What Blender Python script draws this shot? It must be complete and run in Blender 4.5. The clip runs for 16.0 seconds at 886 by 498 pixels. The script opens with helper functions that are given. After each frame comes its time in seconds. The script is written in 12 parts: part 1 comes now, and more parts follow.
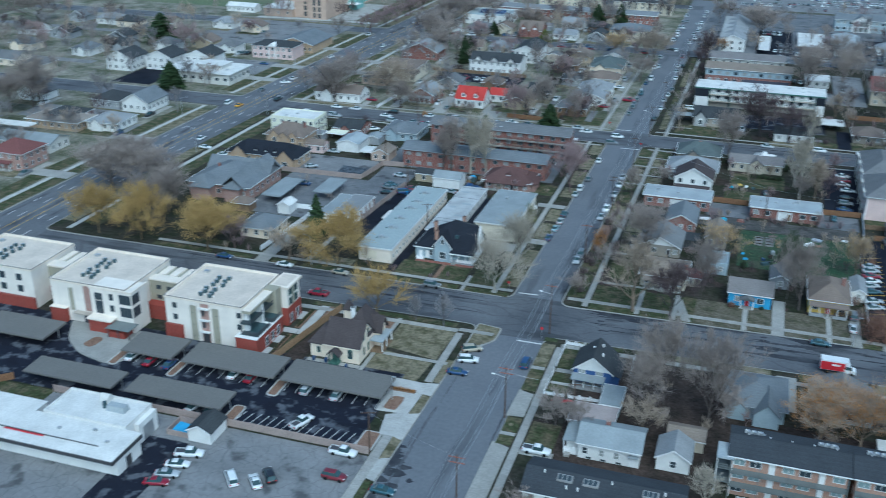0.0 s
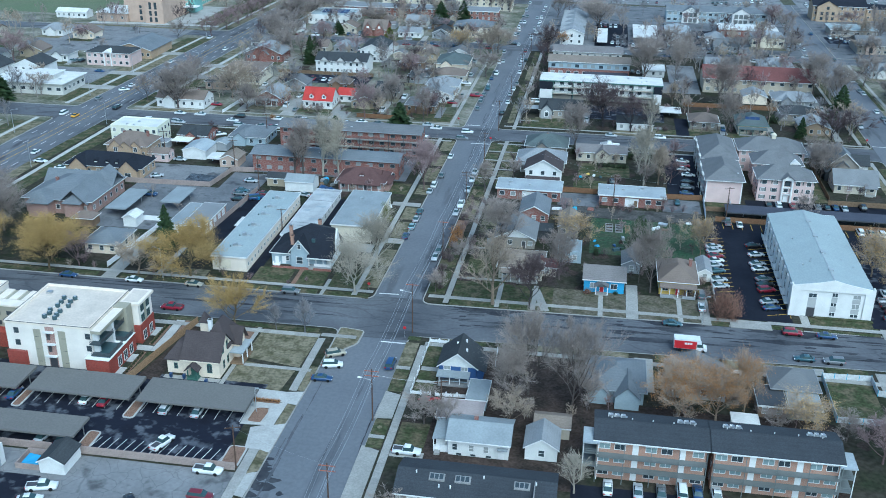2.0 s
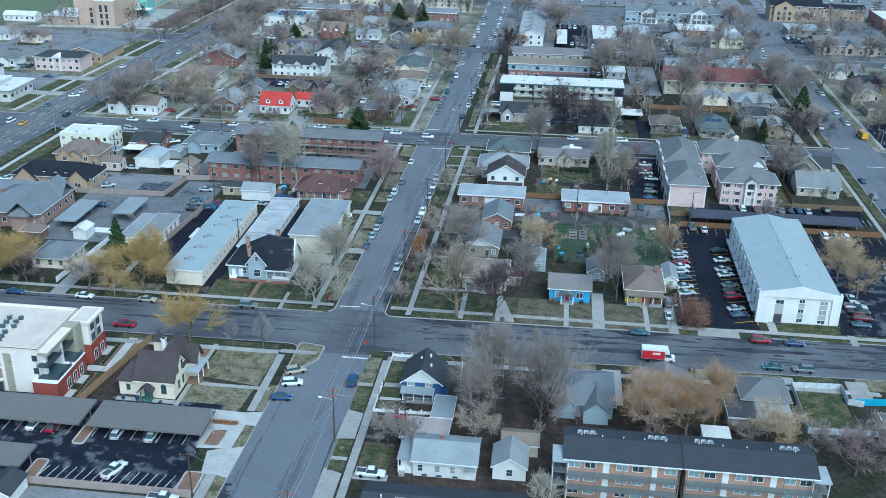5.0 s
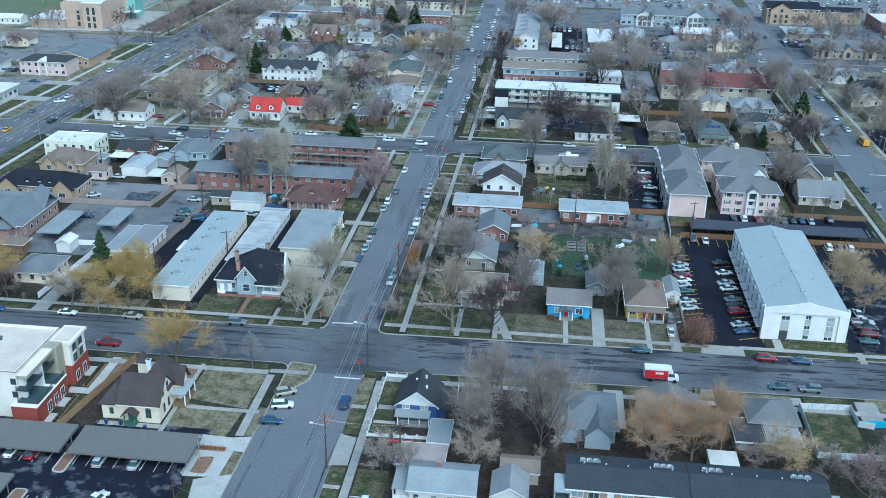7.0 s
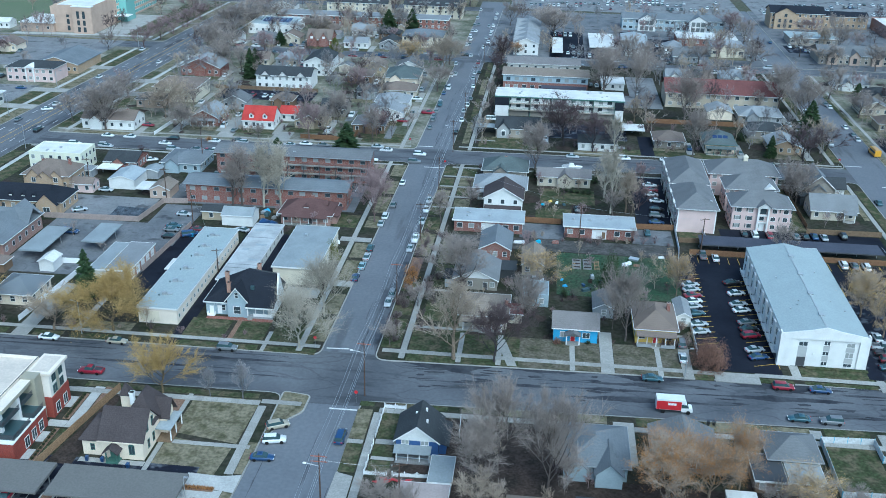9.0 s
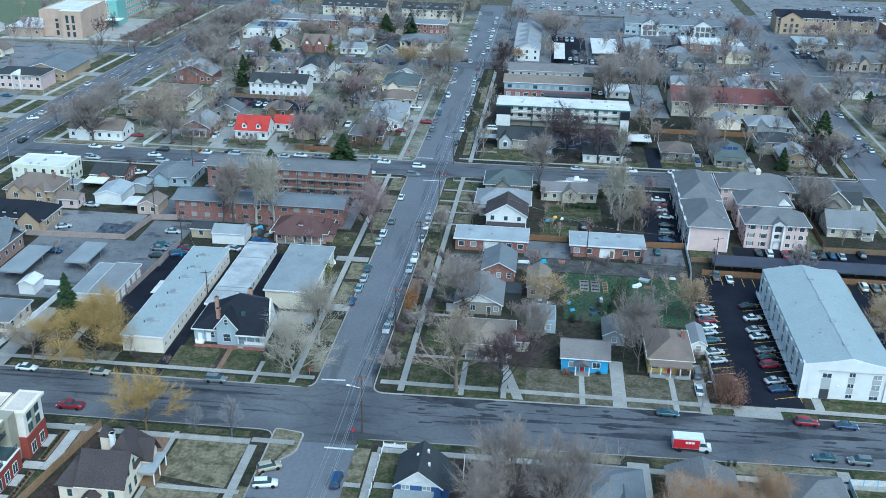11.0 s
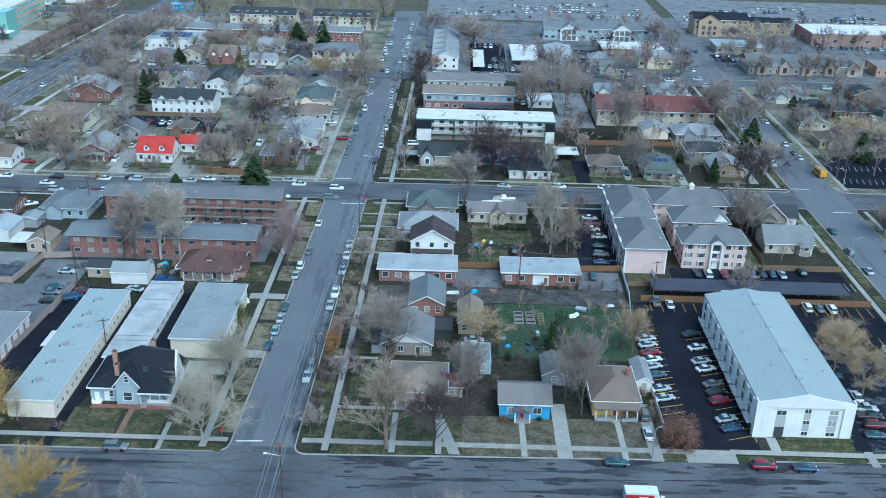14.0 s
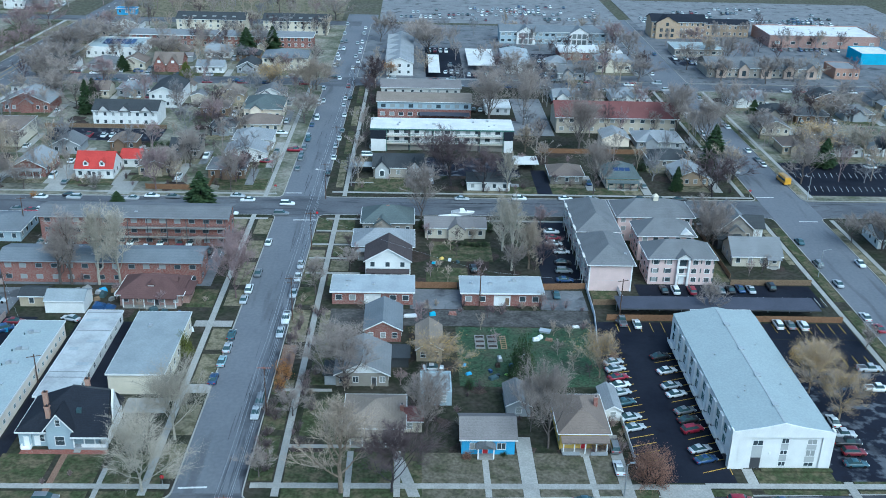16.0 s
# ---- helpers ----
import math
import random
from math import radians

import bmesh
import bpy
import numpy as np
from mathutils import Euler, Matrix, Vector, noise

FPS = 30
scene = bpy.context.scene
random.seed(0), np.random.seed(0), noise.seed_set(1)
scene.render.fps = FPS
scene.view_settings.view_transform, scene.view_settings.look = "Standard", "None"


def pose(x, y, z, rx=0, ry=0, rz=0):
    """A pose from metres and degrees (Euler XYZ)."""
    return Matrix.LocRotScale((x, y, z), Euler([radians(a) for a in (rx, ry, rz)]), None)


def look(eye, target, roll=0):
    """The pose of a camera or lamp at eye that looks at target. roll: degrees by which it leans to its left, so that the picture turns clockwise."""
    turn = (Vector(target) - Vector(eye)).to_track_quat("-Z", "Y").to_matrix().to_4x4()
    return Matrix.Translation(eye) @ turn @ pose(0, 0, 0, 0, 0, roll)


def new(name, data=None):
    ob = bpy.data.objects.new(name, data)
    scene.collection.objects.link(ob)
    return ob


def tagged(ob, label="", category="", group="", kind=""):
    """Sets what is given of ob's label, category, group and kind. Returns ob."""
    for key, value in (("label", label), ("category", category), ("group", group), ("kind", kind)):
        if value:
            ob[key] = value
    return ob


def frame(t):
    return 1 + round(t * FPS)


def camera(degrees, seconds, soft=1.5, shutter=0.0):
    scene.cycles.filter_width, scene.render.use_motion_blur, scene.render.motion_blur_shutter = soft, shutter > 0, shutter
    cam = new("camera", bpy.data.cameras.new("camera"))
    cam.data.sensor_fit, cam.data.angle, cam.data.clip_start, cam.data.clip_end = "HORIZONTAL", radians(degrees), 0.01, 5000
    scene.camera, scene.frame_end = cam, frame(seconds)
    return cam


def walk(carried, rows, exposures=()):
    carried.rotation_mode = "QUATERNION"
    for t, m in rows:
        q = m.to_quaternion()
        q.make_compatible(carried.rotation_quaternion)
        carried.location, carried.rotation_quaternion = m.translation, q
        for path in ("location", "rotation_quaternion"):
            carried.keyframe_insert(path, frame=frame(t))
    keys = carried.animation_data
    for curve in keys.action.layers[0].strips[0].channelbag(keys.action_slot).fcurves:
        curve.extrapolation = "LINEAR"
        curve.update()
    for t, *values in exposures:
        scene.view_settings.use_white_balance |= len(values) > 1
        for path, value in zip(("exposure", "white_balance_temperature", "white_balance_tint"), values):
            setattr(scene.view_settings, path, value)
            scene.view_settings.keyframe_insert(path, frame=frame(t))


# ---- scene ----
cam = camera(48.1, 16.0, soft=0.9, shutter=0.5)
METRES, EYE, TILT, LEAN, TURN = 79.1, 114.9, 0.0, 0.0, 17.9
ROWS = [
    (0.0, 0.0, 0.0, 0.0, 0.18, -23.9, -0.41),
    (0.5, -0.0071, 0.0066, -0.0026, -4.2, -23.87, -0.53),
    (1.0, -0.0073, 0.0126, -0.0041, -6.48, -23.86, -0.6),
    (1.5, -0.006, 0.0179, -0.0047, -7.85, -23.86, -0.67),
    (2.0, -0.0019, 0.0249, -0.0053, -8.72, -23.87, -0.69),
    (2.5, -0.0015, 0.0336, -0.0064, -9.36, -23.86, -0.75),
    (3.0, 0.0009, 0.0435, -0.0071, -9.79, -23.86, -0.78),
    (3.5, 0.003, 0.0568, -0.0064, -10.16, -23.87, -0.8),
    (4.0, 0.0048, 0.0727, -0.006, -10.49, -23.87, -0.83),
    (6.5, 0.0165, 0.1876, -0.0038, -11.57, -23.89, -0.98),
    (7.0, 0.02, 0.2193, -0.0032, -11.54, -23.89, -1.01),
    (7.5, 0.0241, 0.2541, -0.0025, -11.53, -23.89, -1.04),
    (8.0, 0.0284, 0.2922, -0.0027, -11.57, -23.89, -1.07),
    (8.5, 0.0339, 0.3332, -0.0043, -11.65, -23.88, -1.09),
    (9.0, 0.0385, 0.3762, -0.0041, -11.74, -23.88, -1.12),
    (11.5, 0.0664, 0.5989, -0.0063, -11.96, -23.89, -1.23),
    (12.0, 0.0721, 0.6435, -0.0062, -12.01, -23.89, -1.25),
    (12.5, 0.0789, 0.6873, -0.0067, -12.18, -23.89, -1.27),
    (13.0, 0.0893, 0.7298, -0.0082, -13.45, -23.85, -1.29),
    (13.5, 0.0982, 0.7722, -0.0094, -15.4, -23.81, -1.35),
    (14.0, 0.1097, 0.8138, -0.0111, -16.87, -23.77, -1.39),
    (14.5, 0.1227, 0.8545, -0.012, -17.89, -23.76, -1.43),
    (15.0, 0.1374, 0.8951, -0.0131, -18.59, -23.74, -1.45),
    (15.5, 0.1525, 0.9353, -0.0145, -19.07, -23.73, -1.48),
    (16.0, 0.1682, 0.9754, -0.0156, -19.42, -23.72, -1.5),
]
walk(cam, [(t, pose(0, 0, EYE, TILT, LEAN, TURN) @ pose(METRES * x, METRES * y, METRES * z, 90 + pitch, roll, yaw)) for t, x, y, z, yaw, pitch, roll in ROWS],
     exposures=[(0.0, 0.64, 4960, -9), (0.6, 0.77, 4960, -9), (1.5, 0.93, 4960, -9), (2.5, 1.0, 4960, -9), (16.0, 1.0, 4960, -9)])

# ---- light: a dull evening sky, with a broad weak sun behind cloud ----
world = bpy.data.worlds.new("sky")
scene.world = world
world.use_nodes = True
wn = world.node_tree.nodes
sky = wn.new("ShaderNodeTexSky")
sky.sky_type, sky.sun_disc = "NISHITA", False
sky.sun_elevation, sky.sun_rotation = radians(49), radians(149)
sky.air_density, sky.dust_density = 1.0, 2.0
world.node_tree.links.new(sky.outputs[0], wn["Background"].inputs[0])
wn["Background"].inputs[1].default_value = 0.095
sun = new("sun", bpy.data.lights.new("sun", "SUN"))
sun.data.energy, sun.data.angle, sun.data.color = 1.5, radians(55), (1.0, 0.98, 0.96)
sun.matrix_world = look((0, 0, 300), (-45, 75, 200))



# ---- materials ----
def material(name, colour, rough=0.85, metal=0.0, vary=0.25, scale=0.6, fine=9.0, grain=0.3, bump=0.15, second=None,
             share=0.5, lines=0.0, axis="Z", space="object", random_tint=0.0, edge=0.16):
    """A worn surface: broad stains, fine grain, relief, and courses of the given width where lines is set."""
    m = bpy.data.materials.new(name)
    m.use_nodes = True
    n, l = m.node_tree.nodes, m.node_tree.links
    b = n["Principled BSDF"]
    b.inputs["Roughness"].default_value, b.inputs["Metallic"].default_value = rough, metal
    if rough > 0.7:
        b.inputs["Specular IOR Level"].default_value = 0.12
    if space == "world":
        place = n.new("ShaderNodeNewGeometry").outputs["Position"]
    else:
        place = n.new("ShaderNodeTexCoord").outputs["Object"]
    broad, small = n.new("ShaderNodeTexNoise"), n.new("ShaderNodeTexNoise")
    for t, s, d in ((broad, scale, 5), (small, fine, 3)):
        t.inputs["Scale"].default_value, t.inputs["Detail"].default_value = s, d
        l.new(place, t.inputs["Vector"])

    def ramp(a, b_, lo=0.35, hi=0.65):
        r = n.new("ShaderNodeMapRange")
        r.inputs[1].default_value, r.inputs[2].default_value = lo, hi
        r.inputs[3].default_value, r.inputs[4].default_value = a, b_
        return r

    base = n.new("ShaderNodeMixRGB")
    base.inputs[1].default_value = (*colour, 1)
    base.inputs[2].default_value = (*(second or [c * 0.7 for c in colour]), 1)
    r = ramp(0, 1, share - edge, share + edge)
    l.new(broad.outputs[0], r.inputs[0])
    if not second:
        f = n.new("ShaderNodeMath")
        f.operation = "MULTIPLY"
        f.inputs[1].default_value = min(1.0, vary * 2.2)
        l.new(r.outputs[0], f.inputs[0])
        l.new(f.outputs[0], base.inputs[0])
    else:
        l.new(r.outputs[0], base.inputs[0])
    g = ramp(1 - grain, 1 + grain)
    l.new(small.outputs[0], g.inputs[0])
    hsv = n.new("ShaderNodeHueSaturation")
    l.new(base.outputs[0], hsv.inputs["Color"])
    value = g.outputs[0]
    if random_tint:
        info = n.new("ShaderNodeObjectInfo")
        q = ramp(1 - random_tint, 1 + random_tint, 0, 1)
        l.new(info.outputs["Random"], q.inputs[0])
        mul = n.new("ShaderNodeMath")
        mul.operation = "MULTIPLY"
        l.new(value, mul.inputs[0])
        l.new(q.outputs[0], mul.inputs[1])
        value = mul.outputs[0]
    if lines:
        w = n.new("ShaderNodeTexWave")
        w.wave_type, w.bands_direction, w.wave_profile = "BANDS", axis, "SAW"
        w.inputs["Scale"].default_value = 0.314 / lines
        w.inputs["Distortion"].default_value = 0.4
        l.new(place, w.inputs["Vector"])
        k = ramp(0.92, 1.03, 0, 1)
        l.new(w.outputs["Fac"], k.inputs[0])
        mul = n.new("ShaderNodeMath")
        mul.operation = "MULTIPLY"
        l.new(value, mul.inputs[0])
        l.new(k.outputs[0], mul.inputs[1])
        value = mul.outputs[0]
    l.new(value, hsv.inputs["Value"])
    l.new(hsv.outputs[0], b.inputs["Base Color"])
    if bump:
        bp = n.new("ShaderNodeBump")
        bp.inputs["Strength"].default_value, bp.inputs["Distance"].default_value = bump, 0.05
        l.new(small.outputs[0], bp.inputs["Height"])
        l.new(bp.outputs[0], b.inputs["Normal"])
    return m


def brick_material(name, colour, dark, mortar=(0.36, 0.33, 0.3)):
    """Courses of brick, 0.2 by 0.07 m, on upright faces."""
    m = material(name, colour, 0.9, scale=0.5, grain=0.2)
    n, l = m.node_tree.nodes, m.node_tree.links
    geo = n.new("ShaderNodeTexCoord")
    sep, com, add = n.new("ShaderNodeSeparateXYZ"), n.new("ShaderNodeCombineXYZ"), n.new("ShaderNodeMath")
    l.new(geo.outputs["Object"], sep.inputs[0])
    l.new(sep.outputs[0], add.inputs[0])
    l.new(sep.outputs[1], add.inputs[1])
    l.new(add.outputs[0], com.inputs[0])
    l.new(sep.outputs[2], com.inputs[1])
    t = n.new("ShaderNodeTexBrick")
    t.inputs["Color1"].default_value, t.inputs["Color2"].default_value = (*colour, 1), (*dark, 1)
    t.inputs["Mortar"].default_value = (*mortar, 1)
    t.inputs["Scale"].default_value, t.inputs["Mortar Size"].default_value = 1.0, 0.008
    t.inputs["Brick Width"].default_value, t.inputs["Row Height"].default_value = 0.22, 0.075
    l.new(com.outputs[0], t.inputs["Vector"])
    hsv = next(x for x in n if x.type == "HUE_SAT")
    mix = n.new("ShaderNodeMixRGB")
    mix.blend_type = "MULTIPLY"
    mix.inputs[0].default_value = 0.5
    old = hsv.inputs["Color"].links[0].from_socket
    sc = n.new("ShaderNodeMixRGB")
    sc.inputs[0].default_value = 0.65
    l.new(old, sc.inputs[1])
    l.new(t.outputs["Color"], sc.inputs[2])
    l.new(sc.outputs[0], hsv.inputs["Color"])
    n.remove(mix)
    return m


def asphalt_material(name, colour, worn, crack=0.5, seal=(0.018, 0.019, 0.022), patch=0.06, share=0.5, cell=0.3, run=(1, 1), edge=0.16, blots=0.6):
    """Asphalt with faded stretches, dark oily or damp blots and filled cracks."""
    m = material(name, colour, 0.82, scale=patch, fine=1.2, grain=0.07, bump=0.05, second=worn, share=share, space="world", edge=edge)
    n, l = m.node_tree.nodes, m.node_tree.links
    hsv = next(x for x in n if x.type == "HUE_SAT")
    geo = next(x for x in n if x.type == "NEW_GEOMETRY")
    warp, mixv = n.new("ShaderNodeTexNoise"), n.new("ShaderNodeVectorMath")
    warp.inputs["Scale"].default_value = 0.25
    mixv.operation = "MULTIPLY_ADD"
    mixv.inputs[1].default_value = (3, 3, 0)
    l.new(geo.outputs[0], warp.inputs["Vector"])
    l.new(warp.outputs["Color"], mixv.inputs[0])
    l.new(geo.outputs[0], mixv.inputs[2])
    vor = n.new("ShaderNodeTexVoronoi")
    vor.feature = "DISTANCE_TO_EDGE"
    vor.inputs["Scale"].default_value = cell
    along = n.new("ShaderNodeVectorMath")
    along.operation = "MULTIPLY"
    along.inputs[1].default_value = (*run, 1)
    l.new(mixv.outputs[0], along.inputs[0])
    l.new(along.outputs[0], vor.inputs["Vector"])
    cr = n.new("ShaderNodeMapRange")
    cr.inputs[1].default_value, cr.inputs[2].default_value = 0.008, 0.028
    cr.inputs[3].default_value, cr.inputs[4].default_value = crack, 0
    l.new(vor.outputs[0], cr.inputs[0])
    blot = n.new("ShaderNodeTexNoise")
    blot.inputs["Scale"].default_value, blot.inputs["Detail"].default_value = 0.22, 6
    stretch = n.new("ShaderNodeVectorMath")
    stretch.operation = "MULTIPLY"
    stretch.inputs[1].default_value = (run[0] * 0.8, run[1] * 0.8, 1)
    l.new(geo.outputs[0], stretch.inputs[0])
    l.new(stretch.outputs[0], blot.inputs["Vector"])
    br = n.new("ShaderNodeMapRange")
    br.inputs[1].default_value, br.inputs[2].default_value = 0.56, 0.66
    br.inputs[3].default_value, br.inputs[4].default_value = 0, blots
    l.new(blot.outputs[0], br.inputs[0])
    top = n.new("ShaderNodeMath")
    top.operation = "MAXIMUM"
    l.new(cr.outputs[0], top.inputs[0])
    l.new(br.outputs[0], top.inputs[1])
    mix = n.new("ShaderNodeMixRGB")
    mix.inputs[2].default_value = (*seal, 1)
    l.new(hsv.outputs[0], mix.inputs[1])
    l.new(top.outputs[0], mix.inputs[0])
    l.new(mix.outputs[0], n["Principled BSDF"].inputs["Base Color"])
    return m


def glass_material(name, colour, rough=0.08):
    m = bpy.data.materials.new(name)
    m.use_nodes = True
    b = m.node_tree.nodes["Principled BSDF"]
    b.inputs["Base Color"].default_value, b.inputs["Roughness"].default_value = (*colour, 1), rough
    b.inputs["IOR"].default_value = 1.5
    return m


def paint_material(name, colour, rough=0.3):
    m = material(name, colour, rough, vary=0.12, scale=0.8, fine=6, grain=0.05, bump=0)
    m.node_tree.nodes["Principled BSDF"].inputs["Coat Weight"].default_value = 0.4
    return m


CROSSROAD = asphalt_material("cross_street_asphalt", (0.085, 0.088, 0.098), (0.14, 0.143, 0.154), 0.26, cell=0.16, run=(0.35, 1.5), blots=0.5)
ROAD = asphalt_material("road_asphalt", (0.138, 0.145, 0.16), (0.16, 0.166, 0.181), 0.05, run=(1.5, 0.16), blots=0.3)
BOULEVARD = asphalt_material("boulevard_asphalt", (0.112, 0.116, 0.128), (0.15, 0.154, 0.166), 0.2, run=(1.3, 0.2))
LOT = asphalt_material("old_lot_asphalt", (0.175, 0.176, 0.18), (0.225, 0.225, 0.228), 0.25, patch=0.12)
DARKLOT = asphalt_material("dark_lot_asphalt", (0.009, 0.0105, 0.018), (0.017, 0.019, 0.028), 0.12, patch=0.1, seal=(0.006, 0.006, 0.01))
MIDLOT = asphalt_material("grey_lot_asphalt", (0.12, 0.123, 0.131), (0.175, 0.178, 0.186), 0.2, patch=0.14)
DAMPLOT = asphalt_material("damp_lot_asphalt", (0.014, 0.016, 0.026), (0.1, 0.106, 0.122), 0.1, patch=0.3, share=0.57, seal=(0.01, 0.01, 0.016), edge=0.05)
YARD = material("yard_soil", (0.052, 0.045, 0.036), 0.95, scale=0.16, fine=0.9, grain=0.3, second=(0.026, 0.031, 0.017), share=0.5, space="world")
EARTH = material("open_ground", (0.1, 0.092, 0.07), 0.95, scale=0.03, fine=0.5, grain=0.3, second=(0.075, 0.078, 0.05), space="world")
GRASS = material("lawn_green", (0.05, 0.06, 0.028), 0.95, scale=0.34, fine=1.5, grain=0.3, second=(0.112, 0.096, 0.06), share=0.53, space="world", edge=0.1)
DRYGRASS = material("lawn_dry", (0.185, 0.162, 0.11), 0.95, scale=0.4, fine=1.5, grain=0.26, second=(0.088, 0.084, 0.048), share=0.55, space="world", edge=0.1)
FIELD = material("field_green", (0.12, 0.148, 0.085), 0.95, scale=0.05, fine=1.2, grain=0.2, second=(0.14, 0.155, 0.1), space="world")
LITTER = material("leaf_litter", (0.066, 0.048, 0.04), 0.95, scale=0.3, fine=2, grain=0.3, second=(0.03, 0.025, 0.021), space="world")
# pale far ground, lightened further: distance haze is put into this colour
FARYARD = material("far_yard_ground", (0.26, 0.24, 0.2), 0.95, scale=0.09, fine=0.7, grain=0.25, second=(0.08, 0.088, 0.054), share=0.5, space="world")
MULCH = material("red_mulch", (0.22, 0.14, 0.1), 0.95, scale=0.5, fine=5, grain=0.4, space="world")
CONCRETE = material("concrete", (0.335, 0.325, 0.3), 0.85, scale=0.25, fine=3, grain=0.12, space="world", random_tint=0.09)
NEWCONCRETE = material("fresh_concrete", (0.45, 0.44, 0.415), 0.85, scale=0.3, fine=3, grain=0.1, space="world", random_tint=0.06)
PAINTLINE = material("line_paint", (0.7, 0.7, 0.68), 0.7, vary=0.35, scale=1.5, fine=8, grain=0.3, space="world")
DAMP = asphalt_material("damp_asphalt", (0.032, 0.034, 0.042), (0.07, 0.072, 0.08), 0.2, patch=0.25)
FAINT = asphalt_material("worn_track_asphalt", (0.075, 0.079, 0.09), (0.11, 0.114, 0.126), 0.05, patch=0.3)
YELLOWLINE = material("yellow_line_paint", (0.62, 0.4, 0.06), 0.7, vary=0.35, scale=1.5, fine=8, grain=0.3, space="world")
BROWNGRASS = material("lawn_brown", (0.125, 0.11, 0.082), 0.95, scale=0.35, fine=1.5, grain=0.28, second=(0.07, 0.068, 0.042), share=0.54, space="world", edge=0.11)
SHINGLE = {k: material("shingle_" + k, c, 0.92, scale=0.22, fine=4, grain=0.14, lines=0.28, bump=0.3) for k, c in dict(
    grey=(0.165, 0.168, 0.172), dark=(0.058, 0.062, 0.066), weatherdark=(0.054, 0.059, 0.067), black=(0.024, 0.027, 0.036), brown=(0.2, 0.16, 0.135), tan=(0.24, 0.2, 0.165),
    maroon=(0.12, 0.07, 0.065), bluegrey=(0.175, 0.19, 0.205), light=(0.28, 0.29, 0.3), mid=(0.21, 0.215, 0.22), red=(0.43, 0.058, 0.05),
    brickred=(0.17, 0.075, 0.07), teal=(0.11, 0.13, 0.13), plum=(0.075, 0.062, 0.062), slate=(0.168, 0.17, 0.175), weathered=(0.21, 0.195, 0.19)).items()}
FLATROOF = {k: material("roofing_" + k, c, 0.75, scale=0.22, fine=2.5, grain=0.07, bump=0.06, vary=0.08 if k in ("taupe", "pale") else 0.45 if k == "patched" else 0.25) for k, c in dict(
    white=(0.66, 0.65, 0.62), cream=(0.63, 0.545, 0.46), pale=(0.325, 0.37, 0.375), grey=(0.24, 0.245, 0.25), dark=(0.075, 0.078, 0.085), steel=(0.28, 0.305, 0.315),
    silver=(0.36, 0.39, 0.405), taupe=(0.155, 0.148, 0.138), slate=(0.075, 0.078, 0.1), tan=(0.3, 0.26, 0.22), blush=(0.37, 0.315, 0.3), patched=(0.46, 0.47, 0.47)).items()}
SIDING = {k: material("siding_" + k, c, 0.75, scale=0.4, fine=6, grain=0.07, vary=0.18, lines=0.2, bump=0.1) for k, c in dict(
    white=(0.74, 0.73, 0.7), cream=(0.82, 0.7, 0.55), paleyellow=(0.76, 0.75, 0.6), blue=(0.1, 0.36, 0.62), yellow=(0.72, 0.5, 0.13),     grey=(0.34, 0.35, 0.36), bluegrey=(0.37, 0.44, 0.48), tan=(0.46, 0.38, 0.27), beige=(0.56, 0.5, 0.4), navy=(0.06, 0.11, 0.26),
    taupe=(0.3, 0.27, 0.23), brown=(0.22, 0.15, 0.1), skyblue=(0.08, 0.38, 0.55)).items()}
STUCCO = {k: material("stucco_" + k, c, 0.88, scale=0.3, fine=10, grain=0.06, vary=0.2, bump=0.12) for k, c in dict(
    white=(0.75, 0.735, 0.705), ivory=(0.78, 0.715, 0.64), warm=(0.78, 0.69, 0.585), olive=(0.36, 0.335, 0.26), taupe=(0.42, 0.37, 0.31), cream=(0.7, 0.63, 0.5), pink=(0.66, 0.5, 0.46), tan=(0.5, 0.385, 0.31), salmon=(0.52, 0.385, 0.3), grey=(0.42, 0.42, 0.41), beige=(0.52, 0.45, 0.35), pale=(0.62, 0.6, 0.55)).items()}
BRICK = {"red": brick_material("brick_red", (0.25, 0.1, 0.078), (0.185, 0.076, 0.062)),
         "bright": brick_material("brick_bright", (0.29, 0.065, 0.048), (0.23, 0.052, 0.04), (0.2, 0.09, 0.075)),
         "orange": brick_material("brick_orange", (0.43, 0.25, 0.175), (0.36, 0.2, 0.145)),
         "pink": brick_material("brick_pink", (0.38, 0.23, 0.19), (0.3, 0.18, 0.15)),
         "tan": brick_material("brick_tan", (0.46, 0.33, 0.21), (0.38, 0.27, 0.17))}
TRIM = material("white_trim", (0.78, 0.77, 0.75), 0.6, vary=0.1, scale=0.6, grain=0.05, bump=0)
DARKTRIM = material("dark_trim", (0.06, 0.06, 0.065), 0.5, vary=0.1, grain=0.08, bump=0)
GREENTRIM = material("green_trim", (0.07, 0.15, 0.12), 0.6, vary=0.1, grain=0.08, bump=0)
LIMEPAINT = material("lime_plastic", (0.32, 0.55, 0.08), 0.45, vary=0.1, grain=0.05, bump=0)
REDPAINT = material("red_paint", (0.46, 0.02, 0.03), 0.45, vary=0.1, grain=0.05, bump=0)
PANE = glass_material("window_glass", (0.05, 0.065, 0.075))
TEALPANE = glass_material("teal_window_glass", (0.05, 0.12, 0.125))
LITPANE = glass_material("curtained_glass", (0.3, 0.31, 0.3), 0.25)
METAL = material("galvanised_metal", (0.5, 0.51, 0.52), 0.45, metal=0.7, vary=0.15, grain=0.08, bump=0)
WOOD = material("weathered_wood", (0.2, 0.14, 0.09), 0.9, scale=0.8, fine=7, grain=0.3, lines=0.15, axis="X")
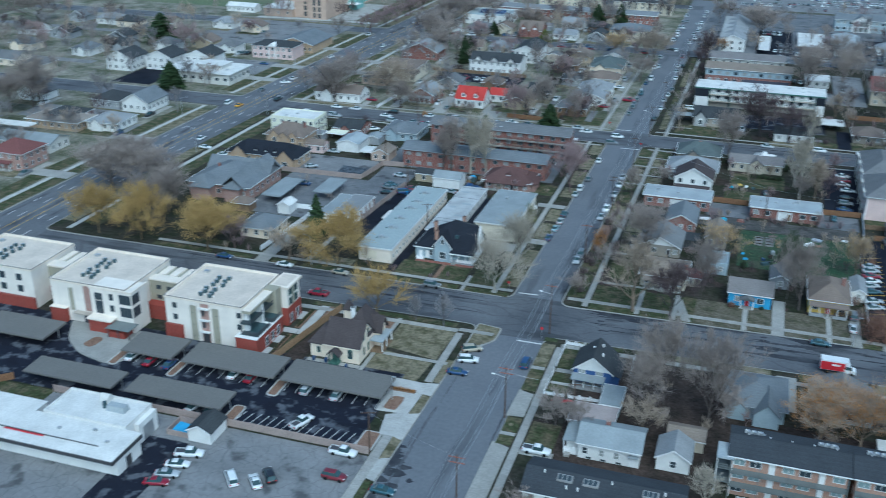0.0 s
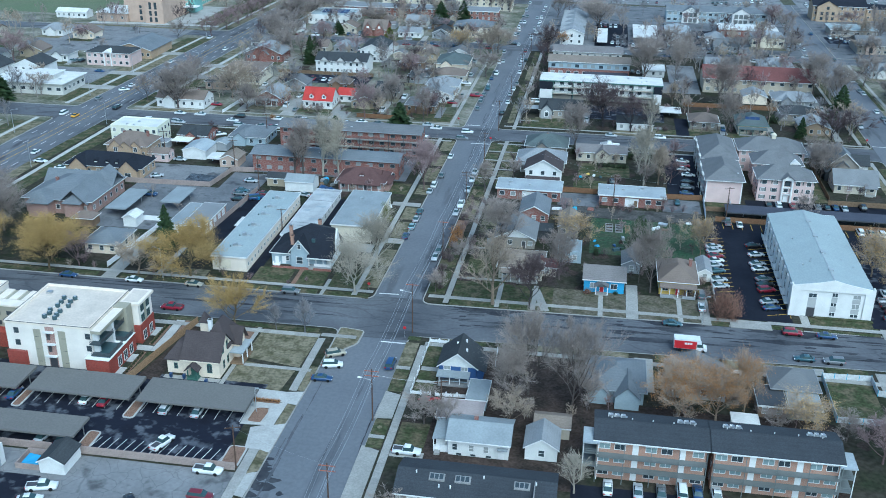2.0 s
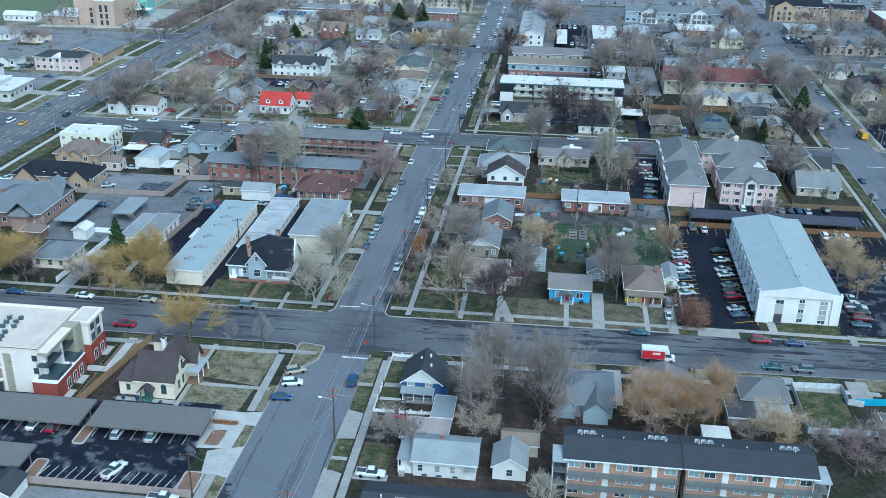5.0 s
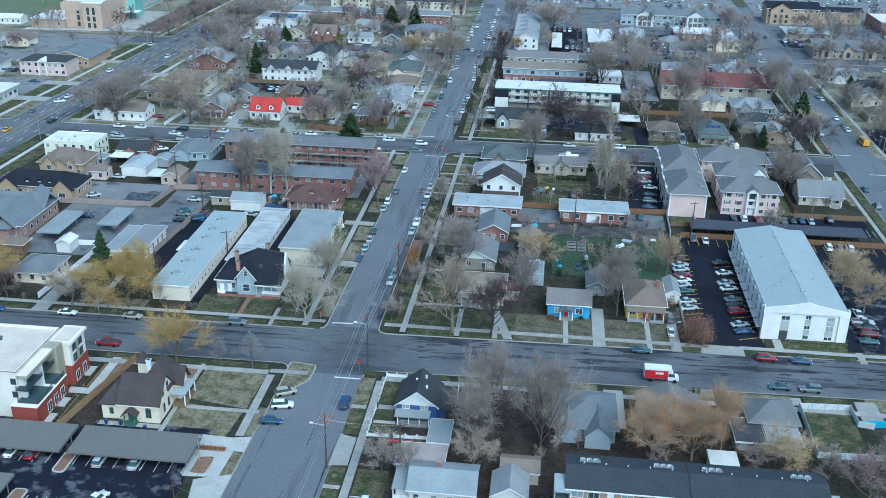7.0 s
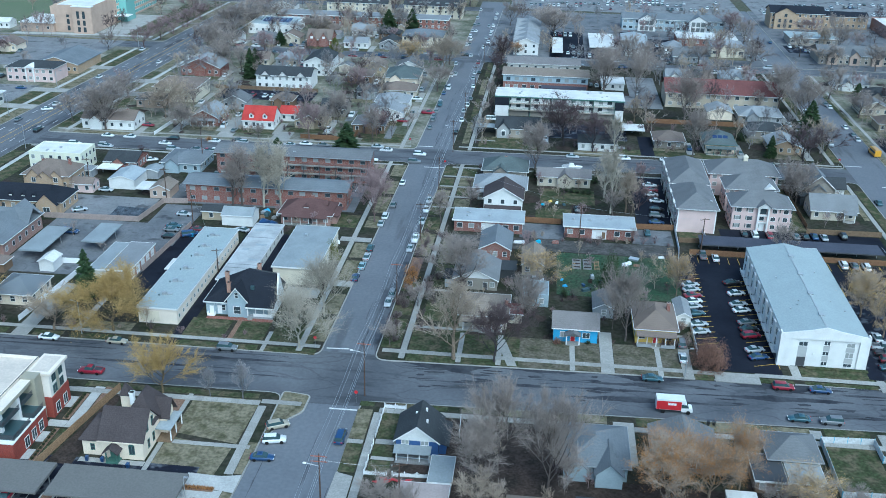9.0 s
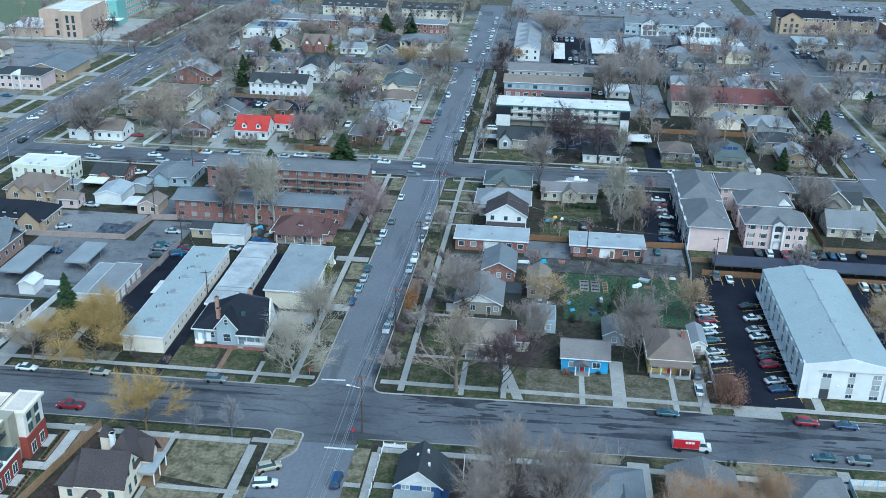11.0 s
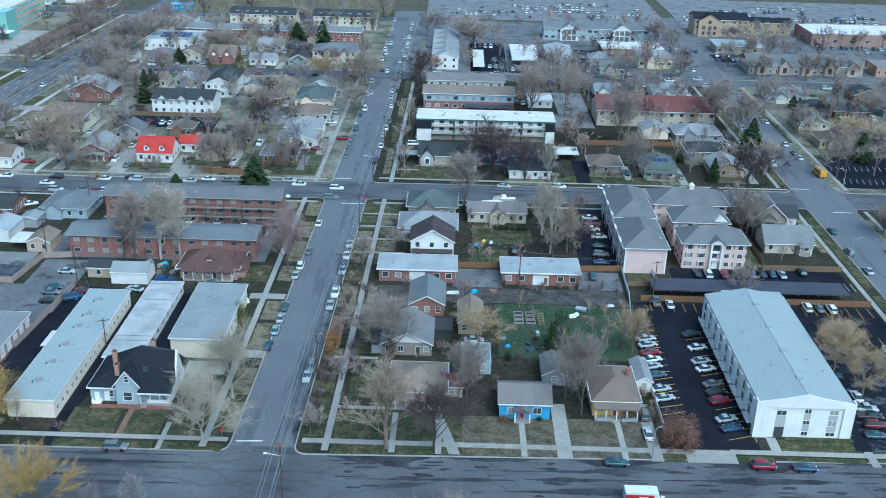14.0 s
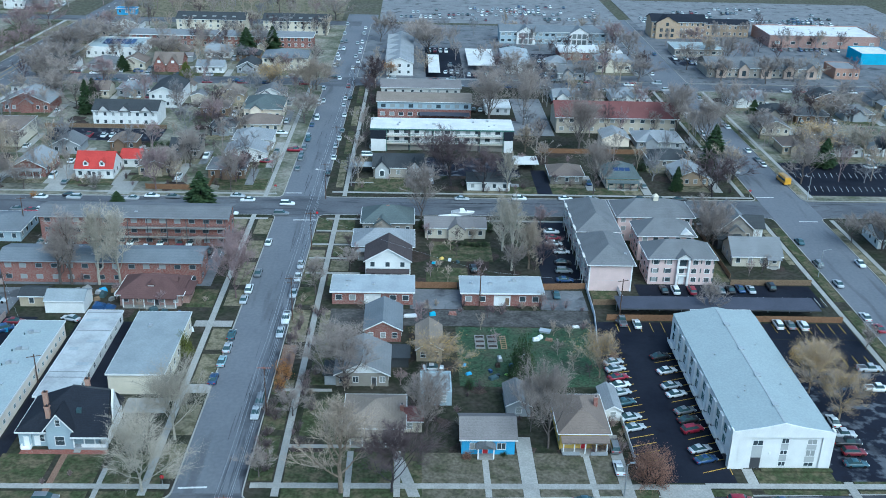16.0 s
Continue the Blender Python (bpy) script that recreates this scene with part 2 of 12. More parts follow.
NEWWOOD = material("orange_fence_wood", (0.22, 0.125, 0.07), 0.85, scale=0.8, fine=7, grain=0.25, lines=0.15, axis="X")
FENCEWOOD = material("tan_fence_wood", (0.33, 0.22, 0.13), 0.9, scale=0.8, fine=7, grain=0.3, lines=0.15, axis="X")
GREYBOARD = material("silvered_boards", (0.27, 0.265, 0.26), 0.9, scale=0.6, fine=7, grain=0.25, lines=0.15, axis="X")
PINKFENCE = material("slatted_taupe_fence", (0.36, 0.29, 0.26), 0.85, scale=0.5, fine=6, grain=0.15, lines=0.3, axis="X")
VINYL = material("white_vinyl", (0.8, 0.8, 0.8), 0.5, vary=0.1, grain=0.04, bump=0)
POLEWOOD = material("pole_wood", (0.1, 0.066, 0.05), 0.95, grain=0.3)
BRICKCHIM = BRICK["red"]
GALLERY = material("grey_green_ironwork", (0.17, 0.185, 0.18), 0.6, vary=0.2, grain=0.08, bump=0)
CURTAIN = glass_material("curtained_teal_glass", (0.26, 0.33, 0.33), 0.2)
SOLAR = glass_material("solar_panel", (0.03, 0.05, 0.12), 0.15)
PLUMBING = material("dark_grey_machine", (0.05, 0.085, 0.095), 0.5, vary=0.2, grain=0.1, bump=0)


# ---- geometry helpers ----
class Geo:
    """Collects faces for one mesh."""

    def __init__(self):
        self.v, self.f, self.m = [], [], []

    def face(self, pts, mi=0):
        i = len(self.v)
        self.v.extend(pts)
        self.f.append(tuple(range(i, i + len(pts))))
        self.m.append(mi)
        return self

    def box(self, x0, y0, z0, x1, y1, z1, mi=0):
        i = len(self.v)
        self.v.extend([(x0, y0, z0), (x1, y0, z0), (x1, y1, z0), (x0, y1, z0), (x0, y0, z1), (x1, y0, z1), (x1, y1, z1), (x0, y1, z1)])
        for q in ((3, 2, 1, 0), (4, 5, 6, 7), (0, 1, 5, 4), (1, 2, 6, 5), (2, 3, 7, 6), (3, 0, 4, 7)):
            self.f.append(tuple(i + k for k in q))
            self.m.append(mi)
        return self

    def loft(self, rings, mi=0, caps=True):
        """Joins rings of equal count, bottom to top."""
        i, n = len(self.v), len(rings[0])
        for r in rings:
            self.v.extend(r)
        for a in range(len(rings) - 1):
            for k in range(n):
                j = (k + 1) % n
                self.f.append((i + a * n + k, i + a * n + j, i + (a + 1) * n + j, i + (a + 1) * n + k))
                self.m.append(mi)
        if caps:
            self.f.append(tuple(i + k for k in reversed(range(n))))
            self.f.append(tuple(i + (len(rings) - 1) * n + k for k in range(n)))
            self.m.extend((mi, mi))
        return self

    def tube(self, a, b, ra, rb, n=6, mi=0):
        a, b = Vector(a), Vector(b)
        d = (b - a).normalized()
        u = d.cross(Vector((0.3, 0.9, 0.2))).normalized()
        w = d.cross(u)
        ring = lambda c, r: [tuple(c + (u * math.cos(k * math.tau / n) + w * math.sin(k * math.tau / n)) * r) for k in range(n)]
        return self.loft([ring(a, ra), ring(b, rb)], mi)

    def mesh(self, name, *mats):
        me = bpy.data.meshes.new(name)
        me.from_pydata(self.v, [], self.f)
        for m in mats:
            me.materials.append(m)
        if len(mats) > 1:
            me.polygons.foreach_set("material_index", self.m)
        me.update()
        return me


def part(name, g, mat, parent, label="", at=None):
    """One mesh under a thing or under a part; g is a Geo or a finished mesh."""
    mats = mat if isinstance(mat, (tuple, list)) else (mat,)
    ob = new(name, g.mesh(name, *mats) if isinstance(g, Geo) else g)
    ob.parent = parent
    if at is not None:
        ob.matrix_local = at
    return tagged(ob, label)


def thing(name, x, y, z, label, category, group="", kind="", turn=0.0):
    ob = new(name)
    ob.matrix_world = pose(x, y, z, 0, 0, turn)
    return tagged(ob, label, category, group, kind)


def solid(name, g, mat, label, category, kind="structure", group=""):
    mats = mat if isinstance(mat, (tuple, list)) else (mat,)
    return tagged(new(name, g.mesh(name, *mats)), label, category, group, kind)


# ---- ground, roads, blocks ----
TOP = 0.14
solid("ground", Geo().box(-4000, -4000, -1.0, 4000, 4000, -0.12), EARTH, "open brown and green ground reaching the horizon", "ground")


def slab(g, pts, z0, z1, mi=0):
    return g.loft([[(x, y, z0) for x, y in pts], [(x, y, z1) for x, y in pts]], mi)


def rect(x0, y0, x1, y1):
    return [(x0, y0), (x1, y0), (x1, y1), (x0, y1)]


def main_left(y):
    return -53.0 + (y - 235) * 0.0118


def main_right(y):
    return -40.6 + (y - 230) * 0.0145


ROADS = []


def west_kerb(y):
    """West kerb of the boulevard."""
    return -217.5 + 0.045 * max(0.0, y - 280)


def east_kerb(y):
    """East kerb of the boulevard."""
    return -196.5 + 0.045 * max(0.0, y - 290)


def road(name, pts, mat, label):
    ROADS.append(name)
    return solid(name, slab(Geo(), pts, -0.5, 0.004 * len(ROADS) - 0.045), mat, label, "road")


road("road_main", [(-63, -160), (-39, -160), (-31, 690), (-49, 690), (-54.8, 226), (-58.6, 206), (-60.5, 147)], ROAD, "long straight worn grey asphalt street with sealed cracks")
road("road_cross_near", [(-440, 203.0), (-45, 203.2), (-45, 225), (-440, 225)], CROSSROAD, "wide cracked grey asphalt cross street")
road("road_cross_near_east", [(-45, 203.2), (300, 211), (300, 228), (-45, 225)], CROSSROAD, "wide cracked grey asphalt cross street with a parked box truck")
road("road_cross_middle", [(-440, 358), (-45, 359), (-45, 377), (-440, 374)], CROSSROAD, "grey asphalt cross street lined with parked cars")
road("road_cross_middle_east", [(-45, 359), (300, 365), (300, 380), (-45, 377)], CROSSROAD, "grey asphalt cross street lined with parked cars")
road("road_cross_far", [(-440, 516), (-45, 516), (-45, 533), (-440, 533)], CROSSROAD, "grey asphalt cross street in the distance")
road("road_cross_far_east", [(-45, 516), (300, 519), (300, 533), (-45, 533)], CROSSROAD, "grey asphalt cross street in the distance")
road("road_cross_end", [(-440, 654), (-40, 654), (-40, 668), (-440, 668)], CROSSROAD, "grey asphalt street across the end of the straight street")
road("road_east", [(102, -160), (118, -160), (120, 690), (104, 690)], ROAD, "grey asphalt side street with parked cars and a school bus")
road("road_boulevard", [(-219, -160), (-195, -160), (-195, 290), (east_kerb(800) + 1, 800), (west_kerb(800) - 1, 800), (-219, 280)], BOULEVARD, "wide dark asphalt boulevard with lane markings")


def rounded(pts, r=3.0, n=4):
    """Rounds the corners of a polygon for kerb returns."""
    out = []
    for i, p in enumerate(pts):
        p, a, b = Vector(p), Vector(pts[i - 1]), Vector(pts[(i + 1) % len(pts)])
        p1, p2 = p + (a - p).normalized() * r, p + (b - p).normalized() * r
        for k in range(n + 1):
            t = k / n
            q = p1 * (1 - t) ** 2 + p * 2 * t * (1 - t) + p2 * t * t
            out.append((q.x, q.y))
    return out


def inset(pts, d):
    """Moves each edge of a convex polygon, given counter-clockwise, inwards by d."""
    n, out = len(pts), []
    for i in range(n):
        p, a, b = Vector(pts[i]), Vector(pts[i - 1]), Vector(pts[(i + 1) % n])
        e1, e2 = (p - a).normalized(), (b - p).normalized()
        nrm = Vector((-e1.y - e2.y, e1.x + e2.x)).normalized()
        out.append((p.x + nrm.x * d, p.y + nrm.y * d))
    return out


def block(name, pts, label, mat=None):
    """A raised town block with a concrete kerb round it."""
    outer = rounded(pts)
    inner = inset(outer, 0.28)
    solid(name, slab(Geo(), inner, -0.4, TOP), mat or YARD, label, "ground")
    g = Geo()
    n = len(outer)
    for i in range(n):
        j = (i + 1) % n
        a, b, c, d = outer[i], outer[j], inner[j], inner[i]
        g.loft([[(*a, -0.4), (*b, -0.4), (*c, -0.4), (*d, -0.4)], [(*a, 0.16), (*b, 0.16), (*c, 0.16), (*d, 0.16)]])
    solid("kerb", g, CONCRETE, "pale concrete kerb round a town block", "kerb")


block("block_northwest", [(east_kerb(221.8), 221.8), (main_left(222), 222.8), (main_left(360), 360.5), (east_kerb(358.5), 358.5)], "bare winter yards and lawns of a town block")
block("block_northeast", [(main_right(222), 222.5), (103, 226), (103, 363.5), (main_right(360), 361)], "bare winter yards and lawns of a town block")
block("block_southwest", [(-196.5, -160), (-60.0, -160), (-58.2, 147), (-57.6, 177), (-57.3, 187), (-57.3, 206.2), (-196.5, 204.6)], "yards and car parks of a town block")
block("block_southeast", [(-41.3, -160), (102, -160), (102, 209.5), (-40.4, 205.4)], "bare winter yards and lawns of a town block")
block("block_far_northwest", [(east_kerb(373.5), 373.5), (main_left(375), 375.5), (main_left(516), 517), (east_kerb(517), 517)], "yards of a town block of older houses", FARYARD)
block("block_far_northeast", [(main_right(376), 376), (103, 378.5), (104, 519.5), (main_right(518), 518.5)], "yards of a town block with flats and houses")
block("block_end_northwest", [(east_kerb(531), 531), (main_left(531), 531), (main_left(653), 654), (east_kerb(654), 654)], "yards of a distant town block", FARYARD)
block("block_end_northeast", [(main_right(532), 532), (104, 533), (106, 662), (main_right(660), 662)], "yards of a distant town block", MIDLOT)
block("block_east_near", [(118, -160), (300, -160), (300, 213), (118, 210)], "yards of a town block beside the side street")
block("block_east", [(117, 227), (300, 231), (300, 366), (118, 364)], "yards of a town block beside the side street")
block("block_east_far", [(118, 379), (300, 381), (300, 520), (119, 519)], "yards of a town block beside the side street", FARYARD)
block("block_east_end", [(119, 533), (300, 534), (300, 700), (120, 690)], "yards and car parks of a distant town block", MIDLOT)
block("block_west_near", [(-440, -160), (west_kerb(0), -160), (west_kerb(204), 204), (-440, 204)], "yards of a town block beyond the boulevard")
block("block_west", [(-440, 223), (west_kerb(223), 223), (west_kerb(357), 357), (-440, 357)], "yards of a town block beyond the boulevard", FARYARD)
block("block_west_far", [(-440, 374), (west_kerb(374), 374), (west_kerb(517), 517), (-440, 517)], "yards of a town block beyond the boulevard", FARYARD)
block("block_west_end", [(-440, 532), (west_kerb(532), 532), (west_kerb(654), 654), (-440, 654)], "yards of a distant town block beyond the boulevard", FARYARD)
solid("kerb_bulb", slab(Geo(), rounded([(-57.6, 187.5), (-54.5, 195.5), (-51.4, 199.5), (-51.2, 206.0), (-57.6, 207.0)], 1.2), -0.4, 0.15), CONCRETE,
      "rounded kerb build-out at the street corner", "kerb")

solid("corner_bed", slab(Geo(), inset(rounded([(-57.6, 187.5), (-54.5, 195.5), (-51.4, 199.5), (-51.2, 206.0), (-57.6, 207.0)], 1.2), 0.35), 0.0, 0.17), DRYGRASS, "brown dry grass inside the kerb build-out", "flower bed")
LEVEL = {"i": 0}


def pad(name, pts, mat, label, lift=0.02, category="lawn"):
    """A thin ground cover laid on a block."""
    LEVEL["i"] += 1
    z = TOP + lift + (LEVEL["i"] % 53) * 0.0006
    return solid(name, slab(Geo(), pts, TOP - 0.1, z), mat, label, category)


def line(g, x0, y0, x1, y1, w=0.12, z=0.0, h=0.006):
    d = Vector((x1 - x0, y1 - y0)).normalized() * w / 2
    nx, ny = -d.y, d.x
    slab(g, [(x0 + nx, y0 + ny), (x0 - nx, y0 - ny), (x1 - nx, y1 - ny), (x1 + nx, y1 + ny)], z - 0.03, z + h)


# ---- building kit ----
WIN, FOOT, DRIVES = {}, [], []


def window_mesh(w, h, trim, pane, split):
    """A window's frame with head, sill, jambs and bars (first), and its glass (second)."""
    key = (round(w, 2), round(h, 2), trim.name, pane.name, split)
    if key not in WIN:
        f, t = Geo(), 0.09
        f.box(-w / 2 - t, -0.07, -t, w / 2 + t, 0.03, 0)
        f.box(-w / 2 - t, -0.05, h, w / 2 + t, 0.03, h + t)
        f.box(-w / 2 - t, -0.05, 0, -w / 2, 0.03, h)
        f.box(w / 2, -0.05, 0, w / 2 + t, 0.03, h)
        for k in range(1, split):
            x = -w / 2 + w * k / split
            f.box(x - 0.035, -0.045, 0, x + 0.035, 0.02, h)
        if split == 1:
            f.box(-w / 2, -0.045, h * 0.5 - 0.03, w / 2, 0.02, h * 0.5 + 0.03)
        p = Geo().box(-w / 2, -0.02, 0, w / 2, 0.02, h)
        WIN[key] = (f.mesh("window", trim), p.mesh("pane", pane))
    return WIN[key]


FACES = {"s": lambda W, D, u: (u, 0, 0), "n": lambda W, D, u: (W - u, D, 180), "w": lambda W, D, u: (0, D - u, -90), "e": lambda W, D, u: (W, u, 90)}


def window(b, W, D, side, u, z, w=1.1, h=1.3, trim=None, pane=None, split=1, deep=0.0):
    x, y, a = FACES[side](W, D, u)
    far = b.location.y > 285 or b.location.x < -140
    if far:
        key = ("far", round(w, 2), round(h, 2), (trim or TRIM).name, (pane or PANE).name)
        if key not in WIN:
            WIN[key] = Geo().box(-w / 2 - 0.1, -0.05, -0.1, w / 2 + 0.1, 0.02, 0).box(-w / 2 - 0.1, -0.05, h, w / 2 + 0.1, 0.02, h + 0.1).box(-w / 2 - 0.1, -0.05, 0, -w / 2, 0.02, h).box(
                w / 2, -0.05, 0, w / 2 + 0.1, 0.02, h).box(-w / 2, -0.02, 0, w / 2, 0.02, h, 1).mesh("window", trim or TRIM, pane or PANE)
        return part("window", WIN[key], None, b, at=pose(x, y, z, 0, 0, a))
    fm, pm = window_mesh(w, h, trim or TRIM, pane or PANE, split)
    o = part("window", fm, None, b, at=pose(x, y, z, 0, 0, a))
    part("pane", pm, None, o)
    return o


def door(b, W, D, side, u, z=0.15, w=1.0, h=2.1, mat=None, trim=None):
    x, y, a = FACES[side](W, D, u)
    g = Geo().box(-w / 2, -0.04, 0, w / 2, 0.03, h).box(-w * 0.3, -0.06, h * 0.55, w * 0.3, -0.03, h * 0.9)
    o = part("door", g, mat or TRIM, b, at=pose(x, y, z, 0, 0, a))
    f = Geo().box(-w / 2 - 0.1, -0.05, 0, -w / 2, 0.04, h + 0.1).box(w / 2, -0.05, 0, w / 2 + 0.1, 0.04, h + 0.1).box(-w / 2, -0.05, h, w / 2, 0.04, h + 0.1)
    part("door_frame", f, trim or TRIM, o)
    return o


def gable_roof(W, D, h, rise, over, ridge, thick=0.2):
    """Two sloping leaves with thickness; ridge runs along x or y."""
    g = Geo()
    if ridge == "x":
        s = rise / (D / 2)
        e = h - over * s
        for y0, y1 in ((-over, D / 2), (D + over, D / 2)):
            a = [(-over, y0, e), (W + over, y0, e), (W + over, y1, h + rise), (-over, y1, h + rise)]
            g.loft([a, [(x, y, z + thick) for x, y, z in a]])
    else:
        s = rise / (W / 2)
        e = h - over * s
        for x0, x1 in ((-over, W / 2), (W + over, W / 2)):
            a = [(x0, -over, e), (x1, -over, h + rise), (x1, D + over, h + rise), (x0, D + over, e)]
            g.loft([a, [(x, y, z + thick) for x, y, z in a]])
    return g


def hip_roof(W, D, h, rise, over, flat=0.0):
    g = Geo()
    x0, y0, x1, y1 = -over, -over, W + over, D + over
    r = min(x1 - x0, y1 - y0) / 2 - flat - 0.05
    low = [(x0, y0, h), (x1, y0, h), (x1, y1, h), (x0, y1, h)]
    mid = [(x, y, h + 0.18) for x, y, z in low]
    top = [(x0 + r, y0 + r, h + 0.18 + rise), (x1 - r, y0 + r, h + 0.18 + rise), (x1 - r, y1 - r, h + 0.18 + rise), (x0 + r, y1 - r, h + 0.18 + rise)]
    return g.loft([low, mid, top])


def walls(W, D, h, roof, ridge, rise):
    g = Geo().box(0, 0, -0.3, W, D, h)
    if roof == "gable":
        if ridge == "x":
            for x in (0, W - 0.15):
                g.loft([[(x, 0, h), (x, D, h), (x, D / 2, h + rise - 0.02)], [(x + 0.15, 0, h), (x + 0.15, D, h), (x + 0.15, D / 2, h + rise - 0.02)]])
        else:
            for y in (0, D - 0.15):
                g.loft([[(0, y, h), (W, y, h), (W / 2, y, h + rise - 0.02)], [(0, y + 0.15, h), (W, y + 0.15, h), (W / 2, y + 0.15, h + rise - 0.02)]])
    return g


def gable_front(b, u, w, y0, y1, z, rise, wall, roofm, low=None):
    """A projecting front gable with its own pair of roof slopes; low carries its wall down."""
    g = Geo().loft([[(u, y0, z), (u + w, y0, z), (u + w / 2, y0, z + rise)], [(u, y1, z), (u + w, y1, z), (u + w / 2, y1, z + rise)]])
    if low is not None:
        g.box(u, y0, low, u + w, 0.1, z)
    part("front_gable", g, wall, b)
    part("front_gable_roof", gable_roof(w, y1 - y0, z, rise, 0.35, "y", 0.15), roofm, b, at=pose(u, y0, 0.02))


def roof_bits(b, W, D, h, seed, n=3, mat=None, size=0.5):
    """Vents and pipes standing on a roof."""
    r = random.Random(seed)
    for k in range(n):
        x, y, s = r.uniform(0.12, 0.88) * W, r.uniform(0.2, 0.8) * D, size * r.uniform(0.6, 1.3)
        g = Geo().box(-s, -s * 0.7, 0, s, s * 0.7, s * 0.8).box(-s * 0.7, -s * 0.5, s * 0.8, s * 0.7, s * 0.5, s * 0.95)
        part("roof_vent", g, mat or METAL, b, at=pose(x, y, h, 0, 0, r.choice((0, 90))))


def building(name, x0, y0, x1, y1, h, label, wall, roof="hip", roofm=None, ridge="x", rise=None, over=0.5, storeys=1, win=None,
             sides="sew", trim=None, doors=(), chimney=None, bits=0, parapet=0.5, category="house", group="", split=1, base=None, porch=None, seed=None,
             pane=None, step=3.2, ww=1.1, wh=1.35, turn=0.0):
    """A house or block of flats with walls, roof, windows on the sides named, doors, chimney, porch and roof vents."""
    W, D = x1 - x0, y1 - y0
    sd = seed if seed is not None else int(abs(x0 * 7 + y0 * 13))
    r = random.Random(sd)
    b = thing(name, x0, y0, TOP, label, category, group, turn=turn)
    FOOT.append((x0 - 0.6, y0 - 0.6, x1 + 0.6, y1 + 0.6))
    if y0 > 400:
        sides = "s" if "s" in sides else sides
    sides = sides.replace("e" if x0 > 0 else "w" if x1 < -20 else "-", "")
    roofm = roofm or SHINGLE["grey"]
    if rise is None:
        rise = (min(W, D) / 2 if roof == "hip" else (D if ridge == "x" else W) / 2) * 0.5
    if roof == "flat":
        g = Geo().box(0, 0, -0.3, W, D, h - 0.1)
        part("wall", g, wall, b)
        e = Geo()
        if parapet > 0.25:
            e.box(0, 0, h - 0.1, W, 0.3, h + parapet).box(0, D - 0.3, h - 0.1, W, D, h + parapet)
            e.box(0, 0.3, h - 0.1, 0.3, D - 0.3, h + parapet).box(W - 0.3, 0.3, h - 0.1, W, D - 0.3, h + parapet)
            part("parapet", e, trim or wall, b)
            part("roof", Geo().box(0.3, 0.3, h - 0.1, W - 0.3, D - 0.3, h + 0.02), roofm, b)
        else:
            part("roof", Geo().box(-over, -over, h - 0.1, W + over, D + over, h + 0.08), roofm, b)
            e.box(-over - 0.06, -over - 0.06, h - 0.28, W + over + 0.06, -over, h + 0.12).box(-over - 0.06, D + over, h - 0.28, W + over + 0.06, D + over + 0.06, h + 0.12)
            e.box(-over - 0.06, -over, h - 0.28, -over, D + over, h + 0.12).box(W + over, -over, h - 0.28, W + over + 0.06, D + over, h + 0.12)
            part("fascia", e, trim or TRIM, b)
        ztop = h
    else:
        part("wall", walls(W, D, h, roof, ridge, rise), wall, b)
        g = gable_roof(W, D, h, rise, over, ridge) if roof == "gable" else hip_roof(W, D, h - 0.05, rise, over)
        part("roof", g, roofm, b)
        ztop = h + rise * 0.45
        if roof == "hip" and y0 < 480:
            o, f = over, Geo()
            f.box(-o - 0.12, -o - 0.12, h + 0.0, W + o + 0.12, -o - 0.01, h + 0.13).box(-o - 0.12, D + o + 0.01, h, W + o + 0.12, D + o + 0.12, h + 0.13)
            f.box(-o - 0.12, -o - 0.01, h, -o - 0.01, D + o + 0.01, h + 0.13).box(W + o + 0.01, -o - 0.01, h, W + o + 0.12, D + o + 0.01, h + 0.13)
            part("gutter", f, trim or TRIM, b)
        if roof == "gable":
            f = Geo()
            if ridge == "x":
                f.box(-over, -over - 0.1, h - over * rise * 2 / D - 0.02, W + over, -over - 0.01, h - over * rise * 2 / D + 0.2)
            else:
                s = rise / (W / 2)
                for sx in (1, -1):
                    a = [(W / 2 - sx * (W / 2 + over), -over - 0.08, h - over * s - 0.05), (W / 2, -over - 0.08, h + rise - 0.05),
                         (W / 2, -over - 0.01, h + rise - 0.05), (W / 2 - sx * (W / 2 + over), -over - 0.01, h - over * s - 0.05)]
                    f.loft([a, [(x, y, z + 0.27) for x, y, z in a]])
            part("fascia", f, trim or TRIM, b)
    if category == "house" and roof != "flat" and not porch and W > 8.5 and y0 > 262 and r.random() < 0.6 and "dormer" not in label and "twin" not in label:
        u, gw = r.uniform(0.12, 0.4) * W, min(4.6, W * 0.4)
        part("front_gable", Geo().box(u, -1.3, -0.2, u + gw, 0.1, h - 0.1).loft([[(u, -1.3, h - 0.1), (u + gw, -1.3, h - 0.1), (u + gw / 2, -1.3, h - 0.1 + gw * 0.4)], [(u, D * 0.45, h - 0.1), (u + gw, D * 0.45, h - 0.1), (u + gw / 2, D * 0.45, h - 0.1 + gw * 0.4)]]), wall, b)
        part("front_gable_roof", gable_roof(gw, D * 0.45 + 1.3, h - 0.1, gw * 0.4, 0.4, "y"), roofm, b, at=pose(u, -1.3, 0.02))
    if base:
        part("plinth", Geo().box(-0.03, -0.03, -0.3, W + 0.03, D + 0.03, base[0]), base[1], b)
    sh = h / storeys
    used = [(s, u) for s, u in doors]
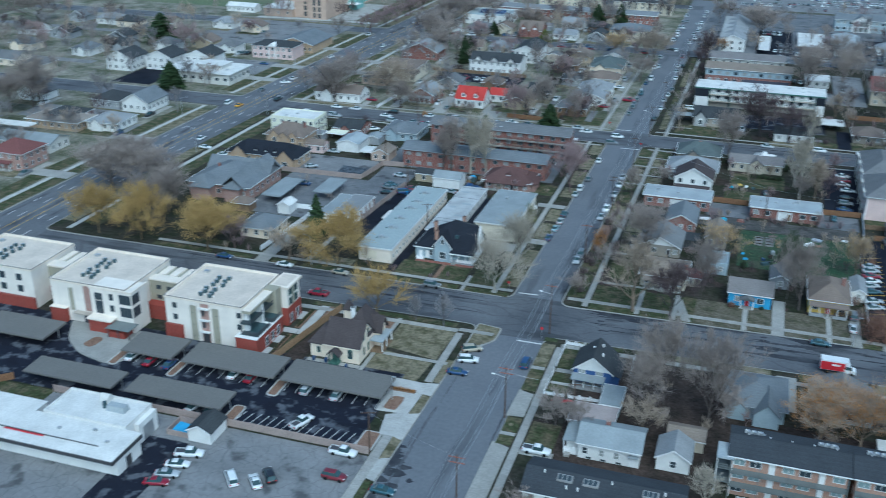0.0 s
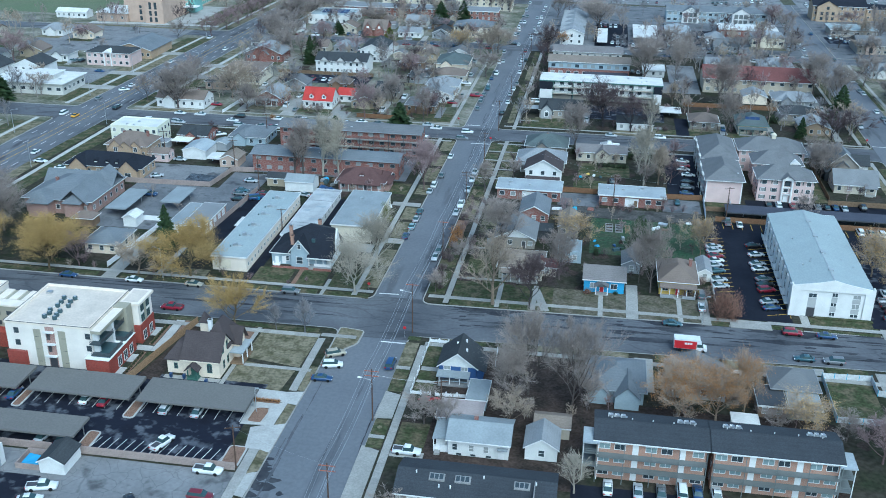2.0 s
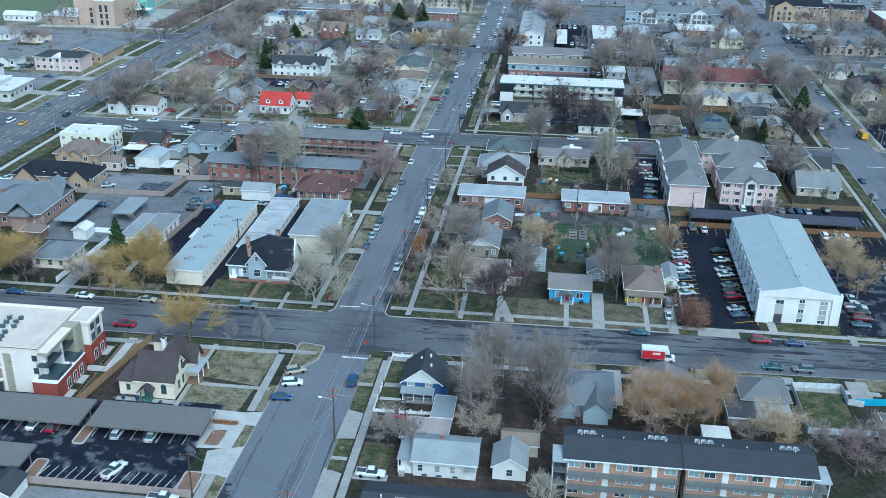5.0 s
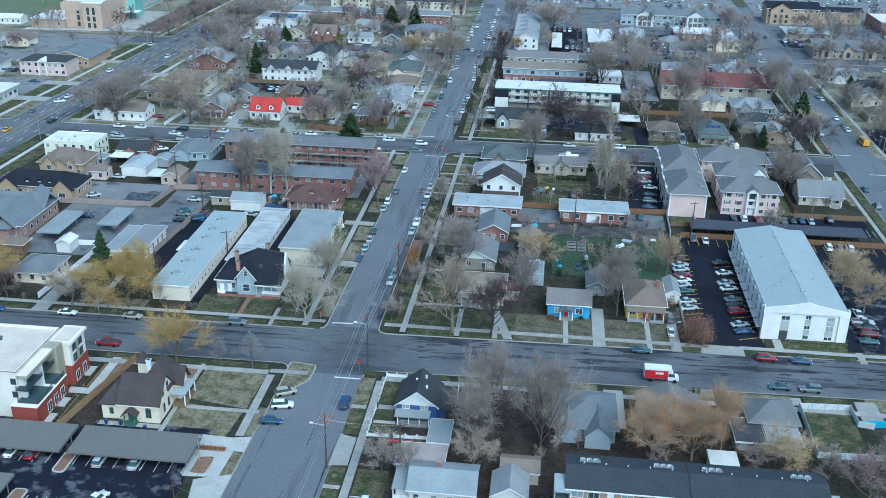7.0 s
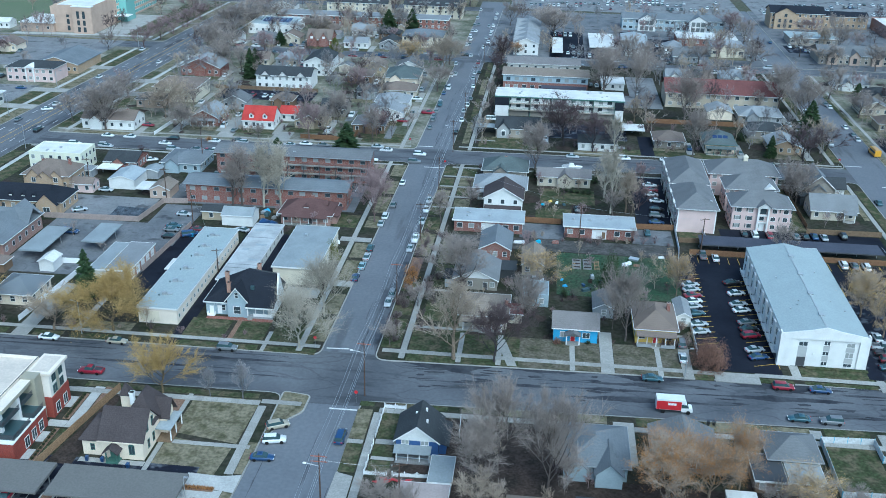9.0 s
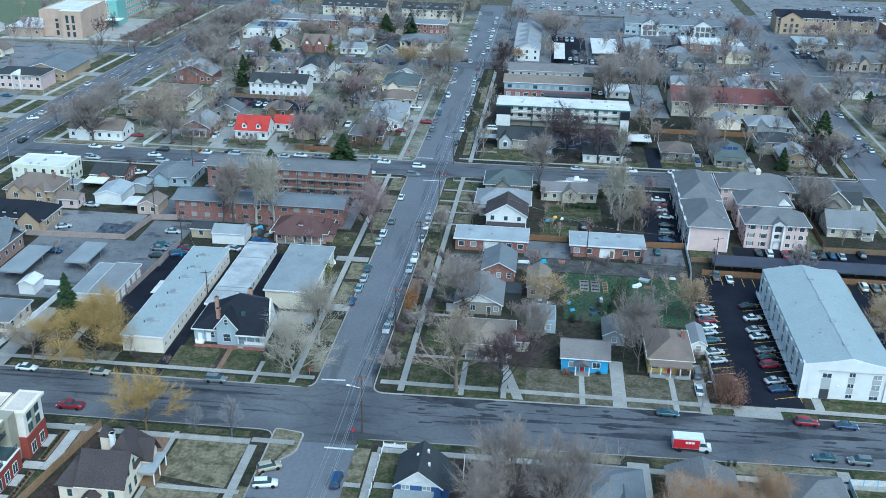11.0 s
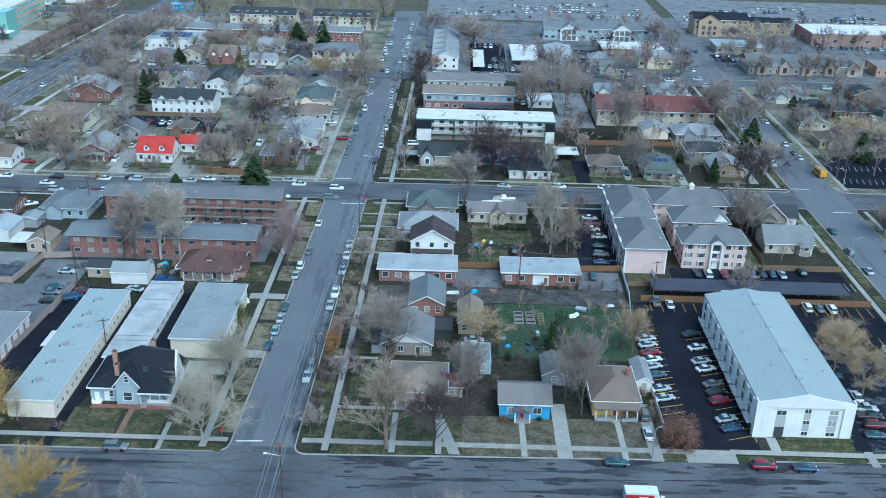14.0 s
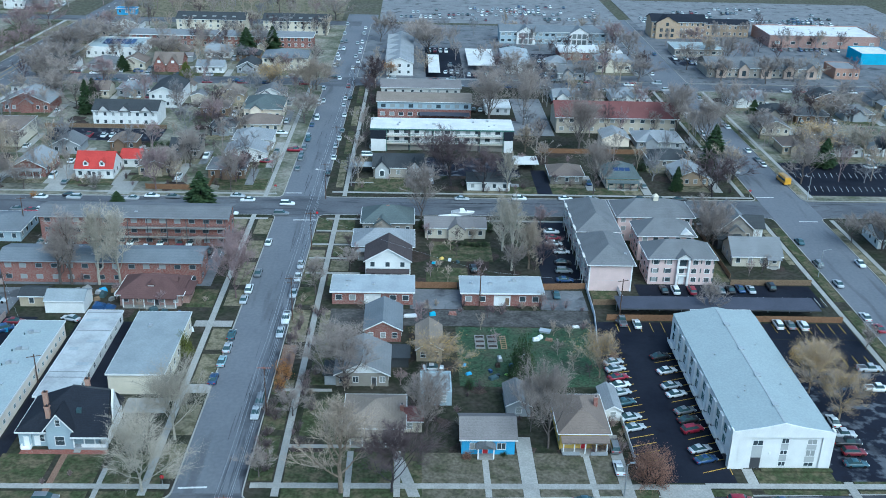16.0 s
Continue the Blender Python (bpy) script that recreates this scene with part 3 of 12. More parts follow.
    for side in sides:
        L = W if side in "sn" else D
        n = max(1, round(L / step)) if win is None or side not in win else win[side]
        for st in range(storeys):
            for k in range(n):
                u = L * (k + 0.5) / n + r.uniform(-0.15, 0.15) * min(1, L / n - 1.5)
                if st == 0 and any(s == side and abs(u - v) < 1.3 for s, v in used):
                    continue
                window(b, W, D, side, u, st * sh + 0.34 * sh, ww, min(wh, sh * 0.52), trim, pane or r.choice((PANE, PANE, LITPANE)), split)
    for s, u in doors:
        door(b, W, D, s, u, mat=r.choice((TRIM, DARKTRIM, TRIM, WOOD)) if not isinstance(doors, dict) else doors[(s, u)], trim=trim)
    if chimney:
        for cx, cy in ([chimney] if not isinstance(chimney[0], tuple) else chimney):
            c = part("chimney", Geo().box(-0.4, -0.35, -0.8, 0.4, 0.35, 1.9).box(-0.48, -0.43, 1.7, 0.48, 0.43, 1.95), BRICKCHIM, b, "red brick chimney", pose(cx * W, cy * D, ztop))
            part("flue", Geo().tube((0, 0, 1.95), (0, 0, 2.3), 0.16, 0.14, 8), DARKTRIM, c)
    if porch:
        px0, px1, pd, ph = porch
        part("porch_floor", Geo().box(px0, -pd, -0.3, px1, -0.02, 0.3).box((px0 + px1) / 2 - 0.8, -pd - 0.5, -0.3, (px0 + px1) / 2 + 0.8, -pd, 0.14), CONCRETE, b)
        pr = Geo()
        pr.loft([[(px0 - 0.3, -pd - 0.3, ph), (px1 + 0.3, -pd - 0.3, ph), (px1 + 0.3, -over - 0.12, ph + 0.55), (px0 - 0.3, -over - 0.12, ph + 0.55)],
                 [(px0 - 0.3, -pd - 0.3, ph + 0.18), (px1 + 0.3, -pd - 0.3, ph + 0.18), (px1 + 0.3, -over - 0.12, ph + 0.73), (px0 - 0.3, -over - 0.12, ph + 0.73)]])
        part("porch_roof", pr, roofm, b)
        np_ = max(2, round((px1 - px0) / 2.4) + 1)
        for k in range(np_):
            x = px0 + 0.15 + (px1 - px0 - 0.3) * k / (np_ - 1)
            part("porch_post", Geo().box(x - 0.1, -pd + 0.05, 0.3, x + 0.1, -pd + 0.25, ph), trim or TRIM, b)
    if category == "house" and (y0 > 376 or x0 < -220) and x0 > -316:
        pad("lawn", rect(x0 - 1.5, y0 - 6, x1 + 0.5, y0 - 0.4), r.choice((GRASS, DRYGRASS, DRYGRASS)), "small winter lawn before an older house")
        DRIVES.append((x1 + 2.2, y0 + r.uniform(-3, 2)))
        pad("drive", rect(x1 + 0.8, y0 - 6, x1 + 3.6, y1 - 2), r.choice((CONCRETE, CONCRETE, LOT)), "narrow concrete drive beside a house", 0.03, "pavement")
    if bits:
        roof_bits(b, W, D, (h if roof == "flat" else h + rise * 0.25), sd, bits)
    return b


def carport(x0, y0, x1, y1, h, label, mat, edge=None, slope=0.0, bays=None):
    b = thing("carport", x0, y0, TOP, label, "carport")
    W, D = x1 - x0, y1 - y0
    part("roof", Geo().loft([[(0, 0, h - slope), (W, 0, h - slope), (W, D, h), (0, D, h)], [(0, 0, h + 0.14 - slope), (W, 0, h + 0.14 - slope), (W, D, h + 0.14), (0, D, h + 0.14)]]), mat, b)
    part("fascia", Geo().box(-0.05, -0.06, h - 0.2 - slope, W + 0.05, -0.003, h + 0.15 - slope).box(W + 0.003, 0, h - 0.1 - slope, W + 0.06, D, h + 0.02), edge or mat, b)
    n = bays or max(2, round(W / 5.5) + 1)
    for k in range(n):
        x = 0.4 + (W - 0.8) * k / (n - 1)
        for y in (D * 0.68,):
            part("post", Geo().box(x - 0.08, y - 0.08, -0.1, x + 0.08, y + 0.08, h - slope * 0.9), METAL, b)
    return b


def fence(pts, h, mat, label, name="fence", gap=4.8, post=None):
    """A board fence: each run is a panel between posts."""
    b = thing(name, pts[0][0], pts[0][1], TOP, label, "fence")
    ox, oy = pts[0]
    for (ax, ay), (bx, by) in zip(pts, pts[1:]):
        L = math.hypot(bx - ax, by - ay)
        a = math.degrees(math.atan2(by - ay, bx - ax))
        n = max(1, round(L / gap))
        s = L / n
        me = Geo().box(0.06, -0.03, 0.05, s - 0.06, 0.03, h).box(0.06, -0.07, h * 0.25, s - 0.06, -0.03, h * 0.25 + 0.09).box(0.06, -0.07, h * 0.8, s - 0.06, -0.03, h * 0.8 + 0.09).mesh("panel", mat)
        pm = Geo().box(-0.06, -0.06, -0.2, 0.06, 0.06, h + 0.1).mesh("post", post or mat)
        for k in range(n):
            x, y = ax - ox + (bx - ax) * k / n, ay - oy + (by - ay) * k / n
            part("panel", me, None, b, at=pose(x, y, 0, 0, 0, a))
            part("post", pm, None, b, at=pose(x, y, 0, 0, 0, a))
    return b


# ---- pavements, lawns, drives and car parks ----
def walkway(name, x0, y0, x1, y1, label, mat=None):
    return pad(name, rect(min(x0, x1), min(y0, y1), max(x0, x1), max(y0, y1)), mat or CONCRETE, label, 0.045, "pavement")


def slab_walk(name, x0, y0, x1, y1, label, size=1.55):
    """A pavement of separate cast slabs with open joints."""
    base = pad(name, rect(x0, y0, x1, y1), CONCRETE, label, 0.01, "pavement")
    z = TOP + 0.13
    along_x = x1 - x0 > y1 - y0
    L, w = (x1 - x0, y1 - y0) if along_x else (y1 - y0, x1 - x0)
    n = round(L / size)
    s = L / n
    dx, dy = (s / 2 - 0.025, w / 2) if along_x else (w / 2, s / 2 - 0.025)
    me = Geo().loft([[(-dx, -dy, -0.1), (dx, -dy, -0.1), (dx, dy, -0.1), (-dx, dy, -0.1)], [(-dx, -dy, -0.01), (dx, -dy, -0.01), (dx, dy, -0.01), (-dx, dy, -0.01)],
                     [(-dx + 0.01, -dy + 0.01, 0), (dx - 0.01, -dy + 0.01, 0), (dx - 0.01, dy - 0.01, 0), (-dx + 0.01, dy - 0.01, 0)]]).mesh("slab", CONCRETE)
    r = random.Random(n)
    for k in range(n):
        t = (k + 0.5) * s
        part("slab", me, None, base, at=pose(x0 + t if along_x else (x0 + x1) / 2, (y0 + y1) / 2 if along_x else y0 + t, z + r.uniform(-0.012, 0.008), r.uniform(-0.3, 0.3), r.uniform(-0.3, 0.3)))
    return base


# lawns of the near cross street, north side
for x0, x1, m in ((-33.6, -22.3, GRASS), (-21.1, -13.2, GRASS), (-12, -8.0, GRASS), (-8.0, 3.6, BROWNGRASS), (4.8, 10.5, BROWNGRASS), (13.7, 23.3, BROWNGRASS), (24.5, 28.7, BROWNGRASS), (55.4, 71, GRASS), (73.5, 84, GRASS), (88, 101, GRASS)):
    pad("lawn", rect(x0, 228.0, x1, 237.6 if x0 < 50 else 232.6), m, "short winter lawn before a house")
    pad("verge", rect(x0, 223.0 + (x0 + 40) * 0.022, x1, 226.4), GRASS if m is GRASS or x0 < -10 else BROWNGRASS, "narrow grass verge beside the kerb")
pad("verge", rect(31.3, 224, 35.4, 226.3), GRASS, "narrow grass verge beside the kerb")
pad("verge", rect(45, 224.6, 53, 226.4), GRASS, "narrow grass verge beside the kerb")
pad("lawn", rect(-27, 237.5, -21, 258), GRASS, "short winter lawn beside a house")
for y0, y1, m in ((243, 256, GRASS), (262, 276, GRASS), (277, 297, DRYGRASS), (311, 318, GRASS), (320, 327, DRYGRASS), (330, 337, GRASS), (339, 347, DRYGRASS), (349, 357, GRASS)):
    pad("lawn", rect(-32.2, y0, -27.2, y1), m, "short winter lawn before a house")
for y0, y1 in ((228.6, 243), (245, 255.4), (258.2, 264), (281, 297), (300, 310), (312, 321), (323, 334), (336, 346), (348, 358)):
    x = main_right(y0) + 0.5
    pad("verge", rect(x, y0, x + 4.4, y1), GRASS if y0 < 266 else DRYGRASS if y0 % 4 else GRASS, "narrow grass verge beside the kerb")
pad("verge", rect(-39.5, 264.4, -36.4, 279.6), MULCH, "verge covered with fallen rust-coloured leaves")
# north-west block
for x0, x1, m in ((-66.5, -56, GRASS), (-75.5, -68, GRASS), (-87.5, -77.5, GRASS), (-113, -100, DRYGRASS), (-150, -139, GRASS)):
    pad("lawn", rect(x0, 227.4, x1, 236.5 if x0 > -90 else 231.5), m, "short winter lawn before a house")
for x0, x1 in ((-66.5, -54.5), (-75, -68.2), (-87.5, -77), (-113, -101), (-122, -115), (-137, -128.5), (-160, -141)):
    pad("verge", rect(x0, 222.8, x1, 225.2), GRASS, "narrow grass verge beside the kerb")
for y0, y1 in ((229, 240), (243, 254), (262.6, 275), (277, 287), (299, 308), (311, 325), (328, 340), (345, 357)):
    x = main_left(y0) - 0.4
    pad("verge", rect(x - 4.2, y0, x, y1), DRYGRASS, "narrow grass verge beside the kerb")
for y0, y1, m in ((298, 308, GRASS), (324, 332, GRASS), (346, 357, DRYGRASS)):
    pad("lawn", rect(-66, y0, -59.4, y1), m, "short winter lawn before a building")
# south-west corner plots
pad("lawn", [(-75.6, 189.0), (-61.8, 186.6), (-61.2, 202.6), (-75.2, 202.6)], DRYGRASS, "patchy dry lawn enclosed by a low fence")
pad("lawn", [(-75.9, 176.8), (-63.0, 176.2), (-62.2, 185.0), (-75.7, 187.4)], DRYGRASS, "patchy dry lawn beside a cream house")
pad("verge", [(-59.4, 177.3), (-57.9, 177.3), (-57.6, 187.5), (-59.4, 187.5)], DRYGRASS, "narrow dry verge")
pad("verge", rect(-100, 203, -62, 204.9), GRASS, "narrow grass verge beside the kerb")
pad("lawn", rect(-82, 191.5, -76.5, 202), MULCH, "bare mulched garden beside a cream house")
walkway("path", -76.9, 176, -75.9, 203, "concrete garden path")
walkway("path", -75.6, 185.2, -58.8, 186.4, "concrete path between two dry lawns")
slab_walk("pavement", -61.2, 177.0, -59.5, 200.4, "long straight concrete pavement")
slab_walk("pavement", -62.4, 120.0, -60.4, 155.2, "long straight concrete pavement")
slab_walk("pavement", -104, 200.6, -61.2, 202.2, "concrete pavement beside the cross street")
walkway("pavement", -61, 201.5, -52.5, 203.0, "concrete pavement at the corner")
pad("drive", [(-63.4, 155.3), (-58.2, 154.6), (-57.9, 165.0), (-60.2, 163.8), (-62.6, 163.2), (-64.6, 162.2)], NEWCONCRETE, "broad pale concrete driveway into a car park", 0.05, "pavement")
pad("drive", [(-67.6, 172.9), (-57.9, 171.7), (-57.85, 177.0), (-61.4, 176.2), (-67.9, 176.5)], NEWCONCRETE, "pale concrete walk crossing the pavement", 0.05, "pavement")
pad("drive", [(-67.2, 163.0), (-60.3, 163.6), (-59.9, 172.0), (-67.4, 171.6)], NEWCONCRETE, "pale concrete apron round a gravel bed", 0.035, "pavement")
pad("drive", [(-62.3, 141.5), (-58.6, 140.5), (-58.4, 148.2), (-62.3, 147.2)], NEWCONCRETE, "pale concrete crossing of the pavement", 0.05, "pavement")
pad("verge", [(-60.1, 163.8), (-58.1, 164.6), (-57.95, 171.4), (-59.8, 171.9)], DRYGRASS, "narrow winter verge beside a driveway", 0.06)
pad("verge", [(-60.3, 147.3), (-58.4, 148.6), (-58.3, 154.4), (-60.3, 155.2)], DRYGRASS, "narrow winter verge beside a driveway", 0.06)
pad("verge", rect(-60.4, 125.0, -58.9, 140.2), GRASS, "narrow winter verge beside the kerb", 0.06)
bed = rounded([(-66.3, 163.8), (-62.9, 163.6), (-62.4, 168.3), (-63.5, 169.7), (-66.0, 169.2)], 0.9)
solid("kerb_island", slab(Geo(), bed, 0.05, TOP + 0.2), NEWCONCRETE, "pale kerb round a gravel bed at a driveway", "kerb")
solid("island_bed", slab(Geo(), inset(bed, 0.3), 0.05, TOP + 0.23), MULCH, "reddish gravel bed inside a pale kerb", "flower bed")
pad("hedge_bed", rect(-67.3, 171.4, -61.6, 172.8), MULCH, "strip of rust-coloured ornamental grass", 0.06)
pad("car_park", rect(-190, 148.4, -66.3, 178.4), DAMPLOT, "dark damp asphalt car park with white bays", category="car park")
pad("car_park", rect(-135, 100, -62.5, 147.4), LOT, "old grey asphalt car park", category="car park")
pad("car_park", rect(-107, 112, -97.5, 140), DAMPLOT, "dark asphalt yard beside a white building", 0.05, category="car park")
pad("forecourt", rounded([(-152, 176.5), (-147, 168), (-140.6, 163.2), (-131.5, 160.8), (-128.0, 163.5), (-128.2, 176.5)], 2.2), CONCRETE, "pale concrete forecourt with a curved kerb", 0.12, "pavement")
pad("flower_bed", rounded([(-142.2, 166.6), (-139.2, 166.0), (-138.6, 170.6), (-141.2, 171.2)], 1.4), MULCH, "rounded mulched bed in a concrete forecourt", 0.17)
for y0, y1 in ((176.4, 179.6), (182.2, 185.6), (194.6, 198.6)):
    walkway("patio", -101.4, y0, -99.2, y1, "pale concrete patio before ground-floor flats", NEWCONCRETE)
walkway("path", -97.4, 187.6, -95.3, 203, "pale concrete path beside the white flats", NEWCONCRETE)
walkway("path", -101.3, 187.6, -97.5, 189.8, "pale concrete path to a stair door", NEWCONCRETE)
walkway("path", -101.3, 200.6, -97.5, 202.4, "pale concrete path beside the flats", NEWCONCRETE)
pad("flower_bed", rect(-99.1, 190.4, -97.6, 200), MULCH, "bark bed with a clipped hedge beside the flats")
pad("flower_bed", rect(-99.1, 175.8, -98.0, 187), MULCH, "bark bed with a clipped hedge beside the flats")
pad("lawn", [(-97.8, 174.5), (-96.3, 174.5), (-94.8, 186.6), (-97.8, 187)], GRASS, "rough damp lawn beside a wooden fence")
pad("flower_bed", [(-95.1, 188), (-94.6, 188), (-92.3, 203), (-95.1, 203)], MULCH, "bark strip beside a wooden fence")
pad("yard", [(-95.6, 176), (-90.5, 176), (-90.5, 202.5), (-91.6, 202.5)], LITTER, "dark bare yard beside a cream house")
# south-east
for y0, y1, m in ((159.6, 162.8, GRASS), (164.3, 169.6, GRASS), (180.6, 189.8, GRASS), (191.5, 202.2, DRYGRASS), (203.4, 205.2, GRASS)):
    pad("verge", rect(-40.4, y0, -37.3, y1), m, "narrow grass verge beside the kerb")
pad("drive", [(-40.9, 169.9), (-37.2, 170.3), (-37.2, 179.4), (-40.6, 180.4)], CONCRETE, "worn concrete driveway across the verge", 0.045, "pavement")
pad("drive", [(-41.1, 140), (-37.4, 140), (-37.4, 158.9), (-41.1, 160.2)], CONCRETE, "worn concrete driveway across the verge", 0.045, "pavement")
walkway("path", -40.5, 190.0, -37.3, 191.3, "narrow concrete path across the verge")
walkway("path", -40.5, 163.0, -37.3, 164.1, "narrow concrete path across the verge")
walkway("path", -34.9, 190.4, -30.9, 192.0, "narrow concrete path to a house door")
walkway("path", -34.9, 185.2, -30.4, 186.2, "narrow concrete path to a house door")
walkway("drive", -35.2, 157.6, -28.6, 159.6, "narrow concrete drive beside a white house")
for x, y in ((-39.0, 166.8), (-39.2, 161.2)):
    solid("tree_ring", slab(Geo(), [(x + 0.55 * math.cos(k * math.tau / 10), y + 0.55 * math.sin(k * math.tau / 10)) for k in range(10)], 0.1, TOP + 0.09), DRYGRASS, "pale ring of gravel round a sapling", "flower bed")
slab_walk("pavement", -36.9, 130, -35.3, 201.2, "long straight concrete pavement")
for y0, y1, m in ((181, 185, GRASS), (186.4, 190.2, GRASS), (192.2, 202.6, GRASS), (159.8, 169.6, GRASS), (120, 140, DRYGRASS)):
    pad("lawn", rect(-34.9, y0, -30.9 if y0 > 170 else -28.8, y1), m, "short winter lawn before a house")
slab_walk("pavement", -36, 201.4, 72, 203.0, "concrete pavement beside the cross street")
for x0, x1, m in ((-33, -22, GRASS), (-19, -12, GRASS), (-10, 3, DRYGRASS), (5, 11, DRYGRASS), (17, 28.5, GRASS), (31, 52, DRYGRASS), (55, 64, GRASS), (68, 100, DRYGRASS)):
    pad("verge", rect(x0, 203.6, x1, 205.2 + (x0 + 40) * 0.028), m, "grass verge beside the kerb")
pad("lawn", rect(53.4, 185.4, 63.6, 202.4), GRASS, "green lawn inside a white fence")
pad("yard", rect(-29, 152.5, 1.2, 200.8), LITTER, "bare leaf-strewn yard under large trees")
walkway("drive", 12.2, 190, 16.4, 204.5, "concrete driveway")
walkway("drive", 52, 203.8, 54.3, 206.8, "concrete driveway crossing")
walkway("drive", 65.5, 198.5, 70, 207, "concrete driveway")
pad("car_park", rect(0, 138, 52, 155), DARKLOT, "dark asphalt car park before brick flats", category="car park")
for x, y, w, l in ((-90.4, 164.2, 1.3, 3.4), (-115.2, 164.2, 1.1, 3.4), (-94.3, 152.2, 1.4, 3.2), (-64.5, 152.2, 1.9, 3.3), (-130.5, 164.5, 1.2, 3.4)):
    pts = rounded([(x - w, y - l), (x + w, y - l), (x + w, y + l), (x - w, y + l)], 1.0)
    solid("kerb_island", slab(Geo(), pts, 0.05, TOP + 0.22), NEWCONCRETE, "pale kerbed island at the end of parking bays", "kerb")
    solid("island_bed", slab(Geo(), inset(pts, 0.35), 0.05, TOP + 0.25), MULCH, "reddish gravel bed inside a kerbed island", "flower bed")
pad("yard", rect(1.3, 167.5, 52.5, 184), LITTER, "dark leaf-strewn yard behind brick flats")
# long pavements
walkway("pavement", -54, 226.0, -160, 227.4, "long concrete pavement beside the cross street")
slab_walk("pavement", -39.5, 226.4, 45, 227.9, "long concrete pavement beside the cross street")
walkway("pavement", 45, 226.9, 102, 228.4, "long concrete pavement beside the cross street")
pad("pavement", [(-35.4, 224), (-34.0, 224), (-32.1, 361), (-33.5, 361)], CONCRETE, "long straight concrete pavement", 0.05, "pavement")
pad("pavement", [(-59.2, 224), (-57.8, 224), (-57.4, 360), (-58.8, 360)], CONCRETE, "long straight concrete pavement", 0.05, "pavement")
pad("pavement", [(-32.5, 377), (-31.1, 377), (-29.6, 517), (-31.0, 517)], CONCRETE, "long straight concrete pavement", 0.05, "pavement")
pad("pavement", [(-57.6, 376), (-56.2, 376), (-55.0, 516), (-56.4, 516)], CONCRETE, "long straight concrete pavement", 0.05, "pavement")
walkway("pavement", -190, 356.4, -53.5, 357.6, "concrete pavement beside the cross street")
walkway("pavement", -190, 377.6, -53.5, 378.9, "concrete pavement beside the cross street")
walkway("pavement", -36, 356.8, 98, 358.1, "concrete pavement beside the cross street")
walkway("pavement", -36, 380.0, 102, 381.2, "concrete pavement beside the cross street")
pad("pavement", rect(97.8, 229, 99.1, 361), CONCRETE, "long straight concrete pavement", 0.05, "pavement")
pad("pavement", rect(120.4, 229, 121.7, 362), CONCRETE, "long straight concrete pavement", 0.05, "pavement")
pad("pavement", rect(98.6, 382, 99.9, 518), CONCRETE, "long straight concrete pavement", 0.05, "pavement")
pad("pavement", rect(121.4, 382, 122.7, 518), CONCRETE, "long straight concrete pavement", 0.05, "pavement")
for y0, y1 in ((229, 255), (258, 300), (305, 355), (385, 430), (434, 480), (484, 515)):
    pad("verge", rect(117.8 + (y0 - 229) * 0.004, y0, 120.2, y1), DRYGRASS if y0 % 2 else GRASS, "grass verge beside the side street")
    pad("verge", rect(99.6, y0, 102.5, y1), GRASS, "grass verge beside the side street")
for y0, y1 in ((230, 262), (265, 305), (308, 350), (380, 402), (406, 428), (432, 470), (475, 510), (540, 580), (584, 650)):
    for side, o, w, m in ((1, 0.4, 5.2, DRYGRASS if y0 % 4 else GRASS), (-1, 0.4, 5.6, GRASS if y0 % 4 else DRYGRASS)):
        k = east_kerb if side > 0 else west_kerb
        pad("verge", [(k(y0) + side * o, y0), (k(y0) + side * w, y0), (k(y1) + side * w, y1), (k(y1) + side * o, y1)][::side], m, "wide grass verge beside the boulevard")
        pad("lawn", [(k(y0) + side * 8, y0), (k(y0) + side * 14, y0), (k(y1) + side * 14, y1), (k(y1) + side * 8, y1)][::side], GRASS if y0 % 3 else DRYGRASS, "winter lawn beside the boulevard pavement")
for y0, y1 in ((225, 356), (377, 515), (534, 652)):
    for side, k in ((1, east_kerb), (-1, west_kerb)):
        pad("pavement", [(k(y0) + side * 5.9, y0), (k(y0) + side * 7.6, y0), (k(y1) + side * 7.6, y1), (k(y1) + side * 5.9, y1)][::side], NEWCONCRETE, "pale concrete pavement beside the boulevard", 0.05, "pavement")
for y, side in ((263.5, -1), (306.5, -1), (404, -1), (430, -1), (472.5, -1), (430, 1), (452, 1), (404, 1)):
    k = east_kerb if side > 0 else west_kerb
    pad("drive", [(k(y), y - 3), (k(y) + side * 16, y - 3), (k(y) + side * 16, y + 3), (k(y), y + 3)][::side], CONCRETE, "concrete drive crossing the verge", 0.1, "pavement")
# paths to doors along the straight street
for y, x0, x1 in ((239.5, -34, -22), (260, -39, -27), (318.8, -38.6, -24), (328.5, -38.5, -27), (338, -38.4, -26), (348, -38.2, -26), (390, -31, -23)):
    walkway("path", x0, y - 0.55, x1, y + 0.55, "narrow concrete path")
for x, y1 in ((-21.7, 238), (-12.6, 238), (4.2, 236), (23.9, 236.6)):
    walkway("path", x - 0.6, 224, x + 0.6, y1, "narrow concrete path to a front door")
walkway("drive", 10.6, 223.8, 13.6, 243, "stained concrete driveway beside a blue house", CONCRETE)
walkway("drive", 28.8, 223.8, 31.2, 244, "concrete driveway beside a yellow house")
pad("drive", [(-10.5, 224), (-8.3, 224), (-11.5, 236), (-13.6, 236)], CONCRETE, "angled concrete driveway", 0.045, "pavement")
walkway("drive", 35.8, 223.8, 45.6, 228.0, "wide concrete driveway crossing", CONCRETE)
pad("flower_bed", rect(56.8, 231.9, 70.6, 233.0), GRASS, "raised planting bed along a white wall", 0.3)
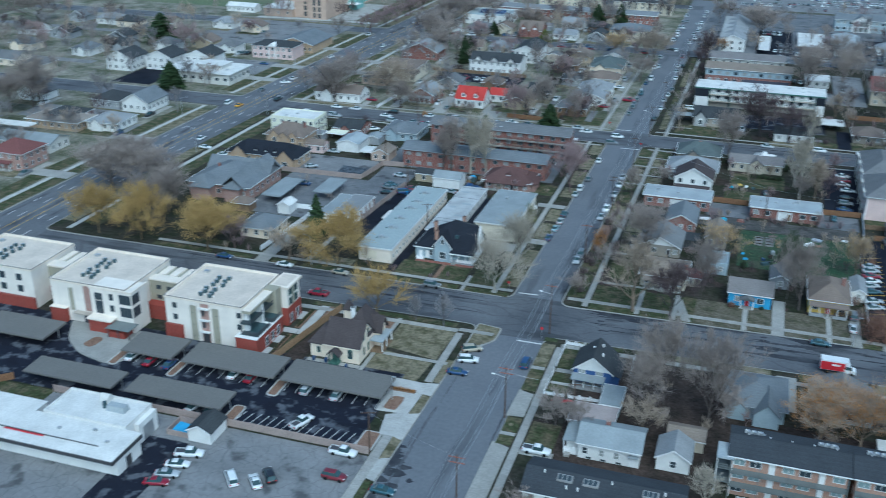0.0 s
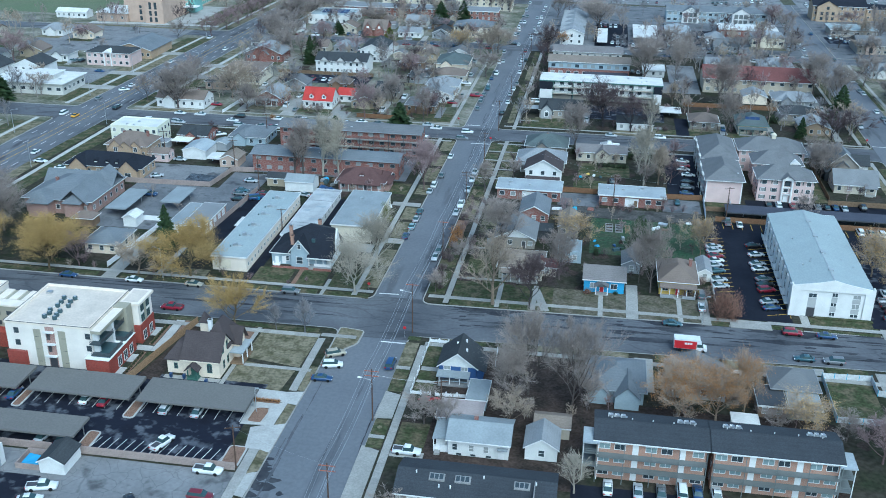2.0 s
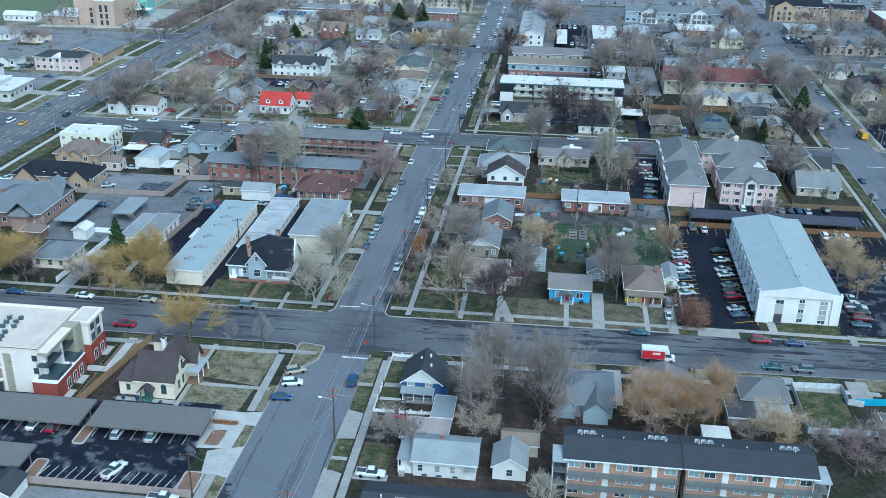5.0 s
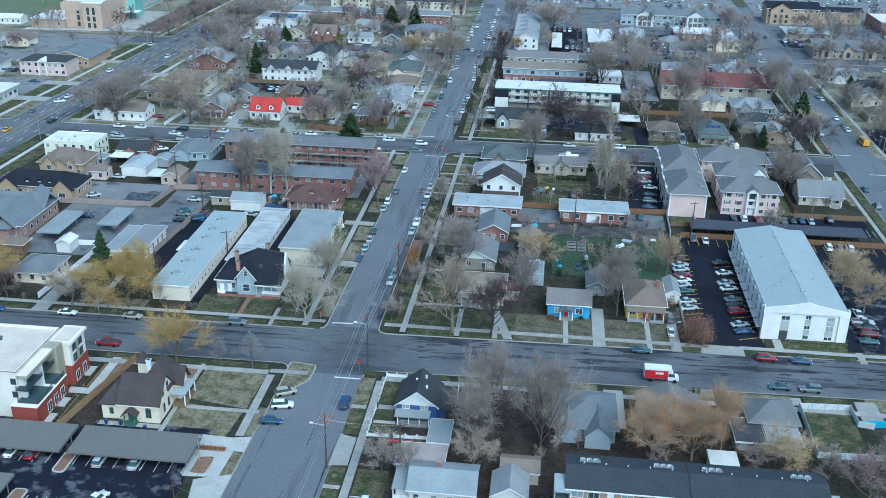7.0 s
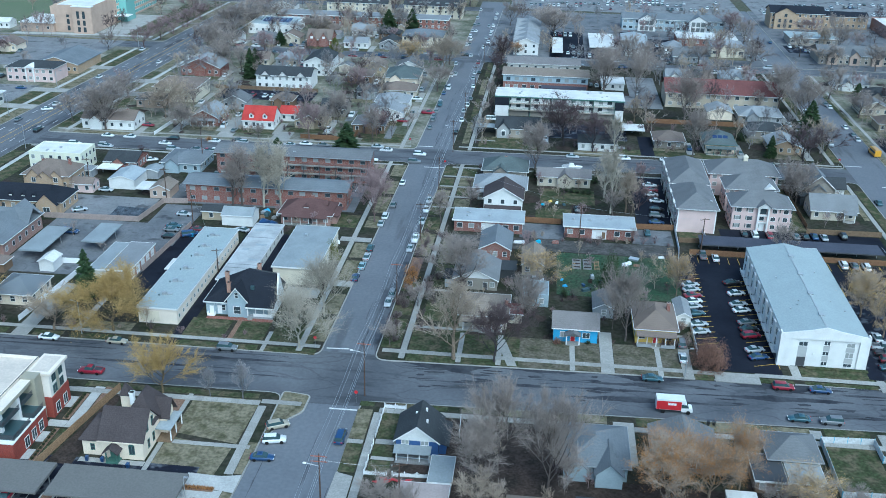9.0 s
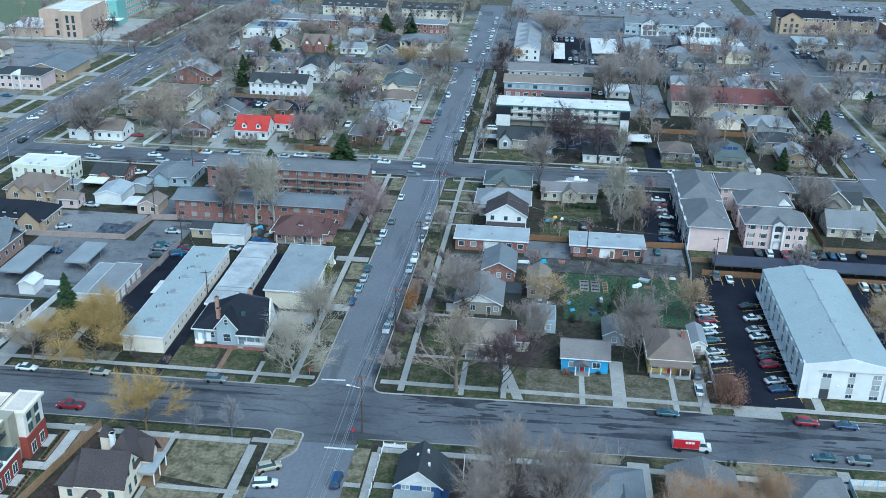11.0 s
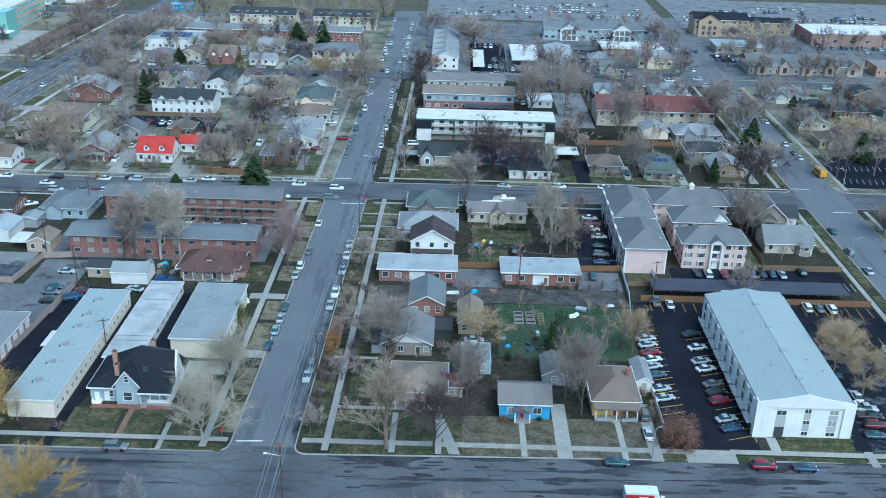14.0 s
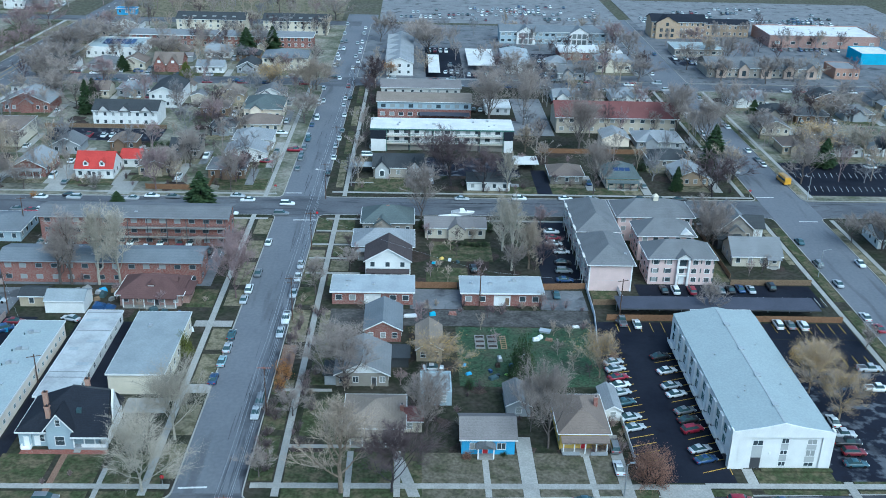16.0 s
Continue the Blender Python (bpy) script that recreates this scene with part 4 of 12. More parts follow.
walkway("path", 53.2, 228, 55.2, 233, "concrete path to the white hall")
walkway("drive", 71.5, 224, 73.2, 229, "concrete driveway crossing")
pad("path", rect(-76.4, 224, -75.2, 238), MULCH, "red brick garden path", 0.045, "pavement")
walkway("terrace", -84.5, 236.4, -68, 237.8, "red brick terrace before a blue-grey house", BRICK["red"])
walkway("path", -67.4, 223, -66.4, 232, "narrow concrete path")
walkway("drive", -58, 258.5, -53, 262, "concrete driveway crossing")
walkway("drive", -62, 288, -53, 291, "concrete driveway crossing")
walkway("path", -113.6, 226, -112, 250, "concrete garden path")
walkway("drive", -127, 222.5, -123, 250, "concrete driveway")
pad("drive", rect(-89.7, 222.7, -86.9, 291), DARKLOT, "narrow dark asphalt driveway", 0.03, "car park")
pad("car_park", rect(-69, 250.8, -60.2, 256.2), CONCRETE, "pale gravelled parking space beside a house", 0.12, "car park")
pad("car_park", rect(-79.5, 254, -74.0, 290), DARKLOT, "dark asphalt passage between low buildings", 0.03, "car park")
pad("car_park", rect(-149, 255, -109.9, 292.4), MIDLOT, "old grey asphalt yard round garages and carports", 0.005, "car park")
pad("car_park", rect(-109.8, 250, -99.8, 292), DARKLOT, "dark asphalt strip beside a long building", category="car park")
pad("car_park", rect(-121, 277, -107.8, 308), MIDLOT, "old grey car park behind a fence", category="car park")
pad("car_park", rect(-147, 262, -122, 291), MIDLOT, "old grey car park", category="car park")
pad("car_park", rect(-158, 293.5, -124.5, 312), LOT, "pale grey asphalt yard", category="car park")
pad("car_park", rect(-123, 310, -62, 334), MIDLOT, "grey car park between brick flats", category="car park")
# hall car parks
pad("car_park", rect(33.2, 228.5, 51.2, 292.5), DARKLOT, "fresh black asphalt car park with yellow bays", category="car park")
pad("car_park", rect(70.2, 229.2, 97.4, 271), DAMPLOT, "old grey asphalt car park", category="car park")
pad("car_park", rect(51.4, 284.5, 97.4, 292.5), DARKLOT, "fresh black asphalt car park with yellow bays", category="car park")
pad("car_park", rect(70.4, 271.3, 97.4, 284.3), DARKLOT, "fresh black asphalt car park with yellow bays", category="car park")
pad("car_park", rect(49, 301.5, 96, 314), DARKLOT, "dark car park behind a carport", category="car park")
pad("car_park", rect(24.8, 311, 35.6, 358), DARKLOT, "dark narrow car park beside pink flats", category="car park")
pad("car_park", rect(-30, 289.5, 34, 298), material("gravel_yard", (0.1, 0.095, 0.09), 0.95, scale=0.3, fine=1.5, grain=0.25, second=(0.05, 0.048, 0.046), space="world"), "dark worn gravel yard before brick duplexes", category="car park")
pad("garden", rect(0.5, 262, 33, 289), material("garden_grass", (0.038, 0.07, 0.038), 0.95, scale=0.22, fine=2, grain=0.35, second=(0.07, 0.072, 0.05), share=0.55, space="world"), "rough green back garden with weeds")
# further car parks
pad("car_park", rect(-21, 398, -23 + 50, 417.5), DAMPLOT, "grey car park before white flats", category="car park")
pad("car_park", rect(-24, 446, 40, 465), LOT, "grey car park before brick flats", category="car park")
pad("car_park", rect(32, 446, 45, 500), LOT, "grey car park beside trees", category="car park")
pad("lawn", rect(-29, 381.6, -5, 394), GRASS, "green lawn before a grey house")
pad("lawn", rect(20, 381.6, 60, 388), GRASS, "green lawn under trees")
pad("car_park", rect(31, 380, 36, 405), DARKLOT, "dark asphalt driveway", category="car park")
pad("car_park", rect(122.2, 384, 185, 418), DARKLOT, "dark car park with pale bays behind trees", category="car park")
pad("car_park", rect(-146, 431, -104, 446), DAMPLOT, "grey car park before white town houses", category="car park")
pad("car_park", rect(-4, 536, 14, 600), DARKLOT, "dark car park between low buildings", category="car park")
for x0, y0, x1, y1 in ((14.5, 535, 33, 548), (50, 536, 66, 590), (34.5, 566, 49, 606), (66.5, 588, 98, 612), (122.5, 570, 172, 588)):
    pad("car_park", rect(x0, y0, x1, y1), DAMPLOT, "dark asphalt yard between distant low buildings", category="car park")
pad("car_park", rect(-30, 668.5, 116, 790), LOT, "vast grey car park in the distance", -0.16, "car park")
pad("car_park", rect(124, 660, 300, 760), LOT, "vast grey car park in the distance", category="car park")
pad("field", rect(-440, 560, -300, 652), FIELD, "flat green playing field")
pad("field", rect(-440, 669, -335, 800), FIELD, "flat green playing field", -0.16)
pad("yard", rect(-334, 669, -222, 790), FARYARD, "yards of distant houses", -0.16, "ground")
pad("field", rect(-190, 669, -52, 780), DRYGRASS, "open dry grass field", -0.16)
pad("car_park", rect(-300, 470, -226, 536), LOT, "grey car park of an office", category="car park")
pad("car_park", rect(-275, 410, -226, 436), LOT, "grey car park behind an office", category="car park")
for x0, y0, x1, y1 in ((-100, 390, -94, 405), (-128, 378, -122, 404), (-73, 381, -58, 392), (-107, 376, -100, 388), (-147, 380, -143, 404)):
    pad("lawn" if x1 - x0 > 10 else "drive", rect(x0, y0, x1, y1), GRASS if x1 - x0 > 10 else CONCRETE, "ground before an older house")

# damp and sealed streaks on the asphalt
def damp(x0, y0, x1, y1, w, seed, side=0, mat=None):
    """An irregular dark streak along a line; side keeps one edge straight against a kerb."""
    r = random.Random(seed)
    a, b = Vector((x0, y0)), Vector((x1, y1))
    n = max(4, int((b - a).length / 1.4))
    d = (b - a).normalized()
    q = Vector((-d.y, d.x))
    lo, hi, k = [], [], 0.6
    for i in range(n + 1):
        p = a.lerp(b, i / n)
        d2 = 0.32 if side < 1 else 0.17
        k = min(1.2, max(0.12, k + r.uniform(-d2, d2)))
        e = k * w * min(1.0, 0.1 + 3.0 * min(i, n - i) / n)
        lo.append(tuple(p - q * (0 if side > 0 else e * r.uniform(0.4, 0.6))))
        hi.append(tuple(p + q * (0 if side < 0 else e * r.uniform(0.4, 0.6 if side < 1 else 0.46))))
    g = Geo()
    for i in range(n):
        slab(g, [lo[i], lo[i + 1], hi[i + 1], hi[i]], -0.05, 0.0003 * (seed % 40))
    solid("damp_streak", g, mat or DAMP, "dark damp streak on worn asphalt", "road stain")


def north_kerb(x):
    return 222.5 + 3.5 * (x + 40) / 143


for i, (x0, x1, w) in enumerate(((-34, -14, 4.5), (-13, 11, 3.5), (12, 32, 4.5), (33, 60, 5.5), (61, 100, 4.5))):
    damp(x0, north_kerb(x0), x1, north_kerb(x1), w, i, -1)
for i, (x0, y0, x1, y1, w) in enumerate(((-30, 215.5, 2, 216.6, 1.7), (0, 213.2, 40, 214.6, 1.5), (30, 218, 64, 219, 2.0), (50, 212.4, 96, 214.0, 1.6), (-8, 219.2, 20, 220, 1.8), (70, 217.5, 101, 218.6, 2.2), (4, 217.0, 30, 217.8, 1.4), (-100, 221.0, -60, 221.4, 2.2), (-150, 220.6, -104, 221.0, 2.0), (-84, 212.5, -58, 212.8, 1.3),
                                         (-110, 214.2, -70, 214.6, 0.8), (-94, 218.6, -60, 219.0, 1.0), (-150, 211, -112, 211.6, 1.0), (-130, 219.0, -100, 219.4, 1.1),
                                         (-120, 364, -70, 364.6, 0.9), (-20, 372, 60, 373.5, 1.0))):
    damp(x0, y0, x1, y1, w, 40 + i)
for i, (y0, y1, w) in enumerate(((225, 246, 6.0), (238, 266, 8.0), (260, 286, 6.0), (284, 314, 3.5))):
    damp(main_right(y0) - 0.05, y0, main_right(y1) - 0.05, y1, w, 90 + i, 1, FAINT)
    damp(main_right(y0) - 0.05, y0, main_right(y1) - 0.05, y1, w * 0.35, 100 + i, 1)
damp(-41.25, 158.0, -41.1, 176.0, 2.2, 131, 1)
dr, dg, sg = random.Random(77), Geo(), Geo()
for i in range(95):
    cx = dr.uniform(-32, 100)
    cy = north_kerb(cx) - 1.2 - 10.5 * dr.random() ** 1.3
    half, wide = dr.uniform(0.8, 3.6), dr.uniform(0.12, 0.5)
    edge = []
    for a in range(12):
        t = a * math.tau / 12
        u, v = half * math.cos(t) * dr.uniform(0.7, 1.2), wide * math.sin(t) * dr.uniform(0.4, 1.3)
        edge.append((cx + u, cy + v + u * 0.0245))
    slab(dg, edge, -0.05, 0.013 + 0.0001 * i)
for i in range(46):
    cy = dr.uniform(136, 153)
    cx, rr = -58.0 + abs(dr.gauss(0, 2.3)) * max(0.2, 1 - abs(cy - 144) / 10), dr.uniform(0.25, 1.0)
    slab(dg, [(cx + rr * 1.5 * dr.uniform(0.5, 1.3) * math.cos(a * math.tau / 11), cy + rr * dr.uniform(0.5, 1.3) * math.sin(a * math.tau / 11)) for a in range(11)], -0.05, -0.03 + 0.0001 * i)
for cx0, cy0, cy1, spread, n in ((-43.4, 226, 262, 0.9, 34), (-42.6, 256, 300, 0.7, 30), (-41.2, 298, 356, 0.6, 20), (-45.4, 236, 350, 0.3, 10), (-56.2, 126, 178, 0.3, 24), (-47.0, 130, 190, 0.4, 8), (-44.2, 376, 470, 1.0, 20)):
    for i in range(n):
        cx, cy = dr.gauss(cx0, spread), dr.uniform(cy0, cy1)
        cx = min(cx + 0.013 * (cy - cy0), main_right(cy) - 0.35)
        half, wide = dr.uniform(1.5, 8.0), dr.uniform(0.05, 0.2)
        edge = [(cx + wide * math.cos(a * math.tau / 10) * dr.uniform(0.5, 1.3) + 0.013 * half * math.sin(a * math.tau / 10), cy + half * math.sin(a * math.tau / 10) * dr.uniform(0.75, 1.15)) for a in range(10)]
        slab(sg, edge, -0.05, -0.036 + 0.00002 * i + (0.01 if cy < 205 else 0))
solid("worn_streaks", sg, FAINT, "faint dark streaks worn along the wheel tracks of a street", "road stain", kind="stuff")
solid("damp_blots", dg, DAMP, "small dark damp blots drawn out along worn asphalt", "road stain", kind="stuff")

# leaf litter and trodden soil in the yards
lr, lg = random.Random(5), Geo()
for x0, y0, x1, y1, n in ((-34, 228, 32, 358, 95), (-190, 228, -60, 356, 60), (-34, 130, 100, 200, 60), (36, 316, 100, 358, 14), (-30, 380, 100, 515, 80), (-185, 380, -60, 512, 70), (120, 380, 200, 515, 25)):
    for k in range(n):
        cx, cy, rr = lr.uniform(x0, x1), lr.uniform(y0, y1), lr.uniform(1.2, 4.2)
        q = [(cx + rr * lr.uniform(0.6, 1.25) * math.cos(a * math.tau / 9), cy + rr * lr.uniform(0.6, 1.25) * math.sin(a * math.tau / 9)) for a in range(9)]
        slab(lg, q, TOP - 0.05, TOP + 0.004 + 0.00003 * k)
solid("leaf_litter", lg, LITTER, "dark patches of fallen leaves and bare soil in yards", "leaf litter", "stuff")

# painted lines
g = Geo()
line(g, -46.5, 201.8, -40.6, 201.8, 0.45)
line(g, -52.4, 226.5, -47.2, 226.8, 0.45)
line(g, -46, 356.5, -39, 356.7, 0.45)
line(g, -51, 379.5, -45.5, 379.7, 0.45)
line(g, 103.5, 382, 109.5, 382, 0.45)
line(g, 110.5, 361, 116.5, 361, 0.45)
for k in range(60):
    y = 60 + k * 12
    for f in (0.14, 0.33, 0.67, 0.86):
        x = west_kerb(y) + (east_kerb(y) - west_kerb(y)) * f
        line(g, x, y, x + (0.18 if y > 285 else 0), y + 4, 0.2)
solid("road_marking", g, PAINTLINE, "worn white stop lines and lane dashes", "road marking")
g = Geo()
for o in (-1.6, 1.6):
    line(g, -207 + o, 60, -207 + o, 285, 0.16)
    line(g, -207 + o, 285, (west_kerb(780) + east_kerb(780)) / 2 + o, 780, 0.16)
solid("road_marking", g, YELLOWLINE, "yellow centre lines on the boulevard", "road marking")
g, z = Geo(), TOP + 0.115
for k in range(17):
    line(g, 33.8, 234.5 + k * 2.75, 38.8, 236.0 + k * 2.75, 0.12, z)
    line(g, 45.4, 231.5 + k * 2.75, 51.0, 233.4 + k * 2.75, 0.12, z)
line(g, 51.0, 231, 51.0, 279, 0.12, z)
for k in range(18):
    line(g, 40 + k * 2.8 + (8 if k > 6 else 0), 287.4, 40 + k * 2.8 + (8 if k > 6 else 0), 292.2, 0.12, z)
for k in range(9):
    line(g, 73 + k * 2.8, 271.8, 73 + k * 2.8, 276.5, 0.12, z)
solid("bay_marking", g, YELLOWLINE, "yellow parking bay lines on black asphalt", "road marking")
g = Geo()
for k in range(28):
    line(g, -139 + k * 2.65, 163.4, -139 + k * 2.65, 168.5, 0.1, z)
    if k < 17:
        line(g, -95 + k * 1.75 * 1.0, 149.0, -94 + k * 1.75, 153.8, 0.1, z)
    line(g, 52 + k * 1.65, 302, 52 + k * 1.65, 307, 0.1, z)
    line(g, 124 + k * 2.2, 388, 125 + k * 2.2, 393, 0.1, z)
    line(g, 124 + k * 2.2, 402, 125 + k * 2.2, 407, 0.1, z)
    line(g, -117 + k * 2.0, 327, -117 + k * 2.0, 332, 0.1, z)
for r in range(5):
    for k in range(60):
        line(g, -22 + k * 2.3, 680 + r * 20, -22 + k * 2.3, 690 + r * 20, 0.12, 0.03)
solid("bay_marking", g, PAINTLINE, "white parking bay lines", "road marking")

# ---- north-east block ----
hall = building("hall", 50.8, 233.3, 69.8, 281.5, 8.0, "long white two-storey hall with a low pale metal gable roof", STUCCO["white"], "gable", FLATROOF["pale"], "y", 1.9, 0.05,
                2, sides="", category="hall")
W, D = 19.0, 48.2
part("front_parapet", Geo().loft([[(-0.4, -0.35, 7.2), (19.4, -0.35, 7.2), (19.4, -0.35, 8.3), (13, -0.35, 9.4), (9.5, -0.35, 10.3), (6, -0.35, 9.4), (-0.4, -0.35, 8.3)],
                                  [(-0.4, 0.0, 7.2), (19.4, 0.0, 7.2), (19.4, 0.0, 8.3), (13, 0.0, 9.4), (9.5, 0.0, 10.3), (6, 0.0, 9.4), (-0.4, 0.0, 8.3)]]), STUCCO["white"], hall)
for x in (0.0, 1.5, 17.5):
    part("pilaster", Geo().box(x - 0.35, -0.3, 0, x + (1.2 if x < 17 else 1.9), 0.0, 8.0), STUCCO["white"], hall)
for u, w, top in ((4.9, 2.0, 6.4), (10.1, 1.4, 6.9), (15.3, 1.9, 6.7)):
    part("window_bay", Geo().box(u - w / 2, -0.012, 0.4, u + w / 2, 0.02, top), STUCCO["grey"], hall, "grey infill panel")
    part("bay_hood", Geo().box(u - w / 2 - 0.25, -0.16, top + 0.25, u + w / 2 + 0.25, -0.003, top + 0.37), STUCCO["white"], hall)
    window(hall, W, D, "s", u, top - 1.1, w - 0.15, 1.0, TRIM, LITPANE if u > 14 else PANE, 2)
for u, z, w, h, p in ((10.1, 3.2, 1.25, 0.9, PANE), (10.1, 0.6, 1.25, 0.9, PANE), (15.3, 2.9, 1.7, 1.3, LITPANE), (15.3, 0.6, 1.75, 0.75, PANE)):
    window(hall, W, D, "s", u, z, w, h, TRIM, p, 2)
door(hall, W, D, "s", 4.9, 0.05, 1.7, 2.3, DARKTRIM, DARKTRIM)
part("wall_lamp", Geo().box(7.3, -0.2, 3.3, 7.7, -0.003, 3.6), TRIM, hall)
for side, x0, x1 in (("w", -0.5, -0.003), ("e", 19.003, 19.5)):
    # flat dark strip on the wall, colour in place of the recess's shade
    part("undercroft", Geo().box(min(x0 * 0.1, x1) if side == "w" else x0, 1.0, 0.02, -0.003 if side == "w" else x0 + 0.05, 47.2, 2.1), DARKTRIM, hall, "dark strip painted where the ground floor lies in shade")
    for k in range(9):
        y = 1.0 + k * 5.1
        part("fin", Geo().box(x0 * 0.8 if side == "w" else x0, y, 2.2, x1 if side == "w" else x1 - 0.1, y + 1.9, 7.7), STUCCO["white"], hall)
        lx0, lx1 = (x0 - 0.6, -0.003) if side == "w" else (x0, x1 + 0.6)
        ledge = part("ledge", Geo().box(lx0, y + 1.0, 1.9, lx1, y + 4.9, 2.2), STUCCO["white"], hall)
        ex = lx0 if side == "w" else lx1 - 0.08
        part("ledge_upstand", Geo().box(ex, y + 1.0, 2.2, ex + 0.08, y + 4.9, 2.75), STUCCO["white"], ledge)
        for z in (2.5, 5.0):
            window(hall, W, D, side, (48.2 - y - 3.5) if side == "w" else y + 3.5, z, 2.3, 1.9, TRIM, TEALPANE, 2)
part("corner_pier", Geo().box(-0.35, -0.36, 0, 0.0, 1.0, 8.6), STUCCO["white"], hall)
part("corner_pier", Geo().box(19.0, -0.36, 0, 19.35, 1.0, 8.6), STUCCO["white"], hall)
for k in range(4):
    part("ridge_vent", Geo().box(9.1, 6 + k * 11, 9.9, 10.3, 7.2 + k * 11, 10.35), FLATROOF["silver"], hall)
part("ridge_cap", Geo().box(9.3, 0.5, 9.98, 9.7, 47.8, 10.14), FLATROOF["silver"], hall)
roof_bits(hall, 19, 48, 9.5, 4, 7, METAL, 0.22)
tagged(hall)
building("hall_porch", 56, 281.9, 69.9, 285, 7.4, "white stair block behind the hall with a pale roof", STUCCO["white"], "flat", FLATROOF["pale"], category="stair block", parapet=0.0, over=0.2, sides="e")

blue = building("house", -0.3, 237.2, 10.0, 245.6, 3.7, "small bright blue bungalow with a weathered grey roof and red door", SIDING["blue"], "gable", SHINGLE["weathered"], "x", 2.1, 0.5, 1, win={"s": 2, "e": 3, "w": 3}, doors={("s", 4.6): REDPAINT}, split=2, ww=1.6)
part("porch", Geo().box(3.0, -1.9, -0.3, 6.2, -0.02, 0.25), CONCRETE, blue)
pg = Geo()
for sx in (-1, 1):
    a = [(4.6 + sx * 1.9, -2.2, 2.5), (4.6, -2.2, 3.4), (4.6, 0.2, 3.4), (4.6 + sx * 1.9, 0.2, 2.5)]
    pg.loft([a, [(x, y, z + 0.15) for x, y, z in a]])
pg.loft([[(3.0, -1.95, 2.5), (6.2, -1.95, 2.5), (4.6, -1.95, 3.3)], [(3.0, -1.85, 2.5), (6.2, -1.85, 2.5), (4.6, -1.85, 3.3)]])
part("porch_roof", pg, SHINGLE["grey"], blue)
for x in (3.1, 6.1):
    part("porch_post", Geo().box(x - 0.12, -1.95, 0.25, x + 0.12, -1.7, 2.5), TRIM, blue)
yel = building("house", 19.0, 239.0, 28.4, 252.5, 3.8, "yellow bungalow with a brown hipped roof and a deep front porch", SIDING["yellow"], "hip", SHINGLE["brown"], rise=2.9, over=0.5, doors={("s", 4.7): REDPAINT},
               porch=(0.3, 9.1, 2.0, 2.9), chimney=(0.85, 0.6), split=2, ww=1.4)
part("porch_rail", Geo().box(0.3, -2.4, 0.3, 3.6, -2.3, 1.1), SIDING["grey"], yel)
part("porch_rail", Geo().box(5.8, -2.4, 0.3, 9.1, -2.3, 1.1), SIDING["grey"], yel)
building("shed", 29.5, 249, 33.0, 258, 2.6, "white garage beside a yellow house", SIDING["white"], "gable", SHINGLE["light"], "y", 1.0, 0.3, category="garage", sides="s", win={"s": 1})
building("shed", 9.5, 250.5, 14.5, 259, 2.6, "grey garage behind a blue house", SIDING["grey"], "gable", SHINGLE["grey"], "y", 1.3, 0.3, category="garage", sides="s", win={"s": 1})
building("house", -23.0, 241, -11.5, 252.5, 3.4, "tan bungalow with a porch behind bare trees", SIDING["beige"], "hip", SHINGLE["tan"], rise=2.8, porch=(1, 10.5, 2.0, 2.6), doors=(("s", 5.5),))
building("shed", -12.9, 244.5, -7.9, 249.5, 2.8, "small tan outbuilding with a red roof and chimney", SIDING["beige"], "gable", SHINGLE["brickred"], "x", 1.2, 0.4, category="outbuilding", chimney=(0.2, 0.4), win={"s": 1, "e": 1, "w": 1})
gg = building("house", -26.3, 261.8, -15.0, 274.5, 3.0, "taupe bungalow with a white gable over its front", SIDING["taupe"], "gable", SHINGLE["mid"], "y", 2.7, 0.5, doors=(("s", 8.2),), split=2)
part("west_annexe", Geo().box(-2.4, 0.4, -0.2, -0.02, 6.0, 2.5), SIDING["grey"], gg)
part("annexe_roof", Geo().box(-2.8, 0.0, 2.5, -0.02, 6.4, 2.72), SHINGLE["dark"], gg)
part("rear_extension", Geo().box(11.32, 8.0, -0.2, 15.6, 13.5, 2.5).box(11.32, 7.6, 2.5, 16.0, 13.9, 2.7), SHINGLE["dark"], gg)
part("gable_face", Geo().loft([[(1.4, -0.06, 3.3), (9.9, -0.06, 3.3), (5.65, -0.06, 5.3)], [(1.4, 0.02, 3.3), (9.9, 0.02, 3.3), (5.65, 0.02, 5.3)]]), TRIM, gg)
building("house", -8.9, 272.6, -3.2, 284, 3.2, "narrow tan house with a pale brown roof", SIDING["tan"], "gable", SHINGLE["tan"], "y", 1.8, 0.4)
building("shed", -8.2, 254.4, -1.6, 262.8, 2.9, "low garage with a pale blue-grey flat roof", SIDING["bluegrey"], "flat", FLATROOF["steel"], "y", 1.2, 0.3, category="garage", sides="s")
building("house", -21, 281.5, -12.5, 294, 3.2, "brick house with a blue-grey roof among bare trees", BRICK["red"], "gable", SHINGLE["bluegrey"], "y", 2.2, 0.4)
for x in (-30.0, 2.6):
    d = building("duplex", x, 300.6, x + 20.2, 309.6, 3.7, "long low red brick duplex with a pale flat metal roof", BRICK["red"], "flat", FLATROOF["silver"], over=0.5, parapet=0.0, storeys=1, step=3.3, ww=1.5, split=2,
                 doors=(("s", 8.6), ("s", 11.4)), bits=4, category="duplex", group="brick duplexes")
    part("entry_panel", Geo().box(8.0, -0.012, 0.0, 12.2, 0.02, 2.9), SIDING["white"], d)
building("house", -22.3, 315.5, -10.5, 325.5, 5.4, "white two-storey house with a front gable and porch", SIDING["white"], "gable", SHINGLE["plum"], "y", 3.4, 0.5, 2, win={"s": 3, "e": 3, "w": 3}, porch=(0.5, 11.3, 2.0, 2.6), doors=(("s", 8.8),))
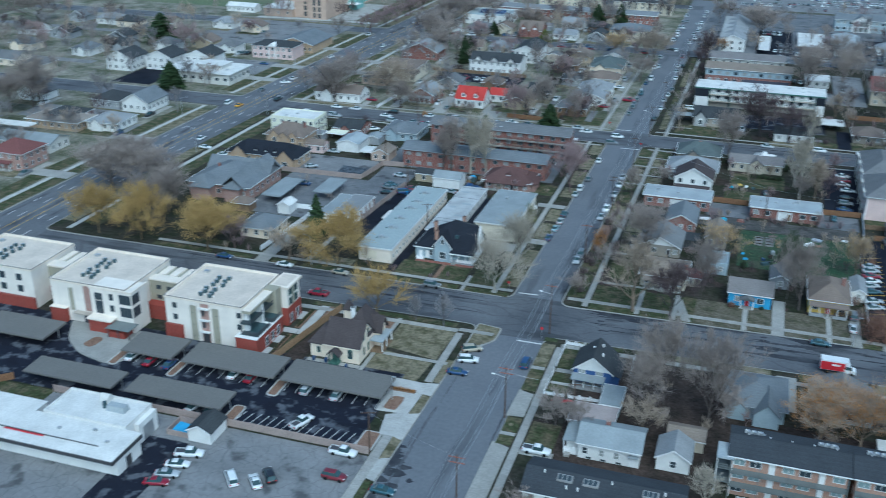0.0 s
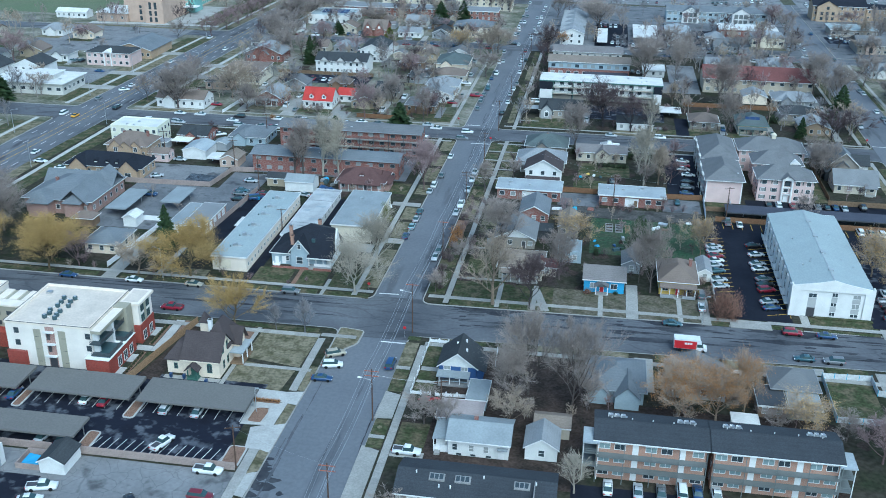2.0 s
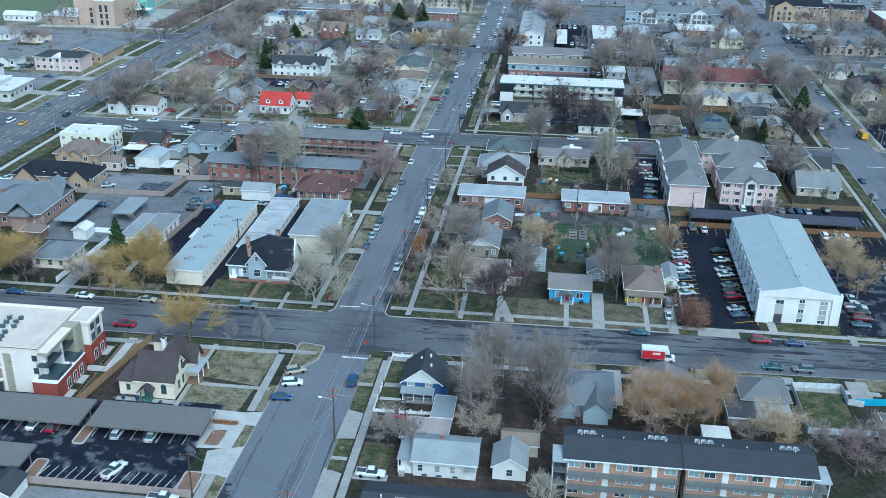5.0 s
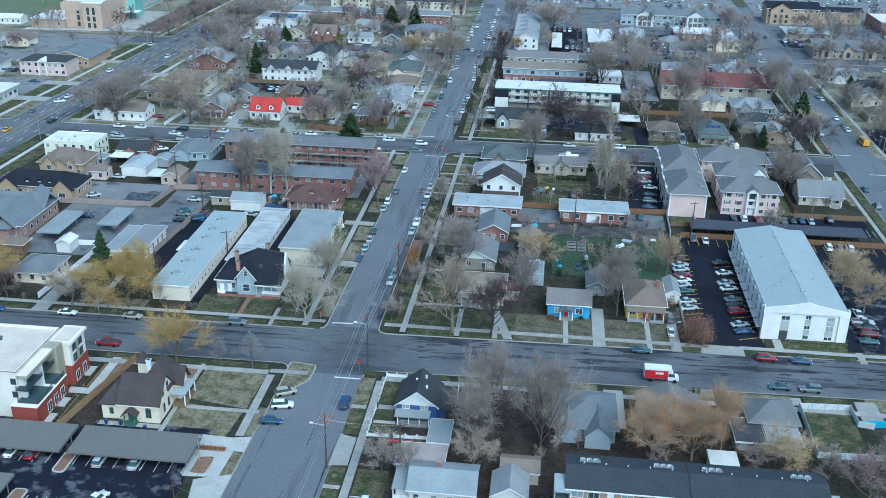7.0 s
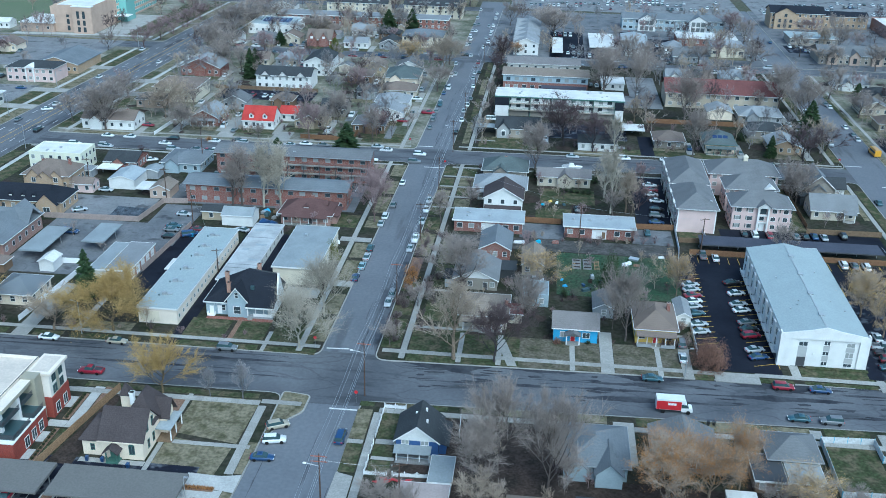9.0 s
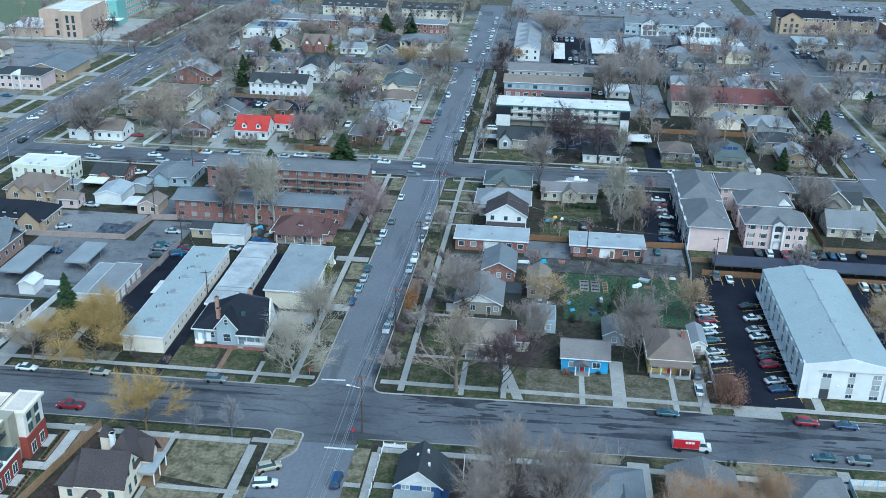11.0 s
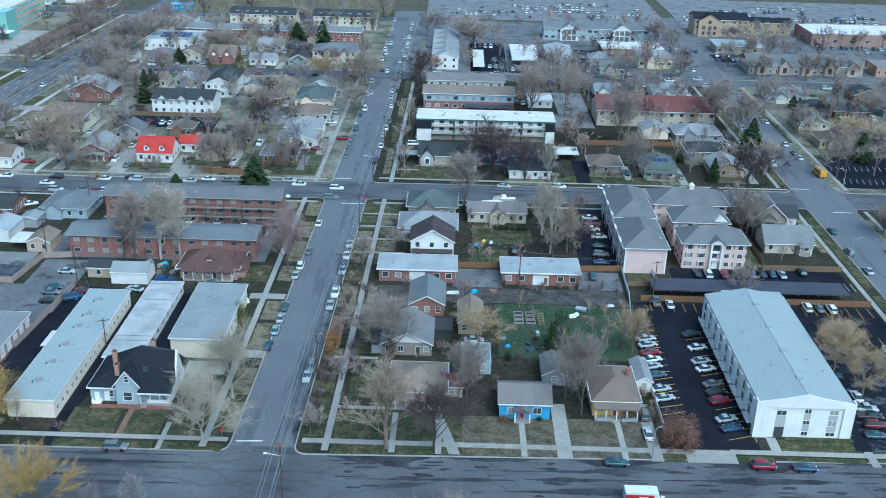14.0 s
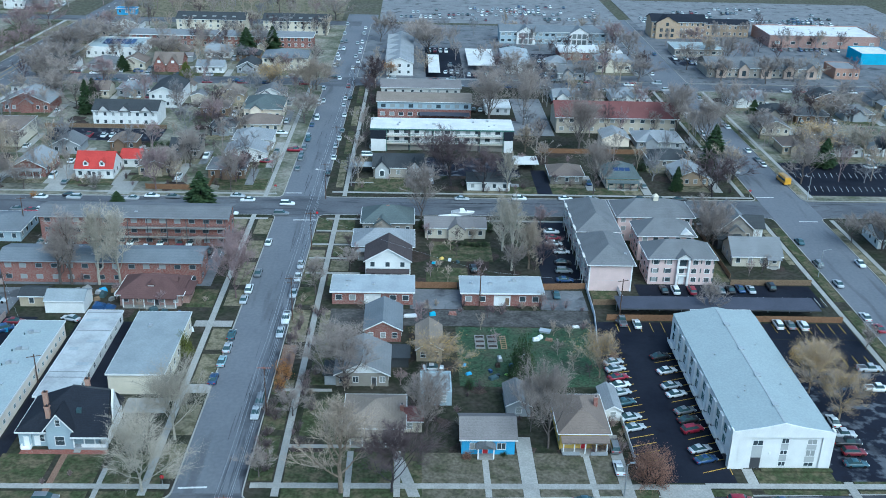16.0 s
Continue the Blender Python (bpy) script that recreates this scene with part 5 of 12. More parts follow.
building("house", -26.0, 329, -10.0, 340.5, 3.6, "house with a pale grey hipped roof and porch", SIDING["taupe"], "hip", SHINGLE["light"], rise=3.0, over=0.7, porch=(1, 9, 1.8, 2.6), doors=(("s", 5),))
building("house", -24.5, 345.5, -10, 357, 3.8, "older house with a dark green-grey hipped roof", SIDING["taupe"], "hip", SHINGLE["teal"], rise=3.4, over=0.6, doors=(("s", 5),), chimney=(0.5, 0.5))
building("house", -6.3, 343.5, 11.3, 352, 3.4, "long low beige house with a weathered roof", SIDING["beige"], "gable", SHINGLE["weathered"], "x", 1.6, 0.4)
def pink_flats(x0, y0, x1, y1, label, sides="sew", h=7.5):
    return building("flats", x0, y0, x1, y1, h, label, STUCCO["pink"], "hip", SHINGLE["slate"], rise=3.4, over=0.7, storeys=3, step=3.3, category="flats", group="pink flats", wh=1.2, split=2, ww=1.3, bits=2, sides=sides)


def balcony_bay(b, x, y, h, n=3):
    """White posts and railed decks, one above the other, on the west side."""
    x += 0.5
    st = part("balcony_bay", Geo().box(x - 1.5, y, -0.2, x - 1.3, y + 0.2, h).box(x - 1.5, y + 2.8, -0.2, x - 1.3, y + 3.0, h).box(x - 1.6, y - 0.1, h, x, y + 3.1, h + 0.35), STUCCO["pale"], b)
    for k in range(1, n):
        z = h * k / n
        part("deck", Geo().box(x - 1.5, y + 0.05, z - 0.15, x - 0.02, y + 2.95, z).box(x - 1.48, y + 0.22, z + 0.85, x - 1.4, y + 2.78, z + 0.95), STUCCO["pale"], st)


pl = pink_flats(36.0, 310.0, 47.2, 330.0, "pink flats with a plain end wall and grey hipped roof", "w")
part("corner_board", Geo().box(-0.06, -0.06, 0, 0.25, -0.003, 7.45).box(10.95, -0.06, 0, 11.26, -0.003, 7.45).box(0.25, -0.05, 7.05, 10.95, -0.003, 7.4), TRIM, pl)
for v in (4, 13):
    balcony_bay(pl, 0, v, 7.4)
pl2 = pink_flats(36.4, 332.4, 47.6, 356.0, "pink flats with cream balconies and a grey hipped roof", "sw")
for v in (1, 10, 18):
    balcony_bay(pl2, 0, v, 7.4)
pr = pink_flats(52.6, 314.4, 70.0, 324.6, "pink three-storey flats with a white entrance bay")
part("entrance_bay", Geo().box(7.3, -0.9, -0.2, 7.8, 0, 7.6).box(10.2, -0.9, -0.2, 10.7, 0, 7.6).box(7.8, -0.7, 5.0, 10.2, 0, 5.3).box(7.8, -0.7, 2.6, 10.2, 0, 2.9).box(7.3, -0.9, 7.6, 10.7, 0, 8.0), STUCCO["white"], pr)
part("entrance_roof", gable_roof(3.8, 3.4, 8.0, 1.3, 0.25, "y"), SHINGLE["slate"], pr, at=pose(7.1, -1.1, 0))
part("entrance_gable", Geo().loft([[(7.2, -1.0, 7.95), (10.8, -1.0, 7.95), (9.0, -1.0, 9.2)], [(7.2, -0.8, 7.95), (10.8, -0.8, 7.95), (9.0, -0.8, 9.2)]]), STUCCO["white"], pr)
part("arched_window", Geo().box(8.1, -0.12, 5.5, 9.9, -0.02, 7.1).box(8.4, -0.12, 7.1, 9.6, -0.02, 7.5), PANE, pr)
part("balcony_rail", Geo().box(7.8, -0.86, 3.6, 10.2, -0.8, 3.7).box(7.8, -0.86, 2.95, 10.2, -0.8, 3.05), TRIM, pr)
for k in range(9):
    part("baluster", Geo().box(7.95 + k * 0.26, -0.85, 3.05, 8.0 + k * 0.26, -0.81, 3.6), TRIM, pr)
part("door", Geo().box(8.3, -0.1, 0.1, 9.7, -0.02, 2.4), TRIM, pr)
for st in range(3):
    for u in (1.6, 5.0, 13.0, 16.4):
        for o in (-1.0, 0.68):
            part("shutter", Geo().box(u + o, -0.07, st * 2.6 + 0.86, u + o + 0.34, -0.01, st * 2.6 + 2.1), SHINGLE["teal"], pr)
pm = pink_flats(53.0, 329.8, 68.4, 339.6, "pink flats with a grey hipped roof behind others", "sw")
part("dormer", Geo().loft([[(11.4, -0.7, 8.05), (15.0, -0.7, 8.05), (13.2, -0.7, 9.3)], [(11.4, 2, 8.05), (15.0, 2, 8.05), (13.2, 2, 9.3)]]), STUCCO["white"], pm)
pk = pink_flats(49.8, 343.8, 71.6, 356.0, "pink flats with a grey hipped roof beside the cross street", "sw")
part("roof_lantern", Geo().box(11.0, 5.0, 10.6, 12.4, 6.4, 11.9).loft([[(10.8, 4.8, 11.9), (12.6, 4.8, 11.9), (12.6, 6.6, 11.9), (10.8, 6.6, 11.9)], [(11.6, 5.6, 12.7), (11.8, 5.6, 12.7), (11.8, 5.8, 12.7), (11.6, 5.8, 12.7)]]), STUCCO["cream"], pk)
pad("car_park", rect(-10.5, 298.4, 2.6, 309.6), MIDLOT, "worn asphalt parking strip beside a duplex", category="car park")
pad("car_park", rect(22.4, 298.4, 34.4, 309.6), MIDLOT, "worn asphalt parking strip beside a duplex", category="car park")
pad("lawn", rect(-6.2, 314.2, 5.0, 323.2), GRASS, "green back lawn behind a brick duplex")
pad("lawn", rect(-5.0, 327.5, 12.5, 341.0), GRASS, "shaded back lawn behind a low house")
pad("lawn", rect(36.6, 302.2, 43.5, 310.2), GRASS, "small fenced lawn before pink flats")
pad("lawn", rect(71.5, 316, 75.6, 357), GRASS, "grass strip beside pink flats")
pad("lawn", rect(95.8, 328, 97.6, 357), DRYGRASS, "grass strip beside a corner house")
carport(41, 294, 91.5, 301, 2.9, "long dark flat-roofed carport behind a wooden fence", FLATROOF["slate"], DARKTRIM)
fence([(38, 293.3), (97, 293.3)], 1.7, NEWWOOD, "orange-brown board fence along a car park")
fence([(49, 314.2), (49, 312.0), (75, 314.2), (97, 314.6)][2:], 1.7, WOOD, "brown board fence behind a car park")
fence([(-9.5, 310.4), (1.8, 310.3)], 1.8, NEWWOOD, "orange-brown board fence between duplexes")
fence([(23.6, 310), (35.4, 310.8)], 1.8, NEWWOOD, "orange-brown board fence beside a yard")
fence([(35.6, 311), (35.2, 295), (33.0, 276)], 1.6, VINYL, "white vinyl fence beside a garden")
fence([(43.8, 304.0), (43.8, 310.5), (36.0, 310.5)], 1.6, VINYL, "white vinyl fence round a small yard")
fence([(36.0, 301.7), (43.8, 301.9)], 1.6, WOOD, "brown board fence before a small yard")
fence([(33.0, 233), (33.0, 262)], 1.5, VINYL, "white fence beside a car park")
building("house", 79.0, 326.5, 92.5, 336.5, 3.4, "beige bungalow with a weathered grey cross-gabled roof", SIDING["beige"], "gable", SHINGLE["mid"], "x", 3.4, 0.6, porch=(9.5, 13, 1.6, 2.6))
hx = building("house", 80.0, 343.5, 90.0, 356.0, 4.2, "older taupe house with a steep grey roof and white gable", SIDING["taupe"], "gable", SHINGLE["bluegrey"], "y", 4.4, 0.5)
part("side_gable", Geo().box(9.9, 2, -0.2, 13.5, 8, 4.0).loft([[(9.9, 1.8, 4.0), (9.9, 8.2, 4.0), (9.9, 5, 6.6)], [(13.5, 1.8, 4.0), (13.5, 8.2, 4.0), (13.5, 5, 6.6)]]), SIDING["white"], hx)
part("side_roof", gable_roof(5.5, 6.4, 4.0, 2.6, 0.4, "x"), SHINGLE["dark"], hx, at=pose(8.2, 1.8, 0.05))
part("annexe", Geo().box(-1.8, -5.2, -0.2, 5.5, -0.02, 3.1).box(-2.1, -5.5, 3.1, 5.8, -0.02, 3.3), SHINGLE["dark"], hx)
fence([(76, 318), (76, 356)], 1.6, WOOD, "brown board fence beside pink flats")
beds = thing("raised_beds", 4.8, 278.5, TOP, "silvered board raised beds with dark soil in a garden", "garden bed")
for i in range(2):
    for j in range(3):
        gx, gy = i * 2.9, j * 2.2
        fr = part("bed_frame", Geo().box(gx, gy, 0, gx + 2.3, gy + 0.2, 0.45).box(gx, gy + 1.3, 0, gx + 2.3, gy + 1.5, 0.45).box(gx, gy + 0.2, 0, gx + 0.2, gy + 1.3, 0.45).box(gx + 2.1, gy + 0.2, 0, gx + 2.3, gy + 1.3, 0.45), GREYBOARD, beds)
        part("soil", Geo().box(gx + 0.2, gy + 0.2, 0, gx + 2.1, gy + 1.3, 0.3), LITTER, fr)
tr = thing("garden_trellis", 10.8, 278.5, TOP, "orange wooden trellis lying beside raised beds", "trellis")
part("rail", Geo().box(0, 0, 0.05, 0.15, 6.0, 0.2), FENCEWOOD, tr)
part("rail", Geo().box(1.2, 0, 0.05, 1.35, 6.0, 0.2), FENCEWOOD, tr)
for k in range(7):
    part("rung", Geo().box(0.15, 0.1 + k * 0.95, 0.07, 1.2, 0.22 + k * 0.95, 0.18), FENCEWOOD, tr)

# ---- north-west block ----
lb = building("motel", -99.6, 232.3, -90.0, 282.0, 4.2, "long low white building with a pale blue-grey flat roof", STUCCO["warm"], "flat", FLATROOF["pale"], over=0.25, parapet=0.0, trim=TRIM, sides="e", step=2.7, bits=0, category="low building", ww=0.9, wh=0.8, pane=TEALPANE)
for y in (6.5, 14.0, 21.5, 30.0, 36.0, 43.5):
    ru = part("roof_unit", Geo().box(3.6, y, 4.2, 4.7, y + 0.9, 4.95).box(3.8, y + 0.1, 4.95, 4.5, y + 0.8, 5.05), METAL, lb)
    part("duct", Geo().box(4.75, y + 0.2, 4.2, 6.1, y + 1.0, 4.62), FLATROOF["silver"], ru)
    part("cap", Geo().tube((3.0, y - 0.3, 4.2), (3.0, y - 0.3, 4.7), 0.16, 0.16, 8), PLUMBING, ru)
part("gable_panel", Geo().box(0.4, -0.03, 0.6, 5.2, -0.003, 3.2), STUCCO["cream"], lb)
part("side_lean_to", Geo().box(-2.6, 24.0, 2.6, -0.26, 31.0, 2.8), FLATROOF["white"], lb)
sw = building("low_building", -86.7, 252.4, -79.0, 290, 2.9, "long narrow shed with a patched white flat roof", SIDING["white"], "flat", FLATROOF["patched"], over=0.3, parapet=0.0, sides="e", category="shed", step=4)
for y in (7.0, 9.2, 27.5, 36.4):
    part("roof_seam", Geo().box(-0.1, y, 2.99, 7.8, y + 0.22, 3.03), FLATROOF["grey"], sw)
for y, x, w in ((12.0, 4.5, 2.6), (18.5, 1.0, 2.0), (22.0, 3.8, 3.2), (32.0, 0.6, 3.0)):
    part("roof_patch", Geo().box(x, y, 2.99, x + w, y + 1.3, 3.02), FLATROOF["silver"], sw)
building("low_building", -73.4, 257.8, -61.8, 285.5, 5.0, "beige flat-roofed building with a pale grey roof", STUCCO["cream"], "flat", FLATROOF["steel"], over=0.3, parapet=0.0, sides="e", category="low building", bits=1, step=4)
vic = building("house", -82.6, 239.0, -70.0, 250.5, 3.5, "blue-grey Victorian house with black roofs, white trim and red chimneys", SIDING["bluegrey"], "flat", SHINGLE["black"], over=0.3, parapet=0.0, storeys=1, win={"s": 0, "e": 3}, sides="e")
part("main_roof", Geo().loft([[(-2.9, -0.6, 3.4), (14.6, -0.6, 3.4), (14.6, 12.1, 3.4), (-2.9, 12.1, 3.4)], [(-2.9, -0.6, 3.62), (14.6, -0.6, 3.62), (14.6, 12.1, 3.62), (-2.9, 12.1, 3.62)], [(7.2, 5.6, 10.2), (13.9, 5.7, 9.3), (13.9, 5.8, 9.3), (7.2, 5.9, 10.2)]]), SHINGLE["black"], vic)
part("ridge_cap", Geo().loft([[(7.0, 5.55, 10.1), (14.0, 5.55, 9.2), (14.0, 5.95, 9.2), (7.0, 5.95, 10.1)], [(7.0, 5.7, 10.35), (14.0, 5.7, 9.45), (14.0, 5.8, 9.45), (7.0, 5.8, 10.35)]]), SHINGLE["dark"], vic)
part("fascia", Geo().box(-2.95, -0.7, 3.3, 3.0, -0.61, 3.6).box(-3.0, -0.61, 3.3, -2.91, 12.1, 3.6), TRIM, vic)
part("west_wing", Geo().box(-2.4, -0.3, -0.2, -0.02, 11.6, 3.4), SIDING["bluegrey"], vic)
part("side_door", Geo().box(-1.5, -0.38, 0.3, -0.5, -0.3, 2.4), TRIM, vic, "white door up two steps")
part("step", Geo().box(-1.9, -1.3, -0.2, -0.1, -0.39, 0.3).box(-2.0, -1.3, 0.3, -1.85, -0.4, 0.9).box(-0.15, -1.3, 0.3, 0.0, -0.4, 0.9), TRIM, vic)
for cx, cy, z0, z1 in ((2.1, 3.9, 5.6, 9.8), (3.0, 1.7, 4.6, 8.0), (9.5, 6.6, 8.4, 11.2)):
    vc = part("chimney", Geo().box(cx - 0.42, cy - 0.36, z0, cx + 0.42, cy + 0.36, z1).box(cx - 0.52, cy - 0.46, z1 - 0.3, cx + 0.52, cy + 0.46, z1), BRICK["orange"], vic, "tall red brick chimney")
    part("flue", Geo().tube((cx, cy, z1), (cx, cy, z1 + 0.3), 0.17, 0.15, 8), DARKTRIM, vc)
part("roof_vent", Geo().box(8.3, 2.0, 6.2, 9.2, 2.7, 7.1), PLUMBING, vic)
part("front_gable_wall", Geo().box(3.2, -1.0, -0.2, 8.0, 0.1, 4.8).loft([[(3.2, -1.0, 4.8), (8.0, -1.0, 4.8), (5.6, -1.0, 7.9)], [(3.2, 4.0, 4.8), (8.0, 4.0, 4.8), (5.6, 4.0, 7.9)]]), SIDING["bluegrey"], vic)
part("front_gable_roof", gable_roof(4.8, 6.0, 4.8, 3.1, 0.45, "y"), SHINGLE["black"], vic, at=pose(3.2, -1.0, 0))
vg = Geo()
for sx in (-1, 1):
    a = [(5.6 + sx * 2.9, -1.55, 4.15), (5.6, -1.55, 7.85), (5.6, -1.45, 7.85), (5.6 + sx * 2.9, -1.45, 4.15)]
    vg.loft([a, [(x, y, z + 0.3) for x, y, z in a]])
part("bargeboard", vg, TRIM, vic)
for u, z, w, h, dy in ((5.6, 1.0, 1.7, 1.9, -1.0), (5.6, 5.3, 0.8, 1.3, -1.0), (1.9, 1.2, 0.8, 1.4, 0)):
    fm, pm = window_mesh(w, h, TRIM, PANE, 1)
    o = part("window", fm, None, vic, at=pose(u, dy, z))
    part("pane", pm, None, o)
door(vic, 12.6, 11, "s", 0.9, 0.2, 0.9, 2.1, TRIM)
part("porch_floor", Geo().box(8.05, -1.2, -0.2, 14.3, 0, 0.6), SIDING["grey"], vic)
part("porch_roof", Geo().loft([[(7.8, -1.7, 3.0), (14.9, -1.7, 3.0), (14.9, 1.9, 5.4), (7.8, 1.9, 5.4)], [(7.8, -1.7, 3.2), (14.9, -1.7, 3.2), (14.9, 1.9, 5.75), (7.8, 1.9, 5.75)]]), SHINGLE["black"], vic)
part("porch_fascia", Geo().box(7.8, -1.78, 2.9, 14.9, -1.71, 3.25), TRIM, vic)
for k in range(4):
    x = 8.2 + k * 2.0
    part("porch_post", Geo().tube((x, -1.1, 0.6), (x, -1.1, 3.1), 0.14, 0.12, 8), TRIM, vic)
part("porch_rail", Geo().box(9.6, -1.2, 0.6, 14.3, -1.06, 1.35), TRIM, vic)
part("porch_rail", Geo().box(14.2, -1.05, 0.6, 14.34, -0.02, 1.35), TRIM, vic)
part("porch_steps", Geo().box(8.3, -2.2, -0.2, 9.5, -1.21, 0.35), CONCRETE, vic)
part("east_gable", Geo().box(12.62, 1.0, 0, 14.2, 10.6, 3.4).loft([[(14.2, 3.0, 3.7), (14.2, 8.5, 3.7), (14.2, 5.75, 9.4)], [(14.66, 3.0, 3.7), (14.66, 8.5, 3.7), (14.66, 5.75, 9.4)]]), TRIM, vic)
mb = building("house", -82.0, 298.5, -67.0, 308.5, 3.2, "brick bungalow with a dark maroon hipped roof and white dormer", BRICK["pink"], "hip", SHINGLE["maroon"], rise=3.2, over=0.8, porch=(1, 14, 1.5, 2.7), doors=(("s", 9),), chimney=(0.55, 0.75))
part("dormer", Geo().box(6.6, 1.6, 3.6, 8.4, 4.5, 5.0).loft([[(6.3, 1.3, 5.0), (8.7, 1.3, 5.0), (7.5, 1.3, 5.8)], [(6.3, 4.9, 5.0), (8.7, 4.9, 5.0), (7.5, 4.9, 5.8)]]), SHINGLE["maroon"], mb)
part("dormer_window", Geo().box(6.75, 1.52, 3.9, 8.25, 1.59, 5.0), TRIM, mb)
part("east_dormer", Geo().loft([[(10.6, 4.0, 4.4), (13.6, 4.0, 4.4), (13.6, 6.2, 4.4), (10.6, 6.2, 4.4)], [(10.6, 4.0, 5.0), (13.6, 4.0, 5.0), (13.6, 6.2, 5.0), (10.6, 6.2, 5.0)], [(10.6, 5.05, 5.9), (13.7, 5.05, 5.9), (13.7, 5.15, 5.9), (10.6, 5.15, 5.9)]]), SHINGLE["maroon"], mb)
part("east_wing", Geo().box(15.02, 1.6, -0.2, 16.6, 8.0, 2.6), BRICK["pink"], mb)
part("east_wing_roof", hip_roof(2.6, 7.2, 2.6, 1.0, 0.3), SHINGLE["maroon"], mb, at=pose(14.6, 1.2, 0))
building("shed", -98.8, 294.2, -89.4, 301.0, 3.2, "white metal shed with a pale gabled roof", SIDING["white"], "gable", FLATROOF["steel"], "x", 1.5, 0.2, sides="", category="shed")
building("shed", -106, 297.5, -100, 303, 2.8, "small brown garage with a dark roof", SIDING["tan"], "gable", SHINGLE["dark"], "x", 1.0, 0.3, category="garage", sides="s", win={"s": 1})
building("flats", -115.5, 311.3, -64.6, 321.0, 6.2, "long two-storey red brick flats with a shallow grey roof", BRICK["red"], "gable", SHINGLE["bluegrey"], "x", 1.2, 0.7, 2, step=4.0, ww=1.5, split=2, wh=1.1, category="flats", group="brick flats", bits=6, trim=SIDING["grey"])
bn = building("flats", -113.5, 336.0, -61.8, 346.0, 8.6, "long three-storey red brick flats with balconies and a grey roof", BRICK["red"], "gable", SHINGLE["slate"], "x", 1.2, 0.8, 3, step=4.0, ww=1.5, split=2, wh=1.1, category="flats", group="brick flats", bits=8, trim=SIDING["grey"])
for z in (2.8, 5.6):
    bal = part("gallery", Geo().box(8, -1.4, z - 0.15, 51.5, -0.02, z), CONCRETE, bn)
    part("gallery_rail", Geo().box(8, -1.4, z + 0.05, 51.5, -1.36, z + 0.15).box(8, -1.4, z + 0.45, 51.5, -1.36, z + 0.52).box(8, -1.4, z + 0.85, 51.5, -1.34, z + 0.93), DARKTRIM, bal)
for k in range(9):
    part("gallery_post", Geo().box(8.2 + k * 5.38, -1.4, 0, 8.4 + k * 5.38, -1.3, 8.4), DARKTRIM, bn)
ga = building("garages", -116.6, 253.0, -110.4, 270.6, 3.3, "row of garages with a grey flat roof and white doors", STUCCO["taupe"], "flat", FLATROOF["grey"], over=0.35, parapet=0.0, sides="", category="garage")
for k in range(5):
    gd = part("garage_door", Geo().box(6.2, 1.0 + k * 3.4, 0.05, 6.27, 3.4 + k * 3.4, 2.4), TRIM, ga, "white garage door")
    part("door_rail", Geo().box(6.27, 1.0 + k * 3.4, 1.2, 6.29, 3.4 + k * 3.4, 1.26), GALLERY, gd)
for k in range(6):
    part("pier", Geo().box(6.2, 0.3 + k * 3.4, 0, 6.36, 0.9 + k * 3.4, 2.9), BRICK["pink"], ga)
building("lean_to", -121.6, 253.6, -116.75, 271.0, 2.8, "low lean-to with a pale ribbed metal roof", STUCCO["pale"], "flat", FLATROOF["steel"], over=0.15, parapet=0.0, sides="", category="shed")
building("house", -138.5, 236.5, -128.8, 247, 3.0, "small house with a blue-grey hipped roof", SIDING["cream"], "hip", SHINGLE["bluegrey"], rise=2.6, over=0.6)
building("shed", -136.5, 256, -132.5, 261, 2.9, "small white outbuilding in a fenced yard", SIDING["white"], "gable", FLATROOF["white"], "y", 1.0, 0.3, category="shed", sides="")
fence([(-128, 228.5), (-126, 254), (-126.5, 262), (-137, 261.5)], 1.6, VINYL, "white fence round a small yard")
bb = building("flats", -171, 262, -149.5, 284, 4.6, "large brick building with a mottled blue-grey hipped roof", BRICK["pink"], "hip", SHINGLE["bluegrey"], rise=4.2, over=0.8, storeys=1, category="large house", step=4, chimney=(0.3, 0.4))
part("front_wing", Geo().box(3, -4.0, -0.2, 9.5, 0.05, 4.4), BRICK["pink"], bb)
part("front_wing", Geo().box(14, -2.5, -0.2, 19, 0.05, 4.4), BRICK["pink"], bb)
part("front_wing_roof", hip_roof(6.5, 9, 4.4, 2.8, 0.6), SHINGLE["bluegrey"], bb, at=pose(3, -4.0, 0.03))
part("cross_roof", gable_roof(8.0, 24.0, 4.5, 3.6, 0.7, "y"), SHINGLE["bluegrey"], bb, at=pose(12.4, -1.0, 0.1))
part("cross_roof", gable_roof(22.0, 8.0, 4.5, 3.4, 0.7, "x"), SHINGLE["bluegrey"], bb, at=pose(-0.4, 13.0, 0.13))
part("front_wing_roof", hip_roof(5, 8, 4.4, 2.2, 0.6), SHINGLE["bluegrey"], bb, at=pose(14, -2.5, 0.03))
building("cottage", -151, 253.5, -145, 258, 2.6, "small garden shed with a brown roof", SIDING["brown"], "hip", SHINGLE["brown"], rise=1.6, over=0.4, sides="", category="shed")
building("house", -177, 331.2, -158.8, 342.5, 6.4, "cream two-storey block with a white flat roof", SIDING["paleyellow"], "flat", FLATROOF["white"], parapet=0.4, storeys=2, bits=3)
th = building("house", -170, 313.5, -155.0, 325, 5.2, "tan brick house with a brown hipped roof", BRICK["tan"], "hip", SHINGLE["brown"], rise=3.6, over=0.6, chimney=((0.3, 0.5), (0.85, 0.6)))
gable_front(th, 1.6, 5.0, -1.4, 5.0, 5.0, 2.6, BRICK["tan"], SHINGLE["brown"], -0.2)
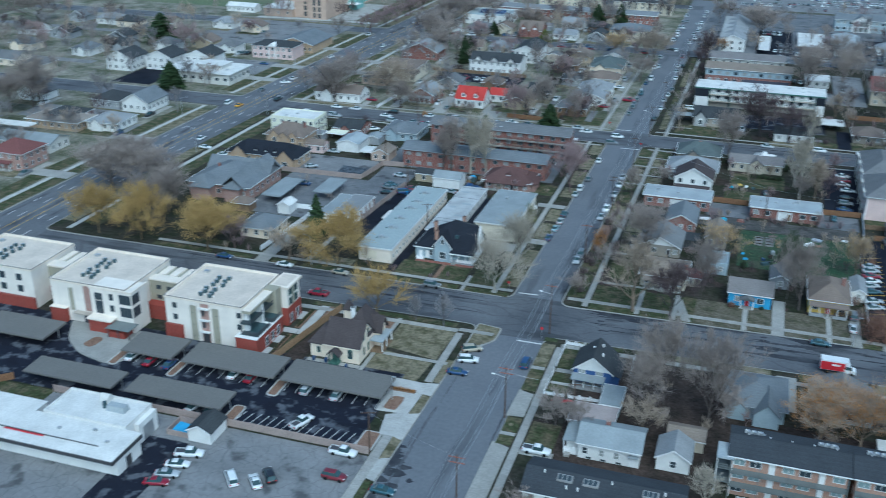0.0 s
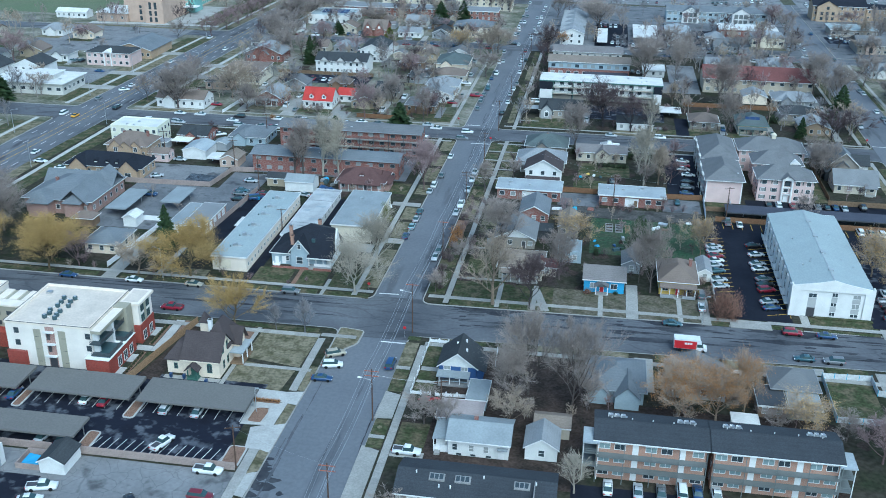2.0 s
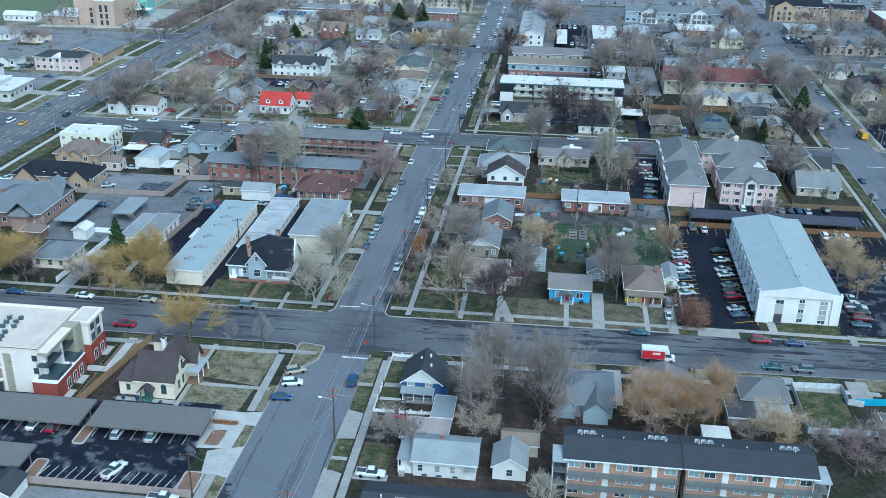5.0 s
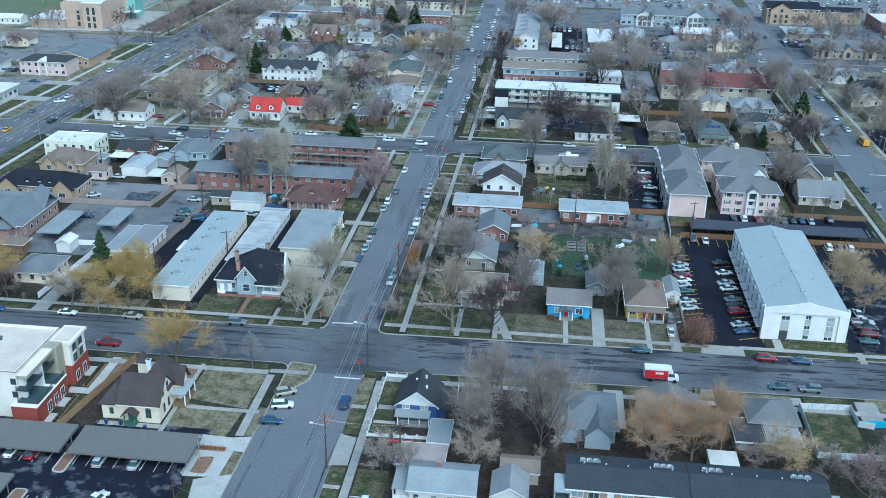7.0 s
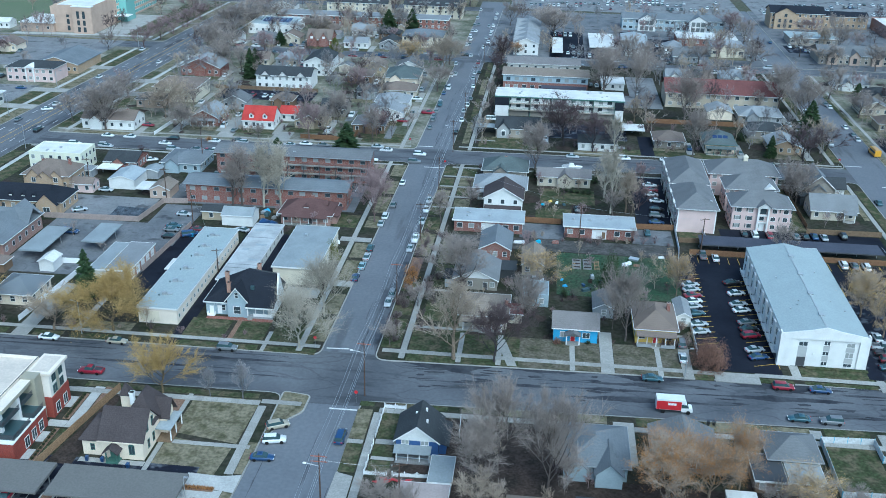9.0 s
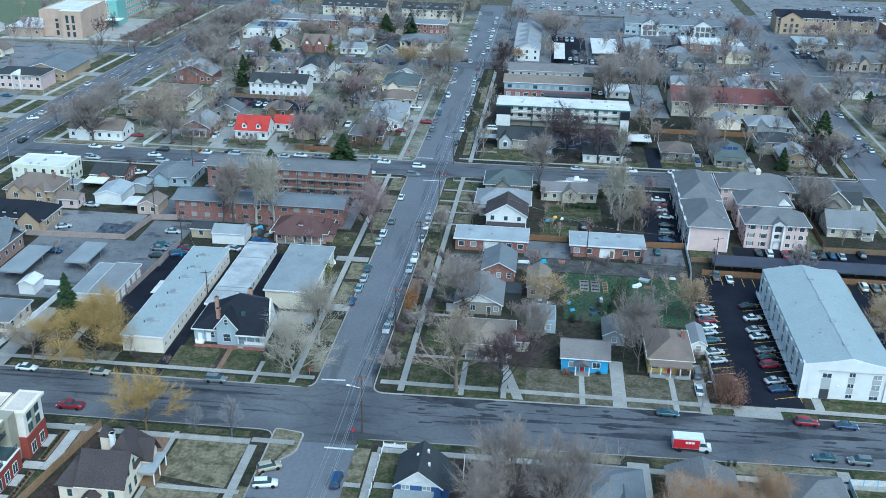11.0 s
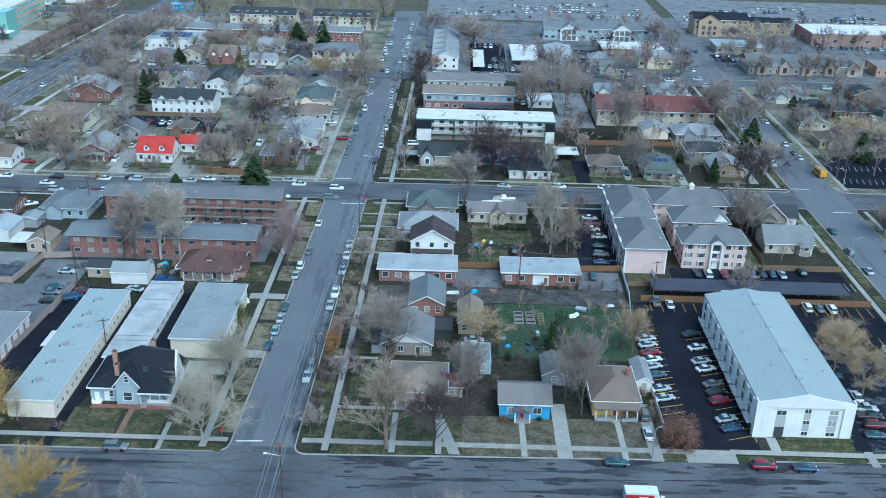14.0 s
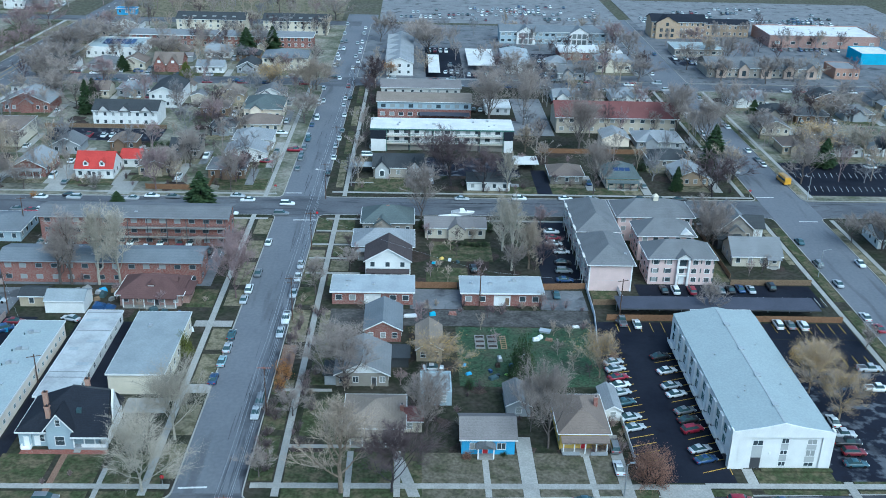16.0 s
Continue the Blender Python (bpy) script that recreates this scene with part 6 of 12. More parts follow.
gable_front(th, 9.0, 4.2, -0.8, 5.0, 4.9, 2.2, BRICK["tan"], SHINGLE["brown"], -0.2)
for u in (4.1, 11.1):
    fm, pm = window_mesh(1.3, 1.5, TRIM, PANE, 2)
    for z in (0.9, 3.3):
        o = part("window", fm, None, th, at=pose(u, -1.4 if u < 5 else -0.8, z))
        part("pane", pm, None, o)
building("shed", -154.5, 313.6, -147.4, 319, 2.9, "pink rendered annexe with a brown roof", STUCCO["pink"], "gable", SHINGLE["brown"], "x", 1.4, 0.3, category="annexe")
dk = building("house", -176, 295.5, -149, 306.5, 3.6, "tan brick house with a black gabled roof and small dormers", BRICK["tan"], "hip", SHINGLE["black"], rise=3.4, over=0.6)
gable_front(dk, 2.0, 6.0, -1.2, 5.2, 3.6, 2.9, BRICK["tan"], SHINGLE["black"], -0.2)
gable_front(dk, 20.0, 6.4, -2.0, 5.2, 3.6, 3.1, BRICK["tan"], SHINGLE["black"], -0.2)
for u in (10.0, 14.0, 17.4):
    do = part("dormer", Geo().box(u, 1.0, 3.9, u + 1.4, 3.8, 5.0).loft([[(u - 0.2, 0.8, 5.0), (u + 1.6, 0.8, 5.0), (u + 0.7, 0.8, 5.8)], [(u - 0.2, 4.2, 5.0), (u + 1.6, 4.2, 5.0), (u + 0.7, 4.2, 5.8)]]), SHINGLE["black"], dk)
    part("dormer_window", Geo().box(u + 0.2, 0.93, 4.2, u + 1.2, 0.99, 4.95), TRIM, do)
for u in (5.0, 23.2):
    fm, pm = window_mesh(2.0, 1.4, TRIM, PANE, 2)
    o = part("window", fm, None, dk, at=pose(u, -1.2 if u < 9 else -2.0, 1.1))
    part("pane", pm, None, o)
building("house", -153, 336, -142, 347.5, 3.0, "brick bungalow with a dark gabled roof", BRICK["red"], "gable", SHINGLE["dark"], "x", 2.0, 0.4)
building("house", -133.5, 337.2, -120, 351.5, 3.2, "low blue-grey house with a slate roof", SIDING["bluegrey"], "hip", SHINGLE["bluegrey"], rise=2.2, over=0.5)
building("shed", -144, 318.5, -135.5, 329, 3.2, "white barn-like garage with a pale metal roof", SIDING["white"], "gable", FLATROOF["silver"], "y", 1.3, 0.3, category="garage", sides="")
building("shed", -128, 312.5, -121.5, 320.5, 2.9, "pinkish garage with a white door", STUCCO["tan"], "gable", SHINGLE["tan"], "y", 1.5, 0.3, category="garage", sides="s", win={"s": 2})
carport(-145.5, 262.5, -138.7, 279.5, 2.7, "pale corrugated carport over a car park", FLATROOF["steel"])
carport(-131.3, 270.5, -125.0, 284, 2.7, "pale corrugated carport over a car park", FLATROOF["steel"])
fence([(-153, 291.8), (-124, 292.8), (-122, 308.5), (-114.5, 309.5)], 1.8, PINKFENCE, "taupe slatted fence round a car park")
fence([(-109.6, 259.8), (-107.4, 292)], 1.7, PINKFENCE, "taupe slatted fence beside a car park")

carport(-153, 329.5, -146, 335, 2.6, "pale yellow awning carport beside a brick house", SIDING["paleyellow"], TRIM)
carport(-133.2, 313.2, -128.4, 320.2, 2.5, "white-roofed carport beside a small garage", FLATROOF["white"])
building("shed", -136.9, 329.3, -131.8, 335.0, 2.6, "small blue-grey shed with a metal roof", SIDING["grey"], "gable", FLATROOF["steel"], "y", 0.8, 0.3, category="shed", sides="")
building("shed", -159.4, 326.8, -153.6, 331.4, 2.8, "small grey outbuilding with a flat roof", SIDING["grey"], "flat", FLATROOF["grey"], over=0.2, parapet=0.0, sides="s", win={"s": 2}, category="shed")
pad("yard", [(-134.5, 296.6), (-125.2, 296.0), (-124.9, 303.4), (-135.0, 304.0)], material("slate_chippings", (0.1, 0.115, 0.135), 0.95, scale=0.6, fine=3, grain=0.4, second=(0.04, 0.045, 0.055), space="world"), "square of dark slate chippings in a parking yard", 0.06)
dm = thing("skip_bin", -107.0, 284.0, TOP, "open blue steel waste skip beside a fence", "skip")
part("body", Geo().loft([[(0.2, 0.2, 0), (2.8, 0.2, 0), (2.8, 1.6, 0), (0.2, 1.6, 0)], [(0, 0, 1.3), (3.0, 0, 1.3), (3.0, 1.8, 1.3), (0, 1.8, 1.3)]]), SIDING["blue"], dm)
part("lid", Geo().box(-0.05, -0.05, 1.3, 3.05, 1.85, 1.38), PLUMBING, dm)

# ---- south-west block ----
def modern_flats(x0, y0, x1, y1, h, label):
    """White rendered flats with a red brick base, olive panels and a roof deck of cooling units."""
    W, D = x1 - x0, y1 - y0
    b = thing("flats", x0, y0, TOP, label, "flats", "modern white flats")
    part("wall", Geo().box(0, 0, -0.3, W, D, h - 0.05), STUCCO["ivory"], b)
    e = Geo().box(-0.12, -0.12, h - 0.05, W + 0.12, 0.3, h + 0.55).box(-0.12, D - 0.3, h - 0.05, W + 0.12, D + 0.12, h + 0.55)
    e.box(-0.12, 0.3, h - 0.05, 0.3, D - 0.3, h + 0.55).box(W - 0.3, 0.3, h - 0.05, W + 0.12, D - 0.3, h + 0.55)
    pa = part("parapet", e, STUCCO["warm"], b)
    c = Geo().box(-0.2, -0.2, h + 0.55, W + 0.2, -0.08, h + 0.63).box(-0.2, D + 0.08, h + 0.55, W + 0.2, D + 0.2, h + 0.63)
    c.box(-0.2, -0.08, h + 0.55, -0.08, D + 0.08, h + 0.63).box(W + 0.08, -0.08, h + 0.55, W + 0.2, D + 0.08, h + 0.63)
    part("coping", c, DARKTRIM, pa, "thin dark metal coping")
    part("roof", Geo().box(0.3, 0.3, h - 0.05, W - 0.3, D - 0.3, h + 0.02), FLATROOF["cream"], b)
    part("roof_hatch", Geo().box(1.8, D - 4.2, h, 3.0, D - 3.2, h + 0.5), METAL, b)
    return b, W, D


def cooling_units(b, x0, y0, cols, rows, z, dx=1.5, dy=1.5):
    """Squat round machines with a fan grille and a lagged pipe, in loose files along the roof."""
    me = Geo().loft([[(math.cos(a * math.tau / 10) * q, math.sin(a * math.tau / 10) * q, zz) for a in range(10)] for zz, q in ((0, 0.5), (0.1, 0.56), (0.75, 0.56), (0.9, 0.4))]).mesh("cooling_unit", PLUMBING)
    fan = Geo().loft([[(math.cos(a * math.tau / 10) * 0.32, math.sin(a * math.tau / 10) * 0.32, zz) for a in range(10)] for zz in (0.9, 0.96)]).mesh("fan_grille", METAL)
    pipe = Geo().tube((0.55, 0.1, 0.3), (0.95, 0.15, 0.3), 0.07, 0.07, 6).tube((0.95, 0.15, 0.3), (1.0, 0.2, 0.02), 0.07, 0.07, 6).mesh("pipe", TRIM)
    for i in range(cols):
        for j in range(rows):
            o = part("cooling_unit", me, None, b, at=pose(x0 + i * dx + 0.35 * math.sin(j * 2.3 + i), y0 + j * dy + (0.7 if j >= rows // 2 else 0) + 0.3 * math.cos(i * 1.7 + j), z, 0, 0, j * 70))
            part("fan_grille", fan, None, o)
            part("pipe", pipe, None, o)


ap, W, D = modern_flats(-125.5, 177.2, -105.4, 196.0, 10.2, "white three-storey modern flats with red brick base and olive panels")
for u in (7.4, 13.2):
    part("panel", Geo().box(u - 0.85, -0.06, 0, u + 0.85, 0.02, 9.2), STUCCO["olive"], ap)
    for z in (1.2, 4.3, 7.4):
        window(ap, W, D, "s", u + (0.35 if u > 10 else -0.2), z, 0.75, 0.8, DARKTRIM, TEALPANE, 2)
part("stair_recess", Geo().box(9.4, -0.05, 0, 11.5, 0.02, 10.0), BRICK["pink"], ap)
part("stair_door", Geo().box(9.6, -0.09, 0.05, 11.3, -0.04, 2.5), DARKTRIM, ap)
for z in (3.0, 6.0, 9.0):
    part("stair_landing", Geo().box(9.2, -0.95, z - 0.16, 11.7, 0, z).box(9.2, -0.95, z, 11.7, -0.9, z + 0.35), STUCCO["white"], ap)
    # dark panel puts the shade under each landing into colour
    part("stair_shade", Geo().box(9.6, -0.1, z - 2.2, 10.4, -0.04, z - 0.3), DARKTRIM, ap)
part("brick_base", Geo().box(-0.15, -0.6, -0.2, 4.4, 3, 3.6), BRICK["bright"], ap)
cooling_units(ap, 7.6, 3.2, 2, 6, 10.2, 2.3, 1.75)
for k in range(4):
    window(ap, W, D, "w", 3 + k * 4.2, 4.4, 1.4, 1.4, DARKTRIM)
    window(ap, W, D, "w", 3 + k * 4.2, 7.5, 1.4, 1.4, DARKTRIM)
for u in (2.5, 19.3):
    for z in (4.9, 7.9):
        window(ap, W, D, "s", u, z, 1.0, 1.2, DARKTRIM)
aw = part("east_wing", Geo().box(W, 13.6, -0.2, W + 4.6, D + 1.6, 9.8), STUCCO["ivory"], ap)
part("pier", Geo().box(W, 5.3, 4.36, W + 2.2, 6.3, 9.8), STUCCO["white"], ap)
part("pier", Geo().box(W, 0.6, 4.36, W + 1.2, 1.4, 9.8), STUCCO["white"], ap)
part("canopy_edge", Geo().box(W + 2.4, -0.5, 9.55, W + 2.55, 10.7, 10.2).box(W + 0.26, -0.55, 9.55, W + 2.4, -0.4, 10.2), STUCCO["olive"], aw)
part("wing_roof", Geo().box(W + 0.26, -0.4, 9.8, W + 2.4, 10.7, 10.25).box(W + 0.26, 13.2, 9.8, W + 5.2, D + 2.0, 10.35), STUCCO["warm"], aw)
part("wing_deck", Geo().box(W + 0.9, 14.0, 10.35, W + 4.4, D + 1.2, 10.38), FLATROOF["cream"], aw)
part("stair_bay", Geo().box(W, 10.7, -0.2, W + 3.2, 13.3, 10.5), STUCCO["olive"], aw)
part("wing_base", Geo().box(W - 0.8, -2.3, -0.2, W + 4.6, 10.69, 4.2).box(W - 0.1, 13.31, -0.2, W + 4.8, D + 1.7, 4.6), BRICK["bright"], aw)
part("base_cap", Geo().box(W - 0.9, -2.4, 4.2, W + 4.75, 10.69, 4.35), STUCCO["white"], aw)
for y0, y1 in ((-1.2, 5.2), (6.4, 10.4)):
    for z, m in ((4.36, PLUMBING), (7.1, PLUMBING)):
        bal = part("balcony", Geo().box(W + 0.02, y0, z, W + 2.6 + (1.8 if z < 5 else 0), y1, z + 0.16), m, ap)
        rx = W + 2.52 + (1.8 if z < 5 else 0)
        for k in range(5):
            bend = [(rx + 0.05, y1), (rx, y1), (rx, y0 + 0.05), (W + 0.1, y0 + 0.05), (W + 0.1, y0), (rx + 0.05, y0)]
            zz = z + 0.2 + k * 0.2
            part("rail_bar", Geo().loft([[(*p, q) for p in reversed(bend)] for q in (zz, zz + 0.08)]), DARKTRIM, bal, "dark metal rail bar")
for y in (2.4, 4.3, 7.4, 9.4):
    for z in (4.6, 7.4):
        fm, pm = window_mesh(1.3, 1.9, GREENTRIM, TEALPANE, 2)
        o = part("window", fm, None, ap, at=pose(W + 0.02, y, z, 0, 0, 90))
        part("pane", pm, None, o)
for y in (2.6, 5.4, 8.2, 15.2, 18.4):
    fm, pm = window_mesh(1.5, 2.2, TRIM, PANE, 2)
    o = part("window", fm, None, ap, at=pose(W + (4.62 if y < 11 else 4.82), y, 0.5, 0, 0, 90))
    part("pane", pm, None, o)
for y in (15.4, 18.2):
    for z in (5.0, 7.6):
        fm, pm = window_mesh(1.5, 1.7, GREENTRIM, PANE, 2)
        o = part("window", fm, None, ap, at=pose(W + 4.62, y, z, 0, 0, 90))
        part("pane", pm, None, o)
part("olive_panel", Geo().box(W + 4.6, 16.2, 4.6, W + 4.66, 17.4, 9.8), STUCCO["olive"], aw)
part("olive_panel", Geo().box(W, 6.32, 4.3, W + 0.06, 6.9, 9.7), STUCCO["olive"], aw)
am, W, D = modern_flats(-156.6, 176.2, -135.6, 195.5, 10.2, "white three-storey modern flats with glass stair bay and red brick base")
for z in (4.2, 7.3):
    window(am, W, D, "s", 5.6, z, 0.6, 1.0, DARKTRIM, TEALPANE, 1)
part("panel", Geo().box(5.0, -0.06, 3.0, 6.2, 0.02, 9.0), STUCCO["olive"], am)
part("brick_base", Geo().box(-0.15, -1.2, -0.2, 4.2, 0.02, 3.6), BRICK["bright"], am)
part("base_cap", Geo().box(-0.25, -1.3, 3.6, 4.3, 0.02, 3.75), STUCCO["warm"], am)
part("brick_panel", Geo().box(9.3, -0.1, 3.4, 11.6, 0.02, 10.1), BRICK["pink"], am)
part("entrance_door", Geo().box(8.6, -0.14, 0.0, 10.6, -0.02, 2.9), DARKTRIM, am)
part("door_hood", Geo().box(6.6, -1.6, 3.0, 11.6, -0.02, 3.2), STUCCO["taupe"], am)
bay = part("glazed_bay", Geo().box(11.8, -0.9, -0.2, 23.2, 5.5, 10.45), STUCCO["ivory"], am)
part("bay_coping", Geo().box(11.6, -1.05, 10.45, 23.4, -0.6, 10.8).box(23.0, -0.6, 10.45, 23.4, 5.6, 10.8).box(11.6, -0.6, 10.45, 12.0, 0.2, 10.8), STUCCO["warm"], bay)
for u, z, w, h in ((14.1, 4.1, 1.9, 5.2), (17.6, 5.0, 1.0, 1.5), (17.6, 8.0, 1.0, 1.5), (21.4, 4.1, 3.0, 2.3), (21.4, 7.4, 3.0, 2.3)):
    fm, pm = window_mesh(w, h, DARKTRIM, PANE, 3 if w > 1.5 else 1)
    o = part("window", fm, None, am, at=pose(u, -0.9, z))
    part("pane", pm, None, o)
for z in (4.1, 7.4):
    fm, pm = window_mesh(2.6, 2.3, DARKTRIM, PANE, 3)
    o = part("window", fm, None, am, at=pose(23.2, 0.8, z, 0, 0, 90))
    part("pane", pm, None, o)
    part("window_band", Geo().box(12.6, -0.98, z + h + 1.0, 15.6, -0.9, z + h + 1.12), STUCCO["warm"], bay)
part("entrance_wall", Geo().box(12.2, -3.2, -0.2, 18.2, -0.92, 3.3), BRICK["bright"], am)
part("entrance_canopy", Geo().box(11.8, -3.5, 3.3, 18.6, -0.92, 3.65), STUCCO["warm"], am)
part("shelter_wall", Geo().box(18.3, -4.4, -0.2, 22.6, -0.92, 1.6), BRICK["bright"], am)
part("glass_canopy", Geo().box(18.0, -5.0, 2.6, 24.4, -0.92, 2.75), GALLERY, am)
for x in (18.4, 21.2, 24.1):
    part("canopy_post", Geo().box(x - 0.08, -4.8, 0, x + 0.08, -4.64, 2.6), DARKTRIM, am)
cooling_units(am, 6.4, 4.0, 2, 6, 10.2, 2.3, 1.75)
al = thing("link_block", -135.5, 186.0, TOP, "recessed olive link block between white flats", "flats")
part("wall", Geo().box(0, 0, -0.2, 9.9, 8.0, 9.2), STUCCO["olive"], al)
part("roof", Geo().box(0.02, -0.2, 9.2, 9.88, 2.6, 9.6), STUCCO["warm"], al)
for k in range(3):
    part("roof_canopy", Geo().box(0.7 + k * 3.1, 3.0, 9.2, 2.6 + k * 3.1, 8.0, 9.5), STUCCO["warm"], al)
part("brick_base", Geo().box(0.02, -2.6, -0.2, 9.88, 0.02, 3.8), BRICK["bright"], al)
for u in (2.5, 5.4, 8.4):
    for z in (4.4, 7.0):
        window(al, 9.9, 8.0, "s", u, z, 1.2, 0.9, DARKTRIM, PANE, 2)
a3, W, D = modern_flats(-186, 178.6, -164, 195.5, 10.2, "white three-storey modern flats further along the street")
for u in (3, 8, 13, 18):
    for z in (4.2, 7.3):
        window(a3, W, D, "s", u, z, 1.5, 1.6, DARKTRIM, PANE, 2)
part("brick_base", Geo().box(-0.15, -0.6, -0.2, W + 0.1, 0.02, 3.0), BRICK["bright"], a3)
cooling_units(a3, 8.0, 4.0, 2, 5, 10.2, 2.3, 1.75)
l2 = thing("link_block", -163.9, 184.5, TOP, "recessed olive link block with pale roof canopies", "flats")
part("wall", Geo().box(0, 0, -0.2, 5.8, 9.5, 9.2), STUCCO["olive"], l2)
part("roof", Geo().box(-0.05, -0.2, 9.2, 5.85, 3.0, 9.6), STUCCO["warm"], l2)
part("brick_base", Geo().box(0.02, -0.25, -0.2, 5.8, 0.02, 3.8), BRICK["bright"], l2)
for k in range(2):
    part("roof_canopy", Geo().box(0.6 + k * 2.7, 3.4, 9.2, 2.3 + k * 2.7, 9.4, 9.5), STUCCO["warm"], l2)

ch = building("house", -85.6, 179.0, -77.4, 187.4, 4.4, "cream Victorian house with steep dark brown roofs and green trim", SIDING["cream"], "gable", SHINGLE["plum"], "x", 4.4, 0.5, 1, win={"s": 0, "e": 0}, sides="", trim=SIDING["cream"])
fm, pm = window_mesh(1.0, 1.9, GREENTRIM, PANE, 2)
for u, z in ((6.0, 1.2),):
    o = part("window", fm, None, ch, at=pose(u, 0, z))
    part("pane", pm, None, o)
part("arched_head", Geo().loft([[(5.5 + 0.5 * (1 - math.cos(k * math.pi / 8)), y, 3.1 + 0.45 * math.sin(k * math.pi / 8)) for k in range(9)] for y in (-0.09, -0.005)]), GREENTRIM, ch)
for z in (1.1, 4.8):
    for u in (2.9, 5.4):
        window(ch, 8.2, 8.4, "e", u, z, 0.8, 1.8, GREENTRIM)
part("gable_trim", Geo().loft([[(8.25, -0.3, 4.2), (8.32, -0.3, 4.2), (8.32, 4.2, 8.75), (8.25, 4.2, 8.75)], [(8.25, -0.3, 4.0), (8.32, -0.3, 4.0), (8.32, 4.2, 8.5), (8.25, 4.2, 8.5)]]).loft([[(8.25, 8.7, 4.2), (8.32, 8.7, 4.2), (8.32, 4.2, 8.75), (8.25, 4.2, 8.75)], [(8.25, 8.7, 4.0), (8.32, 8.7, 4.0), (8.32, 4.2, 8.5), (8.25, 4.2, 8.5)]]), TRIM, ch)
part("west_wing", Geo().box(-4.0, 0.6, -0.2, -0.02, 8.6, 3.4), SIDING["cream"], ch)
part("west_roof", Geo().loft([[(-4.5, 0.1, 3.4), (0.4, 0.1, 3.4), (0.4, 9.0, 3.4), (-4.5, 9.0, 3.4)], [(-4.5, 0.1, 3.6), (0.4, 0.1, 3.6), (0.4, 9.0, 3.6), (-4.5, 9.0, 3.6)], [(-2.2, 3.6, 6.4), (0.4, 3.6, 6.6), (0.4, 5.4, 6.6), (-2.2, 5.4, 6.4)]]), SHINGLE["plum"], ch)
fm, pm = window_mesh(0.7, 1.3, GREENTRIM, PANE, 1)
o = part("window", fm, None, ch, at=pose(-2.0, 0.6, 1.2))
part("pane", pm, None, o)
part("north_wing", Geo().box(2.6, 8.4, -0.2, 8.0, 14.0, 4.6), SIDING["cream"], ch)
part("north_roof", Geo().loft([[(2.0, 5.0, 4.6), (8.6, 5.0, 4.6), (8.6, 14.5, 4.6), (2.0, 14.5, 4.6)], [(2.0, 5.0, 4.8), (8.6, 5.0, 4.8), (8.6, 14.5, 4.8), (2.0, 14.5, 4.8)], [(5.1, 8.4, 9.6), (5.5, 8.4, 9.6), (5.5, 11.4, 9.6), (5.1, 11.4, 9.6)]]), SHINGLE["plum"], ch)
part("east_bay", Geo().box(8.0, 9.0, -0.2, 9.6, 12.6, 4.4).loft([[(8.0, 9.0, 4.4), (8.0, 12.6, 4.4), (8.0, 10.8, 7.0)], [(9.6, 9.0, 4.4), (9.6, 12.6, 4.4), (9.6, 10.8, 7.0)]]), SIDING["cream"], ch)
part("east_bay_roof", gable_roof(4.2, 3.6, 4.4, 2.9, 0.4, "x"), SHINGLE["plum"], ch, at=pose(5.8, 9.0, 0))
part("east_porch", Geo().box(8.25, 6.2, 2.9, 11.4, 12.8, 3.1), FLATROOF["silver"], ch)
part("porch_deck", Geo().box(8.25, 6.2, -0.2, 11.3, 12.8, 0.35), WOOD, ch)
for y in (6.5, 9.4, 12.5):
    part("porch_post", Geo().box(11.1, y - 0.1, 0.35, 11.3, y + 0.1, 2.9), TRIM, ch)
part("tower", Geo().box(1.2, 8.0, 3.0, 3.0, 9.8, 9.0), SIDING["cream"], ch)
part("tower_roof", Geo().loft([[(0.9, 7.7, 9.0), (3.3, 7.7, 9.0), (3.3, 10.1, 9.0), (0.9, 10.1, 9.0)], [(2.0, 8.8, 11.3), (2.2, 8.8, 11.3), (2.2, 9.0, 11.3), (2.0, 9.0, 11.3)]]), SHINGLE["plum"], ch)
part("chimney", Geo().box(3.4, 7.2, 7.4, 4.2, 8.0, 10.2).box(3.3, 7.1, 9.9, 4.3, 8.1, 10.2), TRIM, ch)
part("porch", Geo().box(1.4, -1.9, -0.2, 3.8, -0.02, 0.3).box(1.5, -1.8, 0.3, 1.7, -1.6, 2.4).box(3.5, -1.8, 0.3, 3.7, -1.6, 2.4).box(1.7, -0.1, 0.3, 3.5, -0.02, 2.5), GREENTRIM, ch)
part("porch_roof", gable_roof(2.8, 2.2, 2.4, 1.2, 0.2, "y"), SHINGLE["plum"], ch, at=pose(1.2, -2.1, 0))
walkway("plinth", -89.8, 177.2, -77.0, 178.6, "narrow concrete apron before a cream house")
fence([(-96.6, 173.6), (-94.4, 187.5), (-91.7, 202.4)], 1.9, FENCEWOOD, "tan weathered board fence beside a cream house")
fence([(-96.4, 173.4), (-93.4, 173.0)], 1.8, NEWWOOD, "orange-brown board fence beside a yard")
fence([(-93.6, 148.0), (-62.6, 148.0)], 1.8, PINKFENCE, "taupe slatted fence between two car parks")
pad("lawn", [(-150, 140), (-131, 143.4), (-131, 148.2), (-150, 147.6)], GRASS, "small green lawn behind a white shop")
fence([(-146.5, 149), (-158, 139)], 1.8, NEWWOOD, "bright orange-brown board fence beside a car park")
fence([(-135, 147.6), (-99.5, 148.0)], 1.8, PINKFENCE, "taupe slatted fence behind carports")
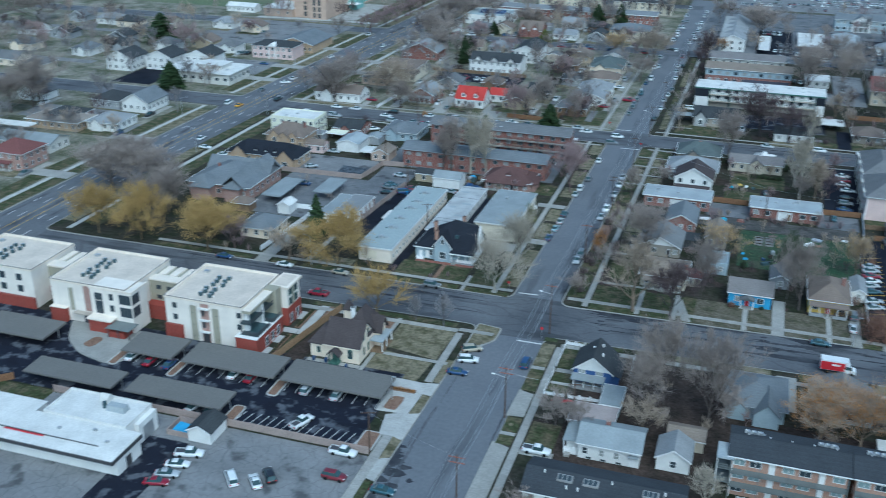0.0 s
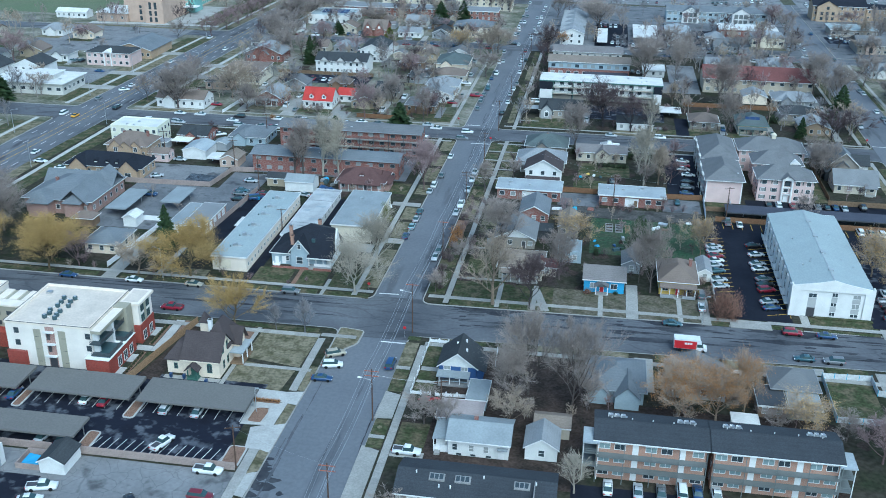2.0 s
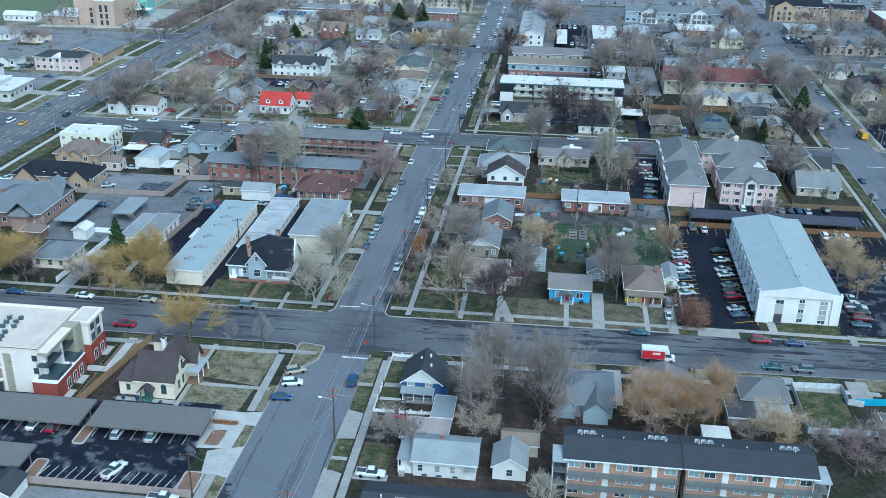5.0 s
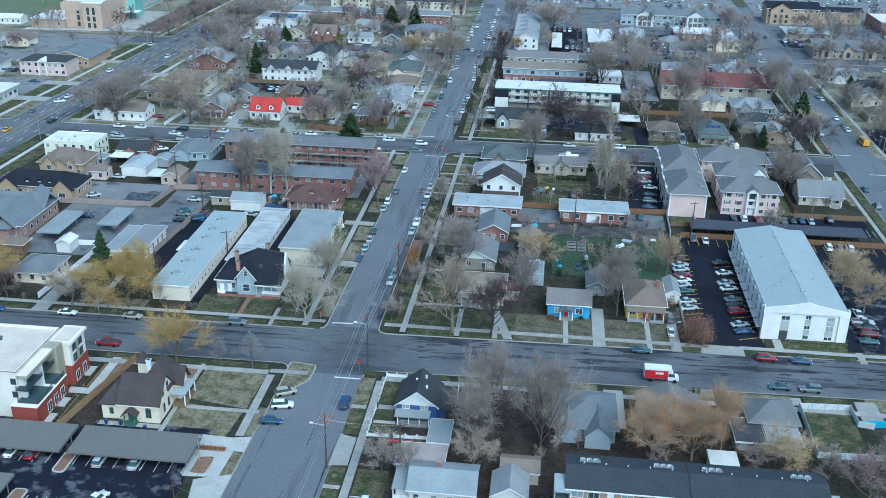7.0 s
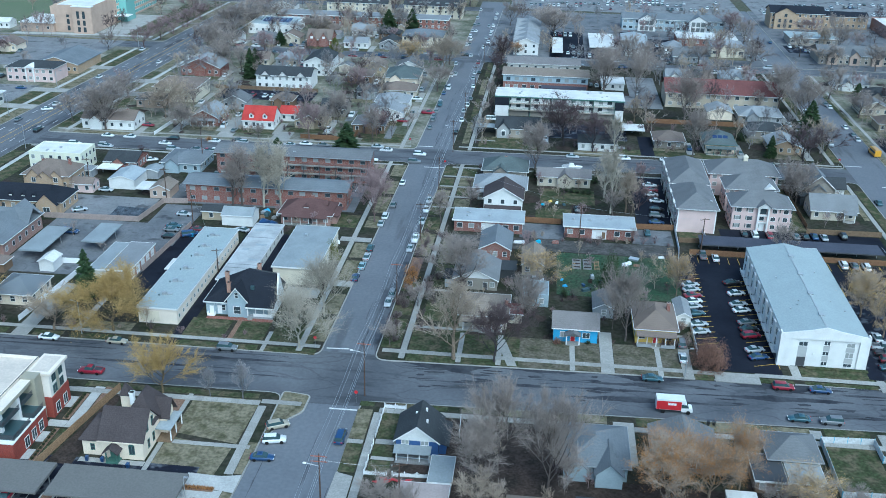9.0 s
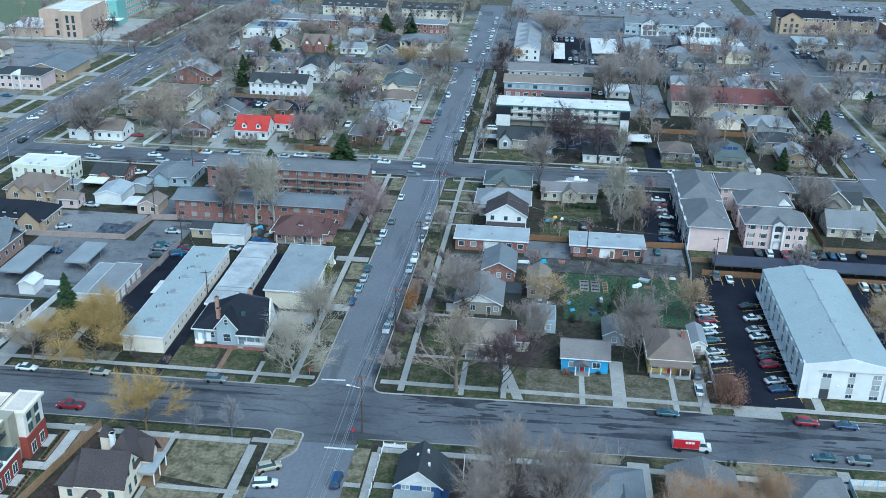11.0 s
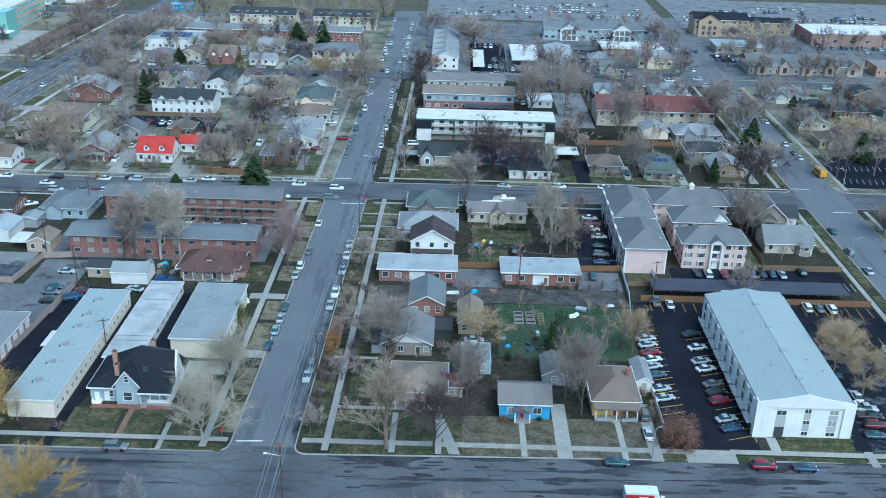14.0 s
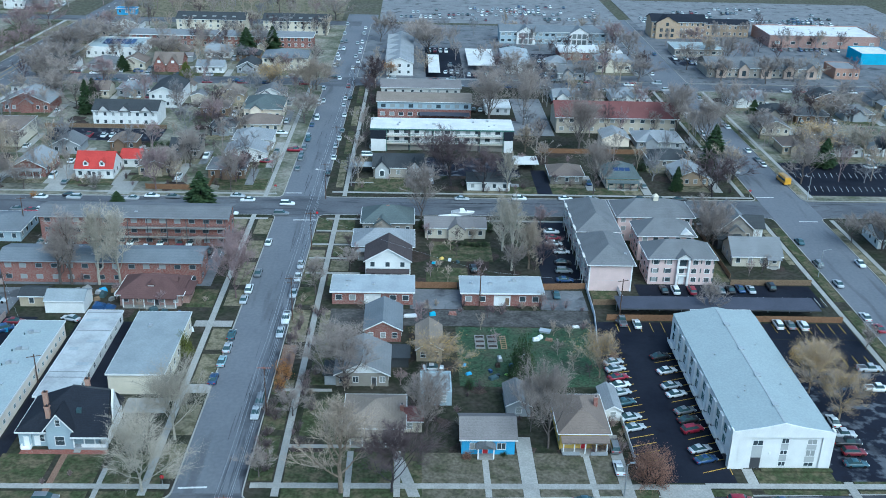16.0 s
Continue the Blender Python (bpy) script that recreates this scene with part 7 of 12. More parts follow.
for k in range(4):
    carport(-89.6 - 24.2 * k if k < 2 else -129.2, 163.8, (-66.1 - 25.0 * k) if k < 2 else -116.2, 172.3, 2.9, "long flat taupe metal carport over parking bays", FLATROOF["taupe"], slope=0.35) if k < 3 else None
carport(-118.4, 149.3, -95.6, 155.8, 2.9, "long flat taupe metal carport over parking bays", FLATROOF["taupe"], slope=0.3)
carport(-167.4, 162.0, -148.8, 170.4, 2.9, "long flat taupe metal carport over parking bays", FLATROOF["taupe"], slope=0.35)
carport(-143.8, 149.1, -121.5, 155.4, 2.9, "long flat taupe metal carport over parking bays", FLATROOF["taupe"], slope=0.3)
wo = thing("shop", -140.0, 124.8, TOP, "low white shop with a white roof and a deep black fascia", "shop")
part("wall", Geo().box(-20.0, 1.9, -0.3, 35.6, 9.4, 4.0), STUCCO["white"], wo)
part("roof", Geo().loft([[(-20.3, 0, 4.0), (36.0, 0, 4.0), (36.0, 9.6, 4.0), (-20.3, 9.6, 4.0)], [(-20.3, 0, 4.62), (36.0, 0, 4.62), (36.0, 9.6, 4.62), (-20.3, 9.6, 4.62)], [(-20.1, 2.9, 4.9), (35.8, 2.9, 4.9), (35.8, 9.5, 4.9), (-20.1, 9.5, 4.9)]]), FLATROOF["white"], wo)
part("fascia", Geo().box(-20.4, -0.1, 3.75, 36.12, -0.003, 4.55).box(36.003, 0.0, 3.75, 36.12, 9.6, 4.55), DARKTRIM, wo, "deep black fascia band")
part("sign_board", Geo().box(10.0, 2.5, 4.6, 19.0, 2.85, 4.98), REDPAINT, wo, "faded red sign board")
part("roof_step", Geo().box(6.0, 2.92, 4.7, 31.0, 3.04, 5.1), DARKTRIM, wo)
rb = part("rear_hall", Geo().box(13.6, 9.62, -0.3, 32.5, 18.5, 5.0), STUCCO["white"], wo)
part("parapet", Geo().box(13.6, 9.62, 5.0, 32.5, 9.9, 5.4).box(13.6, 18.2, 5.0, 32.5, 18.5, 5.4).box(13.6, 9.9, 5.0, 13.9, 18.2, 5.4).box(32.2, 9.9, 5.0, 32.5, 18.2, 5.4), FLATROOF["white"], rb)
part("rear_roof", Geo().box(13.9, 9.9, 5.0, 32.2, 18.2, 5.08), FLATROOF["white"], rb)
part("rear_bay", Geo().box(32.52, 12.2, -0.2, 33.6, 18.3, 4.4), STUCCO["white"], rb)
part("roller_door", Geo().box(33.6, 13.4, 0.1, 33.66, 16.8, 3.2), METAL, rb)
part("west_wing", Geo().box(-20.0, 9.62, -0.3, 11.5, 13.2, 4.6), STUCCO["white"], wo)
part("wing_coping", Geo().box(-20.1, 9.5, 4.6, 11.7, 13.3, 4.72), FLATROOF["white"], wo)
un = part("roof_unit", Geo().loft([[(25.2, 13.6, 5.08), (29.4, 13.6, 5.08), (29.4, 15.6, 5.08), (25.2, 15.6, 5.08)], [(25.4, 13.8, 6.3), (29.2, 13.8, 6.3), (29.2, 15.4, 6.3), (25.4, 15.4, 6.3)]]), FLATROOF["silver"], wo)
part("duct", Geo().tube((24.4, 14.6, 5.08), (24.4, 14.6, 6.4), 0.45, 0.45, 10), PLUMBING, un)
part("cowl", Geo().loft([[(22.0 + 0.25 * k, 17.0 + 0.9 * math.cos(a * math.pi / 6), 5.1 + 1.5 * math.sin(a * math.pi / 6)) for a in range(7)] for k in range(9)]), FLATROOF["white"], un)
for u, y in ((20, 5.5), (27, 7.0), (31.5, 4.4), (4, 6)):
    part("roof_vent", Geo().box(u, y, 4.88, u + 0.7, y + 0.5, 5.3), METAL, wo)
part("door", Geo().box(35.6, 4.6, 0.1, 35.68, 6.2, 2.5), DARKTRIM, wo)
for u in (-14, -6, 2):
    part("shop_window", Geo().box(u, 1.82, 0.6, u + 5.0, 1.9, 3.0), PANE, wo)
building("shed", -98.2, 141.0, -93.2, 147.2, 2.6, "small white shed with a dark gabled roof", SIDING["white"], "gable", SHINGLE["dark"], "y", 1.3, 0.3, category="shed", sides="")
skip = thing("waste_pen", -103.5, 141.5, TOP, "low walled pen with blue tarpaulins", "pen")
part("wall", Geo().box(0, 0, 0, 5, 0.2, 1.2).box(0, 4.8, 0, 5, 5, 1.2).box(0, 0.2, 0, 0.2, 4.8, 1.2), PINKFENCE, skip)
part("tarpaulin", Geo().loft([[(0.6, 0.8, 0), (4.2, 0.8, 0), (4.2, 4, 0), (0.6, 4, 0)], [(0.8, 1, 0.8), (4.0, 1.2, 0.9), (3.8, 3.6, 0.7), (0.9, 3.8, 0.9)]]), SIDING["blue"], skip)

# ---- south-east block ----
bw = building("house", -30.3, 187.6, -22.1, 196.3, 3.5, "navy and white house with a steep dark roof and front gable", SIDING["navy"], "gable", SHINGLE["dark"], "y", 3.15, 0.5, 1, sides="")
part("gable_face", Geo().loft([[(0.05, -0.07, 3.4), (8.15, -0.07, 3.4), (4.1, -0.07, 6.5)], [(0.05, 0.02, 3.4), (8.15, 0.02, 3.4), (4.1, 0.02, 6.5)]]), SIDING["white"], bw)
window(bw, 8.2, 8.7, "s", 4.1, 4.2, 1.3, 1.1, TRIM, PANE, 2)
for u in (1.8, 5.6):
    window(bw, 8.2, 8.7, "s", u, 2.5, 1.4, 0.85, TRIM, LITPANE, 2)
part("porch_floor", Geo().box(0.2, -3.0, -0.2, 8.0, -0.02, 0.3), GREYBOARD, bw)
part("porch_wall", Geo().box(0.4, -0.06, 0.3, 7.8, -0.02, 2.0), SIDING["navy"], bw)
part("porch_roof", Geo().loft([[(-0.2, -2.6, 1.95), (7.0, -2.6, 1.95), (7.0, -0.1, 2.3), (-0.2, -0.1, 2.3)], [(-0.2, -2.6, 2.08), (7.0, -2.6, 2.08), (7.0, -0.1, 2.42), (-0.2, -0.1, 2.42)]]), FLATROOF["steel"], bw)
for u in (0.35, 2.6, 4.8, 6.7):
    part("porch_post", Geo().box(u, -2.5, 0.3, u + 0.16, -2.34, 2.0), TRIM, bw)
part("porch_rail", Geo().box(0.5, -2.48, 1.05, 6.7, -2.4, 1.13), SIDING["bluegrey"], bw)
part("porch_door", Geo().box(3.6, -0.1, 0.3, 4.5, -0.06, 2.0), TRIM, bw)
for u, y, z in ((5.5, 3.0, 5.2), (5.0, 6.4, 5.6), (3.2, 5.0, 5.6)):
    part("roof_vent", Geo().box(u, y, z, u + 0.4, y + 0.5, z + 0.95), TRIM, bw)
part("side_wall", Geo().box(8.22, 1.0, -0.2, 9.6, 8.0, 2.4), SIDING["navy"], bw)
part("side_roof", Geo().loft([[(8.4, 0.2, 3.0), (10.3, 0.2, 2.3), (10.3, 8.6, 2.3), (8.4, 8.6, 3.0)], [(8.4, 0.2, 3.15), (10.3, 0.2, 2.45), (10.3, 8.6, 2.45), (8.4, 8.6, 3.15)]]), SHINGLE["dark"], bw)
building("annexe", -22.6, 176.4, -18.6, 184.2, 2.6, "small annexe with a blue-grey metal roof beside a navy house", SIDING["bluegrey"], "flat", FLATROOF["steel"], over=0.25, parapet=0.0, sides="", category="annexe")


def picket_fence(pts, h=1.05):
    """White posts with caps, rails and pickets, panel by panel, the tops dipping between posts."""
    b = thing("picket_fence", pts[0][0], pts[0][1], TOP, "white picket fence with capped posts round a front garden", "fence")
    for (ax, ay), (bx, by) in zip(pts, pts[1:]):
        L = math.hypot(bx - ax, by - ay)
        n = max(1, round(L / 2.3))
        w, a = L / n, math.degrees(math.atan2(by - ay, bx - ax))
        m = max(4, round(w / 0.16))
        xs, step = [0.07 + (w - 0.14) * k / (2 * m + 1) for k in range(2 * m + 2)], []
        for k in range(2 * m + 1):
            top = h * (0.84 + 0.16 * abs(2 * k / (2 * m) - 1) ** 2) if k % 2 == 0 else 0.74
            step += [(xs[k], top), (xs[k + 1], top)]
        # one comb-shaped panel: pickets standing out of a solid lower board
        ring = [(xs[0], 0.08)] + step + [(xs[-1], 0.08)]
        g = Geo().loft([[(x, y, z) for x, z in ring] for y in (0.025, -0.025)])
        me = g.mesh("panel", VINYL)
        pm = Geo().box(-0.08, -0.08, -0.2, 0.08, 0.08, h + 0.1).loft([[(-0.11, -0.11, h + 0.1), (0.11, -0.11, h + 0.1), (0.11, 0.11, h + 0.1), (-0.11, 0.11, h + 0.1)], [(-0.02, -0.02, h + 0.24), (0.02, -0.02, h + 0.24), (0.02, 0.02, h + 0.24), (-0.02, 0.02, h + 0.24)]]).mesh("post", VINYL)
        for k in range(n):
            at = pose(ax - pts[0][0] + (bx - ax) * k / n, ay - pts[0][1] + (by - ay) * k / n, 0, 0, 0, a)
            part("panel", me, None, b, at=at)
            part("post", pm, None, b, at=at)
    return b


picket_fence([(-30.5, 203.2), (-35.0, 203.3), (-35.1, 192.2)])
picket_fence([(-35.1, 190.2), (-35.2, 186.4)])
picket_fence([(-35.2, 185.0), (-35.3, 180.3), (-30.8, 180.4)])
picket_fence([(-29.9, 180.4), (-20.6, 180.8)])
fence([(-18.8, 200.6), (-18.6, 194.5)], 1.6, VINYL, "white vinyl fence panel beside a navy house")


def kayak(x, y, turn, mat, label):
    k = thing("kayak", x, y, TOP, label, "kayak", "stored kayaks", turn=turn)
    st = ((-1.7, 0.03, 0.22), (-1.2, 0.22, 0.1), (-0.5, 0.36, 0.02), (0.5, 0.36, 0.02), (1.2, 0.22, 0.1), (1.7, 0.03, 0.22))
    part("hull", Geo().loft([[(u, -w, 0.28), (u, -w * 0.6, z), (u, w * 0.6, z), (u, w, 0.28), (u, w * 0.4, 0.36), (u, -w * 0.4, 0.36)] for u, w, z in st]), mat, k)
    part("cockpit", Geo().loft([[(0.5 * math.cos(a * math.tau / 10), 0.22 * math.sin(a * math.tau / 10), z) for a in range(10)] for z in (0.3, 0.39)]), DARKTRIM, k)


kayak(-31.6, 178.3, 6, REDPAINT, "red plastic kayak lying in a front yard")
kayak(-30.4, 179.3, -4, REDPAINT, "faded red plastic kayak beside a fence")
kayak(-27.6, 179.2, 12, REDPAINT, "red kayak stored behind a white fence")
building("garage", -27.6, 168.6, -18.8, 175.2, 2.8, "flat tan garage roof between houses", SIDING["beige"], "flat", FLATROOF["blush"], over=0.3, parapet=0.0, sides="", category="garage")
wh2 = building("house", -24.0, 160.2, -12.3, 168.6, 3.6, "white house with a pale grey metal gable roof", SIDING["white"], "gable", FLATROOF["steel"], "x", 1.7, 0.5, 1, win={"s": 4}, doors=(("s", 10.4),), ww=0.9, sides="s")
part("side_wing", Geo().box(-2.6, 1.6, -0.2, -0.02, 7.2, 2.9), SIDING["white"], wh2)
part("wing_roof", Geo().loft([[(-3.2, 0.4, 2.9), (0.0, 0.4, 3.2), (0.0, 7.6, 3.2), (-3.2, 7.6, 2.9)], [(-3.2, 0.4, 3.06), (0.0, 0.4, 3.36), (0.0, 7.6, 3.36), (-3.2, 7.6, 3.06)]]), FLATROOF["steel"], wh2)
for x in (-3.0, -0.25):
    part("porch_post", Geo().box(x, 0.55, 0.3, x + 0.16, 0.71, 2.95), TRIM, wh2)
part("porch_deck", Geo().box(-3.0, 0.5, -0.2, -0.05, 1.58, 0.9).box(-1.5, 0.5, 0.9, -0.1, 0.56, 1.7), TRIM, wh2)
part("porch_step", Geo().box(-2.7, -0.7, -0.2, -1.6, 0.48, 0.5), CONCRETE, wh2)
part("chimney", Geo().box(4.4, 5.0, 4.2, 5.2, 5.7, 6.0), BRICKCHIM, wh2)
part("door_hood", Geo().box(9.6, -1.0, 2.6, 11.6, -0.02, 2.75), FLATROOF["steel"], wh2)
for u in (1.6, 4.4, 7.4):
    part("cellar_window", Geo().box(u, -0.05, 0.15, u + 1.0, 0.0, 0.55), PANE, wh2)
building("cottage", -9.2, 161.2, -3.0, 168.0, 3.0, "small white cottage with a grey gabled roof", SIDING["white"], "gable", SHINGLE["light"], "y", 1.9, 0.4, sides="s", win={"s": 1})
building("shed", -8.0, 169.0, -1.0, 174.0, 2.7, "low garage with a tan roof", SIDING["beige"], "gable", SHINGLE["tan"], "x", 1.0, 0.3, category="garage", sides="")
gr = building("house", -30.2, 140.2, -2.8, 150.0, 5.4, "long white house with a worn grey roof and rows of skylights", SIDING["white"], "gable", SHINGLE["weatherdark"], "x", 1.7, 0.5, 2, step=3)
for u, y in ((5.6, 2.9), (10.2, 2.9), (20.6, 2.9)):
    sl = part("skylight_kerb", Geo().loft([[(u - 0.2, y - 0.2, 6.2), (u + 2.6, y - 0.2, 6.2), (u + 2.6, y + 1.2, 6.6), (u - 0.2, y + 1.2, 6.6)], [(u - 0.2, y - 0.2, 6.85), (u + 2.6, y - 0.2, 6.85), (u + 2.6, y + 1.2, 7.25), (u - 0.2, y + 1.2, 7.25)]]), GREYBOARD, gr)
    for k in range(3):
        part("skylight", Geo().loft([[(u + k * 0.82, y, 6.9), (u + k * 0.82 + 0.66, y, 6.9), (u + k * 0.82 + 0.66, y + 1.0, 7.19), (u + k * 0.82, y + 1.0, 7.19)], [(u + k * 0.82, y, 6.96), (u + k * 0.82 + 0.66, y, 6.96), (u + k * 0.82 + 0.66, y + 1.0, 7.25), (u + k * 0.82, y + 1.0, 7.25)]]), PANE, sl)
for u, y in ((3.0, 4.0), (7.4, 1.6), (9.4, 1.6), (15, 4.2), (24.2, 4.0)):
    part("roof_vent", Geo().tube((u, y, 5.6 + y * 0.3), (u, y, 6.3 + y * 0.3), 0.14, 0.14, 8), TRIM, gr)
part("end_ridge", Geo().box(23.9, -0.4, 5.5, 24.1, 4.9, 7.25).box(24.1, 4.75, 5.5, 27.8, 4.95, 7.25), GREYBOARD, gr)


def roof_plant(b, x, y, z):
    """A cluster of pale pipes and fan units on a low kerb."""
    base = part("plant_kerb", Geo().box(x - 0.2, y - 0.5, z - 0.3, x + 3.4, y + 0.5, z + 0.25), METAL, b)
    for k in range(3):
        u = x + 0.4 + k * 1.15
        part("fan_unit", Geo().loft([[(u + math.cos(a * math.tau / 8) * 0.42, y + math.sin(a * math.tau / 8) * 0.42, zz) for a in range(8)] for zz in (z + 0.25, z + 0.75)]), METAL, base)
        part("pipe", Geo().tube((u - 0.5, y - 0.3, z), (u - 0.5, y - 0.3, z + 1.1), 0.09, 0.09, 6).tube((u - 0.5, y - 0.3, z + 1.1), (u - 0.2, y - 0.5, z + 0.9), 0.09, 0.09, 6), TRIM, base)


def brick_flats(x0, x1, label, porch):
    b = building("flats", x0, 158.0, x1, 167.0, 8.7, label, BRICK["orange"], "gable", SHINGLE["weatherdark"], "x", 1.3, 0.75, 3, sides="ew", step=4.5, category="flats", group="orange brick flats")
    W, n = x1 - x0, round((x1 - x0) / 2.7)
    for st in range(3):
        z = st * 2.85
        if st:
            ga = part("gallery", Geo().box(0, -1.6, z - 0.12, W, -0.02, z + 0.06), GALLERY, b)
            part("gallery_rail", Geo().box(0, -1.6, z + 0.1, W, -1.57, z + 0.15).box(0, -1.6, z + 0.3, W, -1.57, z + 0.34).box(0, -1.6, z + 0.5, W, -1.57, z + 0.54).box(0, -1.6, z + 0.7, W, -1.57, z + 0.74).box(0, -1.6, z + 0.88, W, -1.54, z + 0.95), GALLERY, ga)
        for k in range(n):
            u = W * (k + 0.5) / n
            if k % 3 == 2:
                part("white_panel", Geo().box(u - 0.55, -0.08, z + 0.1, u + 0.55, 0.02, z + 2.7), TRIM, b)
            else:
                window(b, W, 9, "s", u, z + 0.95, 1.9, 1.1, TRIM, CURTAIN if (k + st) % 3 else PANE, 2)
    for k in range(round(W / 5) + 1):
        x = W * k / round(W / 5)
        part("gallery_post", Geo().box(x - 0.07, -1.6, 0, x + 0.07, -1.48, 8.6), GALLERY, b)
    roof_plant(b, 2.0, 6.2, 9.5)
    roof_plant(b, W - 5.0, 6.2, 9.5)
    for k in range(5):
        part("roof_pipe", Geo().tube((2.5 + k * W / 5.2, 5.2, 9.4), (2.5 + k * W / 5.2, 5.2, 10.3), 0.1, 0.1, 6), TRIM, b)
    # open stair porch with a white flat roof at the outer end
    px = -2.6 if porch == "w" else W - 0.4
    st = part("stair_porch", Geo().box(px, -1.5, 8.3, px + 3.0, 3.6, 8.55), FLATROOF["silver"], b)
    for z in (2.85, 5.7):
        part("landing", Geo().box(px, -0.7, z - 0.12, px + 3.0, 3.6, z + 0.06).box(px, -0.7, z + 0.5, px + 3.0, -0.64, z + 0.56).box(px, -0.7, z + 0.9, px + 3.0, -0.64, z + 0.97), GALLERY, st)
    for x in (px + 0.1, px + 2.8):
        part("porch_post", Geo().box(x, -0.75, 0, x + 0.14, -0.6, 8.45), TRIM, st)
    part("back_wall", Geo().box(px + 0.02, 3.7, 0, px + 2.98, 3.9, 8.4), GALLERY, st)
    return b


brick_flats(4.2, 24.0, "three-storey orange brick flats with galleries and a dark roof", "w")
brick_flats(25.3, 47.4, "three-storey orange brick flats with galleries, longer of the pair", "e")
hw = building("house", 2.0, 184.5, 13.8, 197.5, 3.2, "house with a worn grey hipped roof under bare trees", SIDING["bluegrey"], "hip", SHINGLE["bluegrey"], rise=2.8, over=0.6, trim=SIDING["grey"])
gable_front(hw, 5.8, 5.0, -2.4, 5.5, 3.0, 2.3, SIDING["bluegrey"], SHINGLE["bluegrey"], -0.2)
gable_front(hw, 0.4, 3.8, -1.0, 5.0, 3.0, 1.8, SIDING["bluegrey"], SHINGLE["mid"], -0.2)
building("house", 19, 189, 31, 199.5, 3.2, "small house with a grey gabled roof behind rusty trees", SIDING["grey"], "gable", SHINGLE["grey"], "y", 2.6, 0.5)
building("house", 40.8, 191.0, 50.0, 199.5, 3.4, "house with a grey hipped roof beside a white fence", SIDING["taupe"], "hip", SHINGLE["grey"], rise=2.6, over=0.6, trim=SIDING["grey"])
building("annexe", 43.2, 184.6, 49.6, 190.5, 2.9, "ribbed grey metal roof behind a house", SIDING["taupe"], "flat", FLATROOF["steel"], over=0.3, parapet=0.0, sides="s", category="annexe")
building("annexe", 37.2, 184.5, 42.9, 192.5, 2.9, "dark flat-roofed annexe behind a house", SIDING["brown"], "flat", FLATROOF["dark"], over=0.3, parapet=0.0, sides="s", category="annexe")
building("shed", 31.2, 174.6, 36.2, 180.5, 2.8, "small shed with a white roof", SIDING["white"], "flat", FLATROOF["white"], over=0.2, parapet=0.0, sides="", category="shed")
PALEBOARD = material("grey_white_boards", (0.6, 0.61, 0.61), 0.7, vary=0.3, scale=0.9, fine=5, grain=0.12, lines=0.3, axis="X")
fence([(53.0, 185.0), (53.2, 202.6), (63.8, 203.2), (63.8, 197.2), (67.0, 196.6)], 1.5, PALEBOARD, "weathered grey-white board fence round a green lawn", gap=2.6, post=SIDING["skyblue"])
fence([(53.0, 185.0), (63.4, 185.4), (74.0, 186.0)], 1.5, PALEBOARD, "weathered grey-white board fence behind a lawn", gap=2.6, post=SIDING["skyblue"])
fence([(65.2, 197.0), (74, 198.2)], 1.7, SIDING["skyblue"], "bright blue fence beside a driveway")
building("house", 68, 176, 80, 189, 3.2, "house with a grey roof near a blue fence", SIDING["beige"], "hip", SHINGLE["grey"], rise=2.6)

# ---- distant houses past the end of the boulevard ----
for x, y, w, d, h, wall, roofm, ridge in ((-276, 676, 16, 10, 3.4, SIDING["white"], SHINGLE["bluegrey"], "x"), (-254, 684, 12, 14, 4.6, SIDING["white"], SHINGLE["light"], "y"), (-238, 676, 13, 10, 3.4, BRICK["pink"], SHINGLE["grey"], "x"), (-300, 690, 14, 11, 3.6, SIDING["beige"], SHINGLE["tan"], "x"),
                                          (-318, 676, 13, 10, 3.4, BRICK["red"], SHINGLE["slate"], "y"), (-262, 704, 15, 11, 3.8, SIDING["taupe"], SHINGLE["dark"], "x"), (-240, 700, 14, 10, 3.4, SIDING["white"], SHINGLE["weathered"], "x"), (-286, 712, 12, 12, 4.2, SIDING["cream"], SHINGLE["grey"], "y")):
    building("house", x, y, x + w, y + d, h, "small distant house with a gabled roof among bare trees", wall, "gable", roofm, ridge, 2.8, 0.5)
building("kiosk", -184, 672, -173, 678, 3.6, "bright blue low kiosk beside a distant street", SIDING["blue"], "flat", SIDING["blue"], over=0.5, parapet=0.0, sides="s", category="kiosk")

# ---- far north-west block ----
rr = building("house", -121.0, 390.0, -108.8, 401.0, 3.4, "white house with a bright red roof and two white dormers", SIDING["white"], "gable", SHINGLE["red"], "x", 4.2, 0.35, 1, win={"s": 4, "e": 3, "w": 3}, doors=(("s", 6),))
for u in (2.6, 7.9):
    part("dormer", Geo().box(u, 0.6, 3.8, u + 1.7, 4.4, 5.4).loft([[(u, 0.6, 5.4), (u + 1.7, 0.6, 5.4), (u + 0.85, 0.6, 6.2)], [(u, 4.4, 5.4), (u + 1.7, 4.4, 5.4), (u + 0.85, 4.4, 6.2)]]), TRIM, rr)
    part("dormer_roof", gable_roof(1.7, 3.9, 5.4, 0.8, 0.25, "y", 0.12), SHINGLE["red"], rr, at=pose(u, 0.6, 0.02))
    part("dormer_window", Geo().box(u + 0.45, 0.54, 4.5, u + 1.25, 0.6, 5.4), PANE, rr)
building("garage", -109.5, 402, -102.5, 411, 3.0, "garage with a faded red roof", SIDING["white"], "gable", SHINGLE["red"], "x", 2.0, 0.4, sides="s", category="garage")
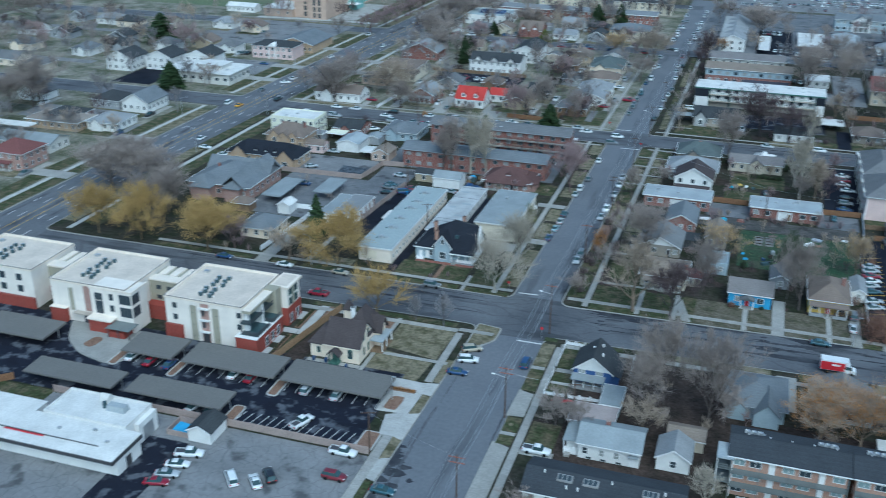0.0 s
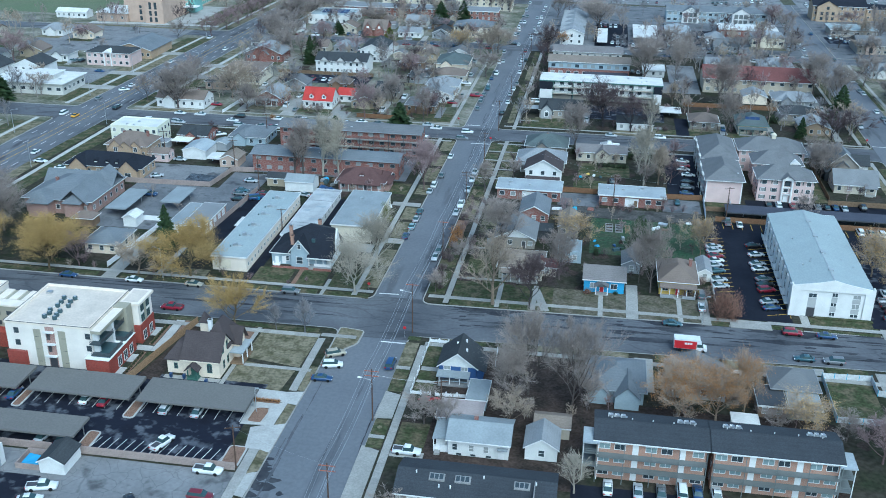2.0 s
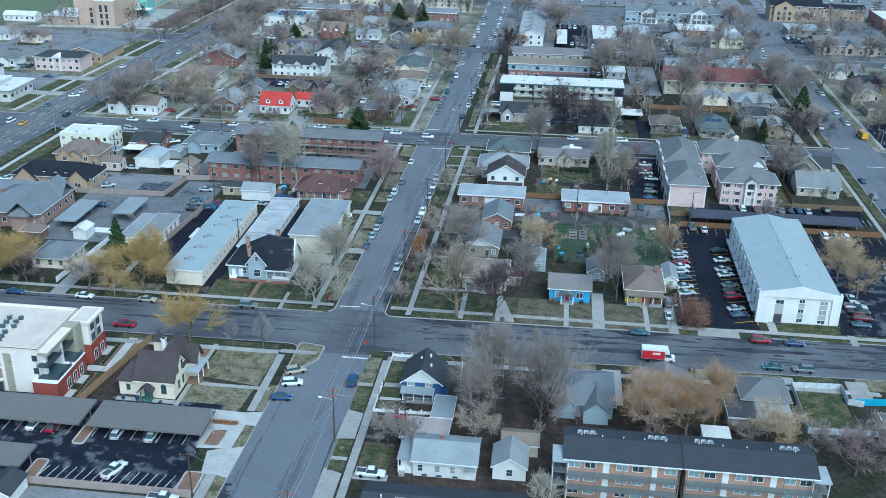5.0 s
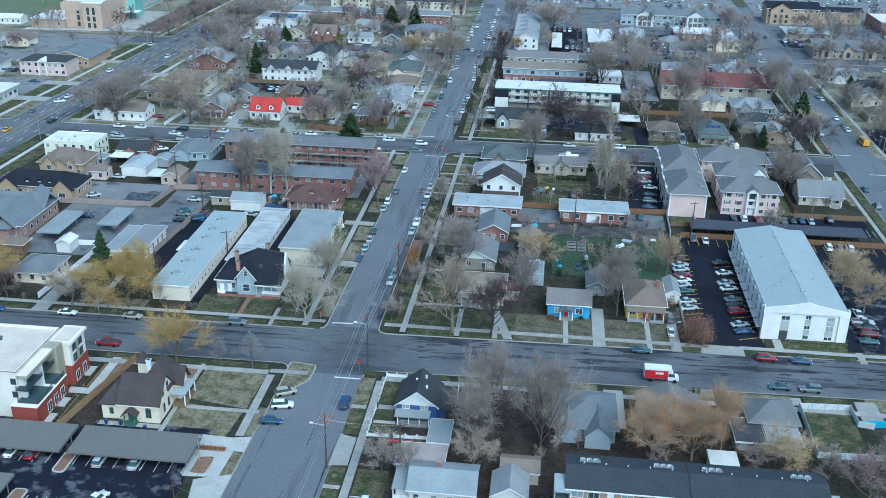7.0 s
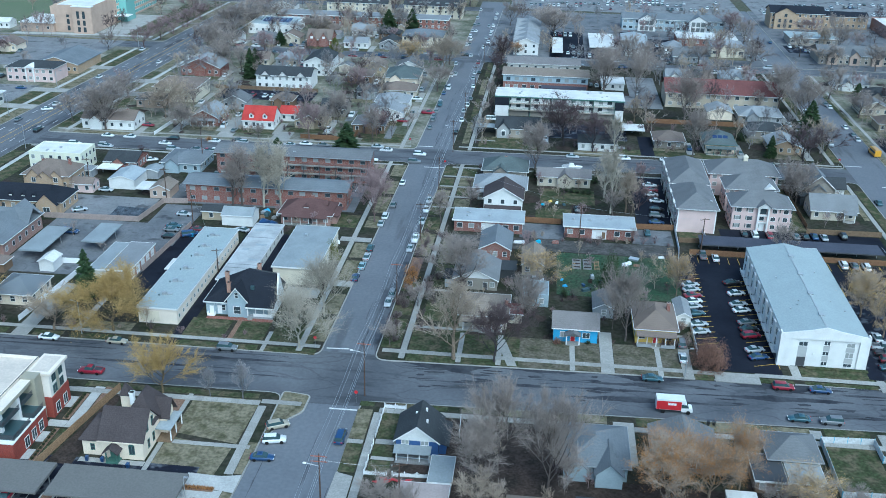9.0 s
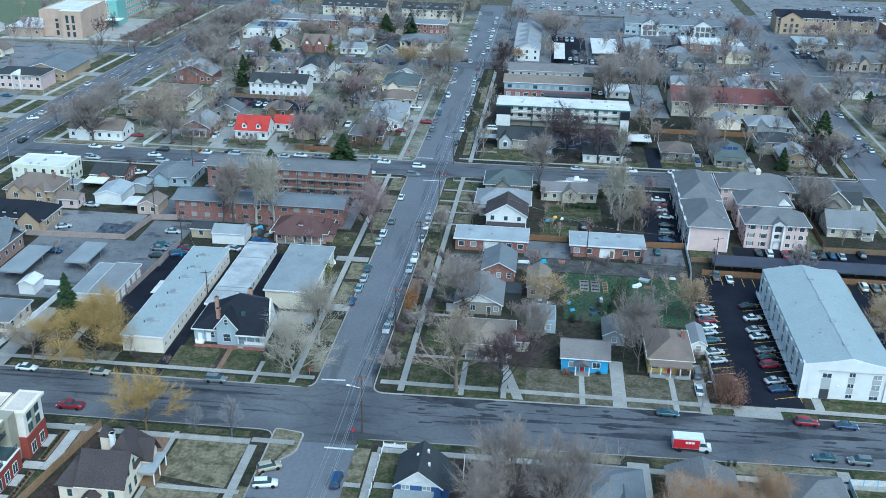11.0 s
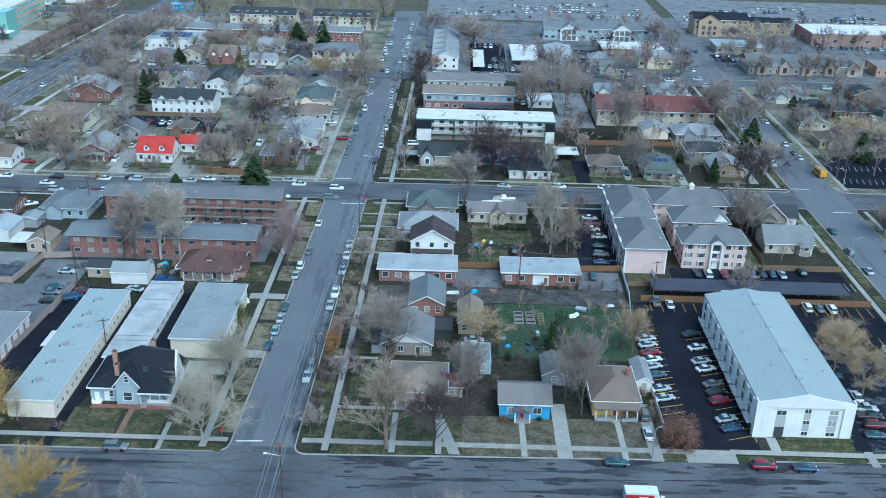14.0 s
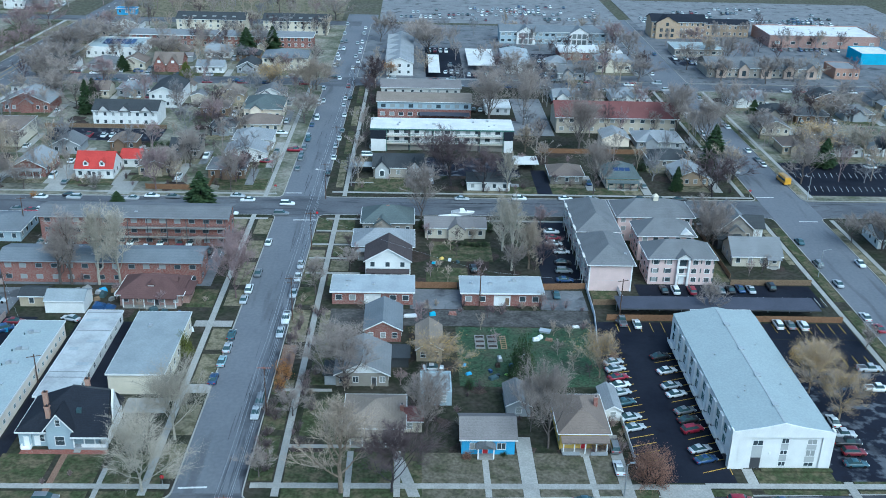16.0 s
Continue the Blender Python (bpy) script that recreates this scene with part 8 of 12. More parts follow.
building("house", -142, 390.5, -131, 405, 3.4, "brick house with a pale grey gabled roof", BRICK["red"], "gable", SHINGLE["light"], "y", 2.8, 0.5, porch=(0.5, 10, 1.8, 2.5))
building("house", -101.5, 394, -90, 408.5, 3.0, "tan house with a brown roof", SIDING["tan"], "gable", SHINGLE["brown"], "y", 2.2, 0.5)
building("house", -75.5, 409.5, -61.5, 420, 3.4, "white house with pale violet-grey roofs", SIDING["white"], "gable", SHINGLE["light"], "y", 2.4, 0.5)
building("house", -74.5, 422.5, -61.0, 434, 4.0, "white house with a pale grey hipped roof", SIDING["white"], "hip", SHINGLE["light"], rise=2.8)
building("house", -78, 392, -66, 404, 3.2, "brown house behind bare trees", SIDING["brown"], "hip", SHINGLE["grey"], rise=2.6)
building("house", -75.5, 445, -61, 456, 3.0, "low house with a brown hipped roof", SIDING["beige"], "hip", SHINGLE["brown"], rise=2.6)
building("house", -76.8, 460, -62, 478, 4.8, "cream house with a dark green-grey hipped roof", SIDING["cream"], "hip", SHINGLE["teal"], rise=3.2, storeys=1, over=0.7)
tw = building("town_houses", -132.5, 449.5, -108, 463, 6.0, "white two-storey town houses with dark gabled roofs", SIDING["white"], "gable", SHINGLE["dark"], "x", 2.6, 0.4, 2, category="town house")
for u in (2.2, 10, 18):
    gable_front(tw, u, 4.4, -0.5, 4.0, 5.8, 2.2, SIDING["white"], SHINGLE["dark"])
building("town_houses", -117.5, 476, -105.6, 498, 6.0, "white two-storey town houses with a dark roof", SIDING["white"], "gable", SHINGLE["dark"], "y", 2.6, 0.4, 2, category="town house")
building("house", -173, 466, -154.5, 480, 4.0, "red brick house with a pale grey roof", BRICK["red"], "gable", SHINGLE["light"], "y", 4.0, 0.6)
building("house", -168.5, 422, -150.5, 440, 6.0, "cream two-storey house with a flat hipped brown roof", STUCCO["cream"], "hip", SHINGLE["brown"], rise=2.0, storeys=2)
building("annexe", -172, 411, -161, 421, 3.4, "low annexe with a dark roof", STUCCO["tan"], "hip", SHINGLE["dark"], rise=1.4, category="annexe")
building("house", -181, 380, -160.5, 391, 3.8, "long white cottage with a brown roof", SIDING["white"], "gable", SHINGLE["brown"], "x", 2.6, 0.4, chimney=(0.8, 0.5))
fence([(-150, 446.5), (-104, 446.8)], 1.6, WOOD, "dark fence behind a car park")
fence([(-96, 381), (-76, 380.5), (-76, 392)], 1.8, NEWWOOD, "orange-brown board fence beside a yard")
fence([(-151, 375.9), (-149.5, 396)], 1.4, VINYL, "white fence beside a drive")
for i, (x, y, w, d, c, rf) in enumerate(((-95, 412, 10, 11, "taupe", "dark"), (-95, 466, 11, 11, "brown", "brown"), (-92, 486, 11, 10, "tan", "tan"), (-86, 440, 9, 9, "grey", "grey"), (-76, 488, 12, 10, "white", "grey"), (-180, 494, 14, 11, "white", "grey"),
                                         (-150, 490, 12, 10, "beige", "brown"), (-135, 492, 11, 10, "grey", "light"), (-137, 415, 10, 9, "grey", "grey"), (-118, 420, 9, 8, "brown", "brown"))):
    building("house", x, y, x + w, y + d, 3.2, "small %s house with a %s roof among bare trees" % (c, rf), SIDING[c], "hip" if i % 2 else "gable", SHINGLE[rf], "y" if i % 3 else "x", 2.6, 0.5)
# end blocks, north-west
so = building("office", -169, 562, -143, 586, 5.0, "white low office with solar panels on its roof", STUCCO["white"], "flat", FLATROOF["pale"], parapet=0.4, category="office")
for i in range(6):
    part("solar_panel", Geo().loft([[(6 + i * 2.6, 8, 5.2), (8.3 + i * 2.6, 8, 5.2), (8.3 + i * 2.6, 16, 5.9), (6 + i * 2.6, 16, 5.9)], [(6 + i * 2.6, 8, 5.3), (8.3 + i * 2.6, 8, 5.3), (8.3 + i * 2.6, 16, 6.0), (6 + i * 2.6, 16, 6.0)]]), SOLAR, so)
for x0, x1 in ((-139, -102), (-92, -57)):
    fl = building("flats", x0, 626, x1, 642, 7.2, "long cream flats with a dark roof and skylights", STUCCO["cream"], "gable", SHINGLE["dark"], "x", 2.6, 0.5, 3, sides="s", category="flats", group="cream flats", step=4)
    for k in range(6):
        part("skylight", Geo().box(3 + k * 5.4, 2.5, 8.1, 5 + k * 5.4, 4.0, 8.7), LITPANE, fl)
for x0, x1 in ((-160, -112), (-110, -62)):
    building("row_houses", x0, 592, x1, 606, 5.6, "long row of red brick houses with a flat roof", BRICK["red"], "flat", FLATROOF["grey"], over=0.4, parapet=0.0, storeys=2, sides="s", category="row house", group="brick row", step=3.5)
building("flats", -81, 544, -60, 560, 5.8, "cream two-storey house with a grey hipped roof", STUCCO["cream"], "hip", SHINGLE["bluegrey"], rise=2.6, storeys=2, category="house")
td = building("house", -130.5, 537, -117.5, 550, 3.6, "brick house with steep twin front gables", BRICK["red"], "gable", SHINGLE["brown"], "x", 4.0, 0.4)
for u in (0.5, 6.8):
    gable_front(td, u, 5.0, -1.2, 4.0, 3.4, 4.0, BRICK["red"], SHINGLE["brown"], 0.0)
    part("gable_window", Geo().box(u + 1.8, -1.26, 4.2, u + 3.2, -1.2, 5.4), TRIM, td)
building("house", -110.5, 536, -98, 545, 3.0, "small white house with a pale roof", SIDING["white"], "gable", SHINGLE["light"], "x", 2.0, 0.4)
building("house", -92, 537, -82, 550, 3.0, "small grey house with a dark roof", SIDING["grey"], "gable", SHINGLE["dark"], "y", 2.4, 0.4)
for i, (x, y, w, d, c, rf) in enumerate(((-180, 536, 14, 11, "white", "dark"), (-160, 537, 13, 11, "grey", "grey"), (-146, 540, 11, 10, "beige", "brown"), (-186, 610, 14, 12, "tan", "tan"), (-176, 630, 16, 12, "white", "grey"), (-96, 560, 11, 10, "brown", "dark"),
                                         (-112, 566, 12, 10, "white", "light"), (-132, 566, 12, 11, "tan", "brown"))):
    building("house", x, y, x + w, y + d, 3.2, "small %s house with a %s roof in the distance" % (c, rf), SIDING[c], "hip" if i % 2 else "gable", SHINGLE[rf], "y" if i % 3 else "x", 2.6, 0.5)
# school and the west side of the boulevard
sc = building("school", -271, 545, -249, 574, 14.0, "tall tan and pink brick school block with a flat white roof", STUCCO["salmon"], "flat", FLATROOF["white"], parapet=0.6, storeys=3, step=6.5, category="school", wh=1.8, ww=1.6, sides="")
part("stair_bay", Geo().box(11.5, -3.0, -0.3, 22.4, 0, 14.2), STUCCO["salmon"], sc)
part("stair_bay_roof", Geo().box(11.3, -3.2, 14.2, 22.6, 0, 14.6), TRIM, sc)
for x in (6.8, 14.0, 17.2):
    part("stair_window", Geo().box(x, -3.12 if x > 11 else -0.12, 1.0, x + 1.5, -2.98 if x > 11 else 0.02, 12.0 if x > 11 else 9.5), PANE, sc)
    for z in (3.6, 7.2):
        part("spandrel", Geo().box(x - 0.1, -3.2 if x > 11 else -0.2, z, x + 1.6, -3.0 if x > 11 else 0, z + 0.9), STUCCO["tan"], sc)
building("school", -290, 543, -271.2, 566, 5.0, "low tan wing of a school with a white roof edge", STUCCO["salmon"], "flat", FLATROOF["white"], over=0.5, parapet=0.0, category="school", step=6)
building("school", -284, 566.3, -271.2, 590, 9.0, "middle tan block of a school", STUCCO["salmon"], "flat", FLATROOF["white"], parapet=0.5, category="school", step=6, storeys=2)
gl = building("school", -268, 574.3, -248.6, 640, 13.0, "green glass wing of a school", STUCCO["salmon"], "flat", FLATROOF["white"], parapet=0.3, storeys=4, step=3, ww=2.6, wh=2.8, category="school", sides="e", pane=glass_material("green_glass", (0.2, 0.42, 0.38), 0.1))
part("glass_tower", Geo().box(17.5, 4, -0.3, 23.5, 16, 13.6), glass_material("pale_green_glass", (0.24, 0.45, 0.41), 0.12), gl)
part("canopy", Geo().box(18, -3, 4.2, 27, 4, 4.6), TRIM, gl)
building("tent_hall", -318, 548, -299, 556, 3.4, "low white sports pavilion beside a field", SIDING["white"], "gable", FLATROOF["white"], "x", 1.6, 0.3, category="pavilion", sides="s")
pb = building("clinic", -244, 442, -222, 455, 6.2, "pink brick two-storey office with a dark hipped roof", STUCCO["pink"], "hip", SHINGLE["dark"], rise=2.0, storeys=2, category="office", split=2, ww=1.4)
part("pediment", Geo().loft([[(8.4, -0.8, 6.2), (13.6, -0.8, 6.2), (11, -0.8, 7.9)], [(8.4, 4, 6.2), (13.6, 4, 6.2), (11, 4, 7.9)]]), STUCCO["white"], pb)
part("porch_column", Geo().box(9.0, -0.8, -0.2, 9.5, -0.3, 6.2), STUCCO["white"], pb)
part("porch_column", Geo().box(12.5, -0.8, -0.2, 13.0, -0.3, 6.2), STUCCO["white"], pb)
building("clinic", -240, 459, -219, 484, 4.2, "low office with a blue-grey gabled roof", BRICK["tan"], "gable", SHINGLE["bluegrey"], "y", 3.2, 0.6, category="office")
of = building("office", -260, 388, -227, 407, 5.2, "low white office with broad white flat roofs", STUCCO["pale"], "flat", FLATROOF["white"], over=1.0, parapet=0.0, category="office", step=4, ww=2.0, bits=3)
part("upper_roof", Geo().box(14, 6, 5.2, 26, 15, 7.0).box(13.4, 5.4, 7.0, 26.6, 15.6, 7.25), FLATROOF["white"], of)
building("house", -248, 337, -236, 352, 4.4, "white house with a dark gabled roof", SIDING["white"], "gable", SHINGLE["bluegrey"], "y", 3.4, 0.5)
building("house", -263, 338, -250, 350, 3.6, "grey house with a dark roof", SIDING["grey"], "hip", SHINGLE["dark"], rise=3)
building("house", -246, 311, -233, 325, 3.2, "pale house with a light grey roof", SIDING["white"], "hip", SHINGLE["light"], rise=2.6)
building("house", -268, 312, -254, 326, 3.2, "brick house with a dark roof", BRICK["red"], "hip", SHINGLE["dark"], rise=2.8)
for k in range(3):
    building("town_houses", -297 + k * 17, 396 + k * 7, -282 + k * 17 - 1.2, 410 + k * 7, 6.2, "white town houses with grey gabled roofs", SIDING["white"], "gable", SHINGLE["dark"], "y", 3.0, 0.4, 2, category="town house")
building("house", -250, 262, -236, 275, 6.0, "two-storey red-brown house with a maroon roof", BRICK["pink"], "hip", SHINGLE["brickred"], rise=3.4, storeys=2, porch=(2, 10, 2.0, 2.8))
building("office", -262, 281, -240, 292, 3.4, "low office with a blue-grey metal roof", STUCCO["pale"], "gable", FLATROOF["steel"], "x", 2.0, 0.6, category="office", sides="se")
building("office", -270, 306, -247, 318, 3.6, "low tan brick building with a flat brown roof", BRICK["tan"], "flat", FLATROOF["tan"], over=0.6, parapet=0.0, category="office", sides="se")
carport(-286, 297.5, -262, 302.5, 3.2, "long white-roofed open shelter beside a shop", FLATROOF["white"])
pad("car_park", rect(-282, 377.5, -262, 405), DARKLOT, "dark asphalt car park beside a white office", category="car park")
pad("car_park", rect(-286, 318.5, -252, 336), LOT, "grey asphalt car park beyond the boulevard", category="car park")
pad("car_park", rect(-300, 262, -252, 279), LOT, "grey asphalt car park beyond the boulevard", category="car park")
for i, (x, y, c, rf) in enumerate(((-300, 440, "white", "grey"), (-285, 452, "tan", "brown"), (-268, 446, "white", "grey"), (-320, 430, "grey", "dark"), (-300, 500, "white", "light"), (-280, 496, "cream", "brown"), (-330, 470, "tan", "grey"), (-300, 338, "white", "grey"), (-305, 308, "beige", "brown"))):
    building("house", x, y, x + 12, y + 10, 3.3, "small %s house with a %s roof beyond the boulevard" % (c, rf), SIDING.get(c) or BRICK[c], "gable" if i % 2 else "hip", SHINGLE[rf], "y" if i % 3 else "x", 2.8, 0.5, sides="s")
rw = random.Random(77)
for x in range(-428, -318, 19):
    for y in (300, 334, 384, 418, 446, 486):
        if rw.random() < 0.72:
            c, rf = rw.choice(("white", "white", "tan", "grey", "beige", "cream")), rw.choice(("grey", "dark", "light", "brown", "bluegrey"))
            x0, y0 = x + rw.uniform(-2, 2), y + rw.uniform(-3, 3)
            building("house", x0, y0, x0 + rw.uniform(10, 14), y0 + rw.uniform(9, 12), 3.4, "small %s house with a %s roof in streets beyond the boulevard" % (c, rf), SIDING[c], rw.choice(("gable", "hip")), SHINGLE[rf], rw.choice("xy"), 2.8, 0.5, sides="s", win={"s": 2})
for y in (322, 406, 474):
    pad("road", rect(-440, y - 3, -312, y + 3), LOT, "narrow grey asphalt lane between houses", 0.04, "road")

pad("pavement", [(-292, 536), (-246, 540), (-216, 540), (-216, 544), (-246, 545), (-292, 541)], NEWCONCRETE, "pale concrete forecourt before a school", 0.06, "pavement")
pad("pavement", rect(-248, 546, -232, 600), CONCRETE, "pale concrete plaza beside a school", 0.06, "pavement")
pad("lawn", rect(-231, 541, -213, 640), GRASS, "grass strip with young trees beside a school")
pad("lawn", rect(-300, 530.5, -216, 534.5), DRYGRASS, "dry grass verge before a school car park")
for x0, x1, y in ((-31.5, -28.5, 385), (-31.5, -28.5, 420), (-31.5, -28.5, 455), (-31.5, -28.5, 488)):
    pad("verge", rect(-35.2 + (y - 385) * 0.012, y, -32.8 + (y - 385) * 0.012, y + 28), DRYGRASS if y % 2 else GRASS, "grass verge beside a long straight street")

# ---- far north-east block ----
wf = building("flats", -25.2, 425.6, 26.6, 438.5, 8.2, "long three-storey white flats with a broad white flat roof and galleries", SIDING["white"], "flat", FLATROOF["white"], over=0.3, parapet=0.0, storeys=3, sides="s", step=3.7, ww=1.8, split=2, wh=1.3, category="flats", bits=8)
wr = random.Random(31)
for k in range(16):
    u, v = wr.uniform(1, 48), 12.4 - 2.6 * wr.random() ** 2
    blot = [(u + wr.uniform(0.5, 1.5) * math.cos(a * math.tau / 9), v + wr.uniform(0.15, 0.5) * math.sin(a * math.tau / 9)) for a in range(9)]
    part("roof_stain", slab(Geo(), blot, 8.0, 8.26 + 0.001 * k), MULCH, wf)
part("roof_edge", Geo().box(-0.4, -0.75, 7.75, 52.2, -0.4, 8.2), GREENTRIM, wf)
for x0, x1 in ((0, 5.4), (48.6, 51.8)):
    part("end_wall", Geo().box(x0, -1.5, 0, x1, -0.02, 4.6), STUCCO["white"], wf)
    part("mansard_end", Geo().box(x0 - 0.2, -1.6, 4.6, x1 + 0.1, -0.02, 7.7), SHINGLE["black"], wf, "dark shingled end panel")
for z in (2.75, 5.5):
    gl = part("gallery", Geo().box(5.5, -1.5, z - 0.15, 48.5, -0.02, z), STUCCO["taupe"], wf)
    part("gallery_rail", Geo().box(5.5, -1.5, z + 0.85, 48.5, -1.42, z + 0.95).box(5.5, -1.5, z + 0.3, 48.5, -1.44, z + 0.36), GREENTRIM, gl)
for k in range(6):
    part("gallery_post", Geo().box(5.6 + k * 8.5, -1.5, 0, 5.8 + k * 8.5, -1.35, 7.7), GREENTRIM, wf)
# dark panels on the closed wall, painted as the shade in stair openings
for u in (13.5, 22.0, 39.0):
    part("stair_opening", Geo().box(u, -0.1, 0.1, u + 0.8, -0.02, 7.6), DARKTRIM, wf)
# taupe strip carries the shade under the galleries as colour
part("ground_shade", Geo().box(5.5, -0.08, 0.05, 48.5, -0.03, 2.3), SIDING["taupe"], wf)
bk = building("flats", -24.2, 466.8, 13.4, 481, 7.0, "red brick flats with cream upper floor and a grey roof", BRICK["red"], "gable", SHINGLE["tan"], "x", 1.6, 0.6, 2, sides="s", step=3.6, category="flats", ww=1.8, split=2)
part("upper_band", Geo().box(-0.04, -0.1, 3.9, 37.64, -0.003, 6.6), SIDING["bluegrey"], bk, "pale boarded upper floor")
for k in range(10):
    part("upper_window", Geo().box(1.4 + k * 3.7, -0.16, 4.5, 3.2 + k * 3.7, -0.1, 5.9), LITPANE if k % 3 else PANE, bk)
part("lean_to", Geo().box(17.0, -5.0, 2.6, 37.0, -0.1, 2.85), FLATROOF["slate"], bk)
building("flats", -23.4, 489, 10, 503, 7.0, "cream flats with a grey roof and chimneys", STUCCO["pale"], "gable", SHINGLE["weathered"], "x", 1.6, 0.6, 2, sides="s", step=3.6, category="flats", bits=8)
hb = building("house", -23.2, 395.6, -6.4, 408, 3.6, "grey stone house with a dark roof and twin front gables", STUCCO["taupe"], "gable", SHINGLE["dark"], "x", 2.8, 0.5)
for u in (0.6, 11.6):
    gable_front(hb, u, 4.6, -1.4, 5.0, 3.5, 2.5, STUCCO["grey"], SHINGLE["dark"], 0.0)
    part("arched_window", Geo().box(u + 1.4, -1.47, 0.8, u + 3.2, -1.4, 2.9).loft([[(u + 1.4, -1.47, 2.9), (u + 3.2, -1.47, 2.9), (u + 2.3, -1.47, 3.6)], [(u + 1.4, -1.4, 2.9), (u + 3.2, -1.4, 2.9), (u + 2.3, -1.4, 3.6)]]), TRIM, hb)
    part("arched_pane", Geo().box(u + 1.65, -1.5, 1.0, u + 2.95, -1.47, 2.7), PANE, hb)
part("side_canopy", Geo().box(-8.0, 3.0, 2.6, -0.6, 8.0, 2.75), FLATROOF["silver"], hb)
building("flats", 46, 450.5, 93.5, 468, 6.6, "long beige two-storey flats with a dark red tiled roof", STUCCO["beige"], "gable", SHINGLE["brickred"], "x", 4.0, 0.7, 2, step=4.0, category="flats", ww=1.6)
building("house", 36.5, 391.5, 47.2, 402, 3.0, "house with a brown hipped roof", SIDING["taupe"], "hip", SHINGLE["brown"], rise=2.6, over=0.7)
gh = building("house", 54.6, 388, 65.5, 402, 3.6, "small house with teal-grey roof, solar panels and green porch", SIDING["cream"], "hip", SHINGLE["teal"], rise=3.2, over=0.6, porch=(0.4, 10.5, 2.0, 2.5), trim=GREENTRIM)
for k in range(3):
    part("solar_panel", Geo().loft([[(2.6 + k * 1.9, 1.6, 4.75), (4.3 + k * 1.9, 1.6, 4.75), (4.3 + k * 1.9, 3.8, 6.05), (2.6 + k * 1.9, 3.8, 6.05)], [(2.6 + k * 1.9, 1.6, 4.85), (4.3 + k * 1.9, 1.6, 4.85), (4.3 + k * 1.9, 3.8, 6.15), (2.6 + k * 1.9, 3.8, 6.15)]]), SOLAR, gh)
building("garage", 61.4, 434, 71.5, 444, 3.2, "cream garage with a brown door and pale gable roof", SIDING["cream"], "gable", SHINGLE["light"], "y", 2.0, 0.4, sides="", category="garage")
building("house", 74, 431.5, 91, 444, 3.0, "house with a pale blue-grey hipped roof", SIDING["grey"], "hip", SHINGLE["light"], rise=2.6, over=0.6)
carport(25.2, 403.8, 33.8, 412.5, 2.7, "small white flat-roofed carport over a dark drive", FLATROOF["white"])
building("house", 78.5, 391.5, 90, 404, 3.0, "brick house with a grey roof behind trees", BRICK["tan"], "gable", SHINGLE["light"], "y", 2.4, 0.5)
building("house", 50.4, 494, 62, 506, 3.0, "white house with a grey roof", SIDING["white"], "gable", SHINGLE["light"], "x", 2.0, 0.4)
building("house", 75.8, 493, 91.5, 507, 3.2, "pale house with a light grey hipped roof", SIDING["white"], "hip", SHINGLE["light"], rise=3.0)
building("house", 74, 410, 88, 421, 3.0, "low house with a dark roof", SIDING["taupe"], "hip", SHINGLE["dark"], rise=2.4)
building("house", 8, 384, 22, 393, 3.0, "low white house half hidden by dark trees", SIDING["white"], "gable", SHINGLE["dark"], "x", 1.8, 0.4)
building("garage", 20, 474, 30, 486, 3.2, "white-roofed shelter between flats", SIDING["white"], "flat", FLATROOF["white"], over=0.3, parapet=0.0, sides="s", category="garage")
fence([(36, 424.5), (73, 424.8), (92, 424.2)], 1.9, NEWWOOD, "brown board fence behind houses")
# beyond the far cross street
nw = building("town_houses", -22.5, 538, -10, 599, 6.0, "white town houses with pale stepped gable roofs", SIDING["white"], "gable", SHINGLE["light"], "y", 2.4, 0.4, 2, sides="sw", category="town house", step=4)
for k in range(5):
    part("cross_gable", Geo().loft([[(-0.5, 3 + k * 12, 5.6), (-0.5, 9 + k * 12, 5.6), (-0.5, 6 + k * 12, 8.4)], [(6, 3 + k * 12, 5.6), (6, 9 + k * 12, 5.6), (6, 6 + k * 12, 8.4)]]), SHINGLE["light"], nw)
carport(-2.8, 533.6, 2.6, 570, 2.9, "long narrow white-roofed open carport", FLATROOF["white"])
carport(16.5, 549, 30, 585, 3.0, "broad white-roofed open carport", FLATROOF["white"])
building("low_building", 34.5, 545, 48, 586, 3.2, "low building with a pale shallow gable roof", SIDING["white"], "gable", FLATROOF["silver"], "y", 1.2, 0.3, sides="s", category="low building")
building("house", 79.2, 552, 95.8, 568, 5.2, "beige house with a pale hipped roof over garages", STUCCO["cream"], "hip", SHINGLE["light"], rise=2.4, storeys=1, ww=2.0)
building("flats", 64.5, 577, 96, 593, 4.2, "red brick flats with a white flat roof", BRICK["red"], "flat", FLATROOF["white"], over=0.4, parapet=0.0, sides="s", category="flats")
ho = building("hotel", 36.8, 614, 94.5, 628, 6.6, "long pale two-storey hotel with grey roofs and twin front gables", SIDING["bluegrey"], "gable", SHINGLE["bluegrey"], "x", 2.2, 0.5, 2, sides="s", step=3.4, category="hotel", ww=2.0, split=2)
for u in (9, 38):
    gable_front(ho, u, 10.0, -1.5, 6.0, 6.4, 3.0, STUCCO["white"], SHINGLE["bluegrey"], 0.0)
    # grey panels on the closed gable, shade of open balconies given as colour
    for k in range(3):
        part("balcony_opening", Geo().box(u + 1.2 + k * 2.7, -1.56, 3.6, u + 3.3 + k * 2.7, -1.5, 6.0), GALLERY, ho)
        part("balcony_opening", Geo().box(u + 1.2 + k * 2.7, -1.56, 0.4, u + 3.3 + k * 2.7, -1.5, 2.8), GALLERY, ho)
